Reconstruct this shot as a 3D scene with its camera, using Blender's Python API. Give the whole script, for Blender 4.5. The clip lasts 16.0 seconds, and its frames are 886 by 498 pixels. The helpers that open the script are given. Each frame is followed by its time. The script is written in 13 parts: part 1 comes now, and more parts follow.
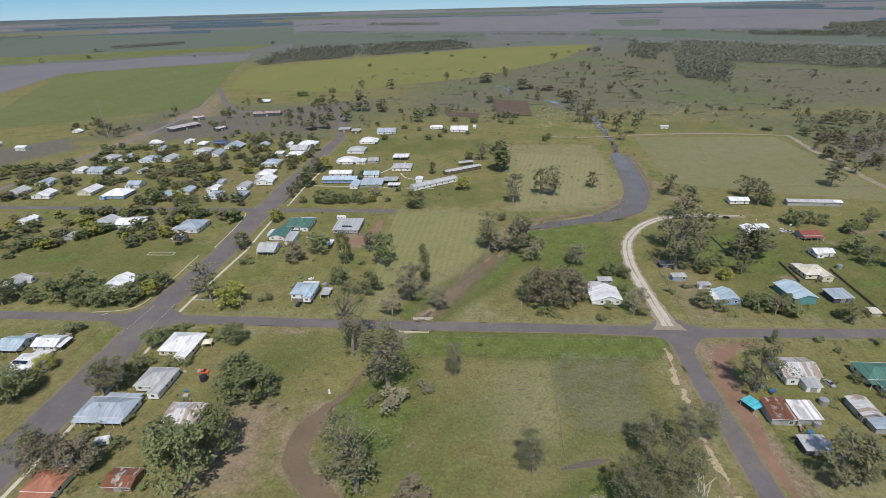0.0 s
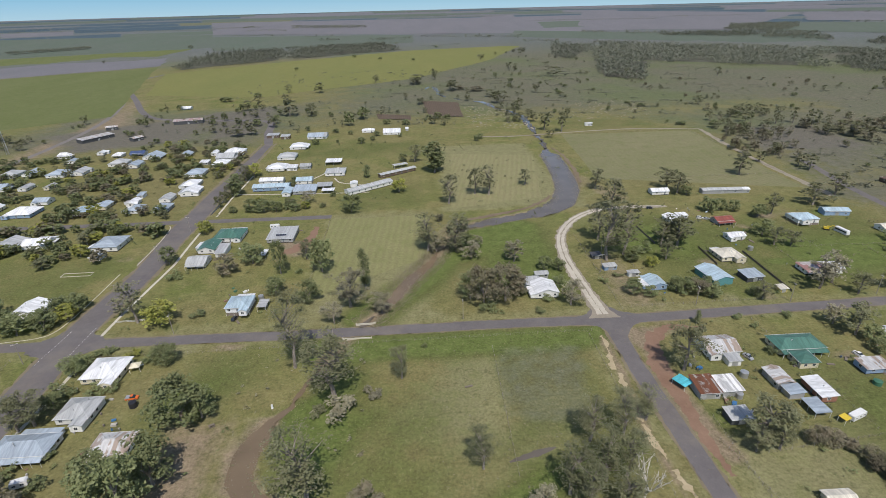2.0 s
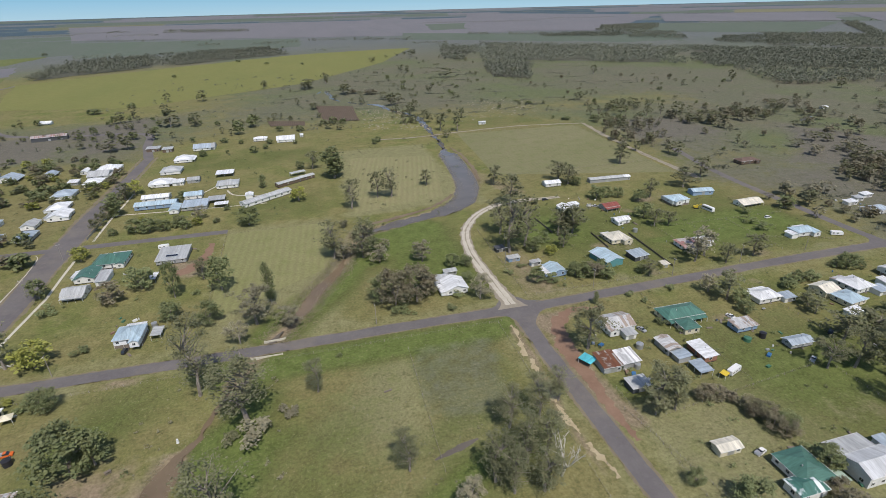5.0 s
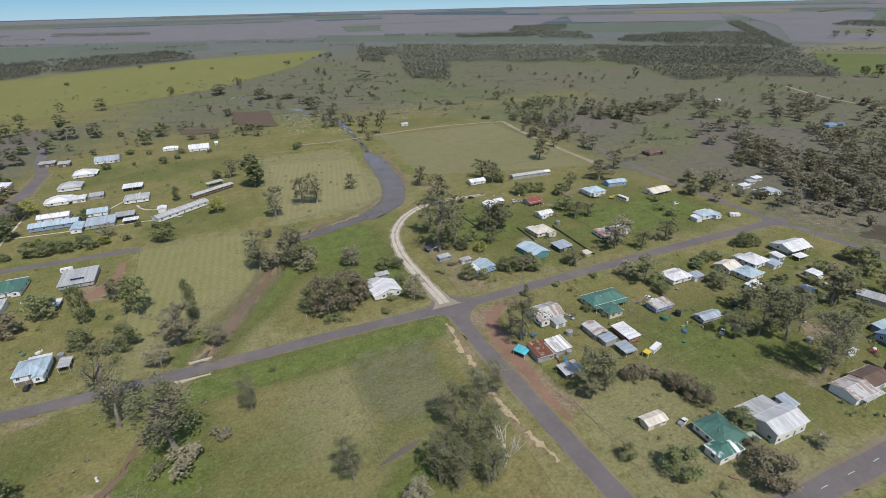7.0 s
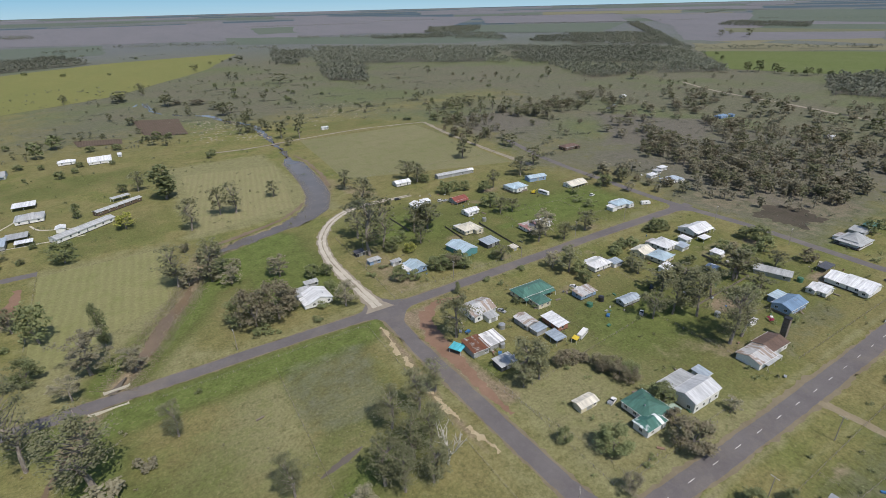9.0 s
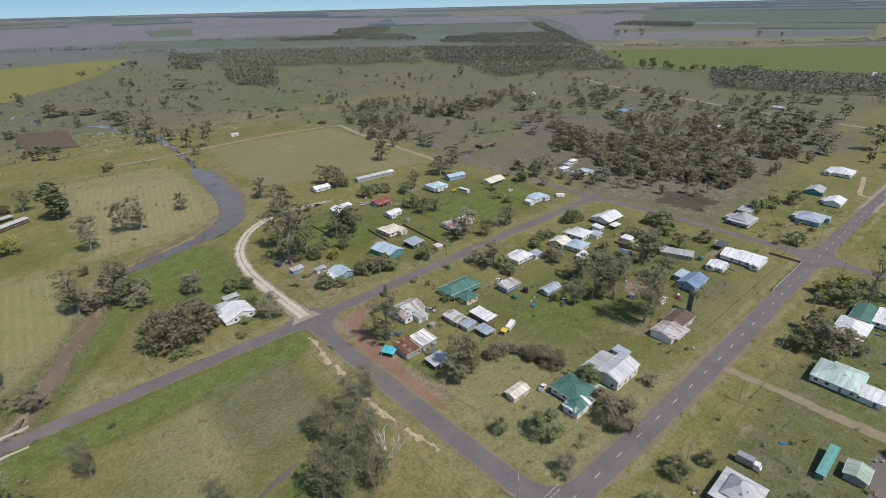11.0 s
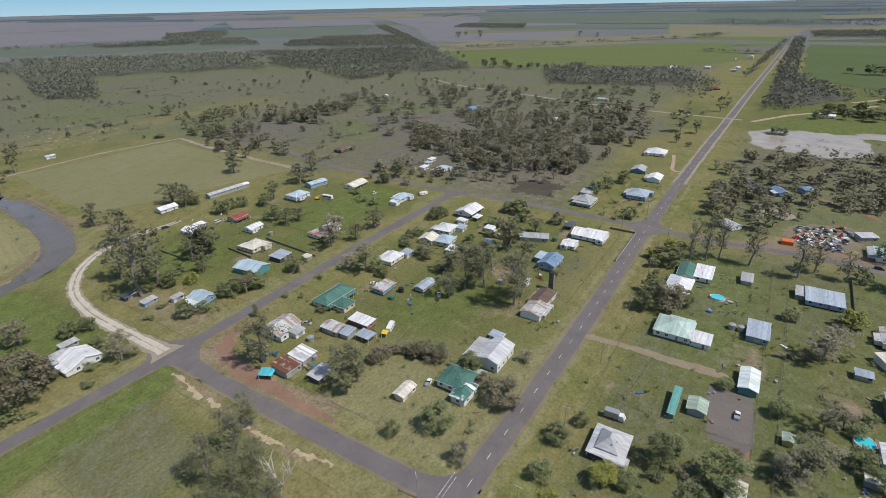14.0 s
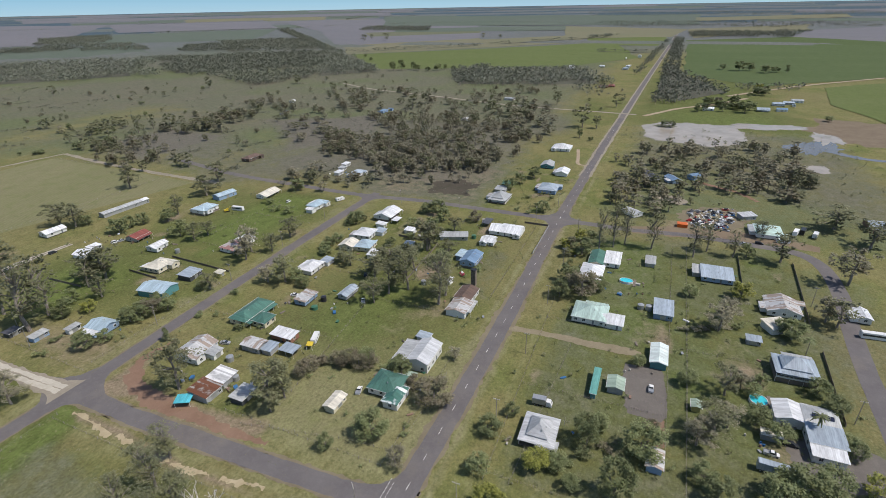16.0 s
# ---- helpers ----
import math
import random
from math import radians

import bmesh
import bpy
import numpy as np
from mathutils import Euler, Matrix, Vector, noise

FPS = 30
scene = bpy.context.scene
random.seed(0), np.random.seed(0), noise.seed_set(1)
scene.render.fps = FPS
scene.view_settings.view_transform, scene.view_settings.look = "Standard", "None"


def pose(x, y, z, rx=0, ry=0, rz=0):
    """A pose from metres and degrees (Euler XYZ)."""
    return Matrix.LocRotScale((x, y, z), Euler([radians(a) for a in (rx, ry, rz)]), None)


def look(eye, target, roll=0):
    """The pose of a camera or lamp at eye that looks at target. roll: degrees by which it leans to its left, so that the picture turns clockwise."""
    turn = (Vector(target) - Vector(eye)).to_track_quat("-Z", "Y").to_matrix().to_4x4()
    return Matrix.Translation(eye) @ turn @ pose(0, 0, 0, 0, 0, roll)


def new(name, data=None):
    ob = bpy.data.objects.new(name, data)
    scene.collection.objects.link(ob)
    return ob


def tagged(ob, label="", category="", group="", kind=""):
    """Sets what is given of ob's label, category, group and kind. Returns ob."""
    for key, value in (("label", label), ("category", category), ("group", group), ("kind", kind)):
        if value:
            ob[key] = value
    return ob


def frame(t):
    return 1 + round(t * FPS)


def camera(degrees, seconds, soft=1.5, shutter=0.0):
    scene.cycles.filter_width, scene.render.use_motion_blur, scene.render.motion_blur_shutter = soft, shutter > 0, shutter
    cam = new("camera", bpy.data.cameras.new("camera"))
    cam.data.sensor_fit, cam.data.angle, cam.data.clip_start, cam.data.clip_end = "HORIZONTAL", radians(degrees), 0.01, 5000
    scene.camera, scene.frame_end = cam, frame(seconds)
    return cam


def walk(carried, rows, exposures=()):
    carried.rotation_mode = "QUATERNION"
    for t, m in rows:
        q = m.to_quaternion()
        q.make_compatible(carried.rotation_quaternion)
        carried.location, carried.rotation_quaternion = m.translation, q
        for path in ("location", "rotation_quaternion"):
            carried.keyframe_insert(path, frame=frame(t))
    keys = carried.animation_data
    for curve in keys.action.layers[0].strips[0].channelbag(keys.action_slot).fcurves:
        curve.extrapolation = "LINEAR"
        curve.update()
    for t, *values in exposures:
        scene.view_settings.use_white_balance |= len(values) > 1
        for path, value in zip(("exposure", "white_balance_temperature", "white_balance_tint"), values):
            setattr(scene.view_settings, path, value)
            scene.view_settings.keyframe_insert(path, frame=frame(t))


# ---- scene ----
# ------------------------------------------------------------------ camera
EYE = 130.0
cam = camera(81.7, 16.0, soft=0.75)
TURNS = [
    (0.0, 4.18, -25.41, 1.45),
    (0.5, 2.46, -25.39, 1.44),
    (1.0, 0.29, -25.38, 1.44),
    (1.5, -1.51, -25.37, 1.44),
    (2.0, -3.34, -25.36, 1.44),
    (2.5, -5.14, -25.35, 1.44),
    (3.0, -6.81, -25.35, 1.45),
    (3.5, -8.52, -25.35, 1.45),
    (4.0, -10.48, -25.35, 1.45),
    (6.5, -21.31, -25.39, 1.46),
    (7.0, -23.34, -25.40, 1.46),
    (7.5, -25.28, -25.42, 1.45),
    (8.0, -27.57, -25.44, 1.44),
    (8.5, -29.77, -25.45, 1.43),
    (9.0, -32.03, -25.47, 1.42),
    (11.5, -44.03, -25.56, 1.32),
    (12.0, -46.96, -25.58, 1.29),
    (12.5, -49.41, -25.59, 1.27),
    (13.0, -51.83, -25.60, 1.24),
    (13.5, -54.35, -25.60, 1.21),
    (14.0, -57.15, -25.60, 1.18),
    (14.5, -59.63, -25.59, 1.16),
    (15.0, -62.39, -25.58, 1.13),
    (15.5, -64.96, -25.55, 1.10),
    (16.0, -66.88, -25.52, 1.08),
]


def gaze(yaw, pitch, lean):
    y, p = radians(yaw), radians(pitch)
    way = Vector((-math.sin(y) * math.cos(p), math.cos(y) * math.cos(p), math.sin(p)))
    eye = Vector((0, 0, EYE))
    return look(eye, eye + way, -lean)


walk(cam, [(t, gaze(yaw, pitch, lean)) for t, yaw, pitch, lean in TURNS], exposures=((0.0, 0.02), (16.0, 0.02)))

# ------------------------------------------------------------------ light
SUN_HEIGHT, SUN_SIDE = 57.0, Vector((0.10, -0.99, 0)).normalized()
world = bpy.data.worlds.new("sky")
scene.world = world
world.use_nodes = True
wn = world.node_tree.nodes
sky = wn.new("ShaderNodeTexSky")
sky.sky_type, sky.sun_disc = "NISHITA", False
sky.sun_elevation = radians(SUN_HEIGHT)
sky.sun_rotation = math.atan2(SUN_SIDE.x, SUN_SIDE.y)
sky.altitude, sky.air_density, sky.dust_density, sky.ozone_density = 300, 1.0, 0.6, 2.0
world.node_tree.links.new(sky.outputs[0], wn["Background"].inputs[0])
wn["Background"].inputs[1].default_value = 0.112
sun_data = bpy.data.lights.new("sun", "SUN")
sun_data.energy, sun_data.angle, sun_data.color = 4.05, radians(0.53), (1.0, 0.93, 0.86)
sun = new("sun", sun_data)
c60, s60 = math.cos(radians(SUN_HEIGHT)), math.sin(radians(SUN_HEIGHT))
sun.matrix_world = look((SUN_SIDE.x * c60 * 400, SUN_SIDE.y * c60 * 400, s60 * 400), (0, 0, 0))


# ------------------------------------------------------------------ materials
class Nodes:
    """Short-hand for a node material."""

    def __init__(self, name):
        self.mat = bpy.data.materials.new(name)
        self.mat.use_nodes = True
        self.n, self.l = self.mat.node_tree.nodes, self.mat.node_tree.links
        self.bsdf = self.n["Principled BSDF"]

    def add(self, kind, operation="", noise_dimensions="", wave_type="", bands_direction="", data_type="", attribute_name=""):
        node = self.n.new(kind)
        if operation:
            node.operation = operation
        if noise_dimensions:
            node.noise_dimensions = noise_dimensions
        if wave_type:
            node.wave_type = wave_type
        if bands_direction:
            node.bands_direction = bands_direction
        if data_type:
            node.data_type = data_type
        if attribute_name:
            node.attribute_name = attribute_name
        return node

    def link(self, a, b):
        self.l.new(a, b)

    def coords(self, which="Object"):
        return self.add("ShaderNodeTexCoord").outputs[which]

    def place(self):
        return self.add("ShaderNodeNewGeometry").outputs["Position"]

    def noise(self, vec, scale, detail=4.0, rough=0.55, stretch=None):
        if stretch:
            m = self.add("ShaderNodeMapping")
            m.inputs["Scale"].default_value = stretch
            self.link(vec, m.inputs[0])
            vec = m.outputs[0]
        node = self.add("ShaderNodeTexNoise")
        node.inputs["Scale"].default_value, node.inputs["Detail"].default_value = scale, detail
        node.inputs["Roughness"].default_value = rough
        self.link(vec, node.inputs["Vector"])
        return node.outputs[0]

    def ramp(self, fac, lo, hi):
        node = self.add("ShaderNodeMapRange")
        node.inputs[1].default_value, node.inputs[2].default_value = lo, hi
        self.link(fac, node.inputs[0])
        return node.outputs[0]

    def math(self, op, a, b):
        node = self.add("ShaderNodeMath", operation=op)
        for i, v in enumerate((a, b)):
            if isinstance(v, (int, float)):
                node.inputs[i].default_value = v
            else:
                self.link(v, node.inputs[i])
        return node.outputs[0]

    def mix(self, fac, a, b):
        node = self.add("ShaderNodeMix", data_type="RGBA")
        for i, v in ((0, fac), (6, a), (7, b)):
            if isinstance(v, (int, float)):
                node.inputs[i].default_value = v
            elif isinstance(v, (tuple, list)):
                node.inputs[i].default_value = (*v[:3], 1)
            else:
                self.link(v, node.inputs[i])
        return node.outputs[2]

    def bright(self, col, value):
        node = self.add("ShaderNodeHueSaturation")
        self.link(value, node.inputs["Value"])
        self.link(col, node.inputs["Color"])
        return node.outputs[0]

    def bump(self, height, strength, distance=0.05):
        node = self.add("ShaderNodeBump")
        node.inputs["Strength"].default_value, node.inputs["Distance"].default_value = strength, distance
        self.link(height, node.inputs["Height"])
        self.link(node.outputs[0], self.bsdf.inputs["Normal"])

    def done(self, col, rough=0.8, metal=0.0, spec=0.3):
        if isinstance(col, tuple):
            self.bsdf.inputs["Base Color"].default_value = (*col, 1)
        else:
            self.link(col, self.bsdf.inputs["Base Color"])
        if isinstance(rough, (int, float)):
            self.bsdf.inputs["Roughness"].default_value = rough
        else:
            self.link(rough, self.bsdf.inputs["Roughness"])
        self.bsdf.inputs["Metallic"].default_value = metal
        self.bsdf.inputs["Specular IOR Level"].default_value = spec
        return self.mat


def plain(name, col, rough=0.6, metal=0.0, wear=0.18, scale=1.5):
    """Paint, plastic or timber with faint stains and a slight difference from piece to piece."""
    k = Nodes(name)
    dirt = k.ramp(k.noise(k.place(), scale, 5), 0.3, 0.75)
    c = k.mix(dirt, col, tuple(v * (1 - wear) for v in col))
    r = k.add("ShaderNodeObjectInfo").outputs["Random"]
    c = k.bright(c, k.math("ADD", k.math("MULTIPLY", r, 0.16), 0.92))
    return k.done(c, rough, metal)


def roofing(name, col, other=None, amount=0.0, gloss=0.42, bands=0.14):
    """Corrugated sheet: sheets side by side, streaks of dirt down the slope, patches of rust or a second colour."""
    k = Nodes(name)
    o = k.coords()
    sep = k.add("ShaderNodeSeparateXYZ")
    k.link(o, sep.inputs[0])
    sheet = k.math("FLOOR", k.math("DIVIDE", sep.outputs[0], 0.78), 0)
    rnd = k.add("ShaderNodeTexWhiteNoise", noise_dimensions="1D")
    k.link(sheet, rnd.inputs["W"])
    streak = k.noise(o, 1.0, 5, 0.6, (2.2, 0.35, 0.35))
    c = k.mix(k.ramp(streak, 0.40, 0.76), col, tuple(v * 0.62 for v in col))
    if other:
        patch = k.math("ADD", k.math("MULTIPLY", rnd.outputs["Value"], 0.5), k.noise(k.place(), 0.35, 4))
        c = k.mix(k.ramp(patch, 1.02 - amount, 1.12 - amount), c, k.mix(streak, other, tuple(v * 0.6 for v in other)))
    val = k.math("ADD", k.math("MULTIPLY", rnd.outputs["Value"], bands * 2), 1 - bands)
    c = k.bright(c, val)
    r = k.add("ShaderNodeObjectInfo").outputs["Random"]
    c = k.bright(c, k.math("ADD", k.math("MULTIPLY", r, 0.2), 0.9))
    wave = k.add("ShaderNodeTexWave", wave_type="BANDS", bands_direction="X")
    wave.inputs["Scale"].default_value = 4.1
    k.link(o, wave.inputs["Vector"])
    k.bump(wave.outputs[0], 0.25, 0.02)
    return k.done(c, gloss, 0.0, 0.4)


RUST = (0.20, 0.085, 0.045)
ROOF = {
    "wh": roofing("roof_white", (0.72, 0.73, 0.74)),
    "gy": roofing("roof_grey", (0.42, 0.43, 0.43)),
    "bl": roofing("roof_blue_grey", (0.36, 0.42, 0.48)),
    "sk": roofing("roof_pale_blue", (0.40, 0.51, 0.58)),
    "gn": roofing("roof_green", (0.075, 0.17, 0.135)),
    "rs": roofing("roof_rusty", (0.42, 0.40, 0.38), RUST, 0.55),
    "or": roofing("roof_orange", (0.37, 0.155, 0.095), gloss=0.7),
    "rd": roofing("roof_red", (0.28, 0.09, 0.07)),
    "tq": roofing("roof_turquoise", (0.10, 0.47, 0.56)),
    "dk": roofing("roof_dark", (0.09, 0.09, 0.10)),
    "nv": roofing("roof_navy", (0.06, 0.09, 0.19)),
    "wp": roofing("roof_patched", (0.58, 0.58, 0.58), (0.36, 0.29, 0.24), 0.30),
    "wq": roofing("roof_half_new", (0.5, 0.5, 0.5), (0.8, 0.8, 0.8), 0.4),
    "gs": roofing("roof_green_striped", (0.06, 0.16, 0.13), (0.7, 0.74, 0.74), 0.22),
    "cr": roofing("roof_cream", (0.66, 0.62, 0.52)),
    "pk": roofing("roof_faded_red", (0.5, 0.45, 0.44), (0.36, 0.2, 0.18), 0.3),
    "st": roofing("roof_steel_blue", (0.17, 0.26, 0.38)),
    "br": roofing("roof_brown", (0.15, 0.10, 0.075)),
    "tg": roofing("roof_pale_green", (0.48, 0.62, 0.56)),
    "ge": roofing("roof_sage", (0.36, 0.45, 0.36)),
    "te": roofing("roof_teal", (0.16, 0.41, 0.36)),
    "lg": roofing("roof_light_grey", (0.50, 0.51, 0.52)),
    "wg": roofing("roof_mint", (0.68, 0.76, 0.73)),
}
WALL = {
    "white": plain("wall_white", (0.74, 0.74, 0.71)),
    "cream": plain("wall_cream", (0.66, 0.61, 0.46)),
    "grey": plain("wall_grey", (0.36, 0.37, 0.37)),
    "blue": plain("wall_blue", (0.26, 0.36, 0.50)),
    "bluew": plain("wall_white_boards", (0.72, 0.73, 0.74)),
    "brown": plain("wall_brown", (0.15, 0.11, 0.08)),
    "brick": plain("wall_brick", (0.30, 0.15, 0.10)),
    "teal": plain("wall_teal", (0.10, 0.26, 0.27)),
    "green": plain("wall_green", (0.08, 0.20, 0.14)),
    "rust": plain("wall_rust", (0.24, 0.15, 0.11)),
    "dark": plain("wall_dark", (0.08, 0.085, 0.09)),
    "yellow": plain("wall_yellow", (0.5, 0.42, 0.16)),
}
WORD = {"wh": "white", "gy": "grey", "bl": "blue-grey", "sk": "pale blue", "gn": "dark green", "rs": "rusty", "or": "orange", "rd": "red",
        "tq": "turquoise", "dk": "dark", "nv": "navy", "wp": "rust-patched pale", "wq": "half-renewed grey", "gs": "green and white striped",
        "cr": "cream", "pk": "faded red and grey", "st": "steel blue", "br": "brown", "tg": "pale green", "ge": "sage green", "wg": "mint green", "te": "teal", "lg": "light grey"}
TRIM = plain("trim_white", (0.72, 0.72, 0.70))
TIMBER = plain("weathered_timber", (0.20, 0.17, 0.14), 0.85)
POST = plain("grey_post", (0.30, 0.27, 0.24), 0.85)
DARK = plain("dark_metal", (0.03, 0.03, 0.035), 0.5)
STEEL = plain("galvanised_steel", (0.45, 0.46, 0.47), 0.4, 0.5)
CONCRETE = plain("concrete", (0.42, 0.40, 0.36), 0.9)
RUBBER = plain("rubber", (0.02, 0.02, 0.02), 0.8)
RED = plain("red_paint", (0.32, 0.03, 0.03), 0.4)
ORANGE = plain("orange_paint", (0.62, 0.14, 0.03), 0.4)
YELLOW = plain("yellow_paint", (0.62, 0.46, 0.05), 0.4)
WHITE = plain("white_paint", (0.78, 0.78, 0.77), 0.35)
SILVER = plain("silver_paint", (0.42, 0.43, 0.45), 0.3, 0.3)
BLACKP = plain("black_paint", (0.03, 0.03, 0.035), 0.3)
BLUEP = plain("blue_paint", (0.05, 0.16, 0.34), 0.35)
TANKG = plain("green_tank", (0.06, 0.16, 0.10), 0.5)


def glass_material():
    k = Nodes("window_glass")
    m = k.done((0.03, 0.04, 0.05), 0.06, 0.0, 0.6)
    return m


GLASS = glass_material()


def solar_material():
    k = Nodes("solar_glass")
    return k.done(k.mix(k.ramp(k.noise(k.coords(), 3), 0.3, 0.7), (0.012, 0.016, 0.035), (0.02, 0.027, 0.055)), 0.12, 0.0, 0.6)


SOLAR = solar_material()


def leaf_material(name, a, b, c):
    k = Nodes(name)
    isl = k.add("ShaderNodeNewGeometry").outputs["Random Per Island"]
    r = k.add("ShaderNodeObjectInfo").outputs["Random"]
    col = k.mix(isl, a, b)
    col = k.mix(k.ramp(k.noise(k.place(), 0.25, 3), 0.4, 0.7), col, c)
    col = k.bright(col, k.math("ADD", k.math("MULTIPLY", r, 0.42), 0.8))
    k.bsdf.inputs["Subsurface Weight"].default_value = 0.0
    k.done(col, 0.6, 0.0, 0.25)
    tr = k.add("ShaderNodeBsdfTranslucent")
    k.link(col, tr.inputs[0])
    mixed = k.add("ShaderNodeMixShader")
    mixed.inputs[0].default_value = 0.22
    k.link(k.bsdf.outputs[0], mixed.inputs[1])
    k.link(tr.outputs[0], mixed.inputs[2])
    k.link(mixed.outputs[0], k.n["Material Output"].inputs[0])
    return k.mat


LEAF = {
    "e": leaf_material("gum_leaves", (0.118, 0.128, 0.062), (0.212, 0.214, 0.122), (0.166, 0.164, 0.092)),
    "d": leaf_material("dense_leaves", (0.132, 0.162, 0.066), (0.224, 0.246, 0.116), (0.180, 0.196, 0.092)),
    "y": leaf_material("yellow_leaves", (0.22, 0.24, 0.05), (0.35, 0.35, 0.085), (0.26, 0.26, 0.075)),
    "r": leaf_material("brown_leaves", (0.172, 0.148, 0.098), (0.240, 0.208, 0.144), (0.176, 0.170, 0.098)),
    "p": leaf_material("pink_flowers", (0.40, 0.035, 0.10), (0.52, 0.07, 0.17), (0.30, 0.05, 0.09)),
    "w": leaf_material("bush_leaves", (0.118, 0.130, 0.090), (0.186, 0.194, 0.146), (0.150, 0.156, 0.114)),
    "g": leaf_material("grey_leaves", (0.205, 0.194, 0.128), (0.310, 0.288, 0.200), (0.255, 0.232, 0.152)),
}


def bark_material():
    k = Nodes("bark")
    c = k.mix(k.ramp(k.noise(k.coords(), 3, 5, 0.6, (1, 1, 0.25)), 0.35, 0.7), (0.16, 0.13, 0.11), (0.34, 0.31, 0.27))
    return k.done(c, 0.9)


def reed_material(name, a, b):
    k = Nodes(name)
    isl = k.add("ShaderNodeNewGeometry").outputs["Random Per Island"]
    return k.done(k.mix(isl, a, b), 0.9, 0.0, 0.1)


REED = reed_material("dry_reeds", (0.20, 0.175, 0.125), (0.31, 0.275, 0.20))
TUFT = reed_material("grass_tufts", (0.085, 0.110, 0.040), (0.27, 0.25, 0.13))
BARK = bark_material()
STRAW = plain("dead_grass", (0.33, 0.30, 0.22), 0.95)
PALE_BARK = plain("dead_wood", (0.52, 0.49, 0.45), 0.9)


def ground_material():
    """Rough grass: green, dry and bare, mixed by the ground's own patches and by noise from tufts to paddocks; distance
    haze is painted in far out.
    """
    k = Nodes("grassland")
    p = k.place()
    att = k.add("ShaderNodeAttribute", attribute_name="cover")
    sep = k.add("ShaderNodeSeparateColor")
    k.link(att.outputs["Color"], sep.inputs[0])
    tuft, clump = k.noise(p, 0.9, 6, 0.7), k.noise(p, 0.16, 5, 0.65)
    patch, wide = k.noise(p, 0.035, 5, 0.6), k.noise(p, 0.006, 4, 0.55)
    base = k.mix(k.ramp(patch, 0.40, 0.60), (0.192, 0.174, 0.074), (0.122, 0.142, 0.042))
    base = k.mix(k.ramp(wide, 0.40, 0.62), base, (0.174, 0.157, 0.070))
    dry = k.mix(clump, (0.225, 0.210, 0.114), (0.182, 0.180, 0.084))
    lush = k.mix(clump, (0.092, 0.108, 0.032), (0.122, 0.132, 0.050))
    lush = k.mix(k.ramp(sep.outputs[1], 0.68, 1.0), lush, k.mix(clump, (0.096, 0.128, 0.032), (0.126, 0.154, 0.050)))
    soil = k.mix(tuft, (0.190, 0.150, 0.100), (0.26, 0.208, 0.145))
    scrub = k.mix(clump, (0.112, 0.117, 0.072), (0.140, 0.137, 0.099))
    scrub = k.mix(k.ramp(k.noise(p, 0.011, 5, 0.6), 0.44, 0.60), scrub, (0.136, 0.129, 0.092))
    scrub = k.mix(k.math("MULTIPLY", k.ramp(k.noise(p, 0.004, 4, 0.6), 0.48, 0.62), 0.7), scrub, (0.112, 0.136, 0.060))

    def blend(col, weight, other):
        w = k.math("ADD", weight, k.math("MULTIPLY", k.math("SUBTRACT", k.math("ADD", k.math("MULTIPLY", patch, 0.45), k.math("MULTIPLY", clump, 0.55)), 0.5), 1.5))
        w = k.math("MULTIPLY", k.ramp(w, 0.30, 0.72), k.ramp(weight, 0.02, 0.25))
        return k.mix(w, col, other)

    base = k.mix(k.math("MULTIPLY", k.ramp(k.noise(p, 0.07, 5, 0.7), 0.52, 0.68), 0.55), base, (0.205, 0.186, 0.088))
    col = blend(base, sep.outputs[0], dry)
    col = blend(col, sep.outputs[1], lush)
    col = blend(col, att.outputs["Alpha"], scrub)
    col = blend(col, sep.outputs[2], soil)
    bare = k.add("ShaderNodeAttribute", attribute_name="clay").outputs["Fac"]
    col = blend(col, bare, k.mix(clump, (0.150, 0.136, 0.116), (0.118, 0.112, 0.090)))
    # distance haze, painted into the ground's colour as a blue-grey tint
    far_haze = k.add("ShaderNodeAttribute", attribute_name="far_haze").outputs["Fac"]
    col = k.mix(far_haze, col, k.mix(k.ramp(k.noise(p, 0.0016, 5, 0.6), 0.4, 0.6), (0.122, 0.138, 0.132), (0.138, 0.144, 0.152)))
    weeds = k.ramp(k.noise(p, 0.38, 5, 0.75), 0.52, 0.68)
    col = k.mix(k.math("MULTIPLY", weeds, 0.55), col, (0.078, 0.088, 0.034))
    straw = k.ramp(k.noise(p, 0.55, 5, 0.75), 0.55, 0.72)
    col = k.mix(k.math("MULTIPLY", straw, 0.50), col, (0.27, 0.245, 0.136))
    fine, coarse = k.ramp(tuft, 0.32, 0.68), k.ramp(clump, 0.32, 0.68)
    col = k.bright(col, k.math("ADD", k.math("ADD", k.math("MULTIPLY", fine, 0.56), k.math("MULTIPLY", coarse, 0.34)), 0.55))
    k.bump(tuft, 0.6, 0.25)
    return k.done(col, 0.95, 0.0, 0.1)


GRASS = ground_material()


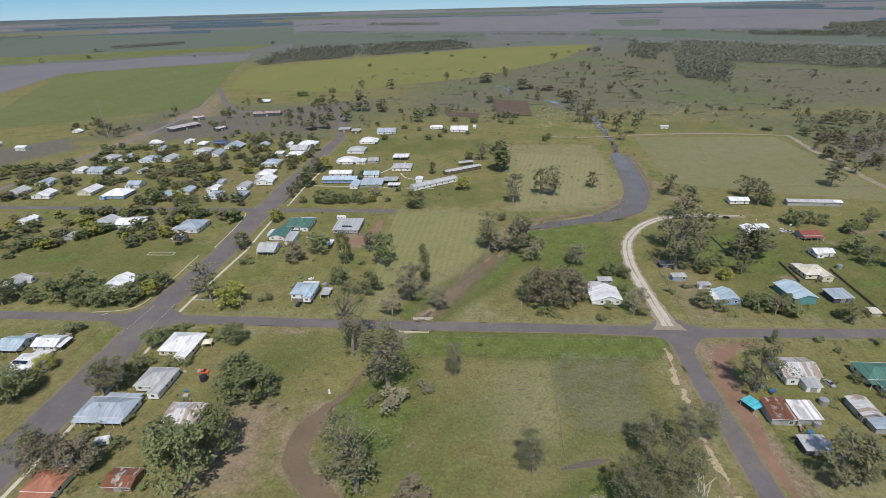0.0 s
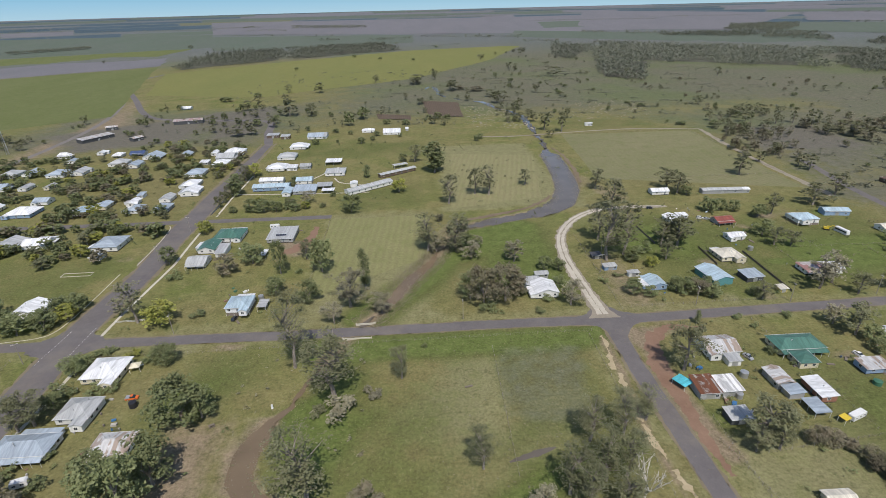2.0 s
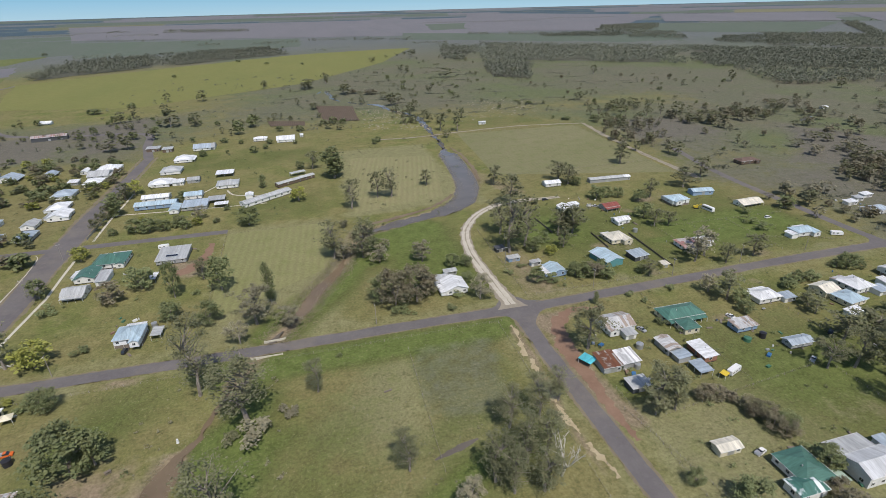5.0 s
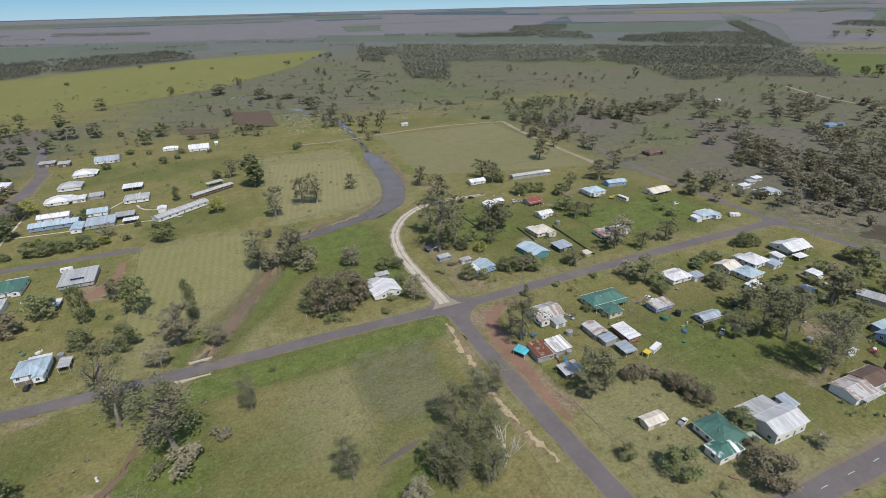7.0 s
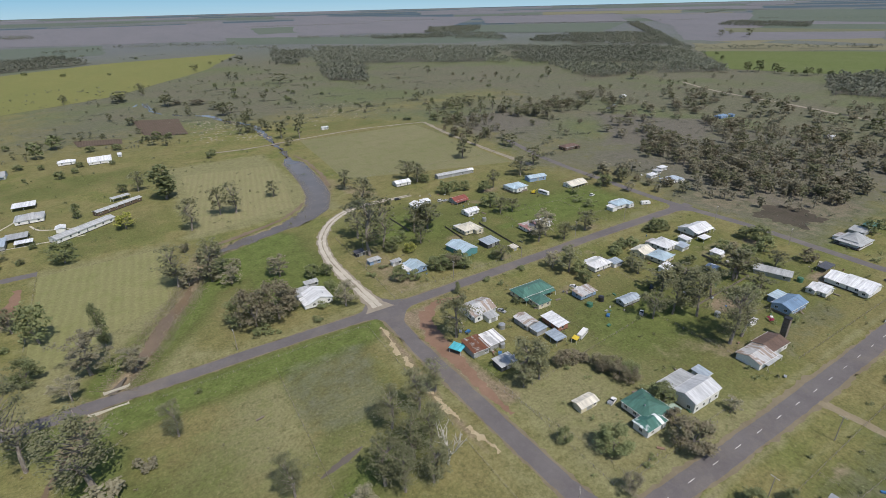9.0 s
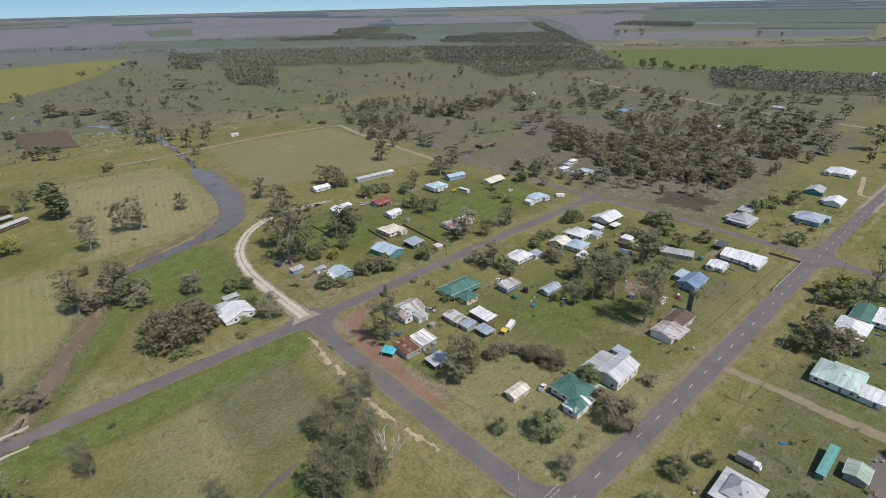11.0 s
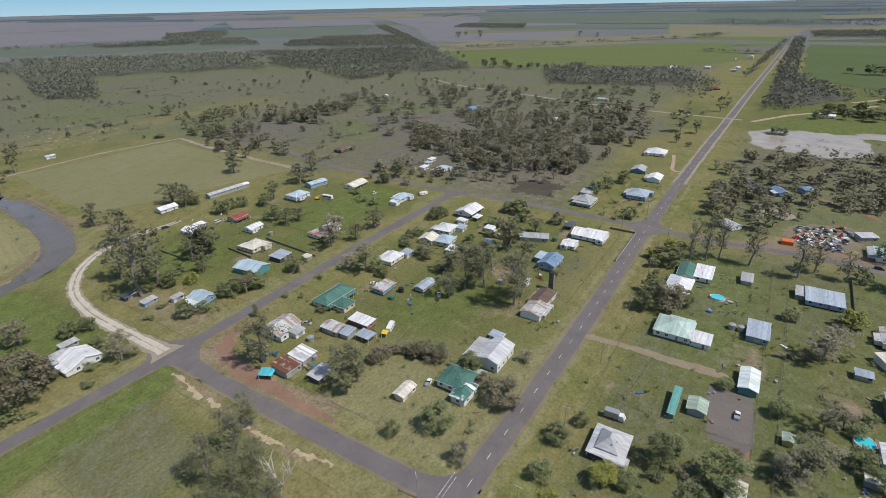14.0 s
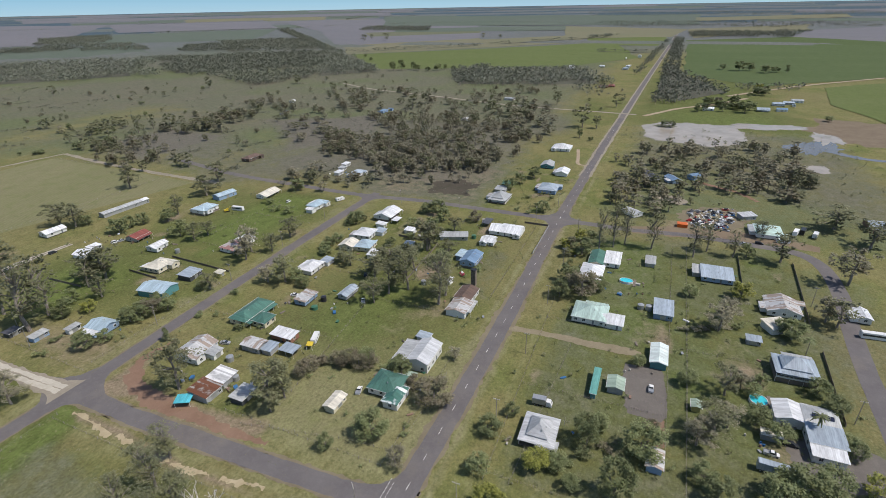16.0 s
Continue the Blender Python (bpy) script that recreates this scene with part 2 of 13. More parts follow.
def field_material(name, a, b, rows=0.0, turn=0.0, stain=0.5):
    k = Nodes(name)
    p = k.place()
    m = k.add("ShaderNodeMapping")
    m.inputs["Rotation"].default_value[2] = radians(turn)
    k.link(p, m.inputs[0])
    c = k.mix(k.ramp(k.noise(m.outputs[0], 0.012, 5, 0.65, (1, 0.25, 1)), 0.35, 0.65), a, b)
    c = k.mix(k.math("MULTIPLY", k.ramp(k.noise(p, 0.05, 5, 0.7), 0.45, 0.75), stain), c, tuple(v * 0.8 for v in a))
    if rows:
        w = k.add("ShaderNodeTexWave", wave_type="BANDS", bands_direction="X")
        w.inputs["Scale"].default_value, w.inputs["Distortion"].default_value = rows, 0.15
        w.inputs["Detail Scale"].default_value = 0.3
        k.link(m.outputs[0], w.inputs[0])
        c = k.mix(k.math("MULTIPLY", w.outputs[0], 0.34), c, tuple(v * 1.4 for v in b))
    c = k.mix(k.math("MULTIPLY", k.ramp(k.noise(p, 0.11, 6, 0.7), 0.48, 0.68), stain), c, (a[0] * 0.72, a[1] * 0.86, a[2] * 0.62))
    c = k.bright(c, k.math("ADD", k.math("MULTIPLY", k.ramp(k.noise(p, 0.7, 6, 0.75), 0.3, 0.7), 0.45), 0.78))
    return k.done(c, 0.95, 0.0, 0.1)


FIELD = {
    "yellow": field_material("yellow_crop", (0.190, 0.186, 0.068), (0.166, 0.174, 0.062)),
    "green": field_material("green_crop", (0.124, 0.142, 0.054), (0.144, 0.156, 0.066)),
    "dark": field_material("dark_green_crop", (0.082, 0.110, 0.044), (0.096, 0.122, 0.052)),
    # mauve-grey soil, with some distance haze painted in as extra blue
    "fallow": field_material("grey_fallow", (0.174, 0.167, 0.182), (0.154, 0.152, 0.166)),
    "pale": field_material("pale_stubble", (0.19, 0.175, 0.115), (0.165, 0.165, 0.105)),
    # shade beneath the trees, painted as a dark ground colour
    "woodshade": field_material("painted_wood_shade", (0.096, 0.096, 0.074), (0.114, 0.112, 0.088)),
    "olive": field_material("olive_pasture", (0.138, 0.146, 0.090), (0.152, 0.150, 0.108)),
    # pasture green, dulled and blued to paint in the haze of distance
    "bluegreen": field_material("hazy_far_pasture", (0.108, 0.132, 0.104), (0.120, 0.136, 0.114)),
    "hay": field_material("cut_hay", (0.222, 0.208, 0.104), (0.180, 0.182, 0.080), rows=0.075, turn=4, stain=0.5),
    "straw": field_material("cut_straw", (0.236, 0.216, 0.116), (0.200, 0.190, 0.098), rows=0.075, turn=12, stain=0.5),
    "hayb": field_material("cut_hay_cross", (0.198, 0.182, 0.105), (0.160, 0.160, 0.080), rows=0.11, turn=62, stain=0.8),
    "plough": field_material("ploughed_soil", (0.100, 0.075, 0.058), (0.120, 0.092, 0.070), rows=0.12),
    # distant woods with the blue of the air painted into their colour
    "hazed_wood": field_material("far_woodland_hazed", (0.062, 0.092, 0.116), (0.080, 0.110, 0.134)),
    "bright": field_material("bright_green_crop", (0.114, 0.140, 0.048), (0.128, 0.148, 0.058)),
    "clay": field_material("grey_clay", (0.150, 0.136, 0.122), (0.128, 0.122, 0.100), stain=0.35),
    "burnt": field_material("dark_bare_soil", (0.070, 0.060, 0.048), (0.10, 0.088, 0.066)),
}


def road_material(name, a, b, fine=2.5, dust=0.0):
    k = Nodes(name)
    p = k.place()
    c = k.mix(k.ramp(k.noise(p, 0.08, 5, 0.65), 0.35, 0.7), a, b)
    c = k.mix(k.math("MULTIPLY", k.ramp(k.noise(p, 0.45, 6, 0.7), 0.5, 0.8), 0.5), c, tuple(v * 1.25 for v in b))
    c = k.mix(k.math("MULTIPLY", k.ramp(k.noise(p, 0.035, 6, 0.7), 0.50, 0.72), dust), c, (0.21, 0.182, 0.148))
    grain = k.noise(p, fine, 6, 0.75)
    c = k.bright(c, k.math("ADD", k.math("MULTIPLY", grain, 0.4), 0.8))
    k.bump(grain, 0.3, 0.02)
    return k.done(c, 0.92, 0.0, 0.2)


ASPHALT = road_material("asphalt", (0.122, 0.111, 0.112), (0.152, 0.140, 0.138), 2.5, 0.55)
DRAIN = road_material("cream_earth", (0.33, 0.27, 0.165), (0.43, 0.36, 0.24), 1.2)
TAN = road_material("tan_earth", (0.205, 0.172, 0.112), (0.262, 0.222, 0.150), 1.5)
WORN = road_material('worn_edge', (0.165, 0.138, 0.092), (0.21, 0.178, 0.122), 1.2)
YARD = road_material("grey_yard", (0.128, 0.114, 0.102), (0.165, 0.148, 0.132), 1.5)
GRAVEL = road_material("gravel", (0.40, 0.365, 0.30), (0.50, 0.46, 0.385), 1.5)
DIRTG = road_material("grey_gravel", (0.235, 0.205, 0.160), (0.30, 0.265, 0.21), 1.5)
DIRT = road_material("dirt", (0.30, 0.235, 0.165), (0.38, 0.31, 0.22), 1.5)
REDDIRT = road_material("red_dirt", (0.198, 0.122, 0.084), (0.240, 0.156, 0.110), 1.5)
MUD = road_material("mud", (0.175, 0.130, 0.088), (0.215, 0.168, 0.115), 1.2)
BANK = road_material("bank_soil", (0.15, 0.115, 0.08), (0.20, 0.16, 0.11), 1.2)
BALLAST = road_material("ballast", (0.165, 0.150, 0.140), (0.195, 0.180, 0.165), 1.2)
PATHC = road_material("pale_path", (0.46, 0.43, 0.35), (0.52, 0.49, 0.41))
PAINT = plain("line_paint", (0.70, 0.69, 0.66), 0.7)


def water_material(name, col, rough=0.08):
    k = Nodes(name)
    k.bump(k.noise(k.place(), 0.9, 3, 0.5), 0.06, 0.05)
    c = k.mix(k.ramp(k.noise(k.place(), 0.06, 4), 0.35, 0.7), col, tuple(v * 1.3 for v in col))
    return k.done(c, rough, 0.0, 0.5)


WATER = water_material("creek_water", (0.118, 0.102, 0.086), 0.10)
DAMWATER = water_material("muddy_water", (0.30, 0.25, 0.19), 0.22)
BROWNWATER = water_material("brown_water", (0.150, 0.112, 0.072), 0.12)
POOLWATER = water_material("pool_water", (0.05, 0.50, 0.58), 0.05)


# ------------------------------------------------------------------ mesh tools
def mesh_from(name, verts, faces, mats, slots=None):
    me = bpy.data.meshes.new(name)
    me.from_pydata([tuple(v) for v in verts], [], faces)
    for m in (mats if isinstance(mats, (list, tuple)) else [mats]):
        me.materials.append(m)
    if slots is not None:
        me.polygons.foreach_set("material_index", slots)
    me.update()
    return me


def part(name, me, parent, label="", m=None):
    """One mesh as a part of a thing or of a part."""
    ob = new(name, me)
    ob.parent = parent
    if m is not None:
        ob.matrix_basis = m
    if label:
        ob["label"] = label
    return ob


def thing(name, label, category, m=None, group="", me=None):
    ob = new(name, me)
    if m is not None:
        ob.matrix_basis = m
    return tagged(ob, label, category, group)


class Solid:
    """Gathers boxes, prisms and tubes into one mesh."""

    def __init__(self):
        self.v, self.f = [], []

    def poly(self, verts, faces):
        n = len(self.v)
        self.v += [tuple(v) for v in verts]
        self.f += [tuple(i + n for i in f) for f in faces]
        return self

    def box(self, x0, x1, y0, y1, z0, z1):
        return self.poly([(x0, y0, z0), (x1, y0, z0), (x1, y1, z0), (x0, y1, z0), (x0, y0, z1), (x1, y0, z1), (x1, y1, z1), (x0, y1, z1)],
                         [(3, 2, 1, 0), (4, 5, 6, 7), (0, 1, 5, 4), (1, 2, 6, 5), (2, 3, 7, 6), (3, 0, 4, 7)])

    def slab(self, top, thick):
        """A slab with the top polygon given, thickened downwards."""
        n = len(top)
        low = [(x, y, z - thick) for x, y, z in top]
        return self.poly(list(top) + low, [tuple(range(n)), tuple(reversed(range(n, 2 * n)))] + [(i, i + n, (i + 1) % n + n, (i + 1) % n) for i in range(n)])

    def tube(self, a, b, r0, r1, n=8, cap=True):
        a, b = Vector(a), Vector(b)
        q = (b - a).to_track_quat("Z", "Y")
        ring = [Vector((math.cos(2 * math.pi * i / n), math.sin(2 * math.pi * i / n), 0)) for i in range(n)]
        vs = [a + q @ (r0 * c) for c in ring] + [b + q @ (r1 * c) for c in ring]
        fs = [(i, (i + 1) % n, (i + 1) % n + n, i + n) for i in range(n)]
        if cap:
            fs += [tuple(reversed(range(n))), tuple(range(n, 2 * n))]
        return self.poly(vs, fs)

    def mesh(self, name, mat):
        return mesh_from(name, self.v, self.f, mat)


# ------------------------------------------------------------------ ground
FLAT, EDGE, DEEP = 2000.0, 4850.0, 12.2


def sink(r):
    """Height of the land at the distance r: flat, then a slow rise shaped to fit the camera's view, so that the far
    plain meets the sky at the true horizon.
    """
    r = np.maximum(r, 1.0)
    true = FLAT * np.exp(np.maximum(r - FLAT, 0) / (EDGE - FLAT) * math.log(DEEP))
    return np.where(r > FLAT, EYE - r * EYE / true, 0.0)


def far(x, y):
    """Places beyond the flat land drawn in to look right from the camera, by their full distance."""
    true = math.hypot(x, y)
    if true <= FLAT:
        return x, y, 0.0
    r = min(FLAT + (EDGE - FLAT) * math.log(true / FLAT) / math.log(DEEP), EDGE - 20)
    return x * r / true, y * r / true, float(sink(np.array([r]))[0])


def soft_rect(X, Y, x0, x1, y0, y1, soft):
    d = np.maximum(np.maximum(x0 - X, X - x1), np.maximum(y0 - Y, Y - y1))
    return np.clip(0.5 - d / soft, 0, 1)


def soft_line(X, Y, pts, half, soft):
    best = np.full(X.shape, 1e9)
    for (ax, ay), (bx, by) in zip(pts, pts[1:]):
        t = np.clip(((X - ax) * (bx - ax) + (Y - ay) * (by - ay)) / max((bx - ax) ** 2 + (by - ay) ** 2, 1e-6), 0, 1)
        best = np.minimum(best, np.hypot(X - ax - t * (bx - ax), Y - ay - t * (by - ay)))
    return np.clip(0.5 - (best - half) / soft, 0, 1)


def soft_quad(X, Y, corners, soft):
    """Weight of a four-cornered patch of ground, fading over its edge."""
    turn = sum(ax * by - ay * bx for (ax, ay), (bx, by) in zip(corners, corners[1:] + corners[:1]))
    best = np.full(X.shape, 1e9)
    for (ax, ay), (bx, by) in zip(corners, corners[1:] + corners[:1]):
        d = math.hypot(bx - ax, by - ay)
        best = np.minimum(best, ((bx - ax) * (Y - ay) - (by - ay) * (X - ax)) / d * math.copysign(1, turn))
    return np.clip(0.5 + best / soft, 0, 1)


def spaced(lo, hi, step, reach):
    """Grid lines: even between lo and hi, widening outwards to the reach."""
    mid = np.arange(lo, hi + step / 2, step)
    out, s, x = [], step, hi
    while x < reach:
        s = min(s * 1.16, 160)
        x += s
        out.append(x)
    low, s, x = [], step, lo
    while x > -reach:
        s = min(s * 1.16, 160)
        x -= s
        low.append(x)
    return np.concatenate([low[::-1], mid, out])


CREEK = [(34, 936), (45, 962), (49, 911), (53, 850), (86, 797), (109, 778), (125, 716), (145, 669), (142, 609), (139, 555), (135, 506), (131, 470), (129, 440), (124.5, 400), (119, 370), (107, 342), (88, 326), (62, 317), (42, 309), (28, 305)]
GULLY = [(28, 307), (18, 285), (7, 256), (-3, 240), (-13, 218), (-26, 197), (-39, 173), (-42, 165), (-46, 155), (-49, 146), (-55, 138), (-58.5, 125), (-57.5, 115), (-52.5, 109.5), (-46, 104), (-38, 97)]


# bare grey flats in the scrub and along the old railway
CLAY = [[(526, 470), (422, 345), (480, 308), (591, 346)],
        [(381, 541), (347, 469), (435, 462), (440, 532)],
        [(-439, 638), (-351, 550), (-248, 588), (-270, 755)],
        [(-532, 506), (-461, 442), (-423, 522), (-478, 568)],
        [(-270, 755), (-228, 587), (-175, 616), (-195, 798)]]


def make_ground():
    xs, ys = spaced(-460, 520, 3.2, 4900), spaced(-120, 620, 3.2, 4900)
    X, Y = np.meshgrid(xs, ys)
    R = np.hypot(X, Y)
    keep = np.minimum(1, 4900 / np.maximum(R, 1))
    X, Y = X * keep, Y * keep
    R = np.hypot(X, Y)
    Z = sink(R)
    # creek bed and gully
    cut = 1.1 * soft_line(X, Y, GULLY, 1.0, 7) + 0.8 * soft_line(X, Y, GULLY[10:], 4.0, 4) + 0.8 * soft_line(X, Y, GULLY[:6], 2.5, 5) + 0.9 * soft_line(X, Y, CREEK, 5.0, 7) + 0.9 * soft_line(X, Y, CREEK[11:17], 8.5, 5)
    Z = Z - cut
    nx, ny = len(xs), len(ys)
    verts = np.stack([X.ravel(), Y.ravel(), Z.ravel()], -1)
    i = np.arange(nx * ny).reshape(ny, nx)
    faces = np.stack([i[:-1, :-1].ravel(), i[:-1, 1:].ravel(), i[1:, 1:].ravel(), i[1:, :-1].ravel()], -1)
    me = bpy.data.meshes.new("ground")
    me.vertices.add(len(verts))
    me.vertices.foreach_set("co", verts.ravel())
    me.loops.add(faces.size)
    me.loops.foreach_set("vertex_index", faces.ravel())
    me.polygons.add(len(faces))
    me.polygons.foreach_set("loop_start", np.arange(0, faces.size, 4))
    me.polygons.foreach_set("use_smooth", np.ones(len(faces), bool))
    me.update()
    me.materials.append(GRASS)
    S = lambda *a: soft_rect(X, Y, *a)
    L = lambda pts, half, soft: soft_line(X, Y, pts, half, soft)
    dry = 0.75 * S(-58, 6, 205, 335, 14) + 0.8 * L(GULLY[:6], 9.5, 5) + 0.95 * S(24, 116, 338, 520, 16) + 0.5 * S(0, 60, 90, 178, 30) + 0.75 * S(88, 165, 57, 122, 26) + 0.5 * S(70, 82, 60, 180, 10)
    dry = dry + 0.75 * L([(85, 46), (320, 45.5), (1500, 14)], 1.6, 4) + 0.75 * L([(100, 59.5), (320, 59), (1500, 30)], 1.6, 4) + 0.5 * L([(85, 36), (320, 37)], 2, 4) + 0.5 * L([(-230, 196), (320, 193)], 11, 8) + 0.45 * S(-60, 60, 335, 345, 18) + 0.45 * S(100, 150, 290, 390, 40)
    lush = 0.45 * S(31, 69, 124, 176, 10) + 0.34 * S(-36, 30, 95, 184, 60) + 0.45 * S(26, 80, 90, 120, 30) + 0.95 * L([(-25, 205), (5, 240), (30, 285), (60, 305)], 13, 14) + 0.9 * S(33, 84, 212, 308, 20) + 0.95 * S(-50, 82, 171, 188, 8) + 0.6 * L([(-30, 160), (-44, 130), (-40, 100)], 8, 10) + 0.5 * L([(15, 95), (40, 110), (70, 118)], 5, 8) + 0.3 * S(-30, 10, 100, 150, 50)
    lush = lush + 0.55 * S(-95, -62, 150, 185, 18) + 0.6 * S(-300, -165, 225, 290, 30) + 0.55 * S(-60, 12, 345, 400, 26) + 0.55 * S(210, 300, 225, 262, 22)
    lush = lush + 0.25 * S(145, 205, 95, 135, 22) + 0.45 * S(105, 165, 250, 300, 30) + 0.5 * S(-105, -80, 120, 165, 18)
    lush = lush + 0.5 * S(150, 305, -80, 32, 20) + 0.45 * S(104, 152, -76, 32, 20) + 0.25 * S(235, 300, -10, 26, 14) + 0.22 * S(195, 222, -12, 26, 10) + 0.25 * S(145, 300, 66, 150, 30) + 0.3 * S(95, 300, 200, 300, 40) + 0.6 * S(-130, 20, 480, 560, 50) + 0.5 * S(150, 300, 560, 640, 60) + 0.42 * S(330, 480, 60, 112, 30) + 0.25 * S(330, 600, -270, 40, 40) + 0.35 * S(480, 800, 58, 120, 60) + 0.2 * S(420, 720, -150, -20, 60) + 0.45 * S(650, 1100, -140, 30, 60) + 0.3 * S(620, 2100, -700, 125, 80) + 0.4 * S(325, 380, 200, 330, 30)
    soil = 0.45 * S(332, 420, 112, 215, 30) + 0.5 * L([(185, 44), (185, 0)], 0.6, 3) + 0.35 * S(190, 232, -20, 0, 8) + 0.4 * S(175, 215, -48, -30, 12) + 0.35 * S(120, 140, -5, 12, 8) + 0.4 * S(215, 235, 85, 125, 14) + 0.35 * S(110, 125, 95, 110, 10) + 0.35 * S(180, 215, 66, 90, 12) + 0.4 * S(255, 300, 120, 150, 16) + 0.35 * S(150, 185, 225, 245, 14) + 0.4 * S(225, 260, 280, 310, 18) + 0.95 * L([(94, 178), (93, 130), (96, 112)], 4, 8) + 0.85 * L([(108, 182), (96, 176)], 4, 10) + 0.8 * L([(78, 176), (77, 150), (73, 120), (76, 96)], 2.2, 4)
    soil = soil + 0.6 * L(CREEK[11:16], 10.5, 5) + 0.65 * L(CREEK[15:], 6.5, 4) + 0.55 * L([(85, 47.5), (320, 47)], 0.9, 2.5) + 0.55 * L([(100, 57.3), (320, 57)], 0.9, 2.5) + 0.6 * L([(-392, 420), (-394, 620), (-405, 760), (-440, 880)], 22, 30) + 0.5 * S(-390, -250, 600, 740, 60) + 0.6 * L(GULLY[6:11], 1.6, 4) + 0.85 * L(GULLY[10:], 4.5, 6) + 0.85 * S(-90, -66, 100, 142, 22) + 0.75 * L(GULLY[:7], 4.5, 6) + 0.4 * S(163, 183, -18, -1, 8) + 0.6 * S(-78, -62, 270, 300, 12)
    soil = soil + 0.55 * S(140, 160, -62, -45, 10) + 0.7 * S(320, 345, -60, -10, 12) + 0.35 * S(130, 190, 85, 110, 20) + 0.55 * S(92, 120, 195, 260, 24) + 0.5 * L([(135, 400), (150, 345)], 10, 14)
    scrub = 0.24 * S(30, 69, 124, 176, 10) + 0.8 * S(330, 640, 112, 330, 90) + 0.75 * S(310, 620, 340, 620, 120) + 0.42 * S(100, 316, -110, 34, 16) + 0.62 * S(326, 640, -170, 30, 40) + 0.5 * S(205, 262, 66, 82, 8) + 0.3 * S(325, 420, 112, 215, 20) + 0.7 * S(-480, -160, 545, 800, 80) + 0.8 * S(-140, 640, 660, 1900, 220) + 0.9 * S(600, 1900, 120, 1900, 100) + np.clip((R - 1300) / 700, 0, 1)
    # worn, dry and green spots about the house lots
    spot, covers = random.Random(17), {0: dry, 1: lush, 2: soil}
    for _ in range(150):
        x0, x1, y0, y1 = spot.choice(((95, 310, 62, 182), (95, 310, 200, 320), (105, 300, -78, 34), (-140, -70, 100, 320), (-380, -165, 205, 330), (325, 420, 55, 110)))
        cx, cy, rx, ry = spot.uniform(x0, x1), spot.uniform(y0, y1), spot.uniform(3, 10), spot.uniform(2, 7)
        covers[spot.choice((0, 0, 1, 2, 2))] += spot.uniform(0.3, 0.7) * np.clip(1.4 - np.hypot((X - cx) / rx, (Y - cy) / ry), 0, 1)
    lush = lush + 0.34 * S(98, 312, 62, 186, 26) + 0.30 * S(130, 312, 200, 322, 30) + 0.22 * S(104, 312, -84, 34, 26)
    scrub = scrub + 0.30 * soft_quad(X, Y, [(29.9, 179.2), (68.2, 173.5), (55.5, 131), (26.2, 132.5)], 5)
    dry = dry + 0.8 * soft_quad(X, Y, [(39, 146), (58, 142), (52, 127), (37, 129)], 9) + 0.45 * soft_quad(X, Y, [(-20, 144), (23, 163), (20, 130), (-13, 122)], 22)
    lush = lush + 0.7 * soft_quad(X, Y, [(-62, 138), (-29, 115), (-20, 139), (-48, 150)], 14)
    data = np.stack([np.clip(v, 0, 1).ravel() for v in (dry, lush, soil, scrub)], -1).astype(np.float32)
    att = me.attributes.new("cover", "FLOAT_COLOR", "POINT")
    att.data.foreach_set("color", data.ravel())
    clay = sum(0.9 * soft_quad(X, Y, q, 34) for q in CLAY) + 0.55 * S(345, 600, 120, 345, 60) + 0.35 * S(390, 570, -125, 10, 40) + 0.45 * S(330, 440, 400, 560, 50)
    att = me.attributes.new("clay", "FLOAT", "POINT")
    att.data.foreach_set("value", np.clip(clay.ravel(), 0, 1).astype(np.float32))
    # weight of the painted haze, growing from 1500 m outwards
    att = me.attributes.new("far_haze", "FLOAT", "POINT")
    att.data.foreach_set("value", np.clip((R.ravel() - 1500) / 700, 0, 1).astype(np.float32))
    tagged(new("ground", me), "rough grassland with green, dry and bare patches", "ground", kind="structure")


make_ground()


def field(name, label, corners, mat, lift=0.25, n=14):
    """A paddock draped over the land between four corners, drawn in beyond the flat land to fit the camera's view."""
    (a, b, c, d), verts, faces = [Vector(p) for p in corners], [], []
    for j in range(n + 1):
        for i in range(n + 1):
            u, v = i / n, j / n
            p = (a * (1 - u) + b * u) * (1 - v) + (d * (1 - u) + c * u) * v
            wob = 0.012 * (p.length if i in (0, n) or j in (0, n) else 0)
            q = p + Vector((noise.noise((p.x * 0.01, p.y * 0.01, 3)), noise.noise((p.x * 0.01, p.y * 0.01, 8)))) * wob * 0.5
            x, y, z = far(q.x, q.y)
            verts.append((x, y, z + lift * (1 + max(0, math.hypot(x, y) - 1500) / 700)))
    for j in range(n):
        for i in range(n):
            k = j * (n + 1) + i
            faces.append((k, k + 1, k + n + 2, k + n + 1))
    me = mesh_from(name, verts, faces, FIELD[mat])
    return tagged(new(name, me), label, "field", kind="structure")


def smooth_line(pts, step):
    """A Catmull-Rom curve through the points, cut into even steps; each point may carry a width."""
    pts = [np.array(p, float) for p in pts]
    pts = [2 * pts[0] - pts[1]] + pts + [2 * pts[-1] - pts[-2]]
    out = []
    for p0, p1, p2, p3 in zip(pts, pts[1:], pts[2:], pts[3:]):
        n = max(1, int(np.hypot(*(p2 - p1)[:2]) / step))
        for i in range(n):
            t = i / n
            out.append(0.5 * (2 * p1 + (p2 - p0) * t + (2 * p0 - 5 * p1 + 4 * p2 - p3) * t * t + (3 * p1 - p0 - 3 * p2 + p3) * t ** 3))
    return out + [pts[-2]]


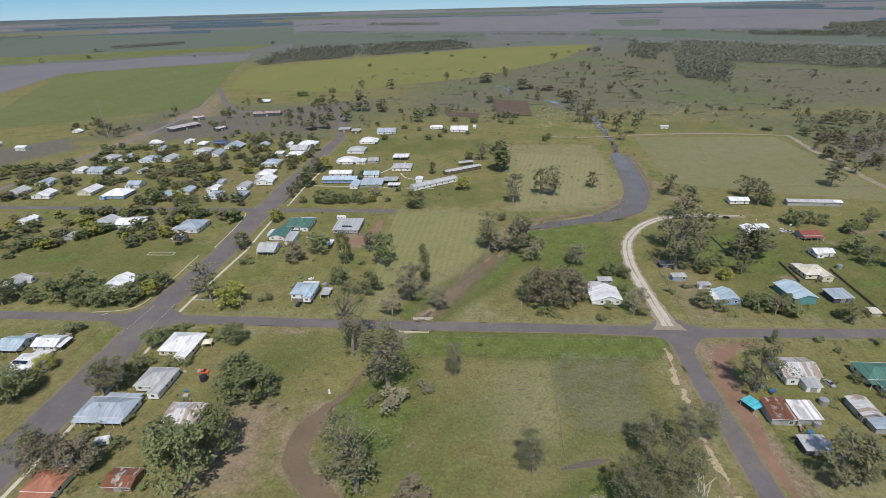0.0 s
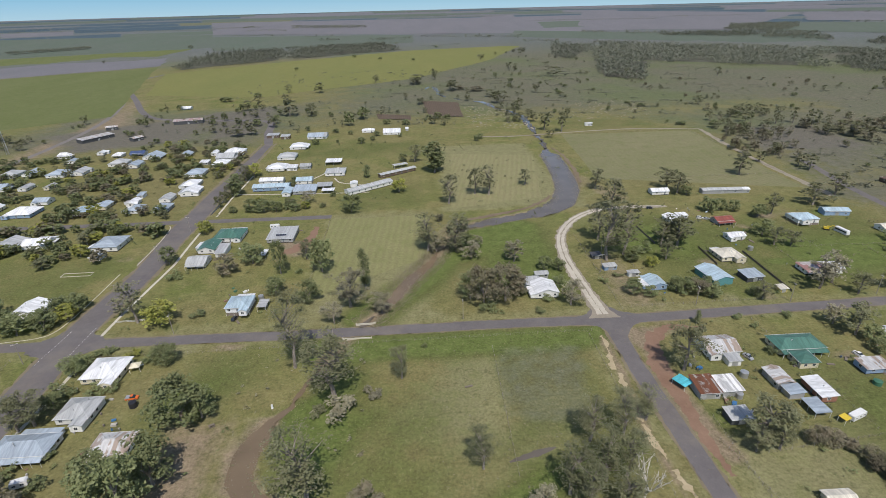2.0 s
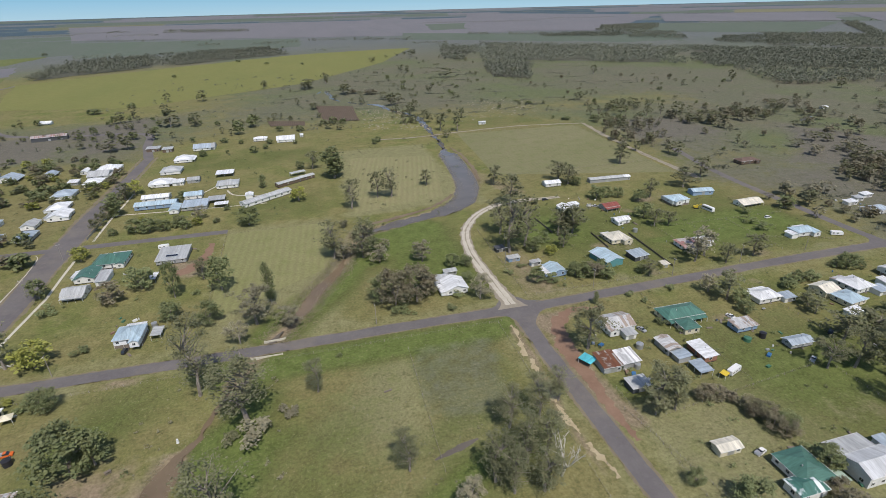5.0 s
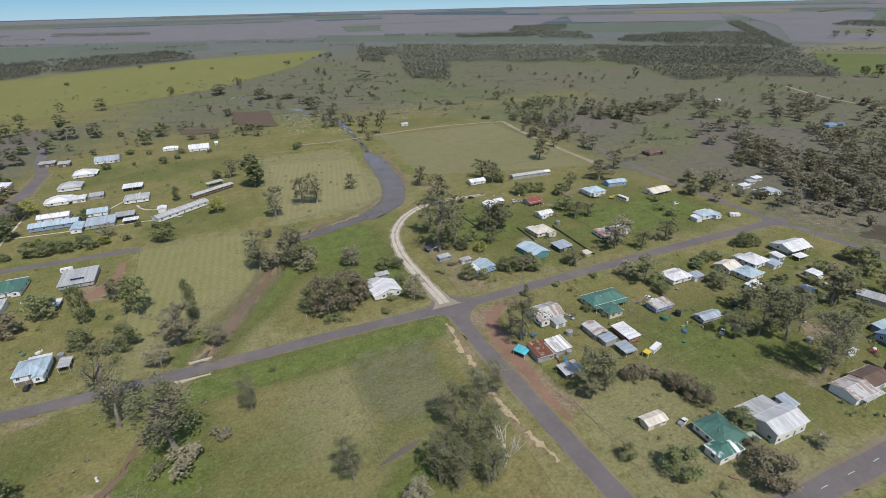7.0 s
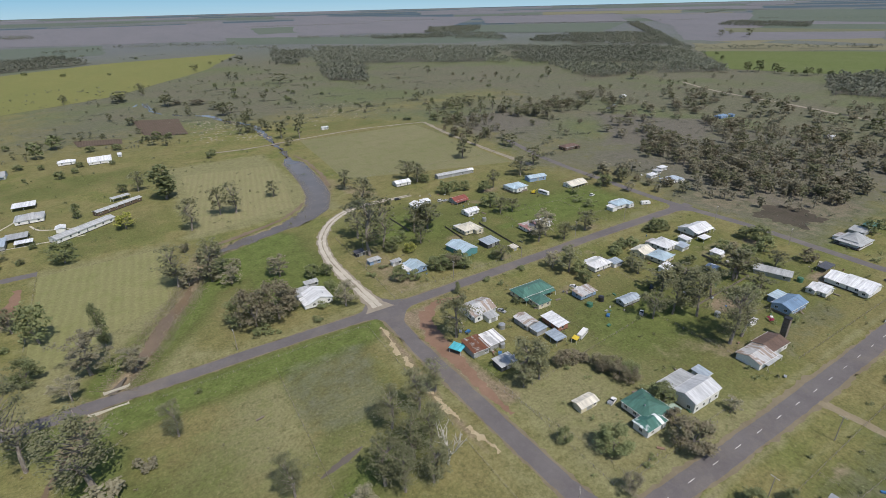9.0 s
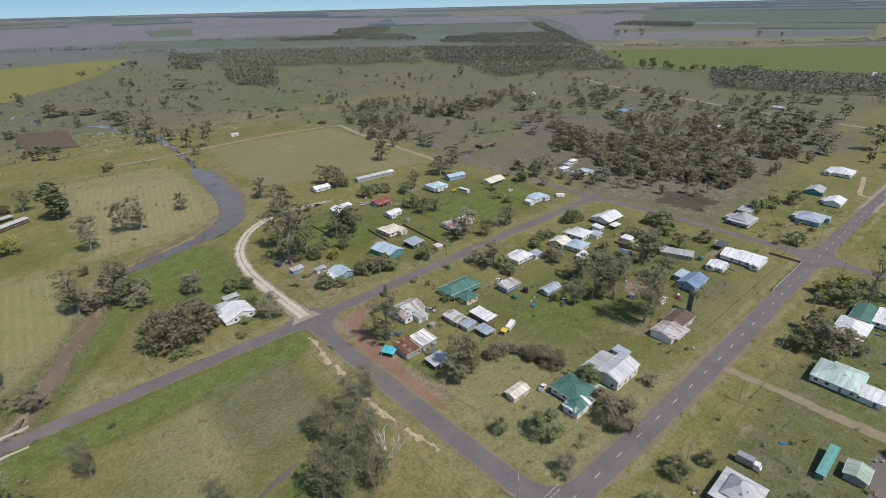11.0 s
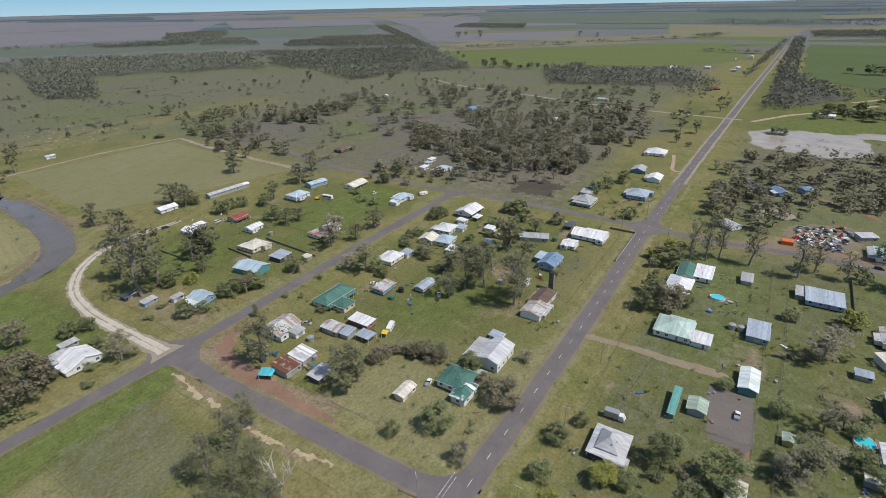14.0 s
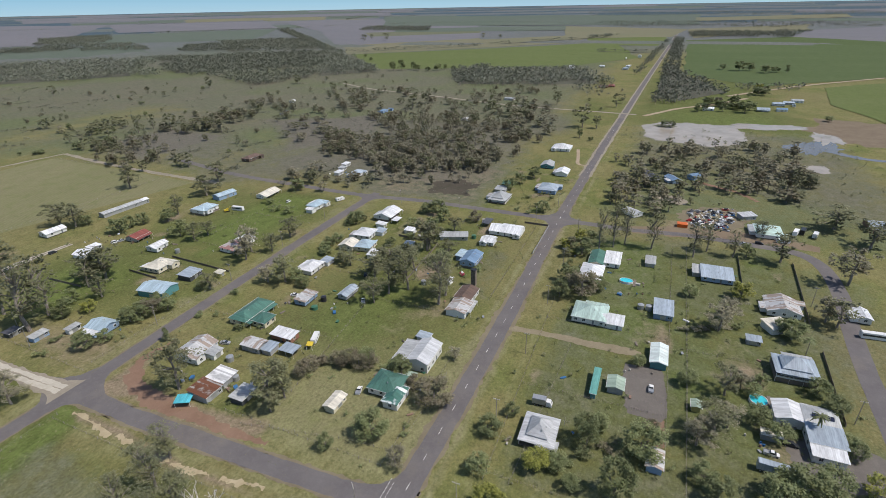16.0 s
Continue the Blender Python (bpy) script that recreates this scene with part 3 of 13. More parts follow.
def strip(name, label, category, pts, width, mat, z, ragged=0.15, step=4.0, crown=0.03, kind="structure", bend=True):
    """A road, track or water course along a line of points (x, y) or (x, y, width)."""
    line = smooth_line(pts, step) if bend else [np.array(p, float) for p in pts]
    verts, faces = [], []
    for i, p in enumerate(line):
        q0, q1 = line[max(i - 1, 0)], line[min(i + 1, len(line) - 1)]
        d = (q1 - q0)[:2]
        d = d / max(np.hypot(*d), 1e-6)
        nrm = np.array((-d[1], d[0]))
        w = (p[2] if len(p) > 2 else width) / 2
        for s, lift in ((-1, 0), (-0.5, crown), (0.5, crown), (1, 0)):
            edge = w * s
            if abs(s) == 1:
                edge += s * ragged * (noise.noise((p[0] * 0.35, p[1] * 0.35, s * 7)) * 1.2 + noise.noise((p[0] * 1.3, p[1] * 1.3, s * 3)) * 0.6 + noise.noise((p[0] * 0.07, p[1] * 0.07, s * 5)) * 1.1)
            x, y = p[0] + nrm[0] * edge, p[1] + nrm[1] * edge
            fx, fy, fz = far(x, y)
            verts.append((fx, fy, fz + z + lift))
    for i in range(len(line) - 1):
        for k in range(3):
            a = i * 4 + k
            faces.append((a, a + 1, a + 5, a + 4))
    return tagged(new(name, mesh_from(name, verts, faces, mat)), label, category, kind=kind)


def blob(name, label, category, x, y, rx, ry, turn, mat, z, ragged=0.12, seed=0):
    """A sheet of water or ground with an uneven rounded outline."""
    n, c, s = 72, math.cos(radians(turn)), math.sin(radians(turn))
    verts = [(x, y, z)]
    for ring in (0.5, 1.0):
        for i in range(n):
            a = 2 * math.pi * i / n
            k = 1 + ragged * (1.6 * noise.noise((math.cos(a) * 1.6, math.sin(a) * 1.6, seed)) + 0.9 * noise.noise((math.cos(a) * 5, math.sin(a) * 5, seed + 9)) + 0.5 * noise.noise((math.cos(a) * 13, math.sin(a) * 13, seed + 4)))
            px, py = math.cos(a) * rx * ring * k, math.sin(a) * ry * ring * k
            verts.append((x + px * c - py * s, y + px * s + py * c, z))
    faces = [(0, 1 + i, 1 + (i + 1) % n) for i in range(n)]
    faces += [(1 + i, 1 + n + i, 1 + n + (i + 1) % n, 1 + (i + 1) % n) for i in range(n)]
    return tagged(new(name, mesh_from(name, verts, faces, mat)), label, category, kind="structure")


# the sky low over the plain
def sky_ring():
    k = Nodes("low_sky")
    sep = k.add("ShaderNodeSeparateXYZ")
    k.link(k.place(), sep.inputs[0])
    c = k.mix(k.ramp(sep.outputs[2], 95, 260), (0.42, 0.62, 0.74), (0.25, 0.51, 0.72))
    e = k.add("ShaderNodeEmission")
    k.link(c, e.inputs[0])
    e.inputs[1].default_value = 1.0
    k.link(e.outputs[0], k.n["Material Output"].inputs[0])
    s, n, r = Solid(), 96, 4880
    ps = [(r * math.cos(2 * math.pi * i / n), r * math.sin(2 * math.pi * i / n)) for i in range(n + 1)]
    for (ax, ay), (bx, by) in zip(ps, ps[1:]):
        s.poly([(ax, ay, 60), (bx, by, 60), (bx, by, 420), (ax, ay, 420)], [(0, 1, 2, 3)])
    tagged(new("backdrop", s.mesh("backdrop", k.mat)), "clear pale blue sky above the horizon", "sky", kind="structure")


sky_ring()
# ------------------------------------------------------------------ far fields
field("fallow_field", "grey fallow field", [(-1830, 1262), (-868, 567), (-893, 938), (-1464, 1577)], "fallow", 0.112)
field("fallow_field", "grey fallow field", [(-1464, 1577), (-893, 938), (-1015, 1259), (-1242, 1555)], "fallow", 0.124)
field("fallow_field", "grey fallow field", [(-1242, 1555), (-1015, 1259), (-663, 1517), (-786, 1858)], "fallow", 0.136)
field("green_field", "level green crop field", [(-1005, 1247), (-645, 594), (-417, 760), (-661, 1485)], "green", 0.148)
field("green_field", "thin green crop strip", [(-2047, 1590), (-1690, 1302), (-820, 1866), (-833, 2237)], "green", 0.160)
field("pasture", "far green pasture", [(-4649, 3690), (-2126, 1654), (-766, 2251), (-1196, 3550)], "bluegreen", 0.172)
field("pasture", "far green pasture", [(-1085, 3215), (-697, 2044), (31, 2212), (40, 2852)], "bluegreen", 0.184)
field("yellow_crop_field", "wide field of yellow-green crop", [(-565, 1302), (-459, 953), (-238, 898), (-332, 1538)], "yellow", 0.196)
field("yellow_crop_field", "wide field of yellow-green crop", [(-332, 1538), (-238, 898), (16, 1082), (8, 1808)], "yellow", 0.208)
field("yellow_crop_field", "wide field of yellow-green crop", [(8, 1808), (16, 1082), (225, 1428), (402, 1907)], "yellow", 0.220)
field("fallow_field", "wide grey fallow plain", [(-2445, 7318), (-1196, 3550), (581, 2723), (1344, 6381)], "fallow", 0.244)
field("fallow_field", "wide grey fallow plain", [(1344, 6381), (581, 2723), (1232, 2767), (2844, 6470)], "fallow", 0.256)
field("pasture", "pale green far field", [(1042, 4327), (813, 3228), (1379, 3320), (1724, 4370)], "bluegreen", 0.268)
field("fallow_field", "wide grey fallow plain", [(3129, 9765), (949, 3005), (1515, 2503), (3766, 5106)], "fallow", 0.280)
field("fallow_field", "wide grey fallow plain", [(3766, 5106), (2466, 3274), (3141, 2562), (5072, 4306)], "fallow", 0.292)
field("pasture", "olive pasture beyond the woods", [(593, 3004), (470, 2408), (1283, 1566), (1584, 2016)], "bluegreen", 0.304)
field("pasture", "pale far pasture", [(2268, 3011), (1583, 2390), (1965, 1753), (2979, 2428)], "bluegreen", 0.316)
field("fallow_field", "grey far paddock", [(4662, 3777), (2675, 1878), (3156, 1086), (5673, 1983)], "fallow", 0.328)
field("fallow_field", "grey fallow field", [(2675, 1878), (1690, 1124), (2180, 739), (3156, 1086)], "fallow", 0.340)
field("pasture", "far olive pasture", [(2564, 1524), (2236, 1300), (2580, 881), (2938, 1009)], "olive", 0.352)
field("pale_field", "pale stubble field", [(1690, 1124), (1513, 957), (1886, 634), (2180, 739)], "pale", 0.364)
field("pale_field", "pale stubble field", [(1694, 1094), (1388, 890), (1939, 350), (2556, 266)], "pale", 0.376)
field("green_field", "bright green crop field", [(1391, 878), (1069, 606), (1210, 214), (1800, 398)], "bright", 0.388)
field("green_field", "bright green crop field", [(1800, 398), (1210, 214), (1452, 76), (2046, 200)], "bright", 0.400)
field("green_field", "green crop field beside the highway", [(2229, 315), (1871, 263), (1855, 43), (2328, 28)], "bright", 0.412)
field("pale_field", "pale brown stubble field", [(3333, 609), (2220, 402), (2329, 8), (2977, -48)], "pale", 0.424)
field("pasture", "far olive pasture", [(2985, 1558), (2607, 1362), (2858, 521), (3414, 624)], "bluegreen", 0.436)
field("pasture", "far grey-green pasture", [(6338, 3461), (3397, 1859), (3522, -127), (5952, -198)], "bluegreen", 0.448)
field("green_field", "deep green crop field", [(2135, -46), (1137, -27), (998, -141), (2364, -394)], "dark", 0.460)
field("green_field", "deep green crop field", [(2364, -394), (998, -141), (1196, -387), (2100, -651)], "dark", 0.472)
field("fallow_field", "dark grey fallow field", [(2870, -536), (2364, -394), (2100, -651), (3314, -1005)], "fallow", 0.484)
field("pale_field", "pale brown far field", [(2977, -48), (2265, -61), (2870, -536), (3479, -642)], "pale", 0.496)
field("pale_field", "pale far field", [(4854, -126), (4082, -126), (4713, -1127), (5665, -1308)], "pale", 0.508)
field("green_field", "green crop field", [(1011, -232), (845, -206), (645, -254), (1159, -423)], "bright", 0.520)
field("ploughed_plot", "dark ploughed vegetable plot", [(18, 803), (25, 683), (68, 668), (71, 775)], "plough", 0.616)
field("ploughed_plot", "dark ploughed strip", [(-44, 707), (-39, 671), (1, 659), (2, 688)], "plough", 0.628)

# patchwork of the far plain
rng = random.Random(11)
FAR_KINDS = ["fallow", "bluegreen", "fallow", "olive", "bluegreen", "pale"]
for ring, (r0, r1) in enumerate(((3900, 5000), (5000, 6400), (6400, 8600), (8600, 11500), (11500, 15500), (15500, 21000), (21000, 27000))):
    az = -112.0 + rng.uniform(0, 4)
    while az < 58:
        wide = rng.uniform(3, 13)
        a, b = radians(az + 0.1), radians(az + wide)
        cut0, cut1 = r0 * rng.uniform(0.96, 1.06), r1 * rng.uniform(0.9, 1.0)
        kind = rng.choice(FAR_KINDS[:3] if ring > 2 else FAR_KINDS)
        # thin strips of far wood, hazed by their blue colour alone
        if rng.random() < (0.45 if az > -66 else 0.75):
            kind, cut1 = "hazed_wood", cut0 * rng.uniform(1.08, 1.25)
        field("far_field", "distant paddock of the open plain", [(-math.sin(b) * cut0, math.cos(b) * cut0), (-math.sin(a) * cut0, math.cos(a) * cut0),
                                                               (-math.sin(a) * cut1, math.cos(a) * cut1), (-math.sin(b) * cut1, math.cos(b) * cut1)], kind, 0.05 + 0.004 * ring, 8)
        az += wide

# near paddocks
field("hay_field", "mown dry hay field beside the creek", [(150, 392), (296, 352), (308, 545), (166, 552)], "hayb", 0.05)
field("mown_paddock", "mown paddock with pale rows", [(-56, 222), (2, 262), (12, 330), (-56, 330)], "hay", 0.05)
field("mown_paddock", "dry mown paddock beside the pond", [(28, 340), (96, 354), (114, 470), (38, 490)], "straw", 0.05)

# ------------------------------------------------------------------ roads and water
main_road = strip("road", "two-lane asphalt highway with a dashed white line", "road", [(-60, 58), (94, 53.2), (190, 51.6), (315, 52.2), (500, 49.5), (670, 45), (1050, 35), (1900, 10), (2600, -8)], 7.4, ASPHALT, 0.075, 0.3, 2.5)
strip("road", "straight asphalt street", "road", [(-420, 197), (-230, 196), (-160, 195), (-36, 192.5), (40, 192), (90, 190.5), (152, 191.5), (225, 193), (325, 193)], 6.6, ASPHALT, 0.06, 0.35, 2)
strip("road", "wide asphalt street with worn edges", "road", [(-151, 60, 15), (-151.8, 130, 15), (-152.5, 178, 14.2), (-154, 210, 13.4), (-151, 250, 12.8), (-151, 278, 13), (-152.5, 300, 14), (-153.4, 325, 16), (-153, 360, 14.5), (-154.3, 390, 12.5), (-153, 450, 11), (-152, 560, 9)], 13, ASPHALT, 0.05, 0.4, 2)
strip("road", "asphalt street", "road", [(-420, 343), (-360, 341.5), (-168, 337), (-120, 336), (-57, 334.5)], 6.4, ASPHALT, 0.065, 0.4, 2)
strip("road", "grey asphalt link street", "road", [(85.5, 192), (84.5, 160), (85, 130), (85.5, 95), (87, 54)], 6.8, ASPHALT, 0.07, 0.4, 2)
strip("road", "grey asphalt back street", "road", [(345, 420), (326, 335), (319, 250), (317, 205), (321, 150), (320, 100), (319, 50), (318, 12), (321, -25), (319, -60)], 6.4, ASPHALT, 0.055, 0.4, 2)
strip("road", "asphalt bend", "road", [(319, -50), (317, -78), (304, -90.5), (275, -93), (235, -89.5), (206, -87.5), (160, -86), (100, -84)], 7.5, ASPHALT, 0.045)
for side in (-1, 1):
    strip("road_shoulder", "worn brown earth along the edge of the highway", "road", [(x, y + side * (3.7 + 0.35 * math.sin(x * 0.045)), w) for x, y, w in ((-60, 58, 1.6), (80, 53.6, 2.2), (94, 53.2, 2.6), (120, 52.8, 3.4), (150, 52.2, 2.2), (190, 51.6, 3.2), (250, 51.9, 1.6), (315, 52.2, 2.4), (380, 51.3, 1.4), (450, 50.2, 1.0))], 1.5, WORN, 0.068, 1.0, 1.6, 0.0)
    strip("road_shoulder", "worn earth verge along the wide street", "road", [(x + side * 7.0, y, w) for x, y, w in ((-151, 60, 3), (-151.8, 130, 3), (-152.5, 178, 2.4), (-154, 210, 2), (-151, 250, 2.4), (-151, 278, 3), (-152.5, 300, 3), (-153.4, 325, 4), (-153, 360, 4), (-154.3, 390, 3.4), (-153, 450, 3), (-152, 560, 2))], 3, WORN, 0.042, 1.2, 2.5, 0.0)
    strip("road_shoulder", "worn earth edge of the straight street", "road", [(x, y + side * 3.4, w) for x, y, w in ((-140, 195, 1.0), (-36, 192.5, 0.7), (40, 192, 0.9), (78, 190.8, 1.5), (96, 190.6, 1.6), (152, 191.5, 0.8), (225, 193, 1.0), (318, 193, 1.4))], 1, WORN, 0.052, 0.6, 1.6, 0.0)
blob("road", "worn asphalt where the two streets cross", "road", -154, 194.5, 16, 9, 0, ASPHALT, 0.056, 0.06, 31)
strip("kerb", "pale concrete kerb at the far street corner", "kerb", [(-159.4, 272), (-159.6, 290), (-160.2, 306), (-162.4, 326), (-165, 331)], 0.5, PATHC, 0.09, 0.04, 2.0)
strip("kerb", "pale concrete kerb round the street corner", "kerb", [(-163.8, 262), (-163.6, 234.5), (-164.0, 217.7), (-165.4, 206.7), (-170.7, 201.8), (-185.5, 199.4)], 0.5, PATHC, 0.09, 0.04, 2.0)
for side in (-1, 1):
    strip("road_shoulder", "worn tan earth along the link street", "road", [(x + side * 3.6, y, w) for x, y, w in ((85, 186, 2.6), (84.5, 160, 1.4), (85, 130, 1.8), (85.5, 95, 1.2), (86.6, 62, 2.4))], 1.5, WORN, 0.062, 0.8, 1.5, 0.0)
BEND = [(84.5, 195), (84, 215), (83.5, 240), (85, 264), (91, 287), (106, 310), (128, 325), (150, 327), (176, 325)]
strip("track", "grey gravel track curving past the creek", "road", [(*p, w) for p, w in zip(BEND, (9, 7.5, 7, 7, 7, 6.5, 6, 5.5, 4))], 7, DIRTG, 0.085, 0.9, 1.5)
for side in (-1.35, 1.35):
    strip("wheel_track", "pale worn wheel path in the gravel", "road", [(x + side * sx, y + side * sy, w) for (x, y), (sx, sy), w in zip(BEND, ((1, 0), (1, 0), (1, 0), (0.97, -0.2), (0.9, -0.4), (0.75, -0.66), (0.35, -0.94), (0, -1), (0, -1)), (2.6, 2.2, 2.1, 2.1, 2.1, 2.0, 1.8, 1.6, 0.8))], 2, GRAVEL, 0.125, 0.45, 1.2)
strip("track", "gravel apron where the track meets the street", "road", [(84.5, 192, 15), (84.6, 196, 11), (84.6, 200, 8), (84.4, 210, 6)], 8, DIRTG, 0.088, 0.9, 1.2)
strip("track", "pale dirt farm track", "road", [(70, 556), (116, 552), (174, 560), (245, 565), (322, 552)], 3.4, DIRTG, 0.05, 0.9)
strip("track", "pale dirt farm track", "road", [(322, 552), (314, 500), (308, 445), (304, 380), (302, 330)], 5.0, DIRTG, 0.055, 1.0)
strip("track", "tan dirt driveway across the paddock", "road", [(185.5, 48, 4.5), (187, 37, 3.4), (187, 24, 4.2), (186.4, 12, 4.8), (187, 0, 5.2), (186.6, -7, 3)], 3.4, TAN, 0.05, 0.45, 0.8)
strip("track", "pale dirt road through the scrub", "road", [(700, 30), (720, 200), (760, 330), (800, 470), (850, 560)], 6, DIRTG, 0.1, 0.8, 12)
strip("track", "pale dirt farm drive", "road", [(695, 20), (760, -20), (800, -60), (870, -110)], 6, DIRT, 0.1, 0.8, 8)
strip("track", "pale looping driveway", "road", [(505, 70), (480, 66), (455, 62), (452, 54)], 3, DIRT, 0.06, 0.4, 2)
strip("railway_bed", "grey ballast bed of the old railway", "track", [(-394, 300), (-396, 400), (-392, 480), (-390, 570), (-404, 700), (-440, 830), (-510, 1015), (-556, 1155)], 7, BALLAST, 0.06, 0.6, 10)
strip("road", "narrow asphalt country road", "road", [(-153, 560), (-165, 610), (-185, 686), (-267, 705), (-340, 730), (-386, 787), (-450, 905), (-525, 1043), (-574, 1179), (-565, 1302)], 9, ASPHALT, 0.06, 0.4, 10)
strip("dirt_yard", "red dirt verge beside the street", "ground", [(101, 179, 3), (97, 172, 5), (94.6, 162, 7.5), (93, 147, 7.5), (92, 132, 6), (91.8, 118, 4), (92, 104, 1.2)], 8, REDDIRT, 0.04, 1.8, 1.2)
strip("dirt_yard", "red dirt drive", "ground", [(96, 166, 4), (100, 176, 5), (108, 181, 4), (124, 180.5, 2)], 6, REDDIRT, 0.045, 1.8, 1.2)
for bit in (((78, 179, 0.3), (77.4, 173, 1.3), (77, 168, 0.4)), ((77.2, 169, 0.3), (76.3, 162, 2.0), (75.8, 156, 0.5)), ((75.8, 154, 0.4), (75.4, 149, 1.4), (74.8, 143, 0.4)),
            ((75.2, 141, 0.4), (73.6, 135, 2.4), (74.6, 128, 0.5)), ((74.4, 127, 0.5), (74.2, 120, 2.2), (75.4, 112, 0.4)), ((76, 108, 0.3), (77, 101, 1.2), (78.4, 93, 0.3))):
    strip("dirt_drain", "pale cream eroded earth along the drain", "ground", bit, 1.6, DRAIN, 0.035, 1.5, 0.5)
strip("dirt_yard", "grey gravel yard between the sheds", "ground", [(150, -10.2, 12), (157, -10.5, 14), (166, -9.6, 15), (174, -8.6, 14.5), (179, -8.2, 13)], 14, YARD, 0.045, 0.9, 1.5, 0.0)
strip("track", "reddish dirt lane running down to the rusty shed", "road", [(151, -15, 3.4), (145, -15.4, 3), (138, -15.6, 2.6)], 3, REDDIRT, 0.042, 0.6, 1.2, 0.0)
strip("dirt_yard", "bare grey yard of the scrap dealer", "ground", [(318, 10, 10), (326, -30, 18), (330, -70, 14), (325, -95, 6)], 14, MUD, 0.035, 2.0, 4)
blob("dirt_yard", "grey gravel yard beside the hall", "ground", 151, -68, 11, 15, 10, YARD, 0.04, 0.12, 12)
strip("dirt_yard", "red dirt drive beside a house", "ground", [(-80, 278, 6), (-72, 284, 9), (-66, 296, 5), (-64, 318, 4)], 6, REDDIRT, 0.04, 1.5, 3)
strip("footpath", "pale concrete footpath", "path", [(-141.5, 60), (-141, 126), (-140, 165), (-140.5, 184)], 1.5, PATHC, 0.045, 0.05, bend=False)
strip("footpath", "pale concrete footpath", "path", [(-142.3, 200.6), (-142, 214), (-140, 243), (-138, 270), (-139, 292), (-139.8, 316)], 1.5, PATHC, 0.045, 0.05, bend=False)
strip("footpath", "pale concrete footpath", "path", [(-138.4, 345), (-139.2, 385), (-138.2, 411), (-138, 440)], 1.5, PATHC, 0.045, 0.05, bend=False)
strip("footpath", "pale concrete path across the school lawn", "path", [(-142, 392), (-100, 388), (-60, 385), (-34, 384)], 1.4, PATHC, 0.05, 0.05)
strip("footpath", "pale concrete path across the school lawn", "path", [(-95, 405), (-80, 432), (-66, 458)], 1.4, PATHC, 0.052, 0.05)
strip("footpath", "pale concrete path across the school lawn", "path", [(-66, 425), (-60, 412), (-44, 404), (-30, 402)], 1.4, PATHC, 0.054, 0.05)
strip("creek", "still brown creek water", "water", [(28, 925, 3), (34, 940, 6), (43, 958, 7), (49, 911, 6), (53, 850, 4), (86, 797, 3), (109, 778, 7), (118, 745, 8), (126, 716, 5), (145, 669, 6), (143, 640, 9), (141, 600, 7), (139, 555, 3), (135, 506, 3), (131, 482, 10), (131, 465, 18), (129, 440, 21), (124.5, 400, 22), (119, 370, 22), (107, 342, 20), (88, 326, 15), (62, 317, 11), (42, 309, 9), (28, 305, 4)], 10, WATER, -0.35, 3.0, 2.5, 0.0)
strip("gully_water", "brown water pooled in the gully", "water", [(12, 270, 1), (8, 258, 4), (3, 248, 7), (-4, 236, 8), (-11, 222, 7), (-16, 213, 2)], 4, BROWNWATER, -0.38, 1.0, 1.5, 0.0)
strip("gully_water", "brown water pooled in the gully", "water", [(-21, 205, 1), (-25, 199, 3.5), (-27, 196, 3)], 3, WATER, -0.28, 0.5, 2, 0.0)
strip("gully_water", "brown muddy water in the winding gully", "water", [(-40, 171, 0.8), (-42, 165, 1.6), (-46, 155, 1.8), (-49, 146, 2.2), (-53.8, 139.5, 3.4), (-55.2, 134, 7), (-58, 127, 9.5), (-58.2, 118, 9), (-55, 111.5, 7), (-48.5, 106, 7.5), (-42, 100.5, 7), (-36, 95, 4)], 4, BROWNWATER, -0.42, 0.9, 1.2, 0.0)
strip("gully_water", "narrow muddy pool under the trees", "water", [(26, 115.5, 0.6), (31, 116.8, 2.2), (36, 118, 2.6), (42, 120, 0.8)], 2, WATER, 0.05, 0.5, 1.0, 0.0)
strip("creek_bank", "bare eroded bank of the creek", "ground", [(24, 314, 2), (40, 319, 3), (60, 326, 3.6), (80, 335, 3.6), (94, 347, 3.4), (102, 358, 2)], 3, BANK, 0.04, 1.2, 3)
strip("creek_bank", "bare eroded bank of the creek", "ground", [(140, 495, 2), (143, 470, 3), (141, 440, 3), (138, 410, 4), (134, 385, 3)], 3, BANK, 0.04, 1.4, 3)
blob("bare_plot", "dark bare earth patch in the scrub", "ground", 357, 144, 19, 17, 30, FIELD["burnt"], 0.05, 0.3, 21)
blob("dam", "shallow muddy dam with pale water", "water", 614, -34, 56, 52, 10, DAMWATER, 0.10, 0.16, 1)
blob("dam", "pale shallow arm of the muddy dam", "water", 668, -106, 15, 44, 12, DAMWATER, 0.12, 0.3, 2)
blob("dam_islet", "small grassy islet at the end of the dam", "ground", 640, -4, 9, 11, 0, GRASS, 0.16, 0.25, 3)
blob("mud_flat", "dark wet mud flat beside the dam", "ground", 660, -205, 62, 60, 20, BANK, 0.05, 0.3, 4)
blob("dam", "flooded reedy ground beside the dam", "water", 584, -140, 36, 17, -35, WATER, 0.09, 0.4, 5)
strip("dam", "narrow flooded drain beyond the dam", "water", [(570, -150, 8), (552, -172, 9), (548, -205, 6), (556, -250, 6)], 8, WATER, 0.10, 2, 4, 0.0)
blob("dam", "pale pools in the reedy ground", "water", 628, -158, 28, 11, -12, DAMWATER, 0.13, 0.45, 6)
blob("bare_plot", "round pale grey gravel patch in the scrub", "ground", 385, -16, 11, 8, 60, DIRTG, 0.06, 0.12, 7)
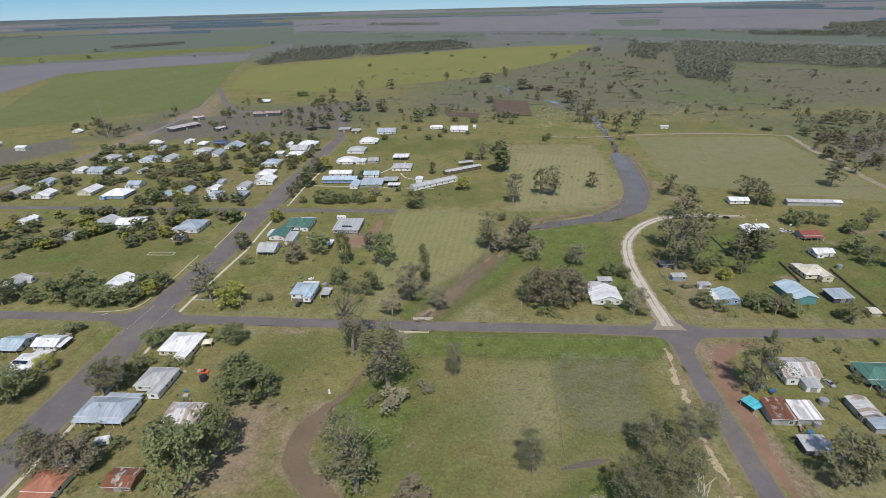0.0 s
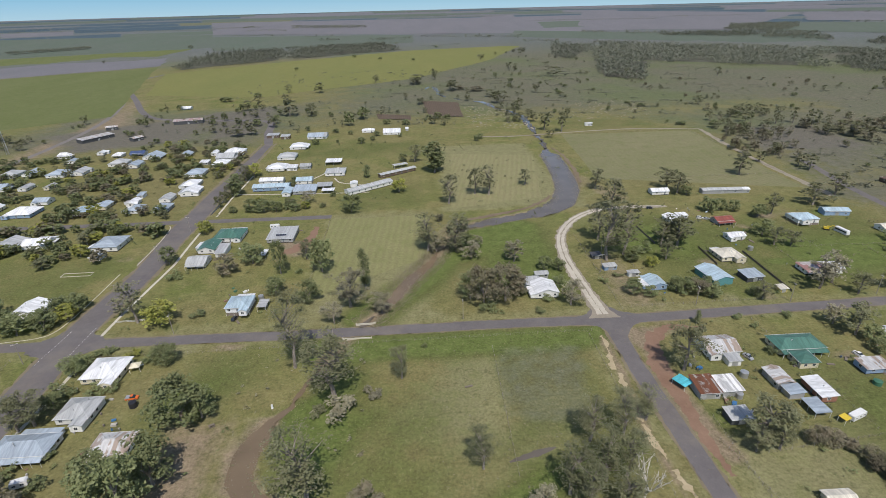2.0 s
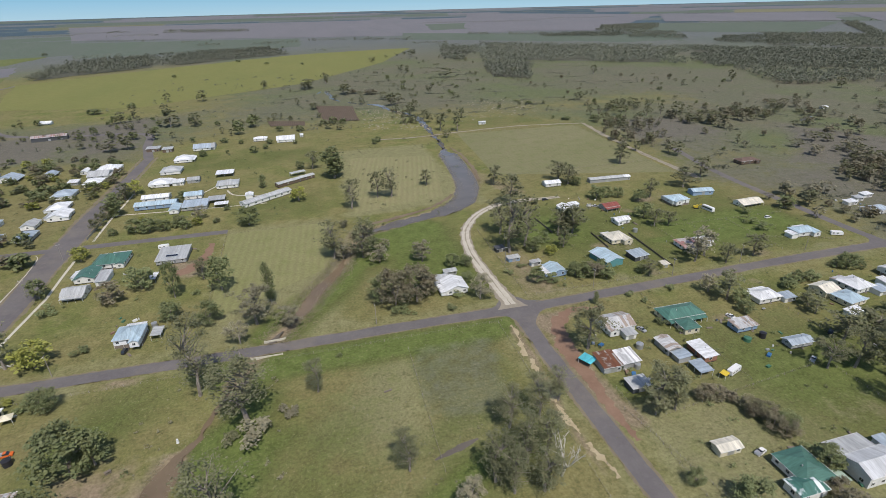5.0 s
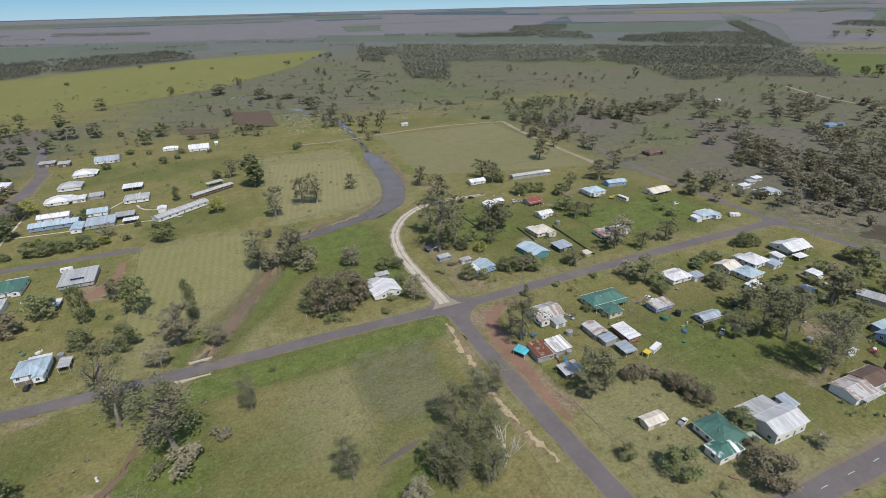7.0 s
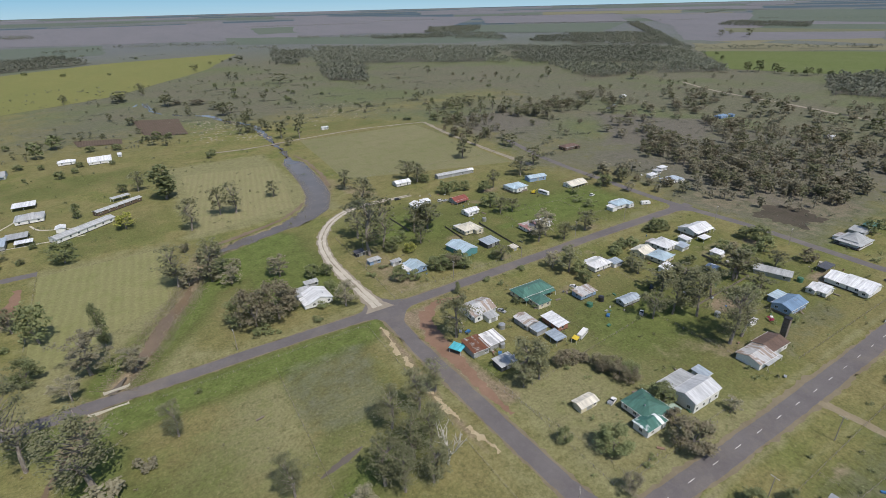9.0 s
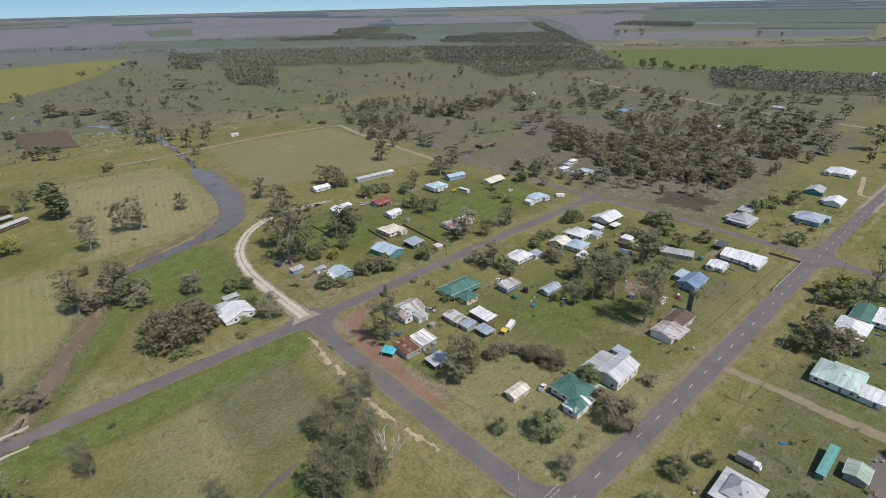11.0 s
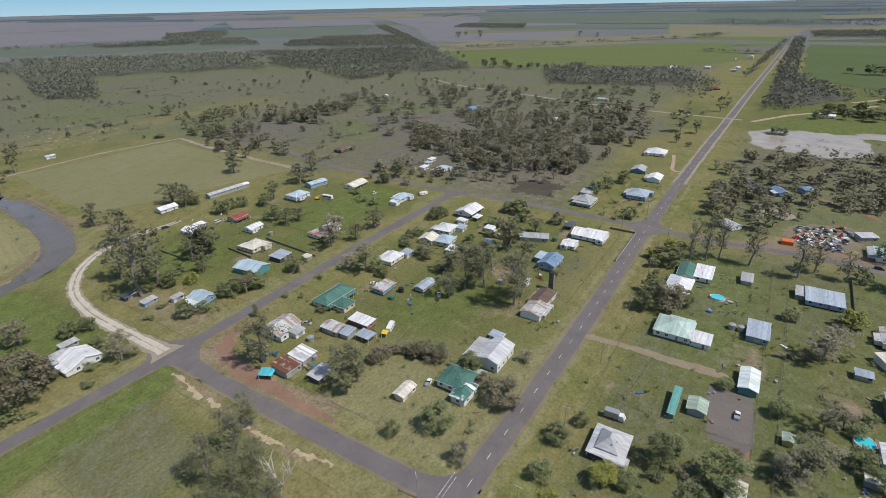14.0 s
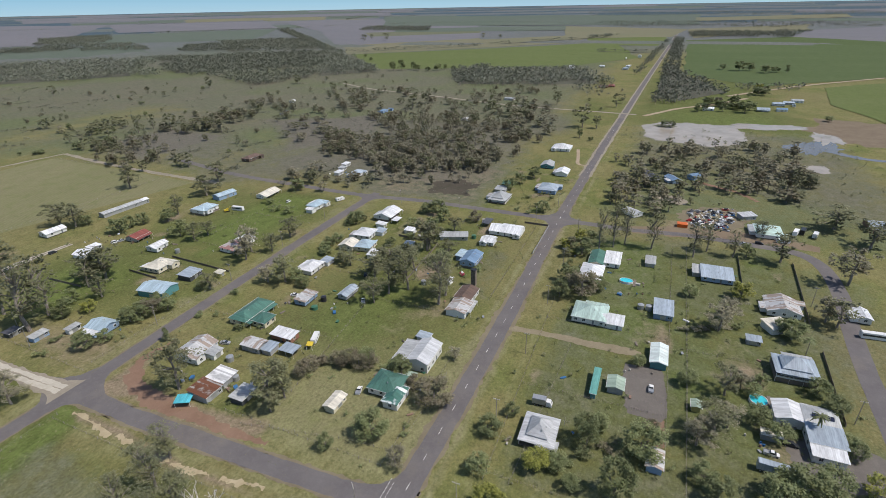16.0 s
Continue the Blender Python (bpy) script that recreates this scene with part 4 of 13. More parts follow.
strip("track", "red-brown dirt track through the scrub", "road", [(436, -34, 3), (430, -41, 4.5), (424, -50, 5), (417, -61, 4), (400, -72, 2.5)], 4, REDDIRT, 0.05, 1.2, 2)
blob("pond", "small muddy pond", "water", 502, -127, 15, 8, -15, DAMWATER, 0.07, 0.25, 8)
strip("track", "pale dirt road along the green field", "road", [(880, -85), (943, -135), (991, -175), (1043, -223), (1165, -353)], 7, DIRT, 0.6, 0.8, 10)
strip("road_shoulder", "pale gravel shoulders of the far highway", "road", [(420, 50.8), (500, 49.5), (670, 45), (1050, 35), (1900, 10), (2600, -8)], 10.5, DIRTG, 0.06, 0.5, 6)
strip("pond", "small dam in the pasture", "water", [(560, 470, 4), (575, 478, 9), (590, 486, 4)], 8, WATER, 0.09, 1.5, 4, 0.0)

def flare(x, y, sx, sy, r, mat=ASPHALT, z=0.089):
    """The rounded corner of worn asphalt between two streets whose edges meet at (x, y)."""
    n = 10
    verts = [(x - sx * 1.5, y - sy * 1.5, z)]
    for i in range(n + 1):
        a = math.pi / 2 * i / n
        wob = 1 + 0.07 * noise.noise((x + i * 0.6, y, 2))
        verts.append((x + sx * r * (1 - math.sin(a) * wob), y + sy * r * (1 - math.cos(a) * wob), z))
    verts[1], verts[-1] = (x + sx * r, y - sy * 0.4, z), (x - sx * 0.4, y + sy * r, z)
    mesh = mesh_from("road", verts, [(0, i, i + 1) if sx * sy > 0 else (0, i + 1, i) for i in range(1, n + 1)], mat)
    tagged(new("road", mesh), "rounded asphalt corner where the streets meet", "road", kind="structure")


for x, y, sx, sy, r in ((88.4, 187.4, 1, -1, 15), (81.8, 187.4, -1, -1, 8), (88.2, 194.6, 1, 1, 12), (80.8, 194.6, -1, 1, 9), (90.6, 57.0, 1, 1, 10), (83.4, 57.2, -1, 1, 10), (314.2, 196.2, -1, 1, 9), (315.0, 189.7, -1, -1, 9),
                        (323.2, 56.2, 1, 1, 11), (315.8, 56.2, -1, 1, 11), (322.6, 48.0, 1, -1, 10), (315.2, 48.0, -1, -1, 11), (-147.6, 198.0, 1, 1, 9), (-161.8, 198.4, -1, 1, 8),
                        (-145.4, 191.2, 1, -1, 9), (-159.8, 191.8, -1, -1, 8), (-148.8, 332.6, 1, -1, 8), (-149.0, 339.4, 1, 1, 8)):
    flare(x, y, sx, sy, r)

DASH = Solid().box(-1.5, 1.5, -0.07, 0.07, 0, 0.012).mesh("dash", PAINT)
for i in range(52):
    x = 94.5 + (i - 8) * 12.0
    y = float(np.interp(x, [-60, 94, 190, 315, 500, 670], [58, 53.2, 51.6, 52.2, 49.5, 45]))
    part("line_dash", DASH, main_road, "", pose(x, y, 0.112))
SHORT = Solid().box(-0.55, 0.55, -0.07, 0.07, 0, 0.012).mesh("short_dash", PAINT)
for i in range(9):
    part("line_dash", SHORT, main_road, "", pose(80.0 + i * 1.7, 57.6 + 0.02 * i, 0.100))
    part("line_dash", SHORT, main_road, "", pose(81.5 + i * 1.7, 58.9 + 0.02 * i, 0.092))
for i in range(12):
    part("line_dash", SHORT, main_road, "", pose(-159.3 + 0.12 * i, 182 + i * 2.1, 0.085, 0, 0, 87))
    part("line_dash", SHORT, main_road, "", pose(-148.6 + 0.03 * i, 184 + i * 2.1, 0.085, 0, 0, 88))


# ------------------------------------------------------------------ buildings
def window_meshes():
    f = Solid()
    f.box(-0.66, 0.66, -0.05, 0.05, -0.62, -0.54).box(-0.66, 0.66, -0.05, 0.05, 0.54, 0.62)
    f.box(-0.66, -0.58, -0.05, 0.05, -0.54, 0.54).box(0.58, 0.66, -0.05, 0.05, -0.54, 0.54).box(-0.03, 0.03, -0.04, 0.04, -0.54, 0.54)
    p = Solid().box(-0.58, 0.58, -0.02, 0.02, -0.54, 0.54)
    return f.mesh("window_frame", TRIM), p.mesh("pane", GLASS)


FRAME, PANE = window_meshes()
DOOR = Solid().box(-0.42, 0.42, -0.04, 0.04, 0, 2.03).box(0.28, 0.34, -0.08, -0.04, 0.95, 1.05).mesh("door", plain("door_paint", (0.18, 0.20, 0.22)))
PANEL = Solid().box(-0.5, 0.5, -0.82, 0.82, 0, 0.04).mesh("solar_panel", SOLAR)


def post_mesh(h):
    return Solid().box(-0.05, 0.05, -0.05, 0.05, 0, h).mesh("post", TRIM)


POSTS = {}


def post(parent, x, y, z0, h):
    key = round(h, 1)
    if key not in POSTS:
        POSTS[key] = post_mesh(key)
    part("post", POSTS[key], parent, "", pose(x, y, z0))


def gable_top(w, d, z, rise, over, thick=0.1):
    s, a, b = Solid(), w / 2 + over, d / 2 + over
    drop = rise * over / (d / 2)
    for sg in (-1, 1):
        top = [(-a, sg * b, z - drop), (a, sg * b, z - drop), (a, 0, z + rise), (-a, 0, z + rise)]
        s.slab(top if sg < 0 else top[::-1], thick)
    return s


def hip_top(w, d, z, rise, over, thick=0.1):
    s, a, b = Solid(), w / 2 + over, d / 2 + over
    r = max(a - b, 0.15)
    e = z - 0.08
    c = [(-a, -b, e), (a, -b, e), (a, b, e), (-a, b, e)]
    p, q = (-r, 0, z + rise), (r, 0, z + rise)
    s.poly(c + [p, q], [(0, 1, 5, 4), (1, 2, 5), (2, 3, 4, 5), (3, 0, 4)])
    s.poly(c + [(x, y, e - thick) for x, y, _ in c], [(0, 4, 5, 1), (1, 5, 6, 2), (2, 6, 7, 3), (3, 7, 4, 0), (7, 6, 5, 4)])
    return s


def skirt_top(w, d, z, inner, rise, over):
    a, b = w / 2 + over, d / 2 + over
    ia, ib = w / 2 - inner, d / 2 - inner
    c = [(-a, -b, z), (a, -b, z), (a, b, z), (-a, b, z), (-ia, -ib, z + rise), (ia, -ib, z + rise), (ia, ib, z + rise), (-ia, ib, z + rise)]
    s = Solid()
    for i in range(4):
        j = (i + 1) % 4
        s.slab([c[i], c[j], c[j + 4], c[i + 4]], 0.08)
    return s


def shed_top(w, d, z, rise, over, thick=0.1):
    a, b = w / 2 + over, d / 2 + over
    return Solid().slab([(-a, -b, z), (a, -b, z), (a, b, z + rise), (-a, b, z + rise)], thick)


def gutter(w, d, z, over):
    a, b = w / 2 + over, d / 2 + over
    return [Solid().box(-a, a, -b - 0.1, -b, z - 0.16, z - 0.02).mesh("gutter", TRIM), Solid().box(-a, a, b, b + 0.1, z - 0.16, z - 0.02).mesh("gutter", TRIM)]


def openings(ob, w, d, floor, plain_sides=(), seed=0):
    """Windows along the four walls and a door in the front one."""
    rnd, away = random.Random(seed), math.hypot(*ob.matrix_basis.translation[:2])
    for side, (length, offs, turn) in enumerate(((w, d / 2, 0), (d, w / 2, 90), (w, d / 2, 180), (d, w / 2, 270))):
        if side in plain_sides:
            continue
        n = max(1, int(length / (3.4 if away < 330 else 5.5)))
        for i in range(n):
            x = (i + 0.5) * length / n - length / 2 + rnd.uniform(-0.25, 0.25)
            m = pose(0, 0, 0, 0, 0, turn) @ pose(x, -offs - 0.02, floor)
            if side == 0 and i == n // 2:
                part("door", DOOR, ob, "", m)
                continue
            if rnd.random() < 0.12:
                continue
            wob = part("window", FRAME, ob, "", m @ pose(0, 0, 1.45))
            part("pane", PANE, wob)


COUNT, FOOT = [0], []


def building(x, y, w, d, turn, h, kind, roof, wall, use="house", porch=None, solar=0, wing=None, annex=None):
    """A detached timber or sheet-clad building. h: eave height. kind: gable, hip, pyramid with verandah skirt, lean, open."""
    COUNT[0] += 1
    FOOT.append((x, y, max(w, d) * 0.55))
    rnd = random.Random(COUNT[0])
    if d > w and kind != "lean":
        w, d, turn = d, w, turn + 90
        if porch:
            porch = {"front": "end", "end": "front"}[porch]
    over = 0.45 if kind != "open" else 0.25
    w, d = max(w - 2 * over, 1.8), max(d - 2 * over, 1.6)
    floor = 0.15 if use not in ("house", "school") else (0.55 if h < 4 else h - 2.7)
    wallmat, roofmat = WALL[wall], ROOF[roof]
    look_of = {"house": "weatherboard house", "shed": "sheet-clad shed", "school": "school building", "hall": "timber hall", "wing": "house wing", "hut": "small hut",
               "container": "storage container", "carport": "open carport", "shelter": "open shelter"}[use]
    wallword = {"bluew": "white"}.get(wall, wall)
    label = f"{wallword} {look_of} with a {WORD[roof]} metal roof" + (" and solar panels" if solar else "")
    if kind == "open":
        label = f"{look_of} on posts with a {WORD[roof]} sheet roof"
    ob = thing(use if use not in ("wing", "school", "hall") else {"wing": "house_wing", "school": "school_building", "hall": "town_hall"}[use], label,
               "building" if use in ("school", "hall") else use, pose(x, y, 0, 0, 0, turn))
    a, b = w / 2, d / 2
    rise = {"gable": 0.36, "hip": 0.42, "pyramid": 0.5}.get(kind, 0.1) * d / 2 * (0.8 if use in ("shed", "school") else 1.0)
    if kind == "open":
        part("roof", shed_top(w, d, h, 0.25, over).mesh("roof", roofmat), ob)
        for px in ((-a, a) if w < 7 else (-a, 0, a)):
            for py in (-b, b):
                post(ob, px, py, 0, h)
        return ob
    body = Solid()
    low = 0.0
    if use in ("house", "school") and floor > 0.4:
        # the near-black colour stands in for shade below low floors
        base = Solid().box(-a + 0.15, a - 0.15, -b + 0.15, b - 0.15, 0, floor - 0.05).mesh("base", DARK if h < 4 else TIMBER)
        part("base", base, ob, "closed underfloor skirt, near-black as painted shade on low houses")
        low = floor - 0.05
        if h >= 4:
            for px in (-a, -a / 3, a / 3, a):
                for py in (-b, b):
                    post(ob, px, py, 0, floor)
    if kind == "pyramid":
        inner = min(2.2, d * 0.2)
        body.box(-a + inner * 0.9, a - inner * 0.9, -b + inner * 0.9, b - inner * 0.9, low, h + 0.2)
        part("wall", body.mesh("wall", wallmat), ob)
        part("verandah_floor", Solid().box(-a, a, -b, b, floor - 0.12, floor - 0.06 + 0.05).mesh("verandah_floor", TIMBER), ob)
        part("verandah_roof", skirt_top(w, d, h - 0.3, inner, 0.55, over).mesh("verandah_roof", roofmat), ob)
        top = hip_top(w - 2 * inner, d - 2 * inner, h + 0.75, rise, 0.35)
        part("roof", top.mesh("roof", roofmat), ob)
        part("fascia", Solid().box(-a + inner, a - inner, -b + inner, b - inner, h + 0.1, h + 0.7).mesh("fascia", TRIM), ob)
        n = max(3, int(w / 2.6))
        for i in range(n + 1):
            post(ob, -a + i * w / n, -b, floor, h - 0.35 - floor)
            post(ob, -a + i * w / n, b, floor, h - 0.35 - floor)
        for s in (-1, 1):
            part("railing", Solid().box(-a, a, s * b - 0.03, s * b + 0.03, floor + 0.85, floor + 0.93).box(-a, a, s * b - 0.02, s * b + 0.02, floor + 0.12, floor + 0.7).mesh("railing", TRIM), ob)
        ob2 = ob
        openings(ob2, w - 1.8 * inner, d - 1.8 * inner, floor, seed=COUNT[0])
    else:
        if kind == "gable":
            body.box(-a, a, -b, b, low, h)
            for s in (-1, 1):
                body.poly([(s * a, -b, h), (s * a, b, h), (s * a, 0, h + rise), (s * (a - 0.15), -b, h), (s * (a - 0.15), b, h), (s * (a - 0.15), 0, h + rise)],
                          [(0, 1, 2) if s > 0 else (2, 1, 0), (5, 4, 3) if s > 0 else (3, 4, 5), (0, 2, 5, 3), (1, 4, 5, 2)])
            top = gable_top(w, d, h + 0.06, rise, over)
        elif kind == "hip":
            body.box(-a, a, -b, b, low, h)
            top = hip_top(w, d, h, rise, over)
        else:
            body.box(-a, a, -b, b, low, h - 0.1)
            top = shed_top(w, d, h, min(0.09 * d, 0.9), over)
            if d > 3:
                body.poly([(-a, b, h - 0.1), (a, b, h - 0.1), (a, b, h + 0.05 * d), (-a, b, h + 0.05 * d), (-a, -b, h - 0.1), (a, -b, h - 0.1)], [(1, 0, 3, 2), (0, 4, 3), (1, 2, 5)])
        part("wall", body.mesh("wall", wallmat), ob)
        roof_ob = part("roof", top.mesh("roof", roofmat), ob)
        if kind in ("gable", "hip"):
            r = w / 2 + over if kind == "gable" else max((w - d) / 2, 0.15)
            zr = h + rise + (0.06 if kind == "gable" else 0)
            part("ridge_cap", Solid().slab([(-r, -0.22, zr - 0.05), (r, -0.22, zr - 0.05), (r, 0, zr + 0.05), (-r, 0, zr + 0.05)], 0.04).slab([(-r, 0, zr + 0.05), (r, 0, zr + 0.05), (r, 0.22, zr - 0.05), (-r, 0.22, zr - 0.05)], 0.04).mesh("ridge_cap", roofmat), roof_ob)
        drop = rise * over / (d / 2) if kind == "gable" else 0.08
        for g in gutter(w, d, h + (0.06 - drop if kind == "gable" else 0.0 if kind == "hip" else 0.02), over)[:(1 if kind == "lean" else 2)]:
            part("gutter", g, ob)
        if use in ("house", "school", "wing", "hall"):
            openings(ob, w, d, floor, seed=COUNT[0])
        elif use in ("shed", "hut"):
            dw = min(2.4, w * 0.5)
            part("door", Solid().box(-dw / 2, dw / 2, -b - 0.06, -b - 0.01, 0.05, min(2.2, h - 0.4)).mesh("door", STEEL), ob)
            if w > 5:
                wob = part("window", FRAME, ob, "", pose(w * 0.33, -b - 0.03, 1.45))
                part("pane", PANE, wob)
    if use == "house" and floor > 0.4 and kind != "pyramid":
        n = max(2, int(floor / 0.18))
        st = Solid()
        for i in range(n):
            z = floor - (i + 1) * floor / (n + 1)
            st.box(-0.6, 0.6, -b - 0.28 * (i + 1) - 0.02, -b - 0.28 * i - 0.02, max(z - 0.05, 0), z)
        part("steps", st.mesh("steps", TIMBER), ob, "timber entry steps", pose((max(1, int(w / 3.4)) // 2 + 0.5) * w / max(1, int(w / 3.4)) - w / 2, 0, 0))
    if porch:
        if porch == "front":
            pd = min(2.6, d * 0.35)
            part("verandah_roof", Solid().slab([(-a, -b - pd, h - 0.75), (a, -b - pd, h - 0.75), (a, -b - 0.02, h - 0.25), (-a, -b - 0.02, h - 0.25)], 0.07).mesh("verandah_roof", roofmat), ob)
            n = max(2, int(w / 3))
            for i in range(n + 1):
                post(ob, -a + 0.1 + i * (w - 0.2) / n, -b - pd + 0.15, 0, h - 0.8)
        else:
            pd = 2.4
            part("verandah_roof", Solid().slab([(a + 0.02, -b, h - 0.25), (a + pd, -b, h - 0.7), (a + pd, b, h - 0.7), (a + 0.02, b, h - 0.25)], 0.07).mesh("verandah_roof", roofmat), ob)
            for py in (-b + 0.1, 0, b - 0.1):
                post(ob, a + pd - 0.15, py, 0, h - 0.8)
    if wing and kind in ("gable", "hip", "pyramid"):
        # a gabled room thrust out of the front: middle, width and depth
        wx, ww, wd = wing
        wz, wr, y1 = h - 0.05, 0.38 * ww / 2, -b * 0.1
        room = Solid().box(wx - ww / 2, wx + ww / 2, -b - wd, -b + 0.1, low, wz)
        room.poly([(wx - ww / 2, -b - wd, wz), (wx + ww / 2, -b - wd, wz), (wx, -b - wd, wz + wr), (wx - ww / 2, -b - wd + 0.15, wz), (wx + ww / 2, -b - wd + 0.15, wz), (wx, -b - wd + 0.15, wz + wr)],
                  [(0, 1, 2), (5, 4, 3), (0, 2, 5, 3), (1, 4, 5, 2)])
        part("wing_wall", room.mesh("wing_wall", wallmat), ob)
        o2, dz = 0.35, wr * 0.35 / (ww / 2)
        top2 = Solid()
        for sg in (-1, 1):
            q = [(wx + sg * (ww / 2 + o2), -b - wd - o2, wz + 0.08 - dz), (wx, -b - wd - o2, wz + 0.08 + wr), (wx, y1, wz + 0.08 + wr), (wx + sg * (ww / 2 + o2), y1, wz + 0.08 - dz)]
            top2.slab(q if sg > 0 else q[::-1], 0.09)
        part("wing_roof", top2.mesh("wing_roof", roofmat), ob)
        wob = part("window", FRAME, ob, "", pose(wx, -b - wd - 0.03, floor + 1.45))
        part("pane", PANE, wob)
    if annex and kind in ("gable", "hip", "pyramid"):
        # a low lean-to along the back: middle, width and depth
        ax, aw, ad = annex
        part("annex_wall", Solid().box(ax - aw / 2, ax + aw / 2, b + 0.01, b + ad, low, h - 0.75).mesh("annex_wall", wallmat), ob)
        part("annex_roof", Solid().slab([(ax - aw / 2 - 0.3, b + over + 0.02, h - 0.22), (ax - aw / 2 - 0.3, b + ad + 0.35, h - 0.68), (ax + aw / 2 + 0.3, b + ad + 0.35, h - 0.68), (ax + aw / 2 + 0.3, b + over + 0.02, h - 0.22)][::-1], 0.08).mesh("annex_roof", ROOF[rnd.choice(("gy", "wh", "wp", roof))]), ob)
    if use == "house" and math.hypot(x, y) < 330:
        for _ in range(rnd.choice((1, 2))):
            vx, vy = rnd.uniform(-a * 0.5, a * 0.5), rnd.uniform(0.15, 0.55) * b * rnd.choice((-1, 1))
            vz = h + rise * (1 - abs(vy) / b)
            part("roof_vent", Solid().tube((vx, vy, vz - 0.3), (vx, vy, vz + 0.55), 0.14, 0.14, 8).tube((vx, vy, vz + 0.5), (vx, vy, vz + 0.75), 0.26, 0.10, 8).mesh("roof_vent", STEEL), ob)
    if solar:
        slope = math.degrees(math.atan2(rise, d / 2)) if kind in ("gable", "hip") else 4
        for i in range(solar):
            yy = -d * 0.24
            zz = h + rise * (1 - abs(yy) / (d / 2)) + 0.22 if kind in ("gable", "hip") else h + 0.09 * d * 0.28 + 0.14
            part("solar_panel", PANEL, ob, "dark glass solar panel", pose(-solar * 0.52 + i * 1.06 + 0.5, yy, zz, slope))
    return ob


# ------------------------------------------------------------------ trees
def limb(s, rnd, a, way, length, r, depth, tips):
    b = a + way * length
    s.tube(a, b, r, r * 0.62, 6 if depth else 7, False)
    if depth == 0:
        tips.append(b)
        return
    for _ in range(rnd.choice((2, 3)) if depth > 1 else 2):
        w = (way + Vector((rnd.uniform(-1, 1), rnd.uniform(-1, 1), rnd.uniform(-0.1, 0.6))) * 0.62).normalized()
        limb(s, rnd, b, w, length * rnd.uniform(0.6, 0.85), r * 0.6, depth - 1, tips)
    if rnd.random() < (0.85 if depth <= 2 else 0.3):
        tips.append(b)


def leaf_cards(rnd_np, centres, radii, count, size, flat=0.75):
    """Small leaf sprays as bent quads, scattered through clumps, thicker towards the outside."""
    k = rnd_np.integers(0, len(centres), count)
    dirs = rnd_np.normal(size=(count, 3))
    dirs /= np.linalg.norm(dirs, axis=1)[:, None]
    rad = rnd_np.random(count) ** 0.45
    pos = centres[k] + dirs * (radii[k] * rad)[:, None] * np.array((1, 1, flat))
    face = dirs * 0.55 + rnd_np.normal(size=(count, 3)) * 0.55 + np.array((0, 0, 0.75))
    u = np.cross(face, rnd_np.normal(size=(count, 3)))
    u /= np.maximum(np.linalg.norm(u, axis=1), 1e-6)[:, None]
    v = np.cross(face, u)
    v /= np.maximum(np.linalg.norm(v, axis=1), 1e-6)[:, None]
    s = size * rnd_np.uniform(0.6, 1.35, count)[:, None]
    quad = np.stack([pos - u * s, pos - v * s * 0.55, pos + u * s, pos + v * s * 0.55], 1)
    quad[:, 1] += dirs * s * 0.25
    return quad.reshape(-1, 3)


def card_mesh(name, verts, mat):
    n = len(verts) // 4
    me = bpy.data.meshes.new(name)
    me.vertices.add(n * 4)
    me.vertices.foreach_set("co", verts.astype(np.float32).ravel())
    me.loops.add(n * 4)
    me.loops.foreach_set("vertex_index", np.arange(n * 4, dtype=np.int32))
    me.polygons.add(n)
    me.polygons.foreach_set("loop_start", np.arange(0, n * 4, 4, dtype=np.int32))
    me.update()
    me.materials.append(mat)
    return me


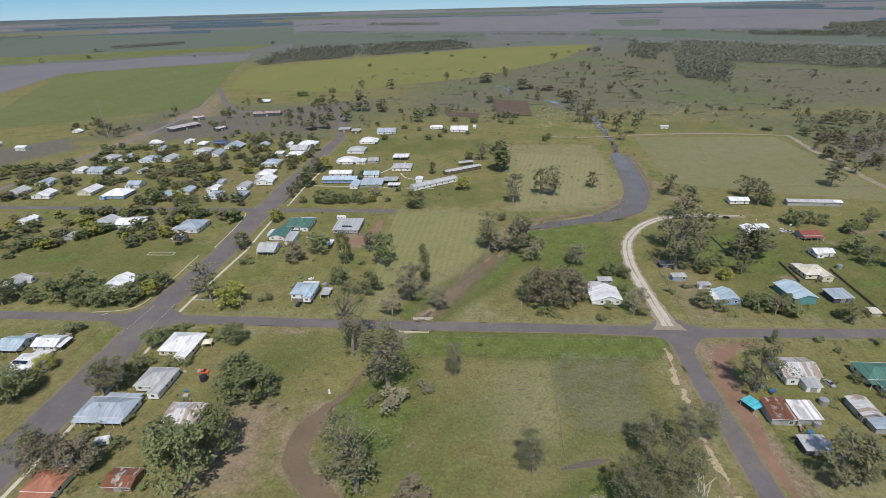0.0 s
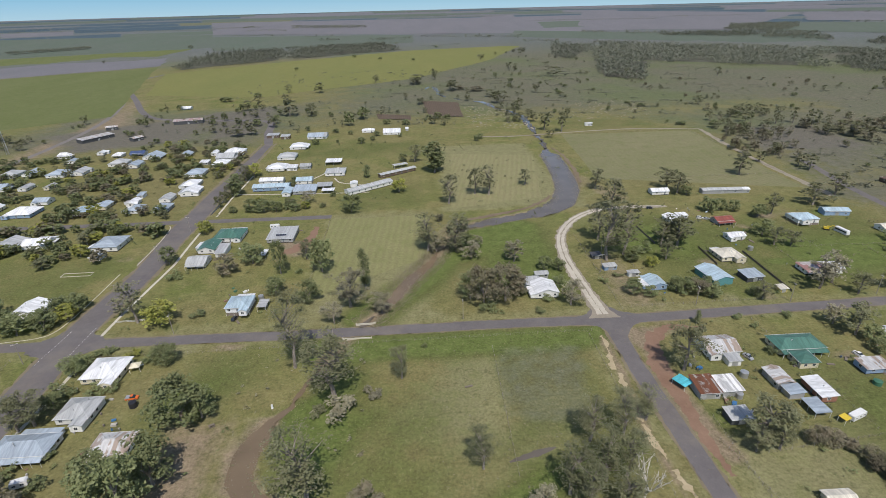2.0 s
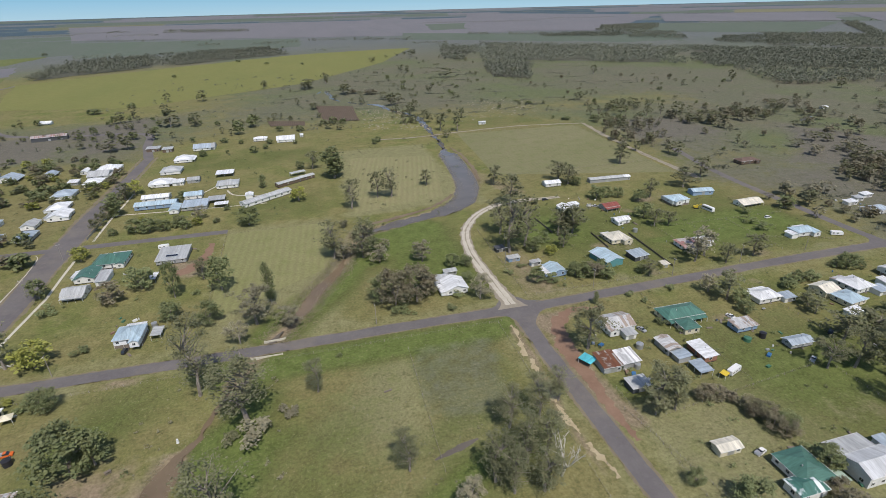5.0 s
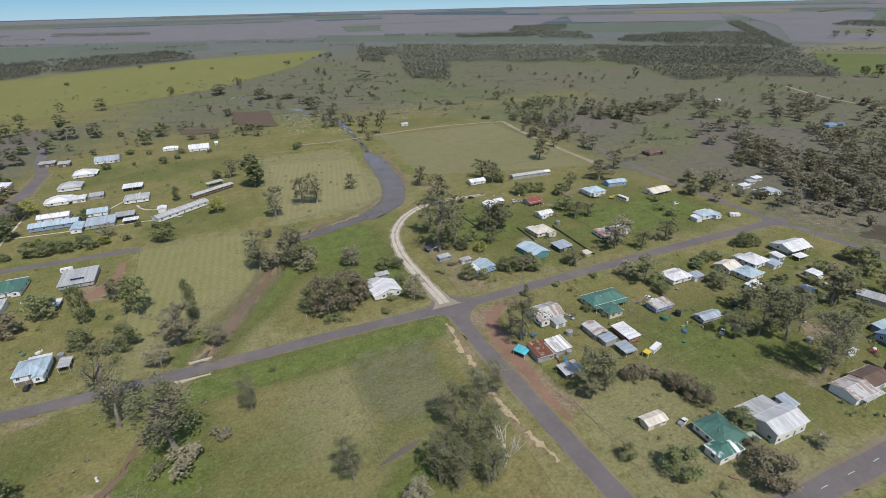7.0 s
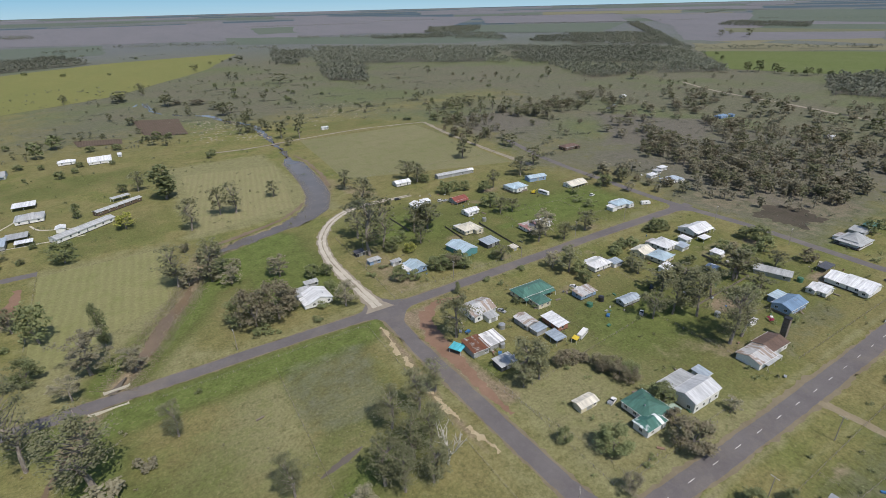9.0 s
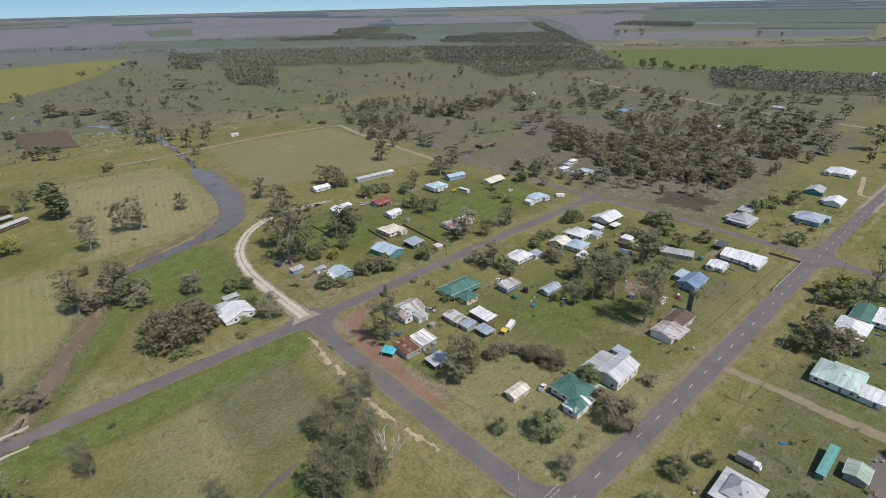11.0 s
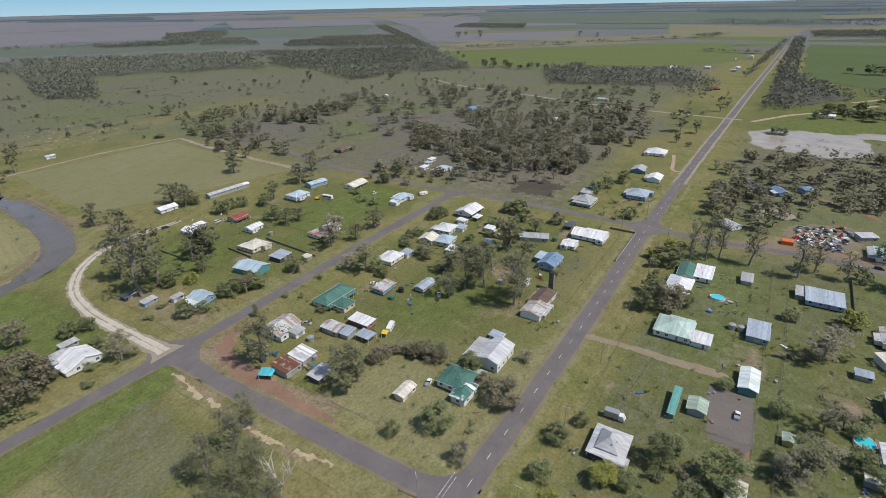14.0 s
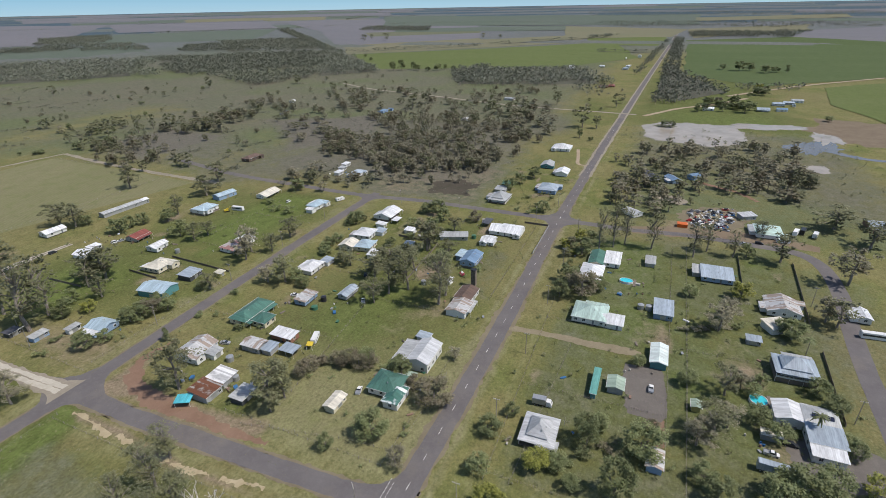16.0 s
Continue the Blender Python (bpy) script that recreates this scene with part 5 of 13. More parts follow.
def tree_meshes(kind, seed, cards):
    """Trunk and crown of a tree about 10 m tall: e open gum, d round and dense, t tall and narrow."""
    rnd, rn = random.Random(seed), np.random.default_rng(seed)
    s, tips = Solid(), []
    if kind in "eh":
        # open gum: a leaning trunk, limbs out to many small clumps with gaps between
        high, half = (10.0, 3.4) if kind == "e" else (24.0, 4.6)
        bend = [Vector((rnd.uniform(-0.3, 0.3) * i * high * 0.05, rnd.uniform(-0.3, 0.3) * i * high * 0.05, high * 0.2 * i)) for i in range(5)]
        bend[0].z = -0.3
        r = 0.022 * high if kind == "e" else 0.015 * high
        for i in range(4):
            s.tube(bend[i], bend[i + 1], r * (1 - 0.2 * i), r * (0.8 - 0.2 * i) + 0.02, 7, False)
        n = 46 if kind == "e" else 72
        z = high * (0.25 + 0.72 * rn.random(n) ** 0.85)
        env = half * np.sqrt(np.clip(1 - ((z / high - 0.62) / 0.42) ** 2, 0.06, 1))
        th = rn.uniform(0, 2 * math.pi, n)
        lobe = 0.75 + 0.35 * np.sin(th * 3 + seed) * np.sin(z * 0.9 + seed)
        rr = env * lobe * rn.uniform(0.35, 1.0, n)
        c = np.stack([np.cos(th) * rr, np.sin(th) * rr, z], -1)
        top = np.array(bend[4])
        c[:, :2] += top[:2] * (z / high)[:, None]
        for k in range(0, n, 2):
            f = min(max(z[k] / high * 0.72, 0.18), 0.78) * 5
            i = min(int(f), 3)
            root = bend[i].lerp(bend[i + 1], f - i)
            s.tube(root, Vector(c[k]), r * 0.30, r * 0.08, 5, False)
        rad = rn.uniform(0.45, 0.95, n) * (1.0 if kind == "e" else 1.75)
        cards_v = leaf_cards(rn, c, rad, cards, (0.25 if kind == "e" else 0.36) * math.sqrt(900 / cards), 0.8)
        return s, cards_v, max(np.percentile(np.abs(cards_v[:, :2] - top[:2] * 0.6), 96), 0.5) * 2, high
    elif kind == "t":
        limb(s, rnd, Vector((0, 0, -0.2)), Vector((0.02, 0.03, 1)).normalized(), 8.4, 0.2, 0, tips)
        zs = np.linspace(1.6, 9.4, 16)
        c = np.stack([rn.normal(0, 0.35, 16), rn.normal(0, 0.35, 16), zs], -1)
        rad = 1.25 * np.sin(np.clip((zs - 0.8) / 9.4, 0, 1) * math.pi) ** 0.5 + 0.25
        cards_v = leaf_cards(rn, c, rad, cards, 0.30 * math.sqrt(900 / cards))
    else:
        limb(s, rnd, Vector((0, 0, -0.2)), Vector((rnd.uniform(-0.1, 0.1), rnd.uniform(-0.1, 0.1), 1)).normalized(), 2.3, 0.27, 2, tips)
        n = 46
        th, z = rn.uniform(0, 2 * math.pi, n), rn.uniform(2.6, 8.6, n)
        r = 3.1 * np.sqrt(np.clip(1 - ((z - 5.0) / 4.6) ** 2, 0.05, 1)) * rn.uniform(0.45, 1.05, n)
        c = np.stack([np.cos(th) * r, np.sin(th) * r, z], -1)
        rad = rn.uniform(0.75, 1.35, n)
        cards_v = leaf_cards(rn, c, rad, cards, 0.37 * math.sqrt(1000 / cards), 0.85)
    wide = max(np.percentile(np.abs(cards_v[:, :2]), 97), 0.5) * 2
    return s, cards_v, wide, 10.0


TREES = {}


def tree_stock(kind, leaf, i, cards):
    key = (kind, leaf, i, cards)
    if key not in TREES:
        s, v, wide, high = tree_meshes(kind, 100 * ord(kind[0]) + 7 * i + 3, cards)
        TREES[key] = (s.mesh("trunk", BARK), card_mesh("crown", v, LEAF[leaf]), wide, high)
    return TREES[key]


TREE_LABEL = {"e": "gum tree with a thin grey-green crown", "d": "dense dark green shade tree", "y": "bright yellow-green leafy garden tree", "r": "brownish bushy tree with dense twigs", "g": "small grey tree with sparse leaves"}
tree_rng = random.Random(5)


def tree(x, y, wide, high, leaf="e", form=None, group=""):
    form = form or (("h" if high > 1.75 * wide else "e") if leaf in "eg" else "d")
    stock = tree_stock(form, leaf, tree_rng.randrange(5 if form == "e" else 3), 2700 if math.hypot(x, y) < 235 else 850)
    k = wide / stock[2]
    ob = thing("tree", TREE_LABEL[leaf], "tree", pose(x, y, 0, 0, 0, tree_rng.uniform(0, 360)) @ Matrix.Diagonal((k, k, high / stock[3], 1)), group)
    part("trunk", stock[0], ob)
    part("crown", stock[1], ob)
    return ob


BUSHES = {}


def bush(x, y, wide, high, leaf="d"):
    i = tree_rng.randrange(4)
    key = (leaf, i)
    if key not in BUSHES:
        rn = np.random.default_rng(40 + i)
        n = 9
        c = np.stack([rn.normal(0, 0.24, n), rn.normal(0, 0.24, n), rn.uniform(0.22, 0.72, n)], -1)
        v = leaf_cards(rn, c, rn.uniform(0.16, 0.30, n), 420, 0.062)
        v[:, 2] = np.maximum(v[:, 2], -0.02)
        BUSHES[key] = card_mesh("bush", v, LEAF[leaf])
    word = {"d": "low dense green garden bush", "e": "low scrubby grey-green bush", "y": "bright yellow-green garden bush", "r": "low bush with brown leaves", "g": "pale grey sparse bush", "p": "flowering bush covered in deep pink blossom"}[leaf]
    thing("bush", word, "bush", pose(x, y, 0, 0, 0, tree_rng.uniform(0, 360)) @ Matrix.Diagonal((wide, wide, high, 1)), "", BUSHES[key])


def dead_tree(x, y, high):
    rnd, s, tips = random.Random(77), Solid(), []
    for _ in range(2):
        limb(s, rnd, Vector((0, 0, -0.3)), Vector((rnd.uniform(-0.3, 0.3), rnd.uniform(-0.3, 0.3), 1)).normalized(), high * 0.33, 0.42, 4, tips)
    thing("dead_tree", "bare grey dead gum tree with twisted limbs", "tree", pose(x, y, 0), "", s.mesh("dead_tree", PALE_BARK))



STAND = []


def stand(rows, form="e"):
    """Further trees of the town and the bush, kept for one joined mesh."""
    STAND.extend((x, y, w, h, leaf) for x, y, w, h, leaf in rows)


def plant_stand():
    leaves, kinds, trunks = [], [], Solid()
    names = list(LEAF)
    rnd = random.Random(21)
    stock = {}
    for x, y, w, h, leaf in STAND:
        form = "e" if leaf in "eg" else "d"
        key = (form, rnd.randrange(4))
        if key not in stock:
            stock[key] = tree_meshes(key[0], 900 + 13 * key[1] + ord(key[0]), 160)
        s, v, wide, _ = stock[key]
        a, k = rnd.uniform(0, 6.28), 0.9 * w / wide
        rot = np.array(((math.cos(a), -math.sin(a), 0), (math.sin(a), math.cos(a), 0), (0, 0, 1)))
        c = v.reshape(-1, 4, 3)
        mid = c.mean(1, keepdims=True)
        c = (mid + (c - mid) * 1.0).reshape(-1, 3)
        fx, fy, fz = far(x, y)
        shrink = math.hypot(fx, fy) / math.hypot(x, y)
        x, y, k, h = fx, fy, k * shrink, h * shrink
        leaves.append((c * (k, k, h / 10)) @ rot.T + (x, y, fz))
        kinds.append(np.full(len(v) // 4, names.index(leaf), np.int32))
        trunks.tube((x, y, fz - 0.2), (x + rnd.uniform(-0.4, 0.4), y, fz + h * 0.55), 0.03 * h, 0.015 * h, 5, False)
    verts = np.concatenate(leaves)
    n = len(verts)
    allv = np.concatenate([verts, np.array(trunks.v)]).astype(np.float32)
    faces = np.concatenate([np.arange(n), np.array(trunks.f).ravel() + n]).astype(np.int32)
    nf = len(faces) // 4
    me = bpy.data.meshes.new("tree_stand")
    me.vertices.add(len(allv))
    me.vertices.foreach_set("co", allv.ravel())
    me.loops.add(len(faces))
    me.loops.foreach_set("vertex_index", faces)
    me.polygons.add(nf)
    me.polygons.foreach_set("loop_start", np.arange(0, nf * 4, 4, dtype=np.int32))
    for name in names:
        me.materials.append(LEAF[name])
    me.materials.append(BARK)
    me.polygons.foreach_set("material_index", np.concatenate(kinds + [np.full(nf - n // 4, len(names), np.int32)]))
    me.update()
    tagged(new("tree_stand", me), "scattered gum trees and garden trees beyond the near streets", "trees", kind="stuff")


def palm(x, y, high):
    """A palm: a slim ringed trunk and a head of long arching fronds."""
    rnd = random.Random(int(x * 10))
    ob = thing("palm_tree", "tall palm with a ragged head of fronds", "tree", pose(x, y, 0, 0, 0, rnd.uniform(0, 360)))
    s = Solid()
    for i in range(6):
        s.tube((0, 0, high * i / 6), (0, 0, high * (i + 1) / 6), 0.17 - 0.008 * i, 0.155 - 0.008 * i, 7, False)
    part("trunk", s.mesh("trunk", BARK), ob)
    f = Solid()
    for i in range(18):
        a, up = i * 2.4, rnd.uniform(-0.2, 0.9)
        d = Vector((math.cos(a), math.sin(a), 0))
        side = Vector((-d.y, d.x, 0))
        last = None
        for j in range(5):
            r = 2.6 * j / 4
            c = Vector((0, 0, high)) + d * r + Vector((0, 0, up * r - 0.28 * r * r))
            w = 0.32 * math.sin(math.pi * (j + 0.6) / 5.2)
            pair = (c - side * w, c + side * w)
            if last:
                f.poly([last[0], last[1], pair[1], pair[0]], [(0, 1, 2, 3)])
            last = pair
    part("crown", f.mesh("crown", LEAF["d"]), ob)


def woodland(name, label, corners, spacing, high, leaf, seed, cards=26, skip=0.0):
    """A stretch of bush too far off to count, one mesh of many small trees between four corners, drawn in and shrunk to
    fit the camera's view.
    """
    rn, rnd = np.random.default_rng(seed), random.Random(seed)
    a, b, c, d = [np.array(p, float) for p in corners]
    area = 0.5 * abs((c - a)[0] * (d - b)[1] - (c - a)[1] * (d - b)[0])
    n = int(min(area / (0.8 * spacing) ** 2, 4000))
    out, trunks = [], Solid()
    for _ in range(n):
        u, v = rnd.random(), rnd.random()
        p = (a * (1 - u) + b * u) * (1 - v) + (d * (1 - u) + c * u) * v
        if name != "tree_row" and min(u, 1 - u, v, 1 - v) < 0.03 + 0.20 * noise.noise((p[0] * 0.012, p[1] * 0.012, seed + 3)):
            continue
        if skip and noise.noise((p[0] * 0.008, p[1] * 0.008, seed)) < skip - 0.5:
            continue
        x, y, z = far(*p)
        shrink = math.hypot(x, y) / max(math.hypot(*p), 1)
        h = high * rnd.uniform(0.65, 1.2) * shrink
        m, w = 5, h * rnd.uniform(0.24, 0.40)
        cen = np.array([(x + rnd.gauss(0, w * 0.7), y + rnd.gauss(0, w * 0.7), z + h * rnd.uniform(0.36, 0.86)) for _ in range(m)])
        out.append(leaf_cards(rn, cen, np.full(m, w * 0.72), cards, h * 0.46 / math.sqrt(cards)))
        if math.hypot(*p) < 1300:
            trunks.tube((x, y, z - 0.2), (x, y, z + h * 0.6), 0.018 * h, 0.01 * h, 3, False)
    if not out:
        return
    # a dark floor sheet stands in for the shade of the crowns
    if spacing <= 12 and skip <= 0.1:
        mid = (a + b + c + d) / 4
        field("woodland_floor", "dark ground under the gum woodland, painted as tree shade", [tuple(mid + (q - mid) * 0.84) for q in (a, b, c, d)], "woodshade", 0.3 + 0.01 * seed)
    verts = np.concatenate(out)
    k = len(verts)
    me = bpy.data.meshes.new(name)
    tv = np.array(trunks.v).reshape(-1, 3)
    allv = np.concatenate([verts, tv]).astype(np.float32)
    faces = np.concatenate([np.arange(k), np.array(trunks.f).ravel() + k]).astype(np.int32)
    me.vertices.add(len(allv))
    me.vertices.foreach_set("co", allv.ravel())
    me.loops.add(len(faces))
    me.loops.foreach_set("vertex_index", faces)
    nf = len(faces) // 4
    me.polygons.add(nf)
    me.polygons.foreach_set("loop_start", np.arange(0, nf * 4, 4, dtype=np.int32))
    me.materials.append(LEAF[leaf])
    me.materials.append(BARK)
    me.polygons.foreach_set("material_index", np.concatenate([np.zeros(k // 4, np.int32), np.ones(nf - k // 4, np.int32)]))
    me.update()
    tagged(new(name, me), label, "woodland", kind="stuff")


def reeds(name, label, line, half, count, high, seed, mat, sides=True):
    """Blades of reed or rough grass along a line, or spread over it, as one mesh."""
    rn = np.random.default_rng(seed)
    pts = np.array(smooth_line(line, 1.0))[:, :2]
    k = rn.integers(1, len(pts) - 1, count)
    d = pts[k + 1] - pts[k - 1]
    d /= np.maximum(np.linalg.norm(d, axis=1), 1e-6)[:, None]
    off = rn.normal(0, half * 0.2, count) + (np.where(rn.random(count) < 0.5, -1, 1) * half * 0.75 if sides else rn.uniform(-half, half, count))
    base = pts[k] + np.stack([-d[:, 1], d[:, 0]], -1) * off[:, None]
    a = rn.uniform(0, math.pi, count)
    w = np.stack([np.cos(a), np.sin(a)], -1) * (rn.uniform(0.15, 0.4, count) * high / 1.2)[:, None]
    h = high * rn.uniform(0.5, 1.2, count)
    lean = rn.normal(0, 0.35, (count, 2)) * h[:, None]
    z0 = np.full(count, -0.45 if sides else -0.05)
    quad = np.stack([np.column_stack([base - w, z0]), np.column_stack([base + w, z0]), np.column_stack([base + w * 0.5 + lean, z0 + h]), np.column_stack([base - w * 0.5 + lean, z0 + h])], 1)
    tagged(new(name, card_mesh(name, quad.reshape(-1, 3), mat)), label, "reeds" if sides else "grass", kind="stuff")


reeds("reeds", "dry pale reeds along the gully", GULLY[:6], 8.0, 13000, 0.75, 3, REED)
reeds("reeds", "dry pale reeds along the creek", CREEK[10:], 12, 6000, 0.5, 4, REED)
reeds("grass_tufts", "rough grass tufts in the paddock", [(10, 90), (12, 130), (14, 186)], 70, 9000, 0.34, 5, TUFT, False)
reeds("grass_tufts", "rough grass tufts across the house lots", [(92, 100), (200, 105), (312, 108)], 45, 7000, 0.32, 6, TUFT, False)
reeds("grass_tufts", "rough grass tufts in the back paddocks", [(110, 5), (200, 2), (300, 5)], 60, 6500, 0.32, 7, TUFT, False)
reeds("grass_tufts", "rough grass tufts beyond the street", [(90, 255), (200, 258), (312, 260)], 60, 6000, 0.34, 8, TUFT, False)
reeds("grass_tufts", "rough grass tufts along the old street", [(-140, 265), (-60, 262), (60, 262)], 62, 6500, 0.34, 9, TUFT, False)
reeds("reeds", "low brown rushes along the muddy gully", GULLY[6:], 6.5, 2600, 0.45, 13, REED)
reeds("grass_tufts", "rough grass tufts near the gully", [(-100, 90), (-100, 130), (-98, 184)], 42, 4000, 0.32, 10, TUFT, False)

# ------------------------------------------------------------------ the town
building(151.3, 73.4, 15.5, 9.4, 0, 4.6, "gable", "lg", "white", "hall")
building(150.8, 81.2, 14.5, 6.4, 180, 3.4, "lean", "gy", "grey", "shed")
building(163.0, 79.0, 5.0, 6.0, 0, 3.2, "lean", "bl", "white", "shed")
building(131.0, 79.2, 12.5, 11.5, 90, 3.3, "hip", "gn", "white", "house")
building(126.2, 73.6, 10.5, 6.6, 0, 3.1, "hip", "gs", "white", "wing")
building(138.6, 73.5, 3.6, 4.4, 0, 2.5, "open", "ge", "grey", "carport")
building(-129.3, 102.7, 10.8, 9.2, 0, 3.0, "hip", "or", "cream", "house", porch="front", annex=(-1.3, 6.4, 3.3))
building(-107.2, 104.6, 9.5, 7.2, 0, 2.6, "gable", "rs", "rust", "shed")
building(-131.4, 133.6, 19.1, 10.2, 0, 3.0, "hip", "bl", "white", "house", porch="front", annex=(1.6, 12.5, 3.2))
building(-125.1, 172.9, 14.9, 13.6, -1, 3.2, "hip", "wh", "cream", "house", wing=(4.6, 4.5, 4.0))
building(-122.9, 150.1, 12.5, 11.2, -1, 3.2, "hip", "gy", "white", "house", wing=(3.6, 4.2, 4.0))
building(-102.6, 132.0, 13.0, 9.8, 0, 3.0, "hip", "wp", "white", "house", porch="front")
building(-184.2, 172.1, 11.2, 8.6, 0, 3.0, "gable", "wh", "white", "house", porch="end", annex=(1.5, 7.1, 2.4))
building(-199.4, 171.3, 11.1, 7.9, 0, 3.0, "gable", "sk", "white", "house", porch="front", annex=(2.1, 5.1, 3.2))
building(-183.2, 157.8, 11.5, 10.5, -1, 3.0, "hip", "wh", "white", "house", porch="end", annex=(1.4, 6.5, 3.3), solar=6)
building(-184.9, 147.7, 6.1, 5.7, 0, 2.8, "lean", "sk", "white", "shed")
building(-186.6, 224.7, 13.4, 13.5, 0, 3.0, "gable", "wh", "white", "house")
building(-245.4, 225.0, 10.2, 10.4, 1, 3.0, "gable", "gy", "white", "house", wing=(2.8, 3.8, 2.8))
building(-310.9, 311.0, 7.7, 12.6, 0, 3.0, "gable", "wh", "white", "house", wing=(3.9, 3.8, 1.9), annex=(0.5, 8.7, 3.2))
building(-251.6, 307.4, 14.2, 15.0, 1, 3.0, "gable", "gy", "grey", "house", porch="front", annex=(-0.7, 10.0, 2.9))
building(-234.7, 308.0, 15.6, 12.7, 1, 3.0, "gable", "wh", "white", "house", porch="end", annex=(1.2, 11.1, 3.4))
building(-187.8, 301.4, 16.1, 17.2, -1, 3.4, "hip", "bl", "white", "house", porch="front", annex=(-4.7, 6.7, 2.5))
building(-187.4, 284.5, 6.9, 8.0, -1, 2.4, "lean", "wh", "white", "shed")
building(-260.2, 286.2, 7.2, 8.0, -1, 2.4, "gable", "gy", "grey", "shed")
building(-369.7, 370.1, 13.7, 16.7, 0, 3.0, "gable", "gy", "white", "house", porch="front")
building(-342.4, 365.2, 13.0, 14.0, 0, 3.0, "gable", "wh", "white", "house", wing=(-4.5, 4.0, 2.7))
building(-310.9, 374.5, 12.7, 17.2, 0, 3.0, "gable", "wh", "cream", "house", porch="front")
building(-282.2, 367.1, 19.3, 17.2, 0, 3.0, "hip", "wh", "blue", "house", wing=(-7.0, 4.2, 2.3))
building(-282.6, 391.1, 11.6, 11.2, 0, 3.0, "gable", "bl", "white", "house", wing=(-3.1, 4.3, 2.7))
building(-239.2, 364.6, 10.3, 14.9, 0, 3.0, "hip", "sk", "white", "house", porch="front", annex=(3.2, 7.5, 2.6))
building(-229.5, 374.2, 8.9, 12.9, 0, 3.0, "gable", "bl", "cream", "house", porch="front", annex=(1.3, 7.9, 3.0))
building(-341.6, 430.2, 16.1, 15.2, 0, 3.0, "gable", "bl", "white", "house", porch="end")
building(-361.3, 431.3, 8.9, 12.3, 0, 3.0, "gable", "wh", "white", "house", wing=(-3.8, 3.7, 2.8))
building(-319.7, 428.7, 7.7, 12.6, 0, 3.0, "gable", "gy", "white", "house", porch="front")
building(-300.4, 428.6, 5.1, 12.1, 0, 3.0, "gable", "gy", "cream", "house")
building(-359.3, 471.9, 14.5, 17.2, 0, 3.0, "hip", "gy", "white", "house", porch="front")
building(-342.9, 473.5, 10.9, 15.8, 0, 3.0, "gable", "bl", "white", "house", porch="front")
building(-316.6, 467.6, 14.0, 17.2, 0, 3.0, "hip", "bl", "white", "house", wing=(-6.1, 4.0, 2.8))
building(-298.9, 470.9, 11.5, 16.6, 0, 3.0, "gable", "gy", "white", "house", wing=(5.7, 4.1, 1.9))
building(-347.3, 530.6, 15.0, 9.0, 0, 3.4, "pyramid", "wh", "white", "house")
building(-328.2, 510.2, 8.3, 9.0, 0, 3.0, "gable", "bl", "white", "house", porch="front")
building(-315.9, 539.7, 7.6, 9.0, 0, 3.0, "gable", "wh", "white", "house", wing=(3.8, 3.9, 2.4))
building(-360, 612, 38.0, 12.0, 60, 4.0, "lean", "wp", "dark", "shed")
building(-370, 668, 14.0, 9.0, 30, 4.0, "gable", "wp", "dark", "shed")
building(-486.7, 596.4, 8.7, 9.0, 0, 3.0, "gable", "wh", "white", "house", porch="end")
building(-488.2, 515.4, 11.9, 9.0, 0, 3.5, "gable", "wh", "white", "shed")
building(-533.0, 533.0, 7.2, 8.0, 0, 3.5, "gable", "wh", "white", "shed")
building(-365.8, 395.7, 11.1, 13.3, 0, 3.0, "gable", "bl", "white", "house", wing=(-3.9, 4.3, 2.7))
building(-293.9, 529.7, 9.8, 9.0, 0, 3.0, "hip", "wh", "white", "house", porch="front")
building(-276.1, 533.0, 15.0, 9.0, 0, 3.0, "gable", "nv", "white", "house", porch="front")
building(-255.2, 518.4, 15.8, 17.2, 0, 3.0, "gable", "bl", "white", "house", porch="end")
building(-277.6, 497.4, 15.2, 17.2, 0, 3.0, "hip", "gy", "white", "house", wing=(-6.1, 3.9, 2.6))
building(-259.3, 488.4, 11.1, 16.1, 0, 3.0, "gable", "bl", "white", "house", porch="front")
building(-224.8, 522.0, 8.0, 12.6, 0, 3.0, "gable", "bl", "white", "house", porch="end")
building(-189.6, 452.2, 15.1, 17.2, 0, 3.0, "hip", "bl", "white", "house", porch="front")
building(-181.8, 419.3, 12.1, 17.2, 0, 3.0, "hip", "wh", "white", "house", porch="front", annex=(-0.8, 12.6, 2.8))
building(-174.9, 399.9, 13.0, 17.2, 0, 3.0, "gable", "wh", "white", "house", wing=(-6.0, 4.1, 1.6), annex=(1.7, 11.5, 3.3))
building(-181.7, 363.4, 10.2, 14.8, 0, 3.0, "hip", "bl", "grey", "house")
building(-201.0, 363.7, 9.1, 13.2, 0, 3.0, "hip", "bl", "white", "house", porch="front", annex=(-1.6, 8.8, 3.3))
building(-209.9, 378.5, 7.2, 12.6, 0, 3.0, "gable", "wh", "white", "house", wing=(-3.6, 4.3, 2.2), annex=(1.2, 4.8, 3.3))
building(-211.9, 396.3, 5.1, 8.0, 0, 2.6, "lean", "bl", "white", "shed")
building(-187.7, 385.4, 9.0, 13.0, 0, 3.0, "gable", "gy", "white", "house", porch="front")
building(-176.9, 522.6, 19.4, 17.2, 0, 3.0, "hip", "wh", "white", "house")
building(-196.1, 521.1, 6.5, 12.6, 0, 3.0, "gable", "wh", "white", "house", porch="front")
building(-179.4, 504.3, 17.3, 17.2, 0, 3.0, "gable", "gy", "white", "house", porch="end")
building(-177.4, 480.2, 14.0, 17.2, 0, 3.0, "hip", "wh", "cream", "house", porch="front")
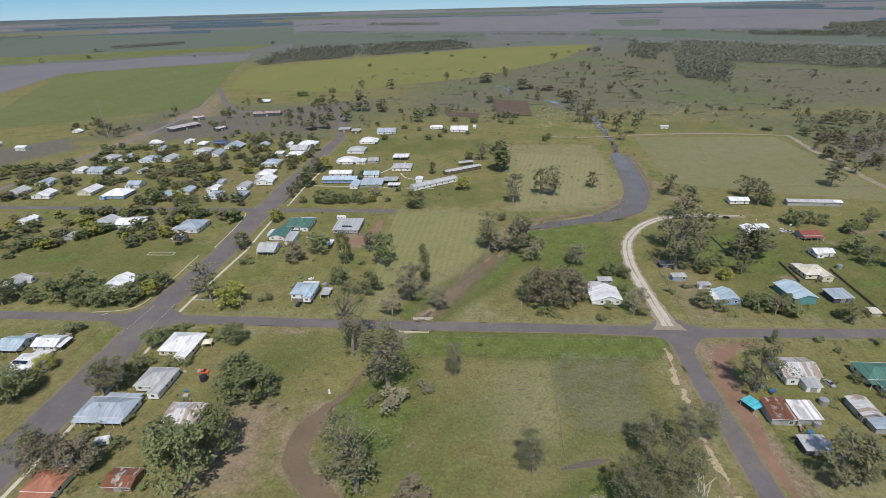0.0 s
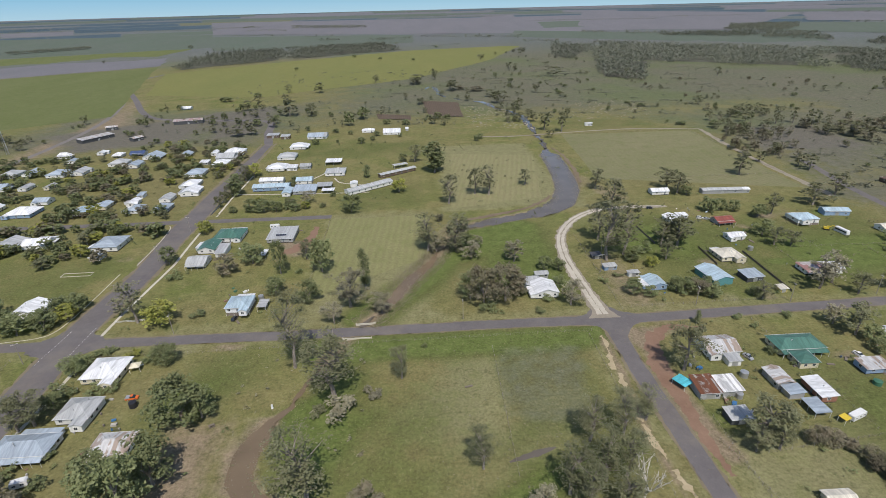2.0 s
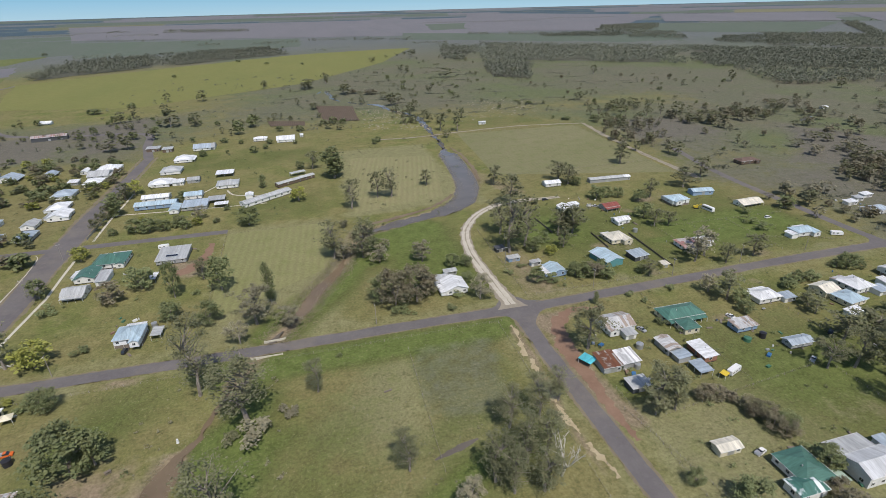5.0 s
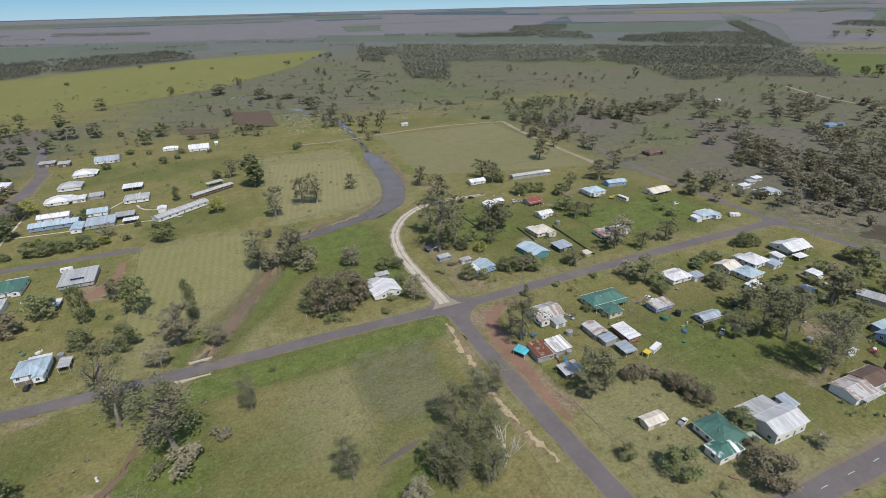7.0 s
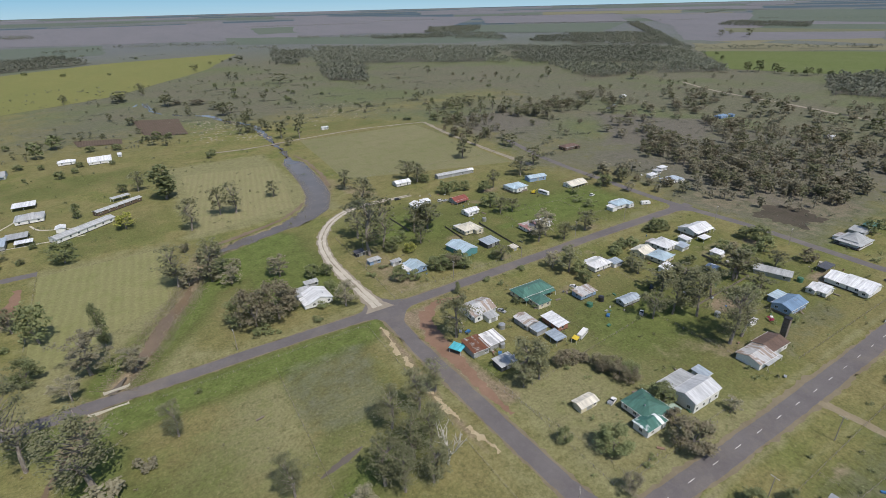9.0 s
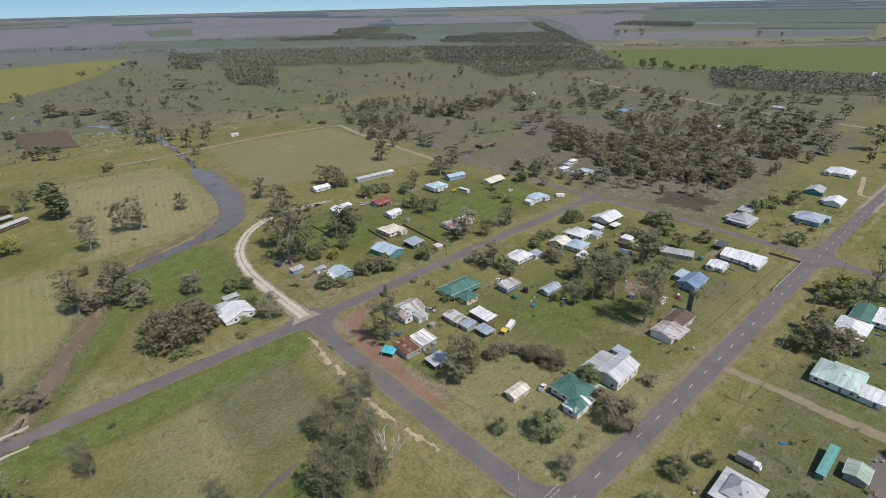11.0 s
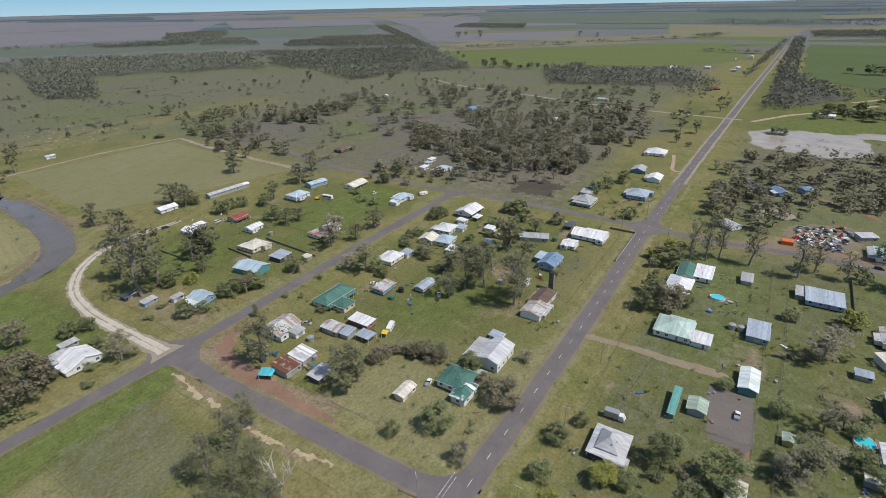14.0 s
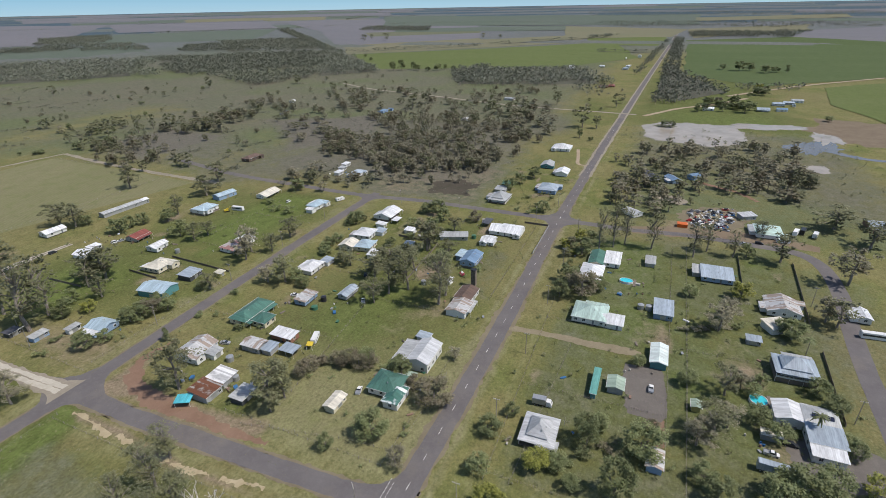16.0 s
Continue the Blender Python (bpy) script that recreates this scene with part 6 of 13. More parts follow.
building(-194.6, 487.1, 8.6, 8.6, 0, 2.6, "lean", "wh", "grey", "shed")
building(-285, 692, 36.0, 12.0, 11, 4.5, "gable", "pk", "dark", "shed")
building(-310, 602, 13.0, 9.0, 60, 3.6, "gable", "wp", "dark", "shed")
building(-154.0, 590.2, 13.7, 9.0, 0, 3.4, "lean", "gy", "brown", "shed")
building(-138.8, 582.1, 10.3, 9.0, 0, 3.4, "lean", "gy", "brown", "shed")
building(-104.6, 579.9, 17.7, 17.2, 0, 3.0, "gable", "bl", "white", "house", porch="end")
building(-115.6, 535.8, 16.7, 17.2, 0, 3.0, "hip", "wh", "white", "house", porch="end")
building(-119.5, 496.6, 17.1, 17.2, 0, 3.0, "hip", "gy", "white", "house", porch="front")
building(-120.7, 459.3, 15.0, 17.2, 0, 3.0, "hip", "wh", "white", "house", porch="end", annex=(1.0, 10.6, 2.6))
building(-107.1, 456.8, 9.3, 9.3, 0, 2.8, "lean", "wh", "white", "shed")
building(-95.8, 460.7, 10.2, 10.2, 0, 2.8, "gable", "gy", "grey", "shed")
building(-71.9, 471.2, 14.8, 12.9, 0, 3.0, "open", "wh", "white", "shelter")
building(-66.2, 437.2, 17.4, 15.0, 0, 3.2, "hip", "gy", "white", "school")
building(-112.7, 401.5, 29.0, 10.8, 0, 3.5, "gable", "sk", "blue", "school")
building(-116.2, 418.7, 19.8, 10.9, 0, 3.4, "gable", "wh", "white", "school")
building(-97.4, 387.7, 7.0, 15.0, 0, 3.2, "gable", "sk", "white", "school")
building(-89.2, 416.5, 13.4, 11.9, 0, 3.2, "gable", "sk", "white", "school")
building(-84.3, 391.7, 18.0, 15.0, 0, 3.0, "lean", "bl", "grey", "school")
building(-70.8, 400.3, 12.4, 10.5, 0, 2.8, "open", "gy", "white", "shelter")
building(-66.0, 386.8, 9.7, 6.3, -1, 2.8, "open", "wh", "white", "shelter")
building(-34.6, 391.6, 41.0, 8.6, 36, 3.4, "gable", "gy", "white", "school")
building(-12.8, 429.4, 36.0, 6.0, 33, 3.2, "gable", "gy", "brown", "school")
building(-10.4, 450.0, 13.5, 5.0, 24, 2.8, "open", "gy", "brown", "shelter")
building(-47.4, 401.9, 6.1, 8.0, 0, 2.8, "gable", "wh", "white", "shed")
building(-47.9, 598.7, 15.0, 9.0, 0, 3.0, "hip", "wh", "white", "house")
building(-20.6, 587.7, 20.0, 17.2, 0, 3.0, "gable", "wh", "white", "house", wing=(7.6, 3.6, 2.8))
building(-3.5, 602.3, 4.0, 8.0, 0, 2.4, "lean", "wh", "white", "shed")
building(-116.6, 306.3, 17.6, 15.8, -1, 3.2, "hip", "gn", "white", "house", wing=(6.2, 4.1, 1.8), annex=(2.6, 9.2, 2.6))
building(-124.0, 289.4, 10.8, 13.9, -1, 3.0, "gable", "gn", "white", "house", porch="front", annex=(2.1, 8.1, 2.9))
building(-114.6, 283.8, 6.1, 12.9, -1, 2.8, "lean", "gy", "white", "shed")
building(-123.5, 269.6, 11.3, 10.9, -1, 3.2, "gable", "gy", "white", "house", porch="front")
building(-83.2, 302.7, 17.0, 18.2, -1, 3.0, "lean", "gy", "grey", "house", solar=6)
building(-88.7, 276.5, 3.6, 8.6, -1, 2.4, "open", "wh", "grey", "carport")
building(-85.2, 216.9, 11.7, 11.5, -1, 4.6, "hip", "sk", "bluew", "house", wing=(3.5, 3.6, 3.2), annex=(0.9, 7.6, 3.0))
building(-75.0, 218.1, 4.5, 7.7, -1, 2.4, "open", "gy", "grey", "carport")
building(62.5, 217.7, 12.1, 12.9, 1, 3.2, "gable", "wh", "white", "house", porch="front", annex=(-1.7, 8.1, 2.5))
building(58.1, 224.8, 8.2, 8.0, 0, 3.0, "lean", "gy", "white", "shed")
building(65.1, 233.8, 7.5, 3.9, 1, 2.4, "lean", "gy", "grey", "shed")
building(103.4, 238.6, 7.6, 4.2, 4, 2.4, "lean", "gy", "blue", "shed")
building(100.6, 252.6, 6.0, 4.6, 6, 2.4, "lean", "dk", "dark", "shed")
building(118.6, 218.2, 9.2, 11.0, 4, 3.0, "gable", "sk", "blue", "house", porch="front", annex=(0.4, 7.6, 3.0))
building(112.6, 229.6, 6.4, 3.4, 4, 2.6, "lean", "gy", "white", "shed")
building(152.0, 222.4, 16.2, 11.4, -82, 3.6, "gable", "sk", "teal", "shed")
building(170.4, 220.4, 10.0, 8.4, 6, 2.9, "lean", "bl", "dark", "shed")
building(172.0, 244.6, 12.8, 11.4, 3, 3.2, "hip", "cr", "cream", "house", wing=(3.2, 5.4, 3.0), annex=(-3.0, 5.2, 2.6))
building(190.4, 268.0, 11.0, 7.2, 3, 3.0, "gable", "wh", "white", "house", wing=(-3.2, 3.8, 1.8))
building(197.0, 292.6, 12.2, 8.2, 5, 3.0, "gable", "rd", "grey", "house", porch="front")
building(166.8, 299.0, 8.6, 10.5, 1, 2.8, "gable", "wh", "white", "house")
building(175.6, 303.6, 7.4, 5.4, 1, 2.6, "lean", "wh", "white", "shed")
building(182.3, 351.6, 13.5, 8.5, -1, 3.0, "gable", "wh", "white", "house", annex=(-1.5, 7.0, 2.4))
building(228.0, 348.0, 30.0, 6.4, -3, 3.0, "gable", "gy", "grey", "shed")
building(245.2, 346.9, 6.6, 6.0, -3, 3.0, "gable", "wh", "grey", "shed")
building(247.2, 287.4, 14.4, 11.6, -1, 4.2, "hip", "sk", "white", "house", wing=(-3.0, 5.0, 2.4), annex=(-3.6, 6.0, 2.3))
building(277.0, 298.6, 16.6, 8.4, -8, 3.2, "gable", "sk", "blue", "shed")
building(291.4, 269.6, 18.6, 8.0, 3, 3.0, "gable", "cr", "white", "house", porch="front")
building(283.4, 218.2, 15.0, 9.2, -3, 3.2, "hip", "sk", "white", "house", wing=(4.0, 4.6, 2.4), annex=(2.0, 8.0, 2.6))
building(273.2, 216.6, 5.0, 6.4, -3, 2.8, "gable", "wh", "white", "shed")
building(357.6, 231.0, 17.4, 9.6, -2, 3.0, "hip", "bl", "white", "house", wing=(5.6, 4.2, 2.2))
building(356.0, 247.4, 9.0, 5.4, 0, 2.6, "lean", "wh", "white", "shed")
building(368.5, 252.0, 7.0, 5.0, 0, 2.6, "lean", "gy", "white", "shed")
building(380.0, 255.5, 8.6, 5.2, 0, 2.6, "lean", "wh", "white", "shed")
building(206.0, 224.6, 12.0, 9.4, -4, 3.0, "hip", "pk", "white", "house", porch="front")
building(216.2, 224.4, 9.4, 9.0, -4, 3.0, "gable", "wh", "white", "wing")
building(177.6, 206.8, 4.8, 4.6, 4, 2.3, "lean", "cr", "yellow", "shed")
building(369.0, 352.8, 19.0, 10.0, 0, 3.2, "hip", "br", "brown", "house", wing=(6.6, 4.1, 2.2))
building(120.7, 164.1, 14.0, 11.5, 0, 3.4, "gable", "wp", "white", "house", wing=(-4.3, 4.3, 1.8))
building(122.1, 156.4, 5.9, 6.4, 0, 2.8, "lean", "gy", "white", "shed")
building(96.3, 144.7, 5.8, 4.7, -63, 2.4, "open", "tq", "blue", "shelter")
building(102.9, 141.2, 8.4, 9.9, -1, 3.0, "lean", "rs", "grey", "shed")
building(111.3, 141.0, 8.3, 8.7, 1, 3.0, "lean", "wq", "grey", "shed")
building(152.7, 162.7, 19.7, 10.2, -1, 3.2, "hip", "gn", "cream", "house", porch="front")
building(149.4, 153.3, 8.1, 8.3, -1, 3.0, "hip", "gn", "cream", "wing")
building(132.6, 143.8, 9.9, 6.8, -90, 3.0, "gable", "wp", "grey", "shed")
building(133.2, 136.2, 5.3, 6.3, -89, 2.6, "lean", "bl", "grey", "shed")
building(142.9, 136.3, 11.6, 6.4, -91, 3.0, "lean", "wh", "brick", "house")
building(135.3, 127.8, 7.8, 5.8, -91, 2.6, "open", "bl", "grey", "carport")
building(172.6, 147.0, 11.0, 7.0, 0, 2.8, "lean", "wp", "blue", "house")
building(200.6, 163.8, 13.2, 9.0, 0, 3.0, "hip", "wh", "white", "house", annex=(1.3, 8.3, 2.7))
building(210.2, 160.2, 7.0, 5.6, -1, 2.6, "lean", "bl", "white", "shed")
building(106.8, 126.7, 8.5, 6.3, 1, 2.6, "lean", "gy", "dark", "shed")
building(184.8, 130.6, 11.4, 5.8, -2, 2.6, "gable", "bl", "grey", "house")
building(115.9, 92.8, 5.1, 8.8, -91, 2.6, "gable", "cr", "cream", "shed")
building(190.8, 73.6, 10.1, 11.8, -91, 3.0, "gable", "wp", "white", "shed")
building(192.9, 69.7, 11.1, 5.3, 1, 2.6, "open", "gy", "grey", "carport")
building(203.0, 74.6, 9.0, 12.6, -91, 3.2, "gable", "br", "white", "shed")
building(239.4, 85.2, 9.4, 14.6, -91, 4.0, "gable", "st", "blue", "house")
building(243.6, 92.6, 9.4, 4.6, -1, 3.0, "lean", "sk", "blue", "shed")
building(213.5, 87.6, 2.6, 5.4, -90, 2.4, "lean", "wh", "white", "shed")
building(250.6, 159.2, 12.6, 11.6, 4, 3.2, "hip", "wh", "white", "house", annex=(-2.3, 7.1, 3.0))
building(257.2, 152.2, 7.4, 6.2, 4, 2.6, "lean", "bl", "white", "shed")
building(232.6, 160.2, 10.4, 9.4, 6, 3.2, "gable", "cr", "cream", "house")
building(235.4, 150.0, 11.6, 10.2, 6, 3.2, "hip", "sk", "cream", "house", annex=(-3.0, 5.0, 2.6))
building(227.4, 140.6, 9.0, 5.2, 6, 2.6, "lean", "wh", "white", "shed")
building(283.6, 161.0, 17.4, 9.4, 0, 4.4, "gable", "wh", "white", "house", porch="front", annex=(-4.0, 8.0, 2.5))
building(277.6, 151.4, 7.4, 4.6, 0, 2.5, "open", "wh", "white", "carport")
building(267.6, 157.4, 5.4, 6.6, 0, 2.4, "lean", "wh", "white", "shed")
building(265.4, 135.4, 7.0, 5.6, -90, 2.5, "lean", "wh", "white", "shed")
building(247.4, 127.2, 5.2, 5.2, -90, 2.4, "gable", "wh", "white", "shed")
building(267.4, 106.6, 17.5, 8.2, -70, 2.8, "gable", "gy", "grey", "shed")
building(267.4, 84.2, 8.8, 8.6, -90, 2.8, "gable", "wh", "white", "house", wing=(-2.2, 4.0, 1.7), annex=(-0.6, 6.0, 2.9))
building(286.1, 78.3, 20.5, 13.0, -90, 3.0, "gable", "wh", "white", "house", wing=(7.7, 3.9, 2.1), annex=(1.9, 12.9, 2.9))
building(295.0, 94.0, 5.1, 9.8, -90, 2.5, "open", "dk", "grey", "carport")
building(341.7, 99.9, 13.7, 17.2, -91, 3.2, "pyramid", "gy", "white", "house", annex=(1.5, 8.3, 3.3))
building(361.0, 104.8, 8.6, 8.6, -89, 2.6, "lean", "gy", "grey", "shed")
building(375.4, 104.6, 5.7, 8.0, -89, 2.6, "lean", "gn", "green", "shed")
building(374.0, 71.0, 14.1, 17.2, -90, 3.4, "hip", "bl", "blue", "house", wing=(5.8, 4.5, 2.4), annex=(1.3, 9.5, 3.3))
building(419.5, 69.2, 10.5, 15.3, -90, 3.0, "gable", "wh", "white", "house", porch="front", annex=(0.8, 9.6, 2.6))
building(437.5, 85.5, 10.1, 14.6, -90, 3.0, "gable", "gy", "teal", "house", wing=(-4.6, 4.2, 1.8))
building(499.5, 85.0, 18.2, 17.2, -90, 3.0, "hip", "wh", "white", "house", wing=(-6.3, 4.5, 2.7))
building(433.6, 0.6, 8.4, 17.0, -60, 3.0, "gable", "dk", "white", "house", porch="front")
building(429.6, -15.6, 8.0, 14.0, -60, 3.0, "gable", "st", "blue", "house", annex=(-1.8, 6.1, 2.7))
building(442.4, -31.2, 9.4, 8.0, -40, 3.2, "gable", "st", "blue", "shed")
building(344.6, 8.4, 8.6, 12.0, -40, 2.8, "gable", "lg", "white", "house")
building(363.0, -61.2, 10.4, 7.0, -62, 3.0, "lean", "lg", "grey", "shed")
building(339.1, -70.3, 14.8, 17.2, -90, 3.0, "hip", "tg", "white", "house", wing=(-6.0, 4.1, 2.4), annex=(1.3, 12.3, 3.2))
building(370.4, -135.2, 16.4, 16.4, -90, 3.0, "gable", "bl", "rust", "shed")
building(265.1, 20.8, 8.2, 17.0, -89, 3.0, "gable", "gn", "cream", "house", porch="front")
building(267.0, 12.7, 8.7, 14.5, -89, 3.0, "lean", "wh", "white", "house")
building(247.4, 21.3, 11.6, 17.0, -91, 3.2, "hip", "wh", "white", "house", porch="front")
building(272.8, -6.4, 5.6, 9.1, -89, 2.4, "lean", "gy", "grey", "shed")
building(268.1, -38.5, 15.6, 13.6, -89, 3.0, "lean", "bl", "blue", "house")
building(270.0, -29.0, 4.3, 9.3, -90, 2.6, "lean", "gy", "grey", "shed")
building(207.6, 16.3, 15.4, 14.3, -90, 3.4, "hip", "tg", "white", "house", annex=(1.8, 9.8, 2.7))
building(205.3, 6.6, 10.5, 9.4, -90, 2.8, "gable", "wh", "white", "wing")
building(222.9, -14.2, 8.8, 13.4, -89, 3.0, "lean", "bl", "blue", "shed")
building(244.4, -64.2, 14.1, 14.5, -89, 3.0, "gable", "wp", "white", "house", wing=(4.6, 4.2, 2.6), annex=(-1.6, 6.4, 2.5))
building(226.3, -59.5, 9.6, 8.2, -59, 3.0, "lean", "cr", "white", "shed")
building(211.9, -49.5, 6.1, 4.6, -89, 2.4, "lean", "bl", "grey", "shed")
building(128.7, 21.5, 11.7, 13.8, -89, 3.2, "pyramid", "lg", "white", "house")
building(123.6, 18.0, 7.3, 3.6, -90, 2.6, "lean", "gy", "white", "shed")
building(160.2, 7.7, 2.4, 14.8, -90, 2.6, "lean", "te", "teal", "container")
building(162.2, 0.6, 6.4, 7.8, -89, 2.6, "gable", "ge", "grey", "shed")
building(185.8, -13.5, 6.7, 14.1, -90, 3.0, "gable", "wg", "teal", "shed")
building(130.3, -14.2, 5.3, 8.5, -91, 2.6, "gable", "wp", "blue", "shed")
building(194.2, -61.0, 14.6, 12.9, -89, 4.6, "pyramid", "bl", "white", "house", annex=(1.8, 9.9, 2.7))
building(167.9, -55.2, 9.5, 10.2, -89, 3.2, "gable", "wh", "white", "shed")
building(168.5, -64.4, 10.7, 9.1, -91, 3.6, "hip", "gy", "white", "hall", solar=6)
building(158.6, -64.0, 10.9, 9.0, -89, 3.6, "lean", "bl", "white", "hall")
building(152.6, -63.6, 9.8, 7.3, -90, 3.0, "lean", "wh", "white", "hall")
building(155.1, -48.6, 6.4, 3.3, -90, 2.6, "lean", "cr", "grey", "container")
building(161.2, -26.5, 3.6, 4.5, -89, 2.4, "gable", "ge", "yellow", "shed")
building(644.2, 517.1, 6.9, 9.0, -90, 3.0, "gable", "wh", "white", "house")
building(615.6, 346.7, 15.0, 9.0, 0, 3.0, "hip", "st", "blue", "house", wing=(15.2, 4.6, 2.7))
building(602.1, 224.5, 7.6, 9.0, -90, 3.0, "gable", "wh", "white", "house", wing=(-3.9, 3.8, 1.7))
building(1414.4, 102.7, 15.0, 2.4, 0, 3.5, "gable", "wh", "white", "shed")
building(1468.5, 74.1, 15.0, 9.0, 0, 5.0, "gable", "wh", "white", "shed")
building(1171.1, 194.6, 15.0, 9.0, -90, 3.5, "gable", "wh", "white", "house", wing=(8.4, 3.8, 1.8))
building(1230.6, 83.8, 15.0, 9.0, 0, 3.5, "gable", "wh", "white", "house", wing=(14.2, 4.4, 1.7))
building(922.7, 96.5, 15.0, 9.0, -90, 3.0, "gable", "br", "brick", "house", porch="front")
building(-1283.7, 1953.7, 15.0, 9.0, 0, 4.0, "gable", "wh", "white", "shed")
building(-1288.8, 2035.3, 15.0, 9.0, 0, 4.0, "gable", "wh", "white", "shed")
building(-328.3, 801.0, 15.0, 9.0, 0, 3.0, "gable", "wh", "white", "house", porch="front")
building(470.8, 2095.5, 12.3, 9.0, 0, 4.0, "gable", "wh", "white", "house", porch="end")
building(-102.6, 582.8, 20.6, 17.2, 0, 3.0, "gable", "gy", "white", "shed")
building(208.2, 590.5, 4.5, 9.0, -90, 3.0, "gable", "wh", "white", "hut")
building(770.3, -118.0, 15.0, 9.0, -90, 3.2, "gable", "bl", "white", "house", porch="front")
building(818.5, -141.6, 15.0, 9.0, -90, 3.2, "hip", "bl", "white", "house", wing=(17.2, 3.6, 2.0))
building(853.1, -168.6, 15.0, 9.0, -90, 3.2, "gable", "gy", "white", "shed")
building(758.2, -55.1, 12.3, 9.0, -90, 3.0, "gable", "wh", "white", "house", wing=(-6.2, 3.7, 2.5))
building(248.8, -95.7, 5.8, 10.0, -89, 3.0, "gable", "wh", "white", "house", annex=(-1.1, 6.6, 2.7))
building(831.5, -155.1, 13.5, 9.0, -90, 3.2, "gable", "bl", "grey", "shed")
building(777.1, -139.7, 12.5, 9.0, -90, 3.0, "gable", "st", "white", "shed")
building(1225.0, 135.9, 10.8, 9.0, -90, 3.2, "gable", "wh", "white", "house", wing=(-5.1, 3.7, 2.1))
building(1191.3, 85.6, 11.6, 9.0, -90, 3.2, "hip", "bl", "white", "house", wing=(5.0, 4.0, 2.4))
building(1206.4, 199.0, 10.4, 9.0, -90, 3.0, "gable", "wh", "white", "house", wing=(4.8, 4.2, 1.6))
building(934.8, 85.2, 11.6, 9.0, -90, 3.0, "hip", "rd", "brick", "house", porch="front")
building(760.1, 212.1, 15.0, 9.0, -90, 3.0, "gable", "gy", "white", "shed")

# ------------------------------------------------------------------ planting
tree(-86.5, 104.2, 15.9, 27.0, "d")
tree(-83.6, 116.6, 13.8, 19.8, "d")
tree(-98.2, 113.7, 12.4, 16.8, "d")
tree(-84.6, 142.4, 17.6, 19.4, "d")
tree(-78.6, 144.6, 10.0, 13.6, "d")
tree(-105.0, 177.9, 9.2, 9.4, "d")
tree(-138.3, 173.6, 8.7, 8.9, "d")
tree(-136.5, 145.9, 12.1, 15.1, "e")
tree(-140.6, 143.5, 10.2, 12.7, "e")
tree(-134.6, 153.6, 7.3, 7.5, "d")
tree(-134.5, 110.0, 12.6, 12.9, "r")
tree(-124.2, 108.9, 11.6, 11.9, "r")
tree(-143.3, 112.5, 10.2, 12.8, "e")
bush(223.5, 85.0, 3.4, 2.8, "p")
bush(-118.3, 118.3, 6.9, 4.1, "d")
bush(-99.2, 103.6, 5.5, 3.3, "d")
tree(-174.5, 138.9, 15.0, 15.3, "d")
tree(-171.6, 144.0, 9.3, 9.5, "d")
tree(-174.3, 156.4, 7.2, 7.3, "y")
bush(-181.2, 183.0, 9.4, 5.6, "d")
bush(-131.7, 123.2, 6.8, 4.1, "d")
tree(-165.7, 216.5, 8.6, 8.8, "y")
tree(-164.4, 224.7, 8.8, 9.0, "d")
tree(-208.7, 209.9, 13.3, 13.6, "d")
tree(-205.1, 221.4, 12.3, 12.6, "d")
tree(-195.3, 205.9, 10.0, 10.3, "d")
tree(-181.6, 205.2, 11.4, 11.6, "d")
tree(-171.2, 208.1, 10.2, 10.4, "d")
tree(-222.2, 207.9, 8.9, 9.1, "d")
tree(-238.7, 213.1, 9.9, 10.1, "d")
tree(-236.1, 204.9, 10.3, 12.9, "e")
tree(-130.7, 210.2, 9.6, 22.0, "e")
tree(-118.8, 207.3, 12.6, 12.9, "y")
tree(-141.5, 218.2, 7.7, 9.6, "g")
bush(-130.3, 252.6, 8.9, 5.3, "d")
tree(-141.2, 272.0, 8.9, 11.9, "d")
tree(-103.5, 255.9, 11.4, 11.7, "r")
bush(-104.3, 212.4, 7.7, 4.6, "d")
tree(-92.8, 267.2, 12.8, 13.1, "d")
tree(-74.0, 252.2, 7.9, 21.7, "d")
bush(-63.8, 252.4, 4.7, 2.8, "d")
tree(-51.6, 252.6, 11.3, 21.7, "d")
tree(-62.8, 269.2, 9.3, 11.6, "e")
tree(-135.9, 315.2, 9.2, 9.4, "y")
tree(-50.8, 169.6, 12.0, 35.5, "e")
tree(-32.3, 149.6, 16.1, 29.1, "e")
tree(-32.6, 214.1, 15.9, 19.3, "g")
tree(-26.7, 231.2, 5.4, 22.6, "d", "t")
tree(-53.8, 222.4, 10.8, 11.1, "d")
tree(-72.1, 231.4, 9.3, 9.5, "d")
tree(-38.8, 199.8, 9.3, 11.6, "g")
tree(-17.5, 207.8, 9.0, 11.2, "g")
tree(-8.0, 158.9, 6.7, 16.2, "e")
bush(-19.1, 150.0, 8.1, 4.9, "g")
bush(-29.0, 141.8, 13.0, 7.8, "g")
bush(-37.3, 141.8, 7.2, 4.3, "e")
tree(-35.5, 105.1, 14.1, 29.4, "e")
tree(-18.1, 101.3, 9.2, 9.4, "r")
tree(17.5, 113.5, 7.4, 16.2, "e")
bush(1.7, 178.3, 3.1, 1.9, "d")
tree(-48.6, 127.0, 2.7, 3.3, "e")
tree(101.4, 153.1, 14.0, 21.5, "e")
tree(109.4, 116.8, 14.0, 16.8, "e")
tree(105.5, 248.7, 15.9, 37.1, "e")
tree(117.2, 254.1, 13.0, 31.1, "e")
tree(109.8, 275.4, 11.8, 23.8, "e")
tree(7.0, 272.5, 12.3, 23.8, "e")
tree(23.3, 268.9, 12.8, 24.2, "e")
tree(31.1, 259.6, 10.1, 10.5, "g")
tree(31.1, 209.0, 13.7, 22.5, "r")
tree(42.1, 211.8, 14.9, 21.2, "r")
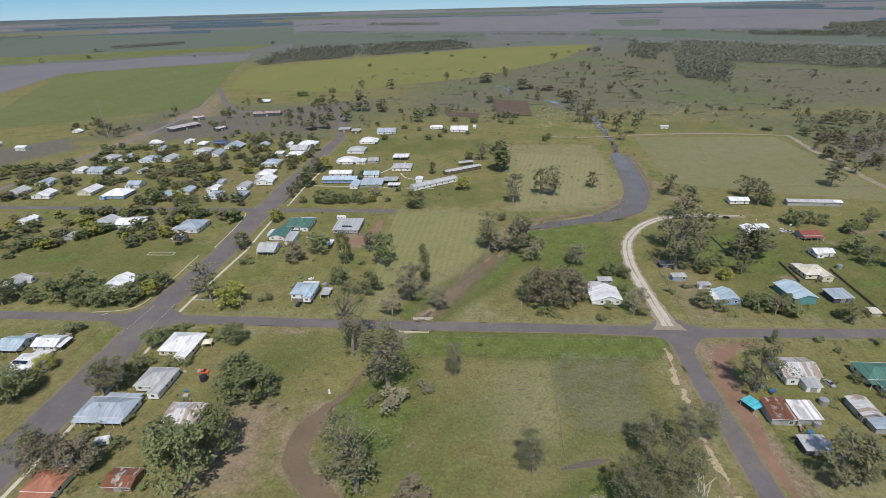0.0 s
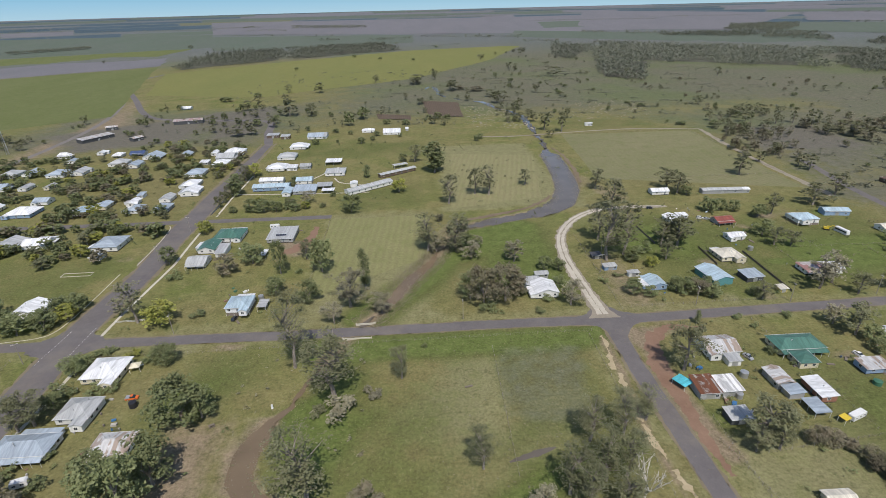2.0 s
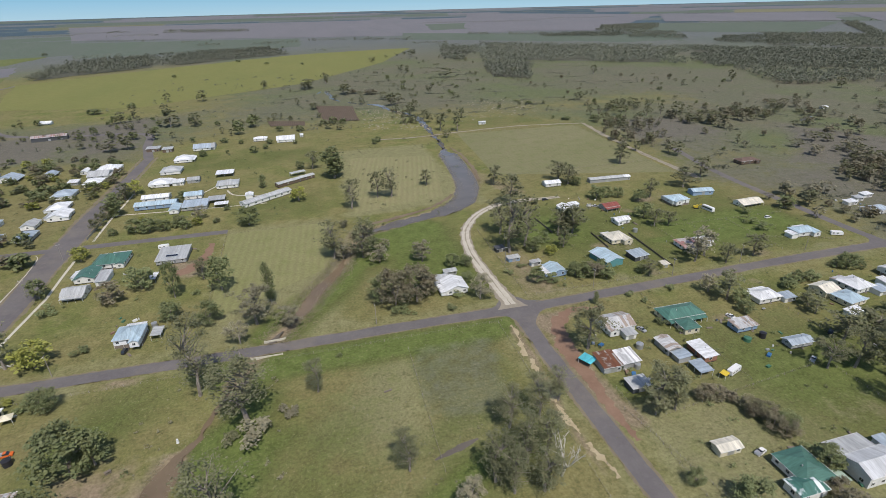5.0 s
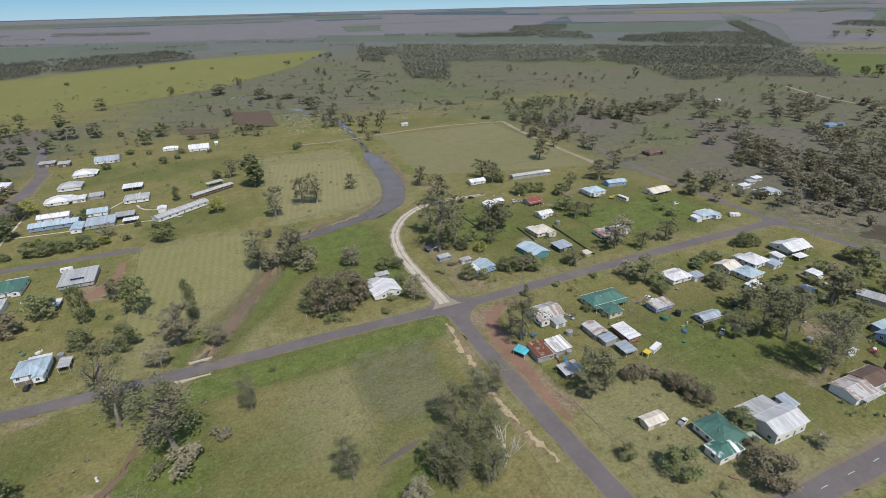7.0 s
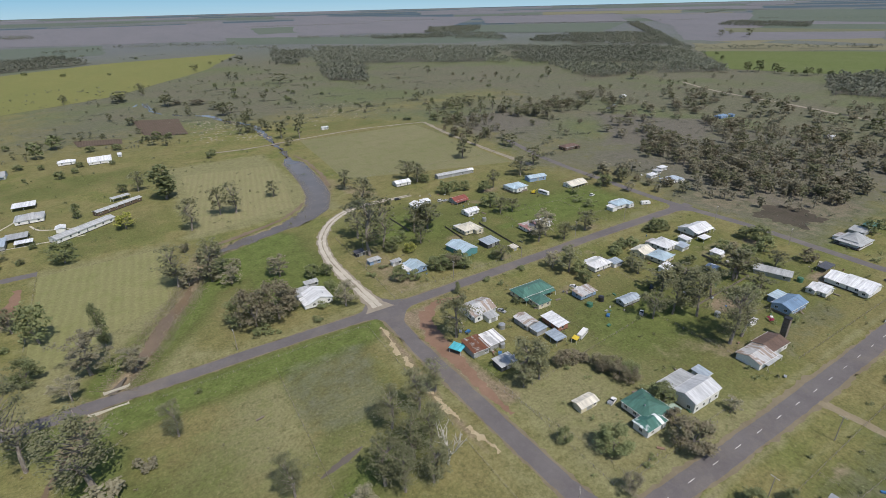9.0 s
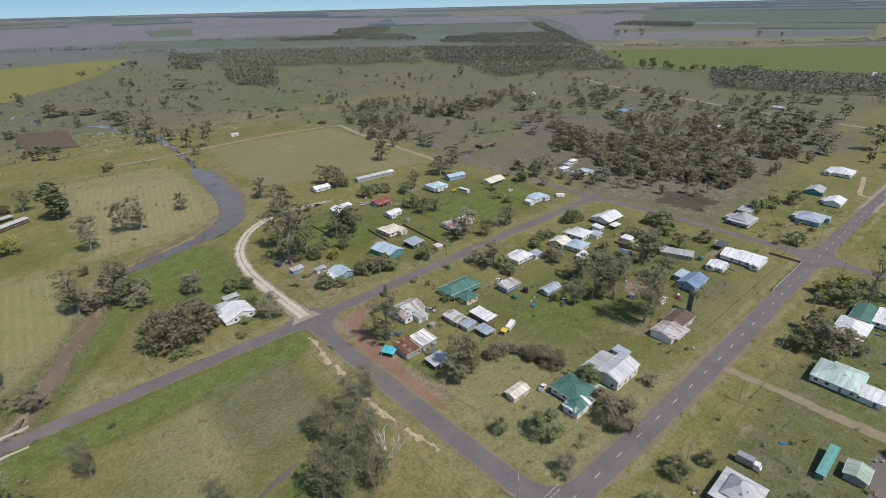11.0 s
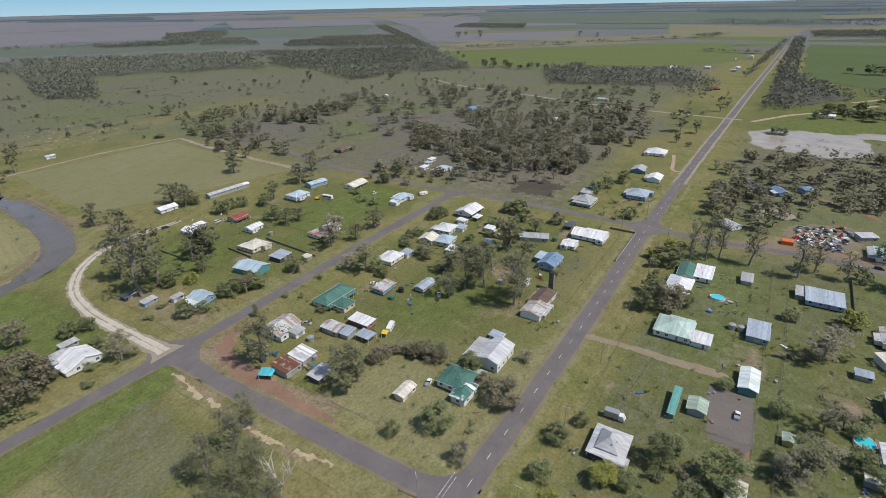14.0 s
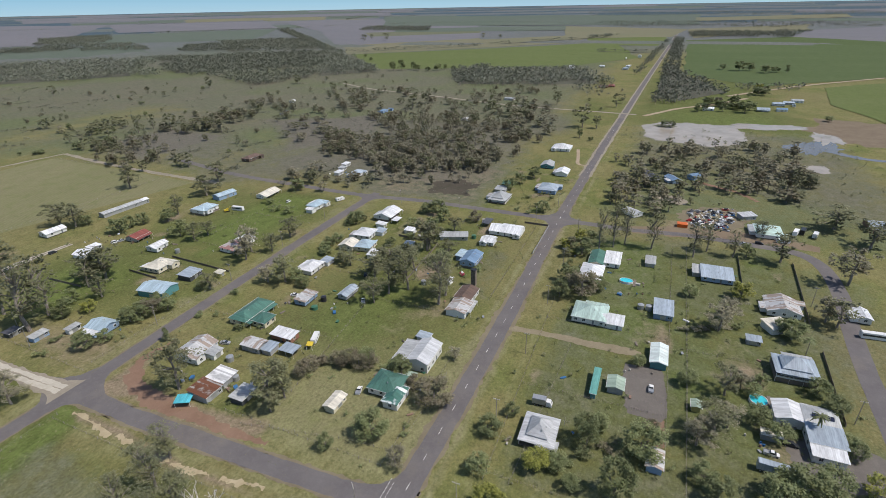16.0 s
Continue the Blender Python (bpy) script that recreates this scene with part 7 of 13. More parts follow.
tree(25.2, 216.6, 11.3, 14.9, "d")
bush(33.1, 203.6, 9.4, 5.6, "d")
tree(48.5, 218.2, 10.6, 10.9, "r")
tree(68.7, 242.3, 7.6, 7.8, "d")
tree(76.1, 240.5, 6.6, 6.7, "d")
tree(72.3, 204.7, 10.3, 12.8, "g")
bush(56.6, 199.5, 5.0, 3.0, "d")
bush(38.3, 200.4, 2.9, 1.8, "d")
tree(54.4, 253.0, 10.6, 13.2, "g")
bush(62.7, 209.8, 6.2, 3.7, "d")
tree(71.2, 223.0, 6.2, 6.4, "d")
tree(105.6, 212.0, 8.6, 8.2, "d")
tree(112.6, 208.8, 6.4, 5.4, "d")
tree(131.0, 209.6, 9.6, 8.6, "d")
tree(136.6, 208.4, 9.8, 8.8, "r")
tree(152.8, 262.9, 17.5, 18.6, "e")
tree(135.2, 320.7, 17.3, 22.5, "e")
tree(140.6, 368.3, 12.6, 15.8, "e")
bush(95.7, 223.6, 5.0, 3.0, "d")
tree(119.7, 247.7, 8.2, 8.3, "d")
tree(19.6, 429.9, 15.5, 27.0, "d", "t")
tree(22.3, 434.9, 10.6, 18.9, "d")
tree(25.5, 350.4, 11.4, 22.0, "e")
tree(46.9, 368.6, 12.0, 21.0, "e")
tree(57.0, 366.0, 12.0, 23.4, "e")
tree(89.0, 385.5, 10.1, 13.1, "e")
tree(-10.7, 380.6, 11.5, 11.8, "y")
tree(-7.7, 468.1, 7.8, 8.0, "d")
tree(2.8, 464.1, 12.7, 15.9, "e")
tree(-38.4, 422.5, 5.4, 11.4, "d", "t")
tree(-44.1, 342.3, 13.2, 13.5, "d")
tree(-84.3, 349.0, 7.6, 6.8, "d")
tree(-137.1, 389.8, 10.5, 17.4, "d", "t")
tree(-139.9, 427.1, 12.3, 13.2, "e")
tree(74.7, 545.7, 6.6, 6.7, "d")
tree(-78.6, 364.6, 9.6, 10.0, "g")
tree(-136.1, 437.3, 12.8, 13.0, "y")
tree(196.2, 350.6, 13.6, 15.6, "e")
tree(193.3, 362.0, 13.1, 16.4, "e")
tree(200.6, 345.6, 7.6, 8.0, "d")
tree(208.0, 314.4, 8.5, 8.7, "d")
tree(266.4, 387.0, 14.8, 18.6, "e")
tree(192.8, 85.1, 12.7, 29.5, "e")
tree(201.6, 85.3, 10.7, 23.3, "e")
tree(200.6, 105.2, 13.4, 22.7, "e")
tree(193.1, 112.4, 11.8, 18.2, "e")
tree(182.9, 115.1, 10.7, 14.0, "e")
tree(220.3, 111.2, 12.2, 15.9, "e")
tree(138.8, 100.9, 6.5, 6.7, "r")
tree(136.6, 105.4, 5.8, 5.9, "r")
bush(132.3, 111.0, 8.8, 5.3, "r")
tree(139.1, 92.2, 6.8, 7.0, "r")
tree(138.0, 96.2, 6.5, 6.6, "r")
tree(136.1, 102.2, 5.7, 5.9, "r")
tree(97.6, 84.6, 4.8, 6.6, "d")
tree(108.4, 73.8, 10.8, 9.4, "d")
tree(130.2, 60.2, 12.0, 10.4, "r")
tree(140.3, 78.5, 8.1, 8.3, "d")
bush(141.4, 83.8, 6.4, 3.8, "d")
tree(232.6, 203.2, 10.9, 13.6, "e")
tree(197.3, 206.8, 14.0, 17.5, "g")
tree(207.2, 211.5, 13.1, 16.4, "g")
tree(220.6, 168.6, 7.2, 5.4, "d")
tree(226.4, 172.6, 6.4, 4.6, "d")
tree(274.8, 314.6, 17.8, 15.5, "e")
tree(303.7, 331.5, 14.2, 17.8, "e")
tree(212.0, 200.3, 9.1, 11.3, "e")
tree(308.9, 255.0, 9.8, 10.0, "d")
bush(266.6, 230.0, 9.9, 5.9, "d")
bush(266.1, 242.1, 8.5, 5.1, "d")
bush(276.7, 255.5, 8.9, 5.3, "d")
tree(236.8, 302.6, 10.4, 14.6, "e")
tree(207.8, 256.8, 9.4, 11.7, "e")
tree(216.4, 254.7, 8.0, 10.0, "e")
tree(209.9, 271.0, 10.5, 10.7, "d")
tree(225.1, 298.9, 9.2, 9.4, "d")
tree(215.7, 311.1, 7.9, 8.0, "d")
tree(199.0, 312.5, 10.5, 10.8, "d")
tree(143.4, 262.9, 11.9, 14.9, "e")
tree(151.0, 269.3, 15.9, 13.7, "e")
tree(129.5, 255.3, 7.3, 7.5, "d")
tree(138.3, 246.2, 8.8, 11.0, "e")
tree(118.3, 245.6, 6.5, 6.6, "d")
tree(126.7, 238.8, 6.4, 6.6, "y")
tree(142.6, 210.6, 8.0, 7.4, "d")
tree(141.4, 204.6, 7.8, 6.4, "d")
tree(127.6, 212.4, 8.6, 7.6, "d")
bush(104.4, 229.9, 4.6, 2.8, "d")
tree(162.4, 204.4, 5.6, 5.0, "d")
tree(163.9, 200.2, 7.6, 9.6, "e")
tree(184.4, 168.9, 11.4, 14.3, "e")
tree(180.9, 177.4, 8.1, 10.1, "g")
tree(183.5, 156.7, 6.4, 6.5, "d")
tree(187.3, 164.2, 7.5, 7.7, "d")
bush(165.2, 185.1, 5.1, 3.1, "d")
bush(150.3, 158.4, 5.2, 3.1, "d")
bush(142.9, 186.1, 5.4, 3.3, "d")
tree(122.7, 183.5, 2.6, 6.8, "d", "t")
bush(141.7, 159.9, 6.6, 4.0, "d")
bush(146.7, 152.1, 5.5, 3.3, "d")
bush(145.8, 178.3, 3.8, 2.3, "d")
tree(129.4, 113.6, 6.8, 6.6, "r")
tree(125.6, 114.4, 6.4, 6.2, "r")
tree(112.4, 112.8, 8.6, 13.6, "e")
tree(104.6, 112.6, 8.0, 9.6, "e")
tree(215.2, 153.0, 7.4, 8.0, "e")
tree(212.6, 146.8, 7.6, 8.4, "e")
tree(222.4, 126.0, 15.7, 10.6, "e")
tree(206.6, 128.0, 12.6, 14.2, "e")
tree(245.5, 114.7, 15.2, 19.1, "e")
tree(231.1, 98.7, 10.1, 10.3, "d")
tree(256.6, 131.0, 5.0, 4.6, "d")
tree(274.0, 138.2, 6.5, 6.7, "d")
tree(274.4, 124.5, 8.8, 9.0, "d")
tree(301.2, 131.9, 10.7, 11.0, "d")
tree(262.6, 178.4, 6.0, 5.2, "d")
tree(273.0, 173.6, 5.0, 4.4, "d")
tree(276.4, 178.8, 5.0, 5.4, "d")
tree(124.4, 37.4, 7.4, 6.2, "d")
tree(134.8, 32.7, 4.8, 4.9, "d")
tree(107.8, 35.9, 6.8, 6.9, "d")
tree(95.4, 28.7, 8.8, 9.0, "y")
tree(115.3, 19.5, 7.5, 7.7, "y")
tree(117.7, 13.5, 6.0, 6.1, "d")
tree(131.0, 6.4, 8.4, 12.6, "d")
tree(138.0, 3.2, 4.6, 7.8, "d", "t")
tree(132.6, -10.4, 12.0, 12.4, "d")
tree(144.6, -12.6, 5.0, 4.6, "r")
tree(113.0, -3.8, 9.8, 15.1, "d")
tree(111.7, 8.1, 5.2, 5.3, "d")
tree(179.3, -6.5, 4.7, 4.9, "d")
tree(172.6, -36.4, 10.0, 12.6, "e")
tree(178.4, -42.0, 6.6, 7.2, "g")
tree(143.4, -26.4, 9.0, 10.6, "g")
tree(148.6, -31.3, 11.4, 13.4, "e")
tree(155.4, -36.2, 8.4, 10.0, "g")
tree(173.9, -23.9, 6.6, 6.8, "d")
tree(175.9, -45.5, 5.6, 5.7, "d")
tree(183.9, -49.1, 4.9, 5.1, "d")
tree(279.0, 21.5, 7.9, 26.8, "e")
tree(288.0, 14.6, 7.5, 26.4, "e")
tree(294.4, 8.8, 7.6, 22.2, "e")
tree(293.3, -6.0, 8.8, 22.5, "e")
tree(289.8, -28.1, 8.2, 21.2, "e")
tree(300.3, -35.3, 7.8, 16.4, "e")
tree(297.4, -48.3, 7.2, 16.5, "e")
tree(216.6, -36.8, 13.6, 14.8, "g")
tree(228.5, -42.0, 9.0, 10.4, "g")
bush(211.6, -23.2, 4.6, 2.0, "g")
bush(213.6, -27.8, 5.4, 2.4, "g")
bush(215.6, -31.6, 5.0, 2.2, "r")
bush(217.6, -35.6, 5.6, 2.6, "g")
bush(219.4, -40.0, 5.2, 2.4, "g")
bush(221.4, -44.6, 5.6, 3.0, "d")
bush(125.0, 7.0, 5.6, 4.6, "d")
bush(120.4, 11.0, 5.0, 2.8, "d")
bush(130.6, 0.4, 5.4, 3.4, "r")
bush(176.0, -24.4, 3.6, 2.4, "d")
tree(243.5, -25.7, 6.4, 6.6, "d")
tree(249.8, -48.2, 9.2, 9.4, "y")
tree(271.8, 29.9, 10.3, 10.5, "d")
tree(236.1, 31.4, 10.2, 10.4, "d")
tree(226.0, 22.7, 14.0, 14.3, "r")
tree(220.5, 32.7, 9.2, 9.4, "d")
tree(232.4, 16.8, 8.6, 8.8, "d")
tree(220.6, -64.7, 9.4, 9.6, "d")
tree(224.0, -62.1, 7.1, 7.3, "d")
tree(282.5, -98.4, 16.5, 20.7, "g")
tree(362.4, -109.1, 21.1, 15.0, "e")
tree(336.5, -121.3, 17.8, 15.7, "e")
tree(240.5, -80.7, 9.3, 11.6, "g")
tree(298.7, -71.4, 13.5, 16.9, "e")
tree(300.0, -55.3, 8.3, 8.5, "d")
tree(367.2, 100.7, 9.3, 9.6, "d")
tree(383.5, 96.1, 9.7, 9.9, "d")
tree(401.6, 89.0, 10.0, 10.2, "d")
tree(329.1, 65.6, 8.4, 8.5, "d")
bush(322.7, 73.9, 5.1, 3.0, "d")
bush(326.3, 82.8, 4.4, 2.6, "d")
bush(338.5, 71.8, 5.3, 3.2, "d")
bush(359.2, 66.1, 5.5, 3.3, "d")
bush(353.6, 81.7, 4.7, 2.8, "d")
bush(363.2, 73.3, 4.8, 2.9, "d")
tree(291.4, 123.6, 9.2, 9.4, "d")
tree(296.7, 103.5, 7.9, 8.1, "r")
tree(270.9, 124.8, 7.0, 7.1, "d")
tree(276.5, 109.7, 7.9, 9.9, "e")
tree(244.0, 138.2, 6.0, 5.6, "d")
tree(300.4, 139.8, 8.4, 8.0, "d")
tree(271.8, 181.4, 6.0, 6.2, "d")
tree(266.8, 176.3, 8.6, 8.8, "d")
tree(231.6, 172.8, 7.2, 5.6, "d")
tree(238.0, 171.6, 7.0, 5.2, "d")
tree(248.1, 114.6, 12.3, 15.4, "e")
tree(238.5, 98.1, 10.5, 12.3, "e")
tree(231.6, 79.4, 4.6, 3.2, "d")
tree(155.0, -50.7, 7.4, 7.6, "d")
tree(161.0, -45.7, 7.6, 7.7, "d")
palm(162.1, -62.1, 8.0)
tree(184.4, -67.0, 7.1, 7.3, "d")
tree(175.0, -70.2, 8.2, 8.4, "d")
palm(209.5, -67.9, 8.0)
tree(156.1, -72.2, 5.8, 5.9, "d")
tree(160.5, -71.0, 4.7, 4.8, "d")
tree(133.5, -54.1, 12.1, 12.4, "d")
tree(138.7, -62.0, 8.9, 9.1, "d")
tree(129.0, -47.8, 10.1, 10.4, "d")
tree(124.5, -31.7, 8.2, 8.3, "d")
tree(129.1, -27.4, 6.6, 6.8, "d")
tree(141.3, -73.4, 7.3, 7.5, "y")
tree(237.2, -84.2, 11.5, 14.4, "e")
tree(332.6, -65.8, 8.8, 11.1, "e")
tree(108.6, 76.4, 5.0, 7.4, "d")
tree(99.8, 60.2, 6.0, 7.5, "g")
bush(112.3, 63.4, 3.0, 1.8, "d")
bush(116.0, 64.3, 2.6, 1.6, "d")
tree(156.6, 62.5, 4.8, 5.9, "g")
tree(134.6, 70.2, 6.0, 5.8, "r")
tree(141.9, 94.9, 6.5, 6.7, "d")
tree(53.8, 121.7, 9.1, 17.5, "e")
tree(65.6, 123.1, 8.5, 18.3, "e")
tree(75.7, 129.0, 7.6, 14.6, "e")
tree(41.5, 102.2, 9.7, 18.8, "e")
tree(53.6, 105.9, 8.9, 19.1, "e")
tree(60.7, 107.3, 8.4, 18.6, "e")
tree(45.5, 96.9, 7.9, 18.0, "e")
tree(54.3, 95.0, 8.6, 15.8, "e")
tree(31.4, 95.2, 8.3, 10.4, "g")
bush(-137.4, 183.3, 8.0, 4.8, "d")
bush(-139.3, 179.8, 9.0, 5.4, "d")
bush(-133.4, 185.7, 6.9, 4.2, "d")
bush(-135.2, 160.2, 10.0, 6.0, "d")
bush(-137.2, 157.7, 7.5, 4.5, "d")
bush(-123.4, 160.6, 7.3, 4.4, "d")
bush(-118.1, 161.9, 5.8, 3.5, "d")
bush(-120.6, 183.8, 6.7, 4.0, "y")
bush(-113.5, 179.7, 5.6, 3.3, "d")
bush(-123.5, 131.0, 5.9, 3.5, "d")
bush(-128.6, 130.8, 5.0, 3.0, "d")
bush(-121.5, 163.6, 4.9, 2.9, "e")
bush(-132.0, 187.9, 5.4, 3.2, "d")
bush(-195.7, 216.9, 11.0, 6.6, "d")
bush(-184.8, 214.4, 9.5, 5.7, "d")
bush(-175.7, 211.8, 9.3, 5.6, "d")
bush(-210.8, 216.6, 13.4, 8.0, "d")
bush(-199.2, 211.2, 11.0, 6.6, "d")
tree(-173.5, 220.3, 9.4, 9.6, "d")
tree(-169.4, 226.4, 8.3, 8.5, "d")
stand([(479, 330, 6.5, 10.2, "e"), (405, 290, 6.4, 7.8, "g"), (411, 300, 5.0, 7.0, "r"), (462, 310, 7.0, 9.9, "r"), (432, 255, 8.1, 11.4, "g"), (430, 299, 8.0, 10.7, "r"), (451, 261, 4.6, 6.4, "e"), (380, 189, 7.1, 10.1, "r"), (448, 316, 6.0, 8.4, "r"), (414, 283, 6.3, 7.5, "g"), (464, 314, 6.1, 8.8, "e"), (459, 272, 3.9, 6.1, "r"), (414, 263, 5.7, 8.3, "r"), (391, 216, 5.4, 6.7, "r"), (450, 310, 6.1, 7.2, "g"), (450, 291, 5.7, 8.1, "e"), (453, 302, 5.5, 6.9, "g"), (447, 238, 9.4, 11.2, "g"), (437, 289, 3.8, 5.7, "r"), (403, 287, 8.5, 10.2, "e")])
stand([(462, 312, 4.9, 6.9, "r"), (459, 280, 7.1, 9.2, "e"), (404, 216, 7.0, 10.5, "g"), (478, 330, 5.9, 7.2, "r"), (403, 203, 7.2, 9.5, "g"), (420, 296, 8.7, 10.8, "r"), (415, 228, 4.1, 6.5, "e"), (415, 280, 8.1, 10.5, "g"), (382, 202, 7.4, 9.8, "e"), (440, 252, 8.8, 10.7, "g"), (458, 327, 7.9, 9.7, "e"), (418, 302, 6.2, 8.7, "e"), (474, 311, 7.5, 10.4, "e"), (413, 244, 4.0, 5.8, "e"), (462, 298, 8.7, 11.4, "g"), (395, 200, 5.0, 6.1, "g"), (419, 247, 4.6, 6.3, "g"), (424, 291, 4.8, 6.5, "g"), (422, 269, 8.2, 9.9, "r"), (470, 285, 4.1, 6.0, "g")])
stand([(464, 323, 5.5, 7.6, "e"), (442, 249, 8.7, 11.2, "r"), (397, 240, 4.5, 5.9, "g"), (424, 220, 8.4, 11.6, "g"), (389, 194, 6.2, 9.2, "e"), (416, 286, 9.0, 11.0, "e"), (416, 283, 6.9, 10.2, "e"), (451, 262, 5.7, 8.3, "e"), (416, 269, 7.5, 10.2, "e"), (399, 232, 7.9, 9.5, "g"), (442, 263, 4.3, 6.0, "g"), (422, 295, 6.8, 9.4, "g"), (411, 222, 7.2, 9.9, "g"), (448, 314, 7.3, 9.2, "g"), (479, 339, 7.6, 10.9, "g"), (423, 265, 7.8, 9.6, "g"), (426, 230, 7.1, 10.4, "e"), (409, 227, 8.0, 11.0, "g"), (412, 263, 8.9, 11.3, "g"), (417, 299, 4.5, 6.3, "r")])
stand([(467, 305, 4.3, 6.1, "g"), (441, 287, 4.5, 6.1, "e"), (459, 292, 7.1, 8.6, "e"), (472, 306, 6.7, 8.9, "g"), (408, 254, 7.6, 10.5, "g"), (409, 228, 4.9, 6.5, "r"), (442, 229, 5.6, 8.9, "g"), (469, 308, 6.7, 9.5, "r"), (449, 260, 5.7, 9.1, "r"), (441, 251, 6.5, 9.3, "e"), (441, 296, 6.2, 8.1, "r"), (454, 307, 8.3, 11.4, "r"), (404, 243, 6.4, 7.9, "e"), (415, 275, 5.4, 8.2, "g"), (445, 252, 4.3, 6.5, "g"), (438, 294, 5.4, 6.9, "e"), (437, 254, 6.7, 9.3, "e"), (417, 262, 8.6, 11.3, "g"), (433, 307, 6.9, 8.5, "r"), (432, 278, 8.5, 11.6, "g")])
stand([(423, 242, 5.0, 6.1, "g"), (386, 212, 5.1, 6.7, "r"), (461, 312, 4.2, 5.8, "g"), (426, 216, 6.5, 9.3, "g"), (431, 221, 5.8, 8.8, "e"), (447, 254, 8.6, 11.4, "e"), (461, 316, 8.8, 10.6, "e"), (421, 284, 6.6, 9.3, "e"), (422, 239, 7.6, 9.0, "e"), (473, 325, 5.6, 8.2, "g"), (402, 259, 6.6, 8.3, "e"), (465, 272, 9.3, 11.8, "e"), (419, 298, 6.7, 8.0, "e"), (440, 237, 4.8, 7.3, "g"), (470, 316, 8.1, 11.0, "e"), (399, 230, 7.0, 10.8, "g"), (436, 298, 6.7, 8.8, "e"), (458, 298, 4.9, 6.0, "g"), (426, 214, 5.3, 6.4, "g"), (445, 236, 4.5, 5.8, "g")])
stand([(456, 303, 8.7, 10.6, "g"), (418, 305, 7.5, 11.0, "e"), (381, 192, 4.7, 6.3, "g"), (388, 215, 5.7, 8.3, "g"), (458, 295, 9.1, 11.6, "e"), (413, 253, 4.9, 6.7, "e"), (407, 249, 4.8, 7.0, "g"), (436, 247, 5.1, 6.6, "g"), (413, 234, 6.1, 7.9, "g"), (464, 272, 7.4, 10.8, "g"), (417, 267, 6.0, 8.4, "r"), (460, 255, 5.3, 7.5, "r"), (427, 311, 6.4, 9.2, "g"), (425, 215, 9.3, 11.4, "r"), (432, 292, 6.1, 9.4, "e"), (464, 311, 6.8, 8.7, "g"), (438, 284, 4.4, 6.0, "e"), (399, 207, 9.0, 11.1, "g"), (464, 266, 9.2, 11.7, "r"), (412, 223, 5.7, 8.1, "e")])
stand([(425, 255, 6.9, 9.8, "g"), (379, 187, 6.5, 10.1, "g"), (419, 226, 4.2, 6.3, "e"), (476, 315, 6.5, 9.3, "e"), (392, 236, 5.8, 7.2, "r"), (451, 277, 6.1, 7.7, "r"), (446, 224, 4.0, 5.9, "g"), (388, 210, 7.8, 9.3, "e"), (452, 250, 9.0, 11.2, "e"), (475, 335, 8.7, 10.9, "e"), (391, 202, 6.7, 9.4, "e"), (442, 289, 8.1, 11.5, "g"), (453, 323, 5.9, 7.1, "e"), (435, 267, 8.2, 10.6, "g"), (398, 263, 4.8, 6.9, "g"), (424, 299, 8.7, 10.4, "g"), (462, 269, 6.1, 7.3, "r"), (404, 208, 6.9, 8.5, "e"), (439, 256, 7.0, 8.6, "g"), (471, 294, 7.5, 10.1, "e")])
stand([(454, 267, 4.9, 6.7, "g"), (470, 331, 7.9, 10.4, "g"), (467, 336, 8.2, 11.9, "g"), (467, 282, 6.5, 8.7, "g"), (450, 278, 8.8, 11.1, "g"), (449, 306, 8.8, 11.5, "r"), (381, 187, 4.2, 5.7, "e"), (390, 192, 7.1, 8.8, "g"), (395, 211, 6.4, 9.0, "e"), (397, 239, 6.4, 9.9, "g")])
stand([(511, 134, 7.2, 10.0, "r"), (617, 232, 5.7, 8.2, "e"), (519, 137, 6.9, 9.0, "g"), (498, 254, 6.0, 7.2, "e"), (491, 261, 6.7, 8.8, "g"), (519, 112, 8.1, 10.2, "r"), (535, 248, 8.2, 10.8, "e"), (579, 236, 5.5, 8.3, "r"), (565, 171, 5.8, 9.0, "g"), (572, 262, 5.4, 8.5, "g"), (593, 244, 6.5, 9.6, "e"), (566, 329, 7.7, 9.9, "r"), (562, 183, 4.4, 6.9, "g"), (590, 327, 4.9, 6.9, "g"), (542, 291, 5.2, 7.4, "g"), (613, 237, 4.6, 6.9, "g"), (523, 207, 4.5, 6.3, "e"), (526, 124, 5.9, 7.5, "r"), (569, 177, 7.3, 9.9, "g"), (585, 183, 6.1, 9.6, "e")])
stand([(538, 291, 7.3, 10.4, "r"), (534, 131, 8.4, 10.2, "g"), (538, 284, 5.2, 6.3, "r"), (561, 209, 5.2, 7.9, "e"), (528, 133, 6.1, 7.4, "e"), (491, 191, 8.4, 10.3, "e"), (530, 229, 4.8, 7.5, "e"), (584, 335, 6.0, 7.1, "r"), (506, 167, 5.7, 8.1, "e"), (560, 300, 8.4, 10.4, "g"), (557, 286, 6.9, 9.6, "g"), (521, 145, 7.3, 10.0, "g"), (509, 141, 6.2, 8.8, "r"), (515, 196, 6.0, 8.9, "e"), (595, 253, 6.4, 9.9, "g"), (593, 225, 5.9, 8.5, "e"), (594, 214, 4.4, 6.3, "g"), (564, 203, 9.5, 11.3, "g"), (528, 272, 6.6, 8.5, "e"), (510, 227, 5.6, 8.2, "e")])
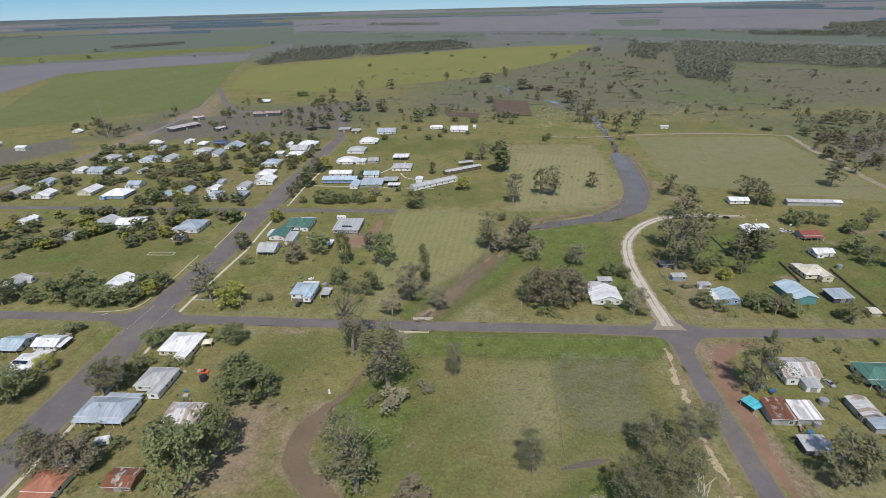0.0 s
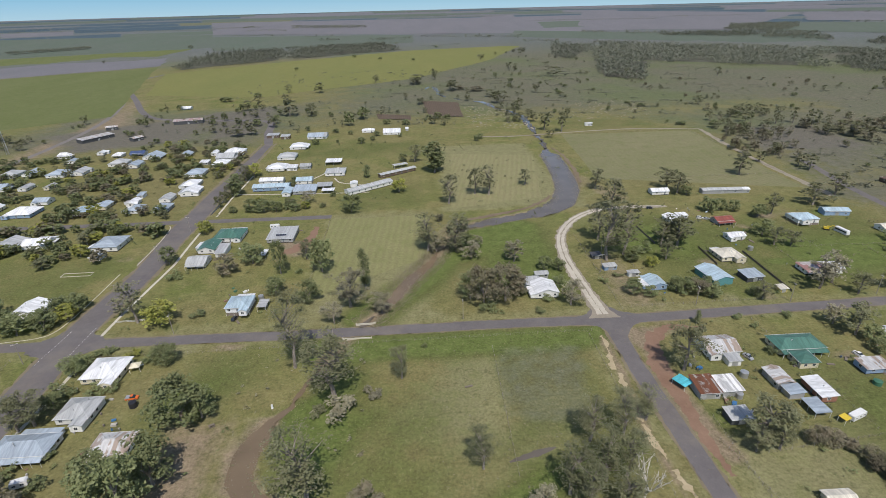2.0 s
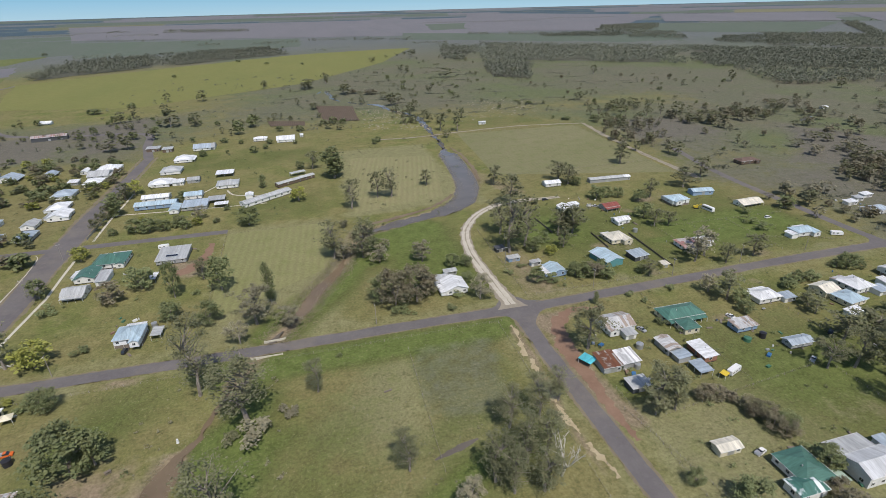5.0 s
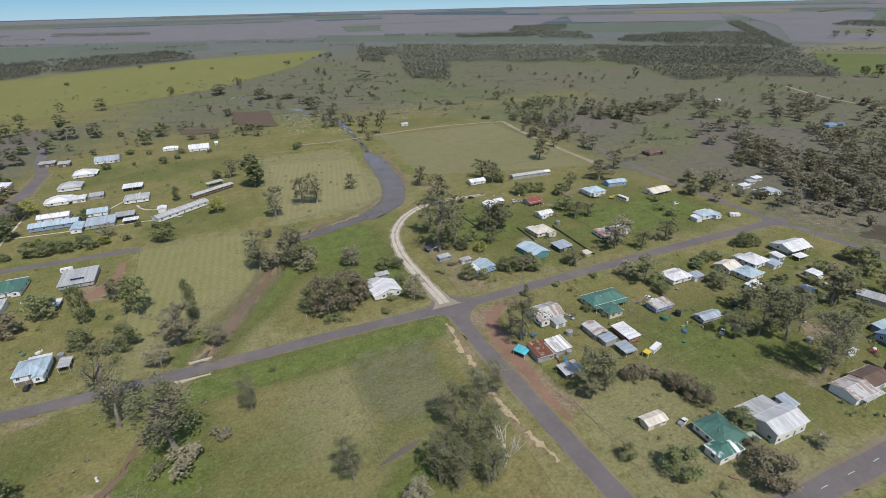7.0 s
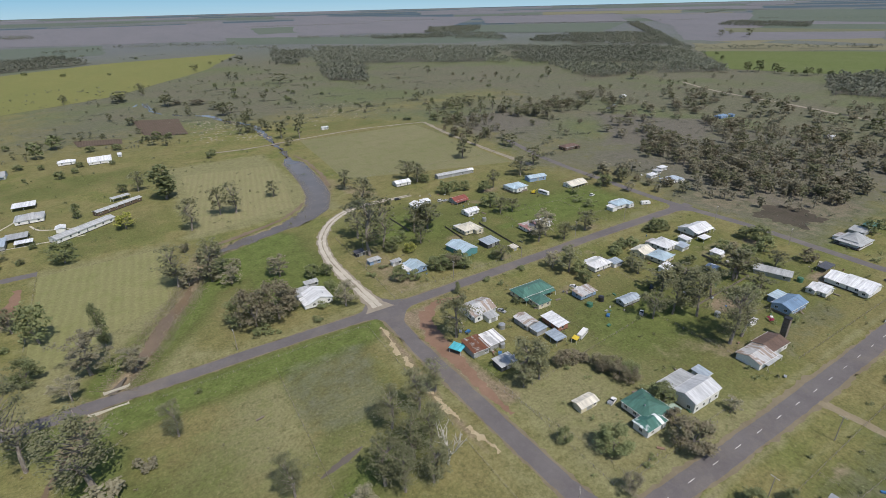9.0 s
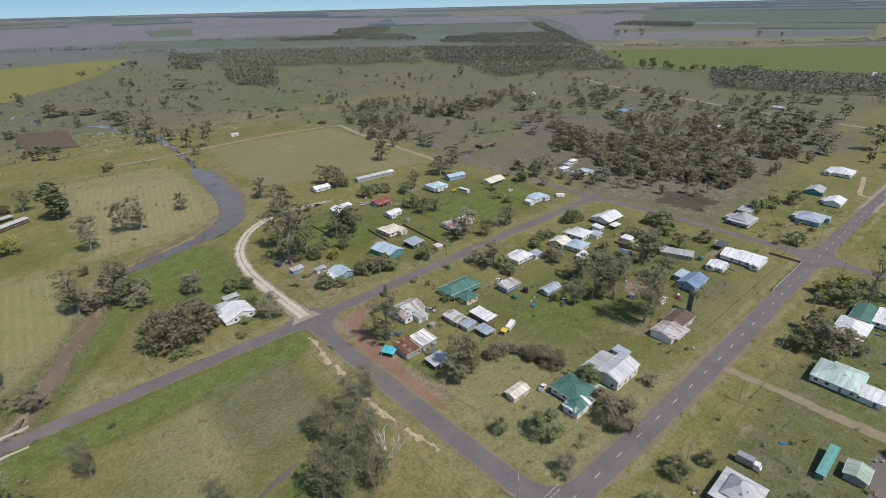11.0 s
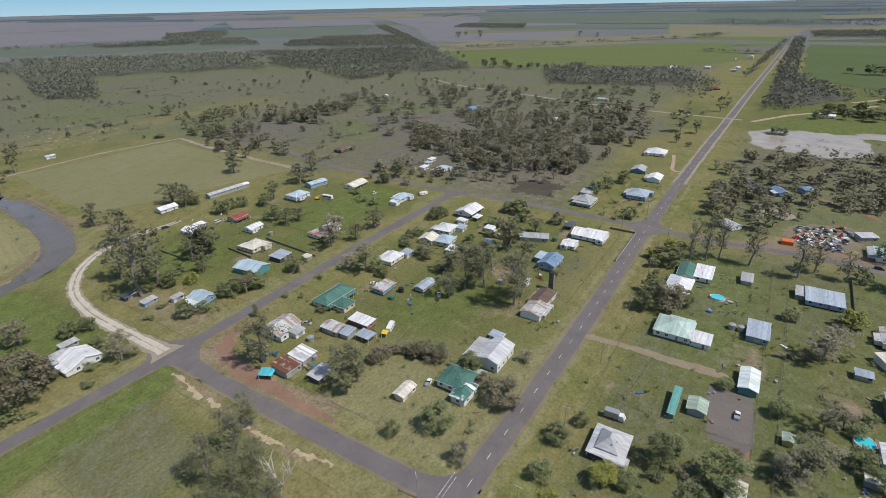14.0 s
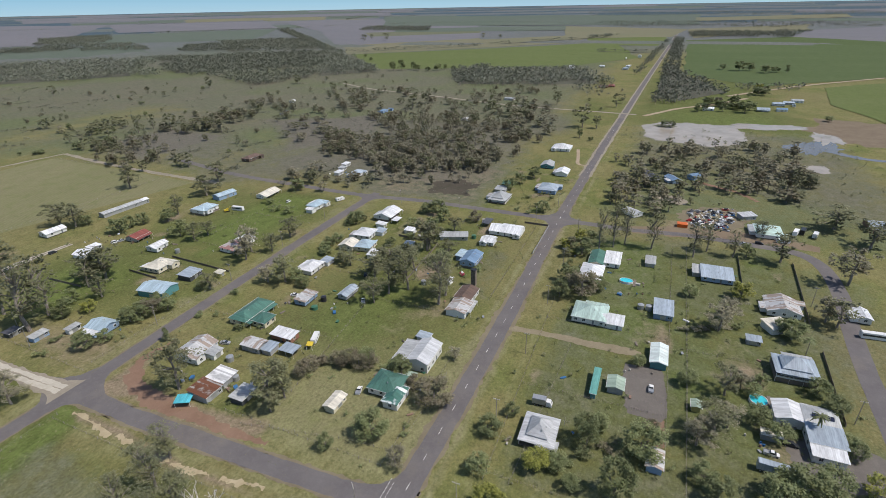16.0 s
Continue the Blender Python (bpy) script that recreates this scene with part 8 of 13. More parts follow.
stand([(612, 250, 5.0, 7.8, "g"), (585, 208, 4.9, 7.2, "g"), (567, 199, 5.1, 7.4, "r"), (561, 219, 6.8, 10.1, "e"), (524, 151, 6.0, 7.7, "g"), (556, 153, 5.2, 7.9, "r"), (492, 235, 5.0, 6.6, "g"), (580, 205, 9.1, 11.5, "e"), (571, 307, 8.8, 10.6, "g"), (558, 152, 8.9, 11.0, "g"), (488, 208, 6.4, 10.1, "g"), (568, 338, 7.1, 9.4, "g"), (618, 216, 7.2, 9.8, "g"), (564, 257, 7.6, 10.6, "g"), (580, 271, 5.3, 7.7, "g"), (512, 230, 3.7, 5.8, "e"), (557, 249, 6.0, 7.6, "g"), (576, 248, 5.7, 7.8, "e"), (554, 226, 9.3, 11.8, "g"), (609, 252, 6.2, 9.7, "r")])
stand([(493, 216, 7.8, 9.6, "e"), (595, 213, 6.6, 8.0, "e"), (479, 252, 8.3, 11.3, "e"), (531, 125, 7.2, 9.1, "e"), (482, 239, 5.8, 7.2, "g"), (536, 195, 8.4, 11.1, "g"), (564, 162, 7.1, 10.7, "r"), (535, 223, 6.1, 9.6, "r"), (506, 155, 4.8, 6.5, "g"), (600, 213, 8.9, 10.7, "g"), (524, 127, 4.5, 5.8, "e"), (495, 245, 5.3, 8.2, "g"), (485, 200, 6.0, 8.8, "e"), (499, 153, 7.9, 10.3, "e"), (569, 173, 5.0, 7.5, "r"), (575, 312, 4.0, 6.2, "g"), (552, 270, 3.9, 5.8, "e"), (583, 180, 5.1, 6.4, "r"), (563, 218, 6.0, 7.8, "e"), (511, 260, 7.8, 10.0, "g")])
stand([(575, 271, 5.5, 8.1, "g"), (586, 238, 5.9, 9.0, "r"), (559, 179, 4.8, 6.4, "e"), (492, 207, 7.5, 10.0, "g"), (528, 288, 6.5, 8.9, "g"), (590, 283, 5.9, 7.2, "g"), (544, 198, 7.7, 10.2, "g"), (591, 308, 7.5, 10.4, "r"), (558, 216, 5.0, 7.8, "g"), (577, 185, 6.7, 10.6, "g"), (531, 215, 6.7, 8.7, "g"), (535, 176, 4.8, 6.0, "g"), (550, 303, 5.9, 9.3, "e"), (498, 188, 6.9, 8.8, "e"), (560, 226, 8.0, 10.6, "e"), (574, 324, 5.9, 7.0, "g"), (597, 207, 7.1, 10.2, "g"), (581, 348, 6.8, 9.4, "e"), (523, 152, 6.6, 9.3, "e"), (581, 206, 7.8, 11.8, "e")])
stand([(526, 254, 5.8, 8.7, "e"), (502, 181, 4.2, 5.7, "e"), (546, 305, 8.6, 11.6, "g"), (515, 251, 4.8, 6.8, "e"), (525, 195, 5.4, 7.7, "g"), (514, 141, 5.5, 6.5, "r"), (597, 266, 4.8, 5.7, "g"), (580, 317, 7.2, 9.2, "r"), (501, 238, 6.6, 9.1, "e"), (574, 283, 8.0, 11.5, "g"), (531, 137, 6.9, 10.8, "g"), (610, 240, 8.5, 11.5, "e"), (539, 147, 6.5, 8.0, "g"), (547, 130, 8.1, 11.1, "e"), (486, 251, 7.9, 11.8, "r"), (587, 339, 7.6, 11.3, "g"), (532, 293, 6.8, 10.2, "g"), (510, 224, 7.3, 8.8, "g"), (578, 339, 5.9, 7.3, "e"), (559, 183, 6.9, 8.9, "g")])
stand([(602, 277, 8.5, 11.6, "g"), (572, 160, 5.4, 7.6, "e"), (565, 222, 8.1, 10.6, "r"), (491, 181, 7.7, 10.9, "g"), (549, 285, 5.8, 7.9, "e"), (574, 214, 9.6, 11.5, "g"), (495, 252, 6.1, 8.3, "e"), (552, 178, 5.9, 7.0, "r"), (517, 247, 5.8, 8.6, "g"), (571, 278, 5.6, 7.4, "e"), (559, 266, 5.9, 7.9, "e"), (506, 266, 8.4, 10.4, "e"), (527, 273, 7.2, 8.6, "e"), (536, 193, 6.0, 8.3, "g"), (572, 316, 5.0, 7.6, "e"), (534, 300, 6.5, 7.7, "g"), (584, 285, 5.7, 8.5, "e"), (517, 238, 5.3, 6.6, "e"), (497, 177, 6.6, 9.5, "e"), (548, 224, 8.4, 11.3, "e")])
stand([(588, 317, 7.3, 8.9, "r"), (595, 191, 9.2, 11.6, "g"), (499, 228, 5.4, 6.4, "r"), (523, 252, 7.2, 8.8, "g"), (502, 260, 6.5, 9.1, "e"), (515, 196, 4.9, 6.6, "e"), (557, 305, 7.9, 11.8, "r"), (533, 179, 7.1, 10.9, "g"), (491, 242, 9.4, 11.1, "e"), (500, 194, 4.4, 6.2, "e"), (481, 246, 5.5, 6.9, "e"), (507, 257, 8.8, 11.5, "e"), (503, 211, 6.5, 9.6, "r"), (579, 182, 4.9, 6.1, "g"), (483, 228, 4.4, 6.8, "g"), (509, 144, 6.3, 7.9, "e"), (551, 259, 7.4, 10.4, "g"), (487, 235, 4.4, 7.0, "g"), (485, 205, 9.0, 10.7, "e"), (487, 170, 6.7, 8.4, "g")])
stand([(588, 192, 7.7, 10.1, "e"), (572, 240, 4.8, 7.5, "g"), (588, 262, 6.8, 8.4, "g"), (574, 302, 9.6, 11.6, "g"), (492, 168, 4.4, 6.3, "e"), (550, 138, 5.6, 8.3, "e"), (505, 275, 8.3, 11.4, "g"), (540, 186, 6.7, 10.3, "g"), (574, 190, 6.8, 8.2, "g"), (521, 178, 6.4, 8.5, "r"), (486, 255, 6.4, 8.2, "g"), (468, 205, 5.5, 8.6, "r"), (553, 177, 4.5, 6.3, "g"), (531, 149, 5.7, 9.1, "r"), (571, 207, 6.7, 7.9, "e"), (602, 285, 7.4, 10.6, "g"), (469, 217, 4.7, 6.5, "g"), (569, 249, 4.2, 6.5, "g"), (574, 336, 8.0, 11.0, "g"), (512, 146, 6.4, 7.9, "g")])
stand([(483, 248, 5.9, 8.3, "e"), (593, 238, 7.4, 11.2, "g"), (517, 183, 3.9, 6.1, "e"), (502, 235, 5.1, 8.0, "r"), (593, 301, 8.9, 10.9, "g"), (549, 144, 7.6, 9.5, "g"), (577, 344, 5.5, 8.5, "g"), (594, 206, 8.9, 10.9, "e"), (539, 310, 7.4, 10.7, "g"), (547, 311, 5.2, 6.7, "g"), (511, 200, 4.6, 6.5, "r"), (520, 198, 7.7, 9.6, "g"), (568, 203, 7.3, 10.7, "e"), (595, 245, 5.7, 6.7, "g"), (568, 181, 7.3, 9.1, "e"), (510, 200, 6.3, 7.6, "g"), (537, 215, 7.9, 11.1, "g"), (581, 315, 7.3, 10.1, "r"), (534, 195, 6.3, 7.6, "e"), (499, 152, 9.9, 11.7, "g")])
stand([(559, 298, 8.2, 9.8, "g"), (553, 254, 6.2, 8.2, "r"), (590, 313, 8.3, 10.8, "r"), (516, 134, 5.4, 8.1, "r"), (566, 312, 4.2, 6.0, "e"), (575, 256, 5.0, 6.8, "g"), (528, 204, 4.9, 6.9, "r"), (594, 238, 7.7, 10.1, "e"), (530, 274, 6.8, 10.4, "g"), (491, 177, 5.7, 8.4, "e")])
stand([(457, 188, 5.4, 6.5, "r"), (399, 164, 4.5, 6.3, "g"), (451, 221, 6.2, 7.8, "e"), (442, 187, 5.1, 6.0, "e"), (419, 196, 4.8, 6.0, "g"), (421, 142, 6.8, 8.1, "e"), (409, 145, 7.6, 9.0, "g"), (413, 141, 8.1, 10.6, "g"), (450, 210, 4.3, 5.8, "g"), (399, 162, 8.2, 11.1, "r"), (468, 121, 6.4, 10.0, "r"), (437, 181, 5.8, 7.1, "g"), (429, 178, 6.3, 9.4, "g"), (431, 157, 5.5, 6.6, "g"), (457, 147, 6.2, 7.6, "g"), (411, 156, 4.5, 6.1, "r"), (458, 172, 7.0, 10.8, "e"), (441, 133, 8.0, 11.8, "g"), (453, 201, 6.0, 9.6, "r"), (426, 195, 7.4, 9.7, "g")])
stand([(442, 131, 7.7, 10.0, "g"), (442, 172, 4.7, 7.2, "g"), (410, 147, 5.6, 8.3, "e"), (437, 152, 9.3, 11.1, "r"), (412, 184, 5.7, 8.0, "e"), (444, 162, 5.2, 7.1, "g"), (407, 171, 6.1, 7.5, "g"), (426, 147, 7.2, 8.8, "g"), (441, 164, 4.9, 6.8, "g"), (403, 158, 5.8, 9.1, "e"), (459, 122, 5.8, 8.3, "r"), (438, 149, 6.7, 8.7, "e"), (446, 192, 8.2, 9.8, "g"), (435, 161, 5.7, 8.8, "g"), (414, 200, 4.2, 6.3, "r"), (404, 176, 5.4, 8.5, "g"), (457, 137, 6.1, 9.0, "g"), (408, 161, 8.0, 10.1, "g"), (452, 162, 3.9, 6.2, "r"), (393, 183, 5.8, 8.4, "g")])
stand([(409, 151, 6.1, 9.2, "e"), (411, 193, 6.4, 9.6, "g"), (440, 133, 6.6, 8.4, "g"), (426, 174, 7.2, 9.6, "e"), (464, 146, 5.1, 6.4, "e"), (391, 172, 5.6, 8.0, "e"), (403, 163, 8.8, 11.4, "g"), (434, 140, 7.7, 10.0, "g"), (428, 211, 6.9, 9.4, "e"), (430, 146, 4.8, 6.3, "g"), (425, 193, 4.7, 5.9, "r"), (459, 142, 8.7, 11.5, "g"), (426, 139, 6.6, 10.4, "g"), (432, 213, 4.6, 7.1, "g"), (448, 175, 5.7, 7.4, "e"), (406, 144, 8.0, 11.8, "e"), (460, 140, 5.5, 7.3, "g"), (442, 139, 4.9, 7.4, "e"), (409, 193, 6.7, 9.7, "e"), (391, 163, 4.5, 6.2, "r")])
stand([(413, 150, 7.2, 10.5, "g"), (464, 150, 6.5, 9.1, "g"), (466, 145, 6.5, 8.3, "e"), (448, 136, 8.3, 11.6, "e"), (394, 182, 4.4, 6.2, "g"), (458, 188, 6.9, 8.8, "e"), (406, 172, 6.2, 7.7, "g"), (437, 146, 7.1, 11.3, "r"), (383, 178, 7.2, 10.1, "g"), (437, 202, 6.2, 7.7, "e"), (410, 145, 6.7, 9.1, "e"), (449, 146, 5.8, 8.3, "r"), (465, 151, 9.1, 11.0, "g"), (404, 165, 7.0, 10.5, "g"), (425, 149, 3.7, 5.8, "e"), (434, 158, 6.4, 7.8, "g"), (451, 168, 5.7, 7.6, "g"), (428, 185, 6.0, 8.4, "r"), (399, 179, 7.0, 9.4, "g"), (414, 190, 7.7, 10.5, "g")])
stand([(461, 174, 5.9, 7.3, "g"), (431, 161, 8.8, 11.5, "e"), (434, 212, 6.2, 9.3, "g"), (415, 198, 8.5, 10.7, "g"), (446, 156, 5.7, 8.1, "e"), (421, 157, 7.5, 10.2, "g"), (426, 207, 6.7, 9.3, "g"), (461, 152, 9.0, 11.3, "e"), (437, 193, 4.1, 6.4, "e"), (458, 164, 6.3, 8.4, "e")])
stand([(293, 425, 8.6, 10.1, "g"), (331, 438, 9.5, 10.3, "e"), (359, 527, 8.5, 10.7, "e"), (371, 492, 6.5, 7.4, "e"), (331, 474, 8.3, 11.2, "g"), (316, 495, 4.9, 6.9, "r"), (310, 448, 5.5, 6.8, "e"), (351, 513, 5.5, 6.7, "e"), (313, 470, 9.8, 10.6, "g"), (308, 449, 5.7, 7.3, "r"), (322, 454, 8.1, 11.0, "r"), (324, 487, 5.5, 5.9, "e"), (359, 501, 9.6, 10.3, "r"), (384, 520, 6.6, 8.0, "e"), (329, 427, 4.5, 6.1, "g"), (365, 532, 8.1, 9.6, "g"), (362, 457, 7.5, 9.3, "g"), (346, 512, 7.3, 9.7, "e"), (309, 465, 7.8, 10.9, "r"), (347, 484, 8.7, 9.2, "g")])
stand([(364, 523, 4.4, 5.7, "g"), (350, 527, 7.8, 8.7, "r"), (337, 447, 8.7, 9.7, "e"), (373, 519, 9.8, 10.3, "g"), (314, 465, 7.6, 8.2, "e"), (355, 535, 6.4, 7.7, "g"), (396, 509, 7.2, 10.0, "g"), (356, 488, 7.7, 10.7, "g"), (329, 404, 8.2, 9.9, "e"), (340, 505, 4.6, 6.4, "e"), (387, 514, 6.7, 8.3, "r"), (344, 447, 7.1, 8.8, "g"), (331, 516, 6.3, 8.6, "g"), (324, 436, 5.3, 7.5, "r"), (356, 458, 5.1, 6.7, "e"), (300, 434, 6.5, 8.1, "g"), (388, 501, 5.5, 7.0, "e"), (300, 435, 4.8, 6.7, "r"), (316, 470, 5.6, 7.6, "e"), (327, 466, 5.9, 6.4, "g")])
stand([(304, 461, 5.7, 6.4, "e"), (365, 458, 5.4, 7.5, "g"), (304, 419, 9.5, 10.6, "e"), (312, 474, 5.6, 6.0, "e"), (343, 491, 5.0, 6.1, "g"), (342, 535, 6.1, 7.0, "r"), (336, 440, 7.4, 8.1, "r"), (343, 425, 8.7, 10.4, "g"), (334, 516, 7.1, 8.5, "e"), (345, 500, 7.5, 9.5, "e")])
stand([(452, 474, 5.2, 6.1, "g"), (469, 536, 7.0, 7.4, "g"), (472, 511, 5.1, 5.4, "g"), (455, 520, 8.9, 8.6, "g"), (449, 505, 5.4, 6.1, "e"), (440, 517, 6.8, 7.4, "r"), (463, 560, 7.6, 6.6, "g"), (463, 540, 5.9, 5.6, "g"), (502, 560, 10.3, 11.0, "g"), (473, 494, 8.5, 7.6, "e"), (458, 551, 7.9, 7.6, "e"), (460, 521, 12.2, 11.2, "e"), (458, 500, 9.6, 10.8, "g"), (442, 549, 5.9, 6.5, "g"), (433, 535, 7.9, 8.2, "g"), (429, 515, 6.2, 6.5, "e"), (433, 543, 8.6, 7.7, "g"), (430, 537, 11.5, 11.0, "g"), (441, 543, 8.6, 7.9, "g"), (481, 507, 9.5, 8.4, "g")])
stand([(456, 484, 5.1, 5.8, "g"), (475, 558, 9.1, 9.9, "e"), (447, 517, 6.1, 5.4, "g"), (461, 539, 6.0, 6.6, "g"), (470, 515, 6.4, 7.0, "e"), (472, 495, 10.6, 9.6, "e")])
stand([(640, 539, 7.5, 7.1, "g"), (654, 565, 10.7, 9.4, "e"), (617, 470, 5.6, 6.1, "e"), (485, 529, 4.9, 5.7, "e"), (624, 540, 11.5, 10.8, "g"), (600, 481, 11.5, 11.2, "e"), (546, 507, 8.7, 8.9, "g"), (517, 531, 11.8, 10.9, "e"), (625, 542, 8.9, 8.8, "g"), (520, 512, 5.1, 5.9, "r"), (542, 521, 9.4, 9.7, "e"), (525, 512, 11.6, 11.2, "r"), (521, 515, 10.1, 8.8, "g"), (538, 510, 9.0, 9.2, "g"), (617, 515, 7.8, 7.8, "g"), (521, 530, 9.5, 9.6, "e"), (528, 552, 4.9, 5.5, "g"), (519, 539, 7.8, 6.8, "r"), (542, 528, 10.6, 9.4, "g"), (550, 556, 9.0, 8.6, "e")])
stand([(522, 514, 12.3, 11.2, "e"), (536, 501, 8.9, 9.5, "e"), (493, 538, 7.5, 7.5, "r"), (602, 543, 11.9, 10.7, "g"), (514, 517, 11.5, 10.7, "g"), (585, 491, 6.5, 5.8, "g"), (509, 520, 6.9, 7.3, "r"), (515, 516, 9.9, 10.5, "r"), (600, 513, 9.6, 8.5, "g"), (592, 544, 6.3, 7.3, "g"), (474, 535, 8.4, 7.6, "g"), (609, 491, 6.8, 6.5, "e"), (582, 468, 10.8, 10.3, "g"), (552, 527, 5.5, 5.7, "g"), (600, 553, 11.5, 10.5, "e"), (603, 543, 7.6, 7.0, "g"), (595, 492, 10.9, 9.8, "r"), (613, 509, 6.9, 6.9, "g"), (555, 508, 9.9, 9.0, "e"), (579, 522, 11.2, 9.9, "e")])
stand([(539, 553, 11.5, 10.0, "g"), (506, 530, 10.3, 10.4, "r"), (551, 525, 7.1, 8.3, "g"), (616, 495, 9.2, 9.1, "g"), (512, 518, 10.0, 9.1, "e"), (494, 525, 11.8, 11.1, "e"), (588, 499, 7.3, 6.8, "e"), (697, 587, 8.1, 7.7, "e"), (532, 522, 7.4, 8.5, "r"), (545, 505, 7.4, 7.5, "r"), (525, 511, 7.7, 8.5, "e"), (621, 483, 7.1, 7.5, "g"), (631, 565, 7.6, 7.6, "e"), (537, 501, 7.1, 7.4, "g"), (513, 519, 5.3, 6.1, "g"), (676, 590, 7.7, 8.5, "r"), (501, 534, 6.0, 5.7, "g"), (588, 544, 9.1, 9.7, "e"), (606, 541, 5.9, 6.6, "g"), (590, 532, 6.1, 6.9, "e")])
stand([(405, 244, 8.6, 9.0, "e"), (328, 254, 12.4, 11.0, "e"), (342, 210, 9.6, 9.8, "e"), (308, 256, 6.4, 6.1, "g"), (309, 254, 7.4, 8.5, "e"), (342, 226, 6.0, 6.2, "g"), (308, 256, 7.3, 7.2, "g"), (337, 262, 7.3, 8.1, "e"), (390, 233, 8.0, 8.0, "g"), (345, 226, 9.3, 8.1, "r"), (312, 272, 5.8, 5.7, "g"), (338, 248, 5.3, 5.5, "r"), (331, 276, 11.2, 10.8, "g"), (343, 266, 11.2, 9.7, "g"), (348, 269, 8.7, 10.1, "g"), (329, 222, 6.1, 5.7, "g"), (338, 237, 6.2, 5.9, "g"), (359, 269, 10.2, 9.7, "g"), (337, 235, 6.1, 5.8, "g"), (347, 224, 6.3, 6.9, "r")])
stand([(349, 267, 7.2, 7.1, "g"), (374, 220, 8.3, 8.8, "e"), (331, 271, 5.4, 6.0, "g"), (348, 270, 8.9, 8.3, "g"), (332, 278, 8.4, 7.6, "e"), (313, 235, 8.0, 8.0, "g")])
stand([(545, -93, 7.0, 8.7, "g"), (486, -67, 8.6, 10.2, "e"), (504, -60, 8.4, 10.8, "g"), (538, -115, 9.7, 10.5, "r"), (477, -101, 8.0, 9.0, "g"), (455, -3, 7.2, 8.8, "e"), (537, -29, 8.1, 10.5, "g"), (411, -32, 6.1, 6.4, "g"), (519, -17, 6.7, 9.1, "g"), (457, -61, 5.5, 6.1, "g"), (401, -3, 8.3, 11.1, "e"), (434, -73, 6.3, 7.2, "g"), (459, -40, 10.1, 11.6, "g"), (546, -92, 8.3, 9.7, "g"), (542, -85, 7.9, 10.4, "e"), (419, -53, 9.7, 10.7, "e"), (460, -51, 8.9, 11.3, "g"), (501, -110, 5.9, 7.3, "g"), (395, -8, 8.3, 8.6, "g"), (455, -76, 8.6, 10.5, "e")])
stand([(428, -89, 8.6, 10.4, "e"), (510, -89, 5.6, 6.8, "r"), (513, -52, 9.2, 11.1, "g"), (471, -90, 10.1, 10.6, "g"), (432, -38, 7.2, 8.0, "g"), (469, -9, 7.6, 8.4, "r"), (512, -100, 10.1, 10.7, "g"), (470, 2, 7.2, 8.6, "r"), (388, -6, 6.6, 6.8, "e"), (519, -56, 10.2, 10.7, "g"), (509, -26, 9.8, 10.5, "g"), (521, -55, 6.0, 6.9, "g"), (549, -52, 6.8, 9.5, "e"), (407, -22, 7.7, 8.1, "g"), (488, -18, 5.9, 6.7, "e"), (512, -112, 6.3, 8.2, "g"), (434, -100, 5.8, 7.0, "e"), (505, -34, 5.4, 7.3, "g"), (432, -82, 10.4, 11.6, "g"), (385, -20, 6.9, 7.1, "g")])
stand([(509, 8, 9.9, 10.8, "e"), (554, -84, 7.5, 7.8, "g"), (513, -82, 6.4, 8.1, "g"), (489, 11, 7.5, 9.0, "g"), (514, -114, 6.7, 8.0, "g"), (482, -111, 4.4, 6.0, "e"), (456, -105, 9.8, 11.0, "e"), (552, -85, 8.9, 10.1, "g"), (465, -105, 8.5, 11.7, "g"), (441, -96, 6.3, 7.4, "r"), (411, -55, 9.4, 10.5, "g"), (493, -84, 7.2, 8.4, "g"), (501, -96, 10.1, 11.2, "e"), (495, -21, 6.2, 6.6, "e"), (407, -20, 6.5, 8.6, "e"), (414, -73, 4.7, 6.1, "g"), (533, -34, 5.4, 7.2, "g"), (522, -105, 9.1, 10.8, "g"), (521, -27, 11.1, 11.9, "r"), (544, -94, 6.4, 8.2, "g")])
stand([(522, -38, 7.8, 10.1, "g"), (423, -48, 9.5, 10.9, "g"), (528, -87, 6.3, 7.3, "g"), (527, -44, 5.2, 5.8, "g"), (561, -119, 9.3, 10.5, "g"), (459, -104, 9.5, 10.0, "g"), (468, -42, 9.0, 11.8, "r"), (458, -108, 5.5, 7.1, "e"), (527, -5, 5.4, 6.2, "e"), (492, -71, 8.8, 9.2, "e"), (502, -23, 6.4, 6.7, "r"), (495, -80, 6.1, 7.4, "g"), (445, -102, 8.5, 10.5, "e"), (428, -67, 6.2, 8.0, "e"), (450, -80, 9.0, 9.5, "r"), (513, -88, 6.5, 8.9, "g"), (455, 11, 5.6, 6.2, "r"), (502, -12, 8.0, 9.0, "g"), (517, -31, 9.2, 10.7, "g"), (492, -107, 4.5, 6.1, "r")])
stand([(469, -61, 6.0, 7.6, "r"), (506, -19, 8.9, 10.8, "r"), (426, -59, 7.0, 9.6, "r"), (423, -74, 9.9, 11.4, "r"), (407, 3, 5.4, 6.0, "r"), (520, -6, 7.1, 7.8, "r"), (479, -70, 7.1, 8.6, "r"), (382, -3, 5.8, 7.5, "g"), (527, -29, 8.4, 10.7, "g"), (468, -58, 6.4, 8.1, "e"), (460, -55, 8.7, 11.3, "r"), (410, -6, 6.1, 6.7, "e"), (472, -10, 6.3, 8.4, "e"), (552, -76, 6.6, 9.1, "e"), (536, -11, 8.6, 11.4, "g")])
stand([(291, 34, 8.2, 8.0, "y")])
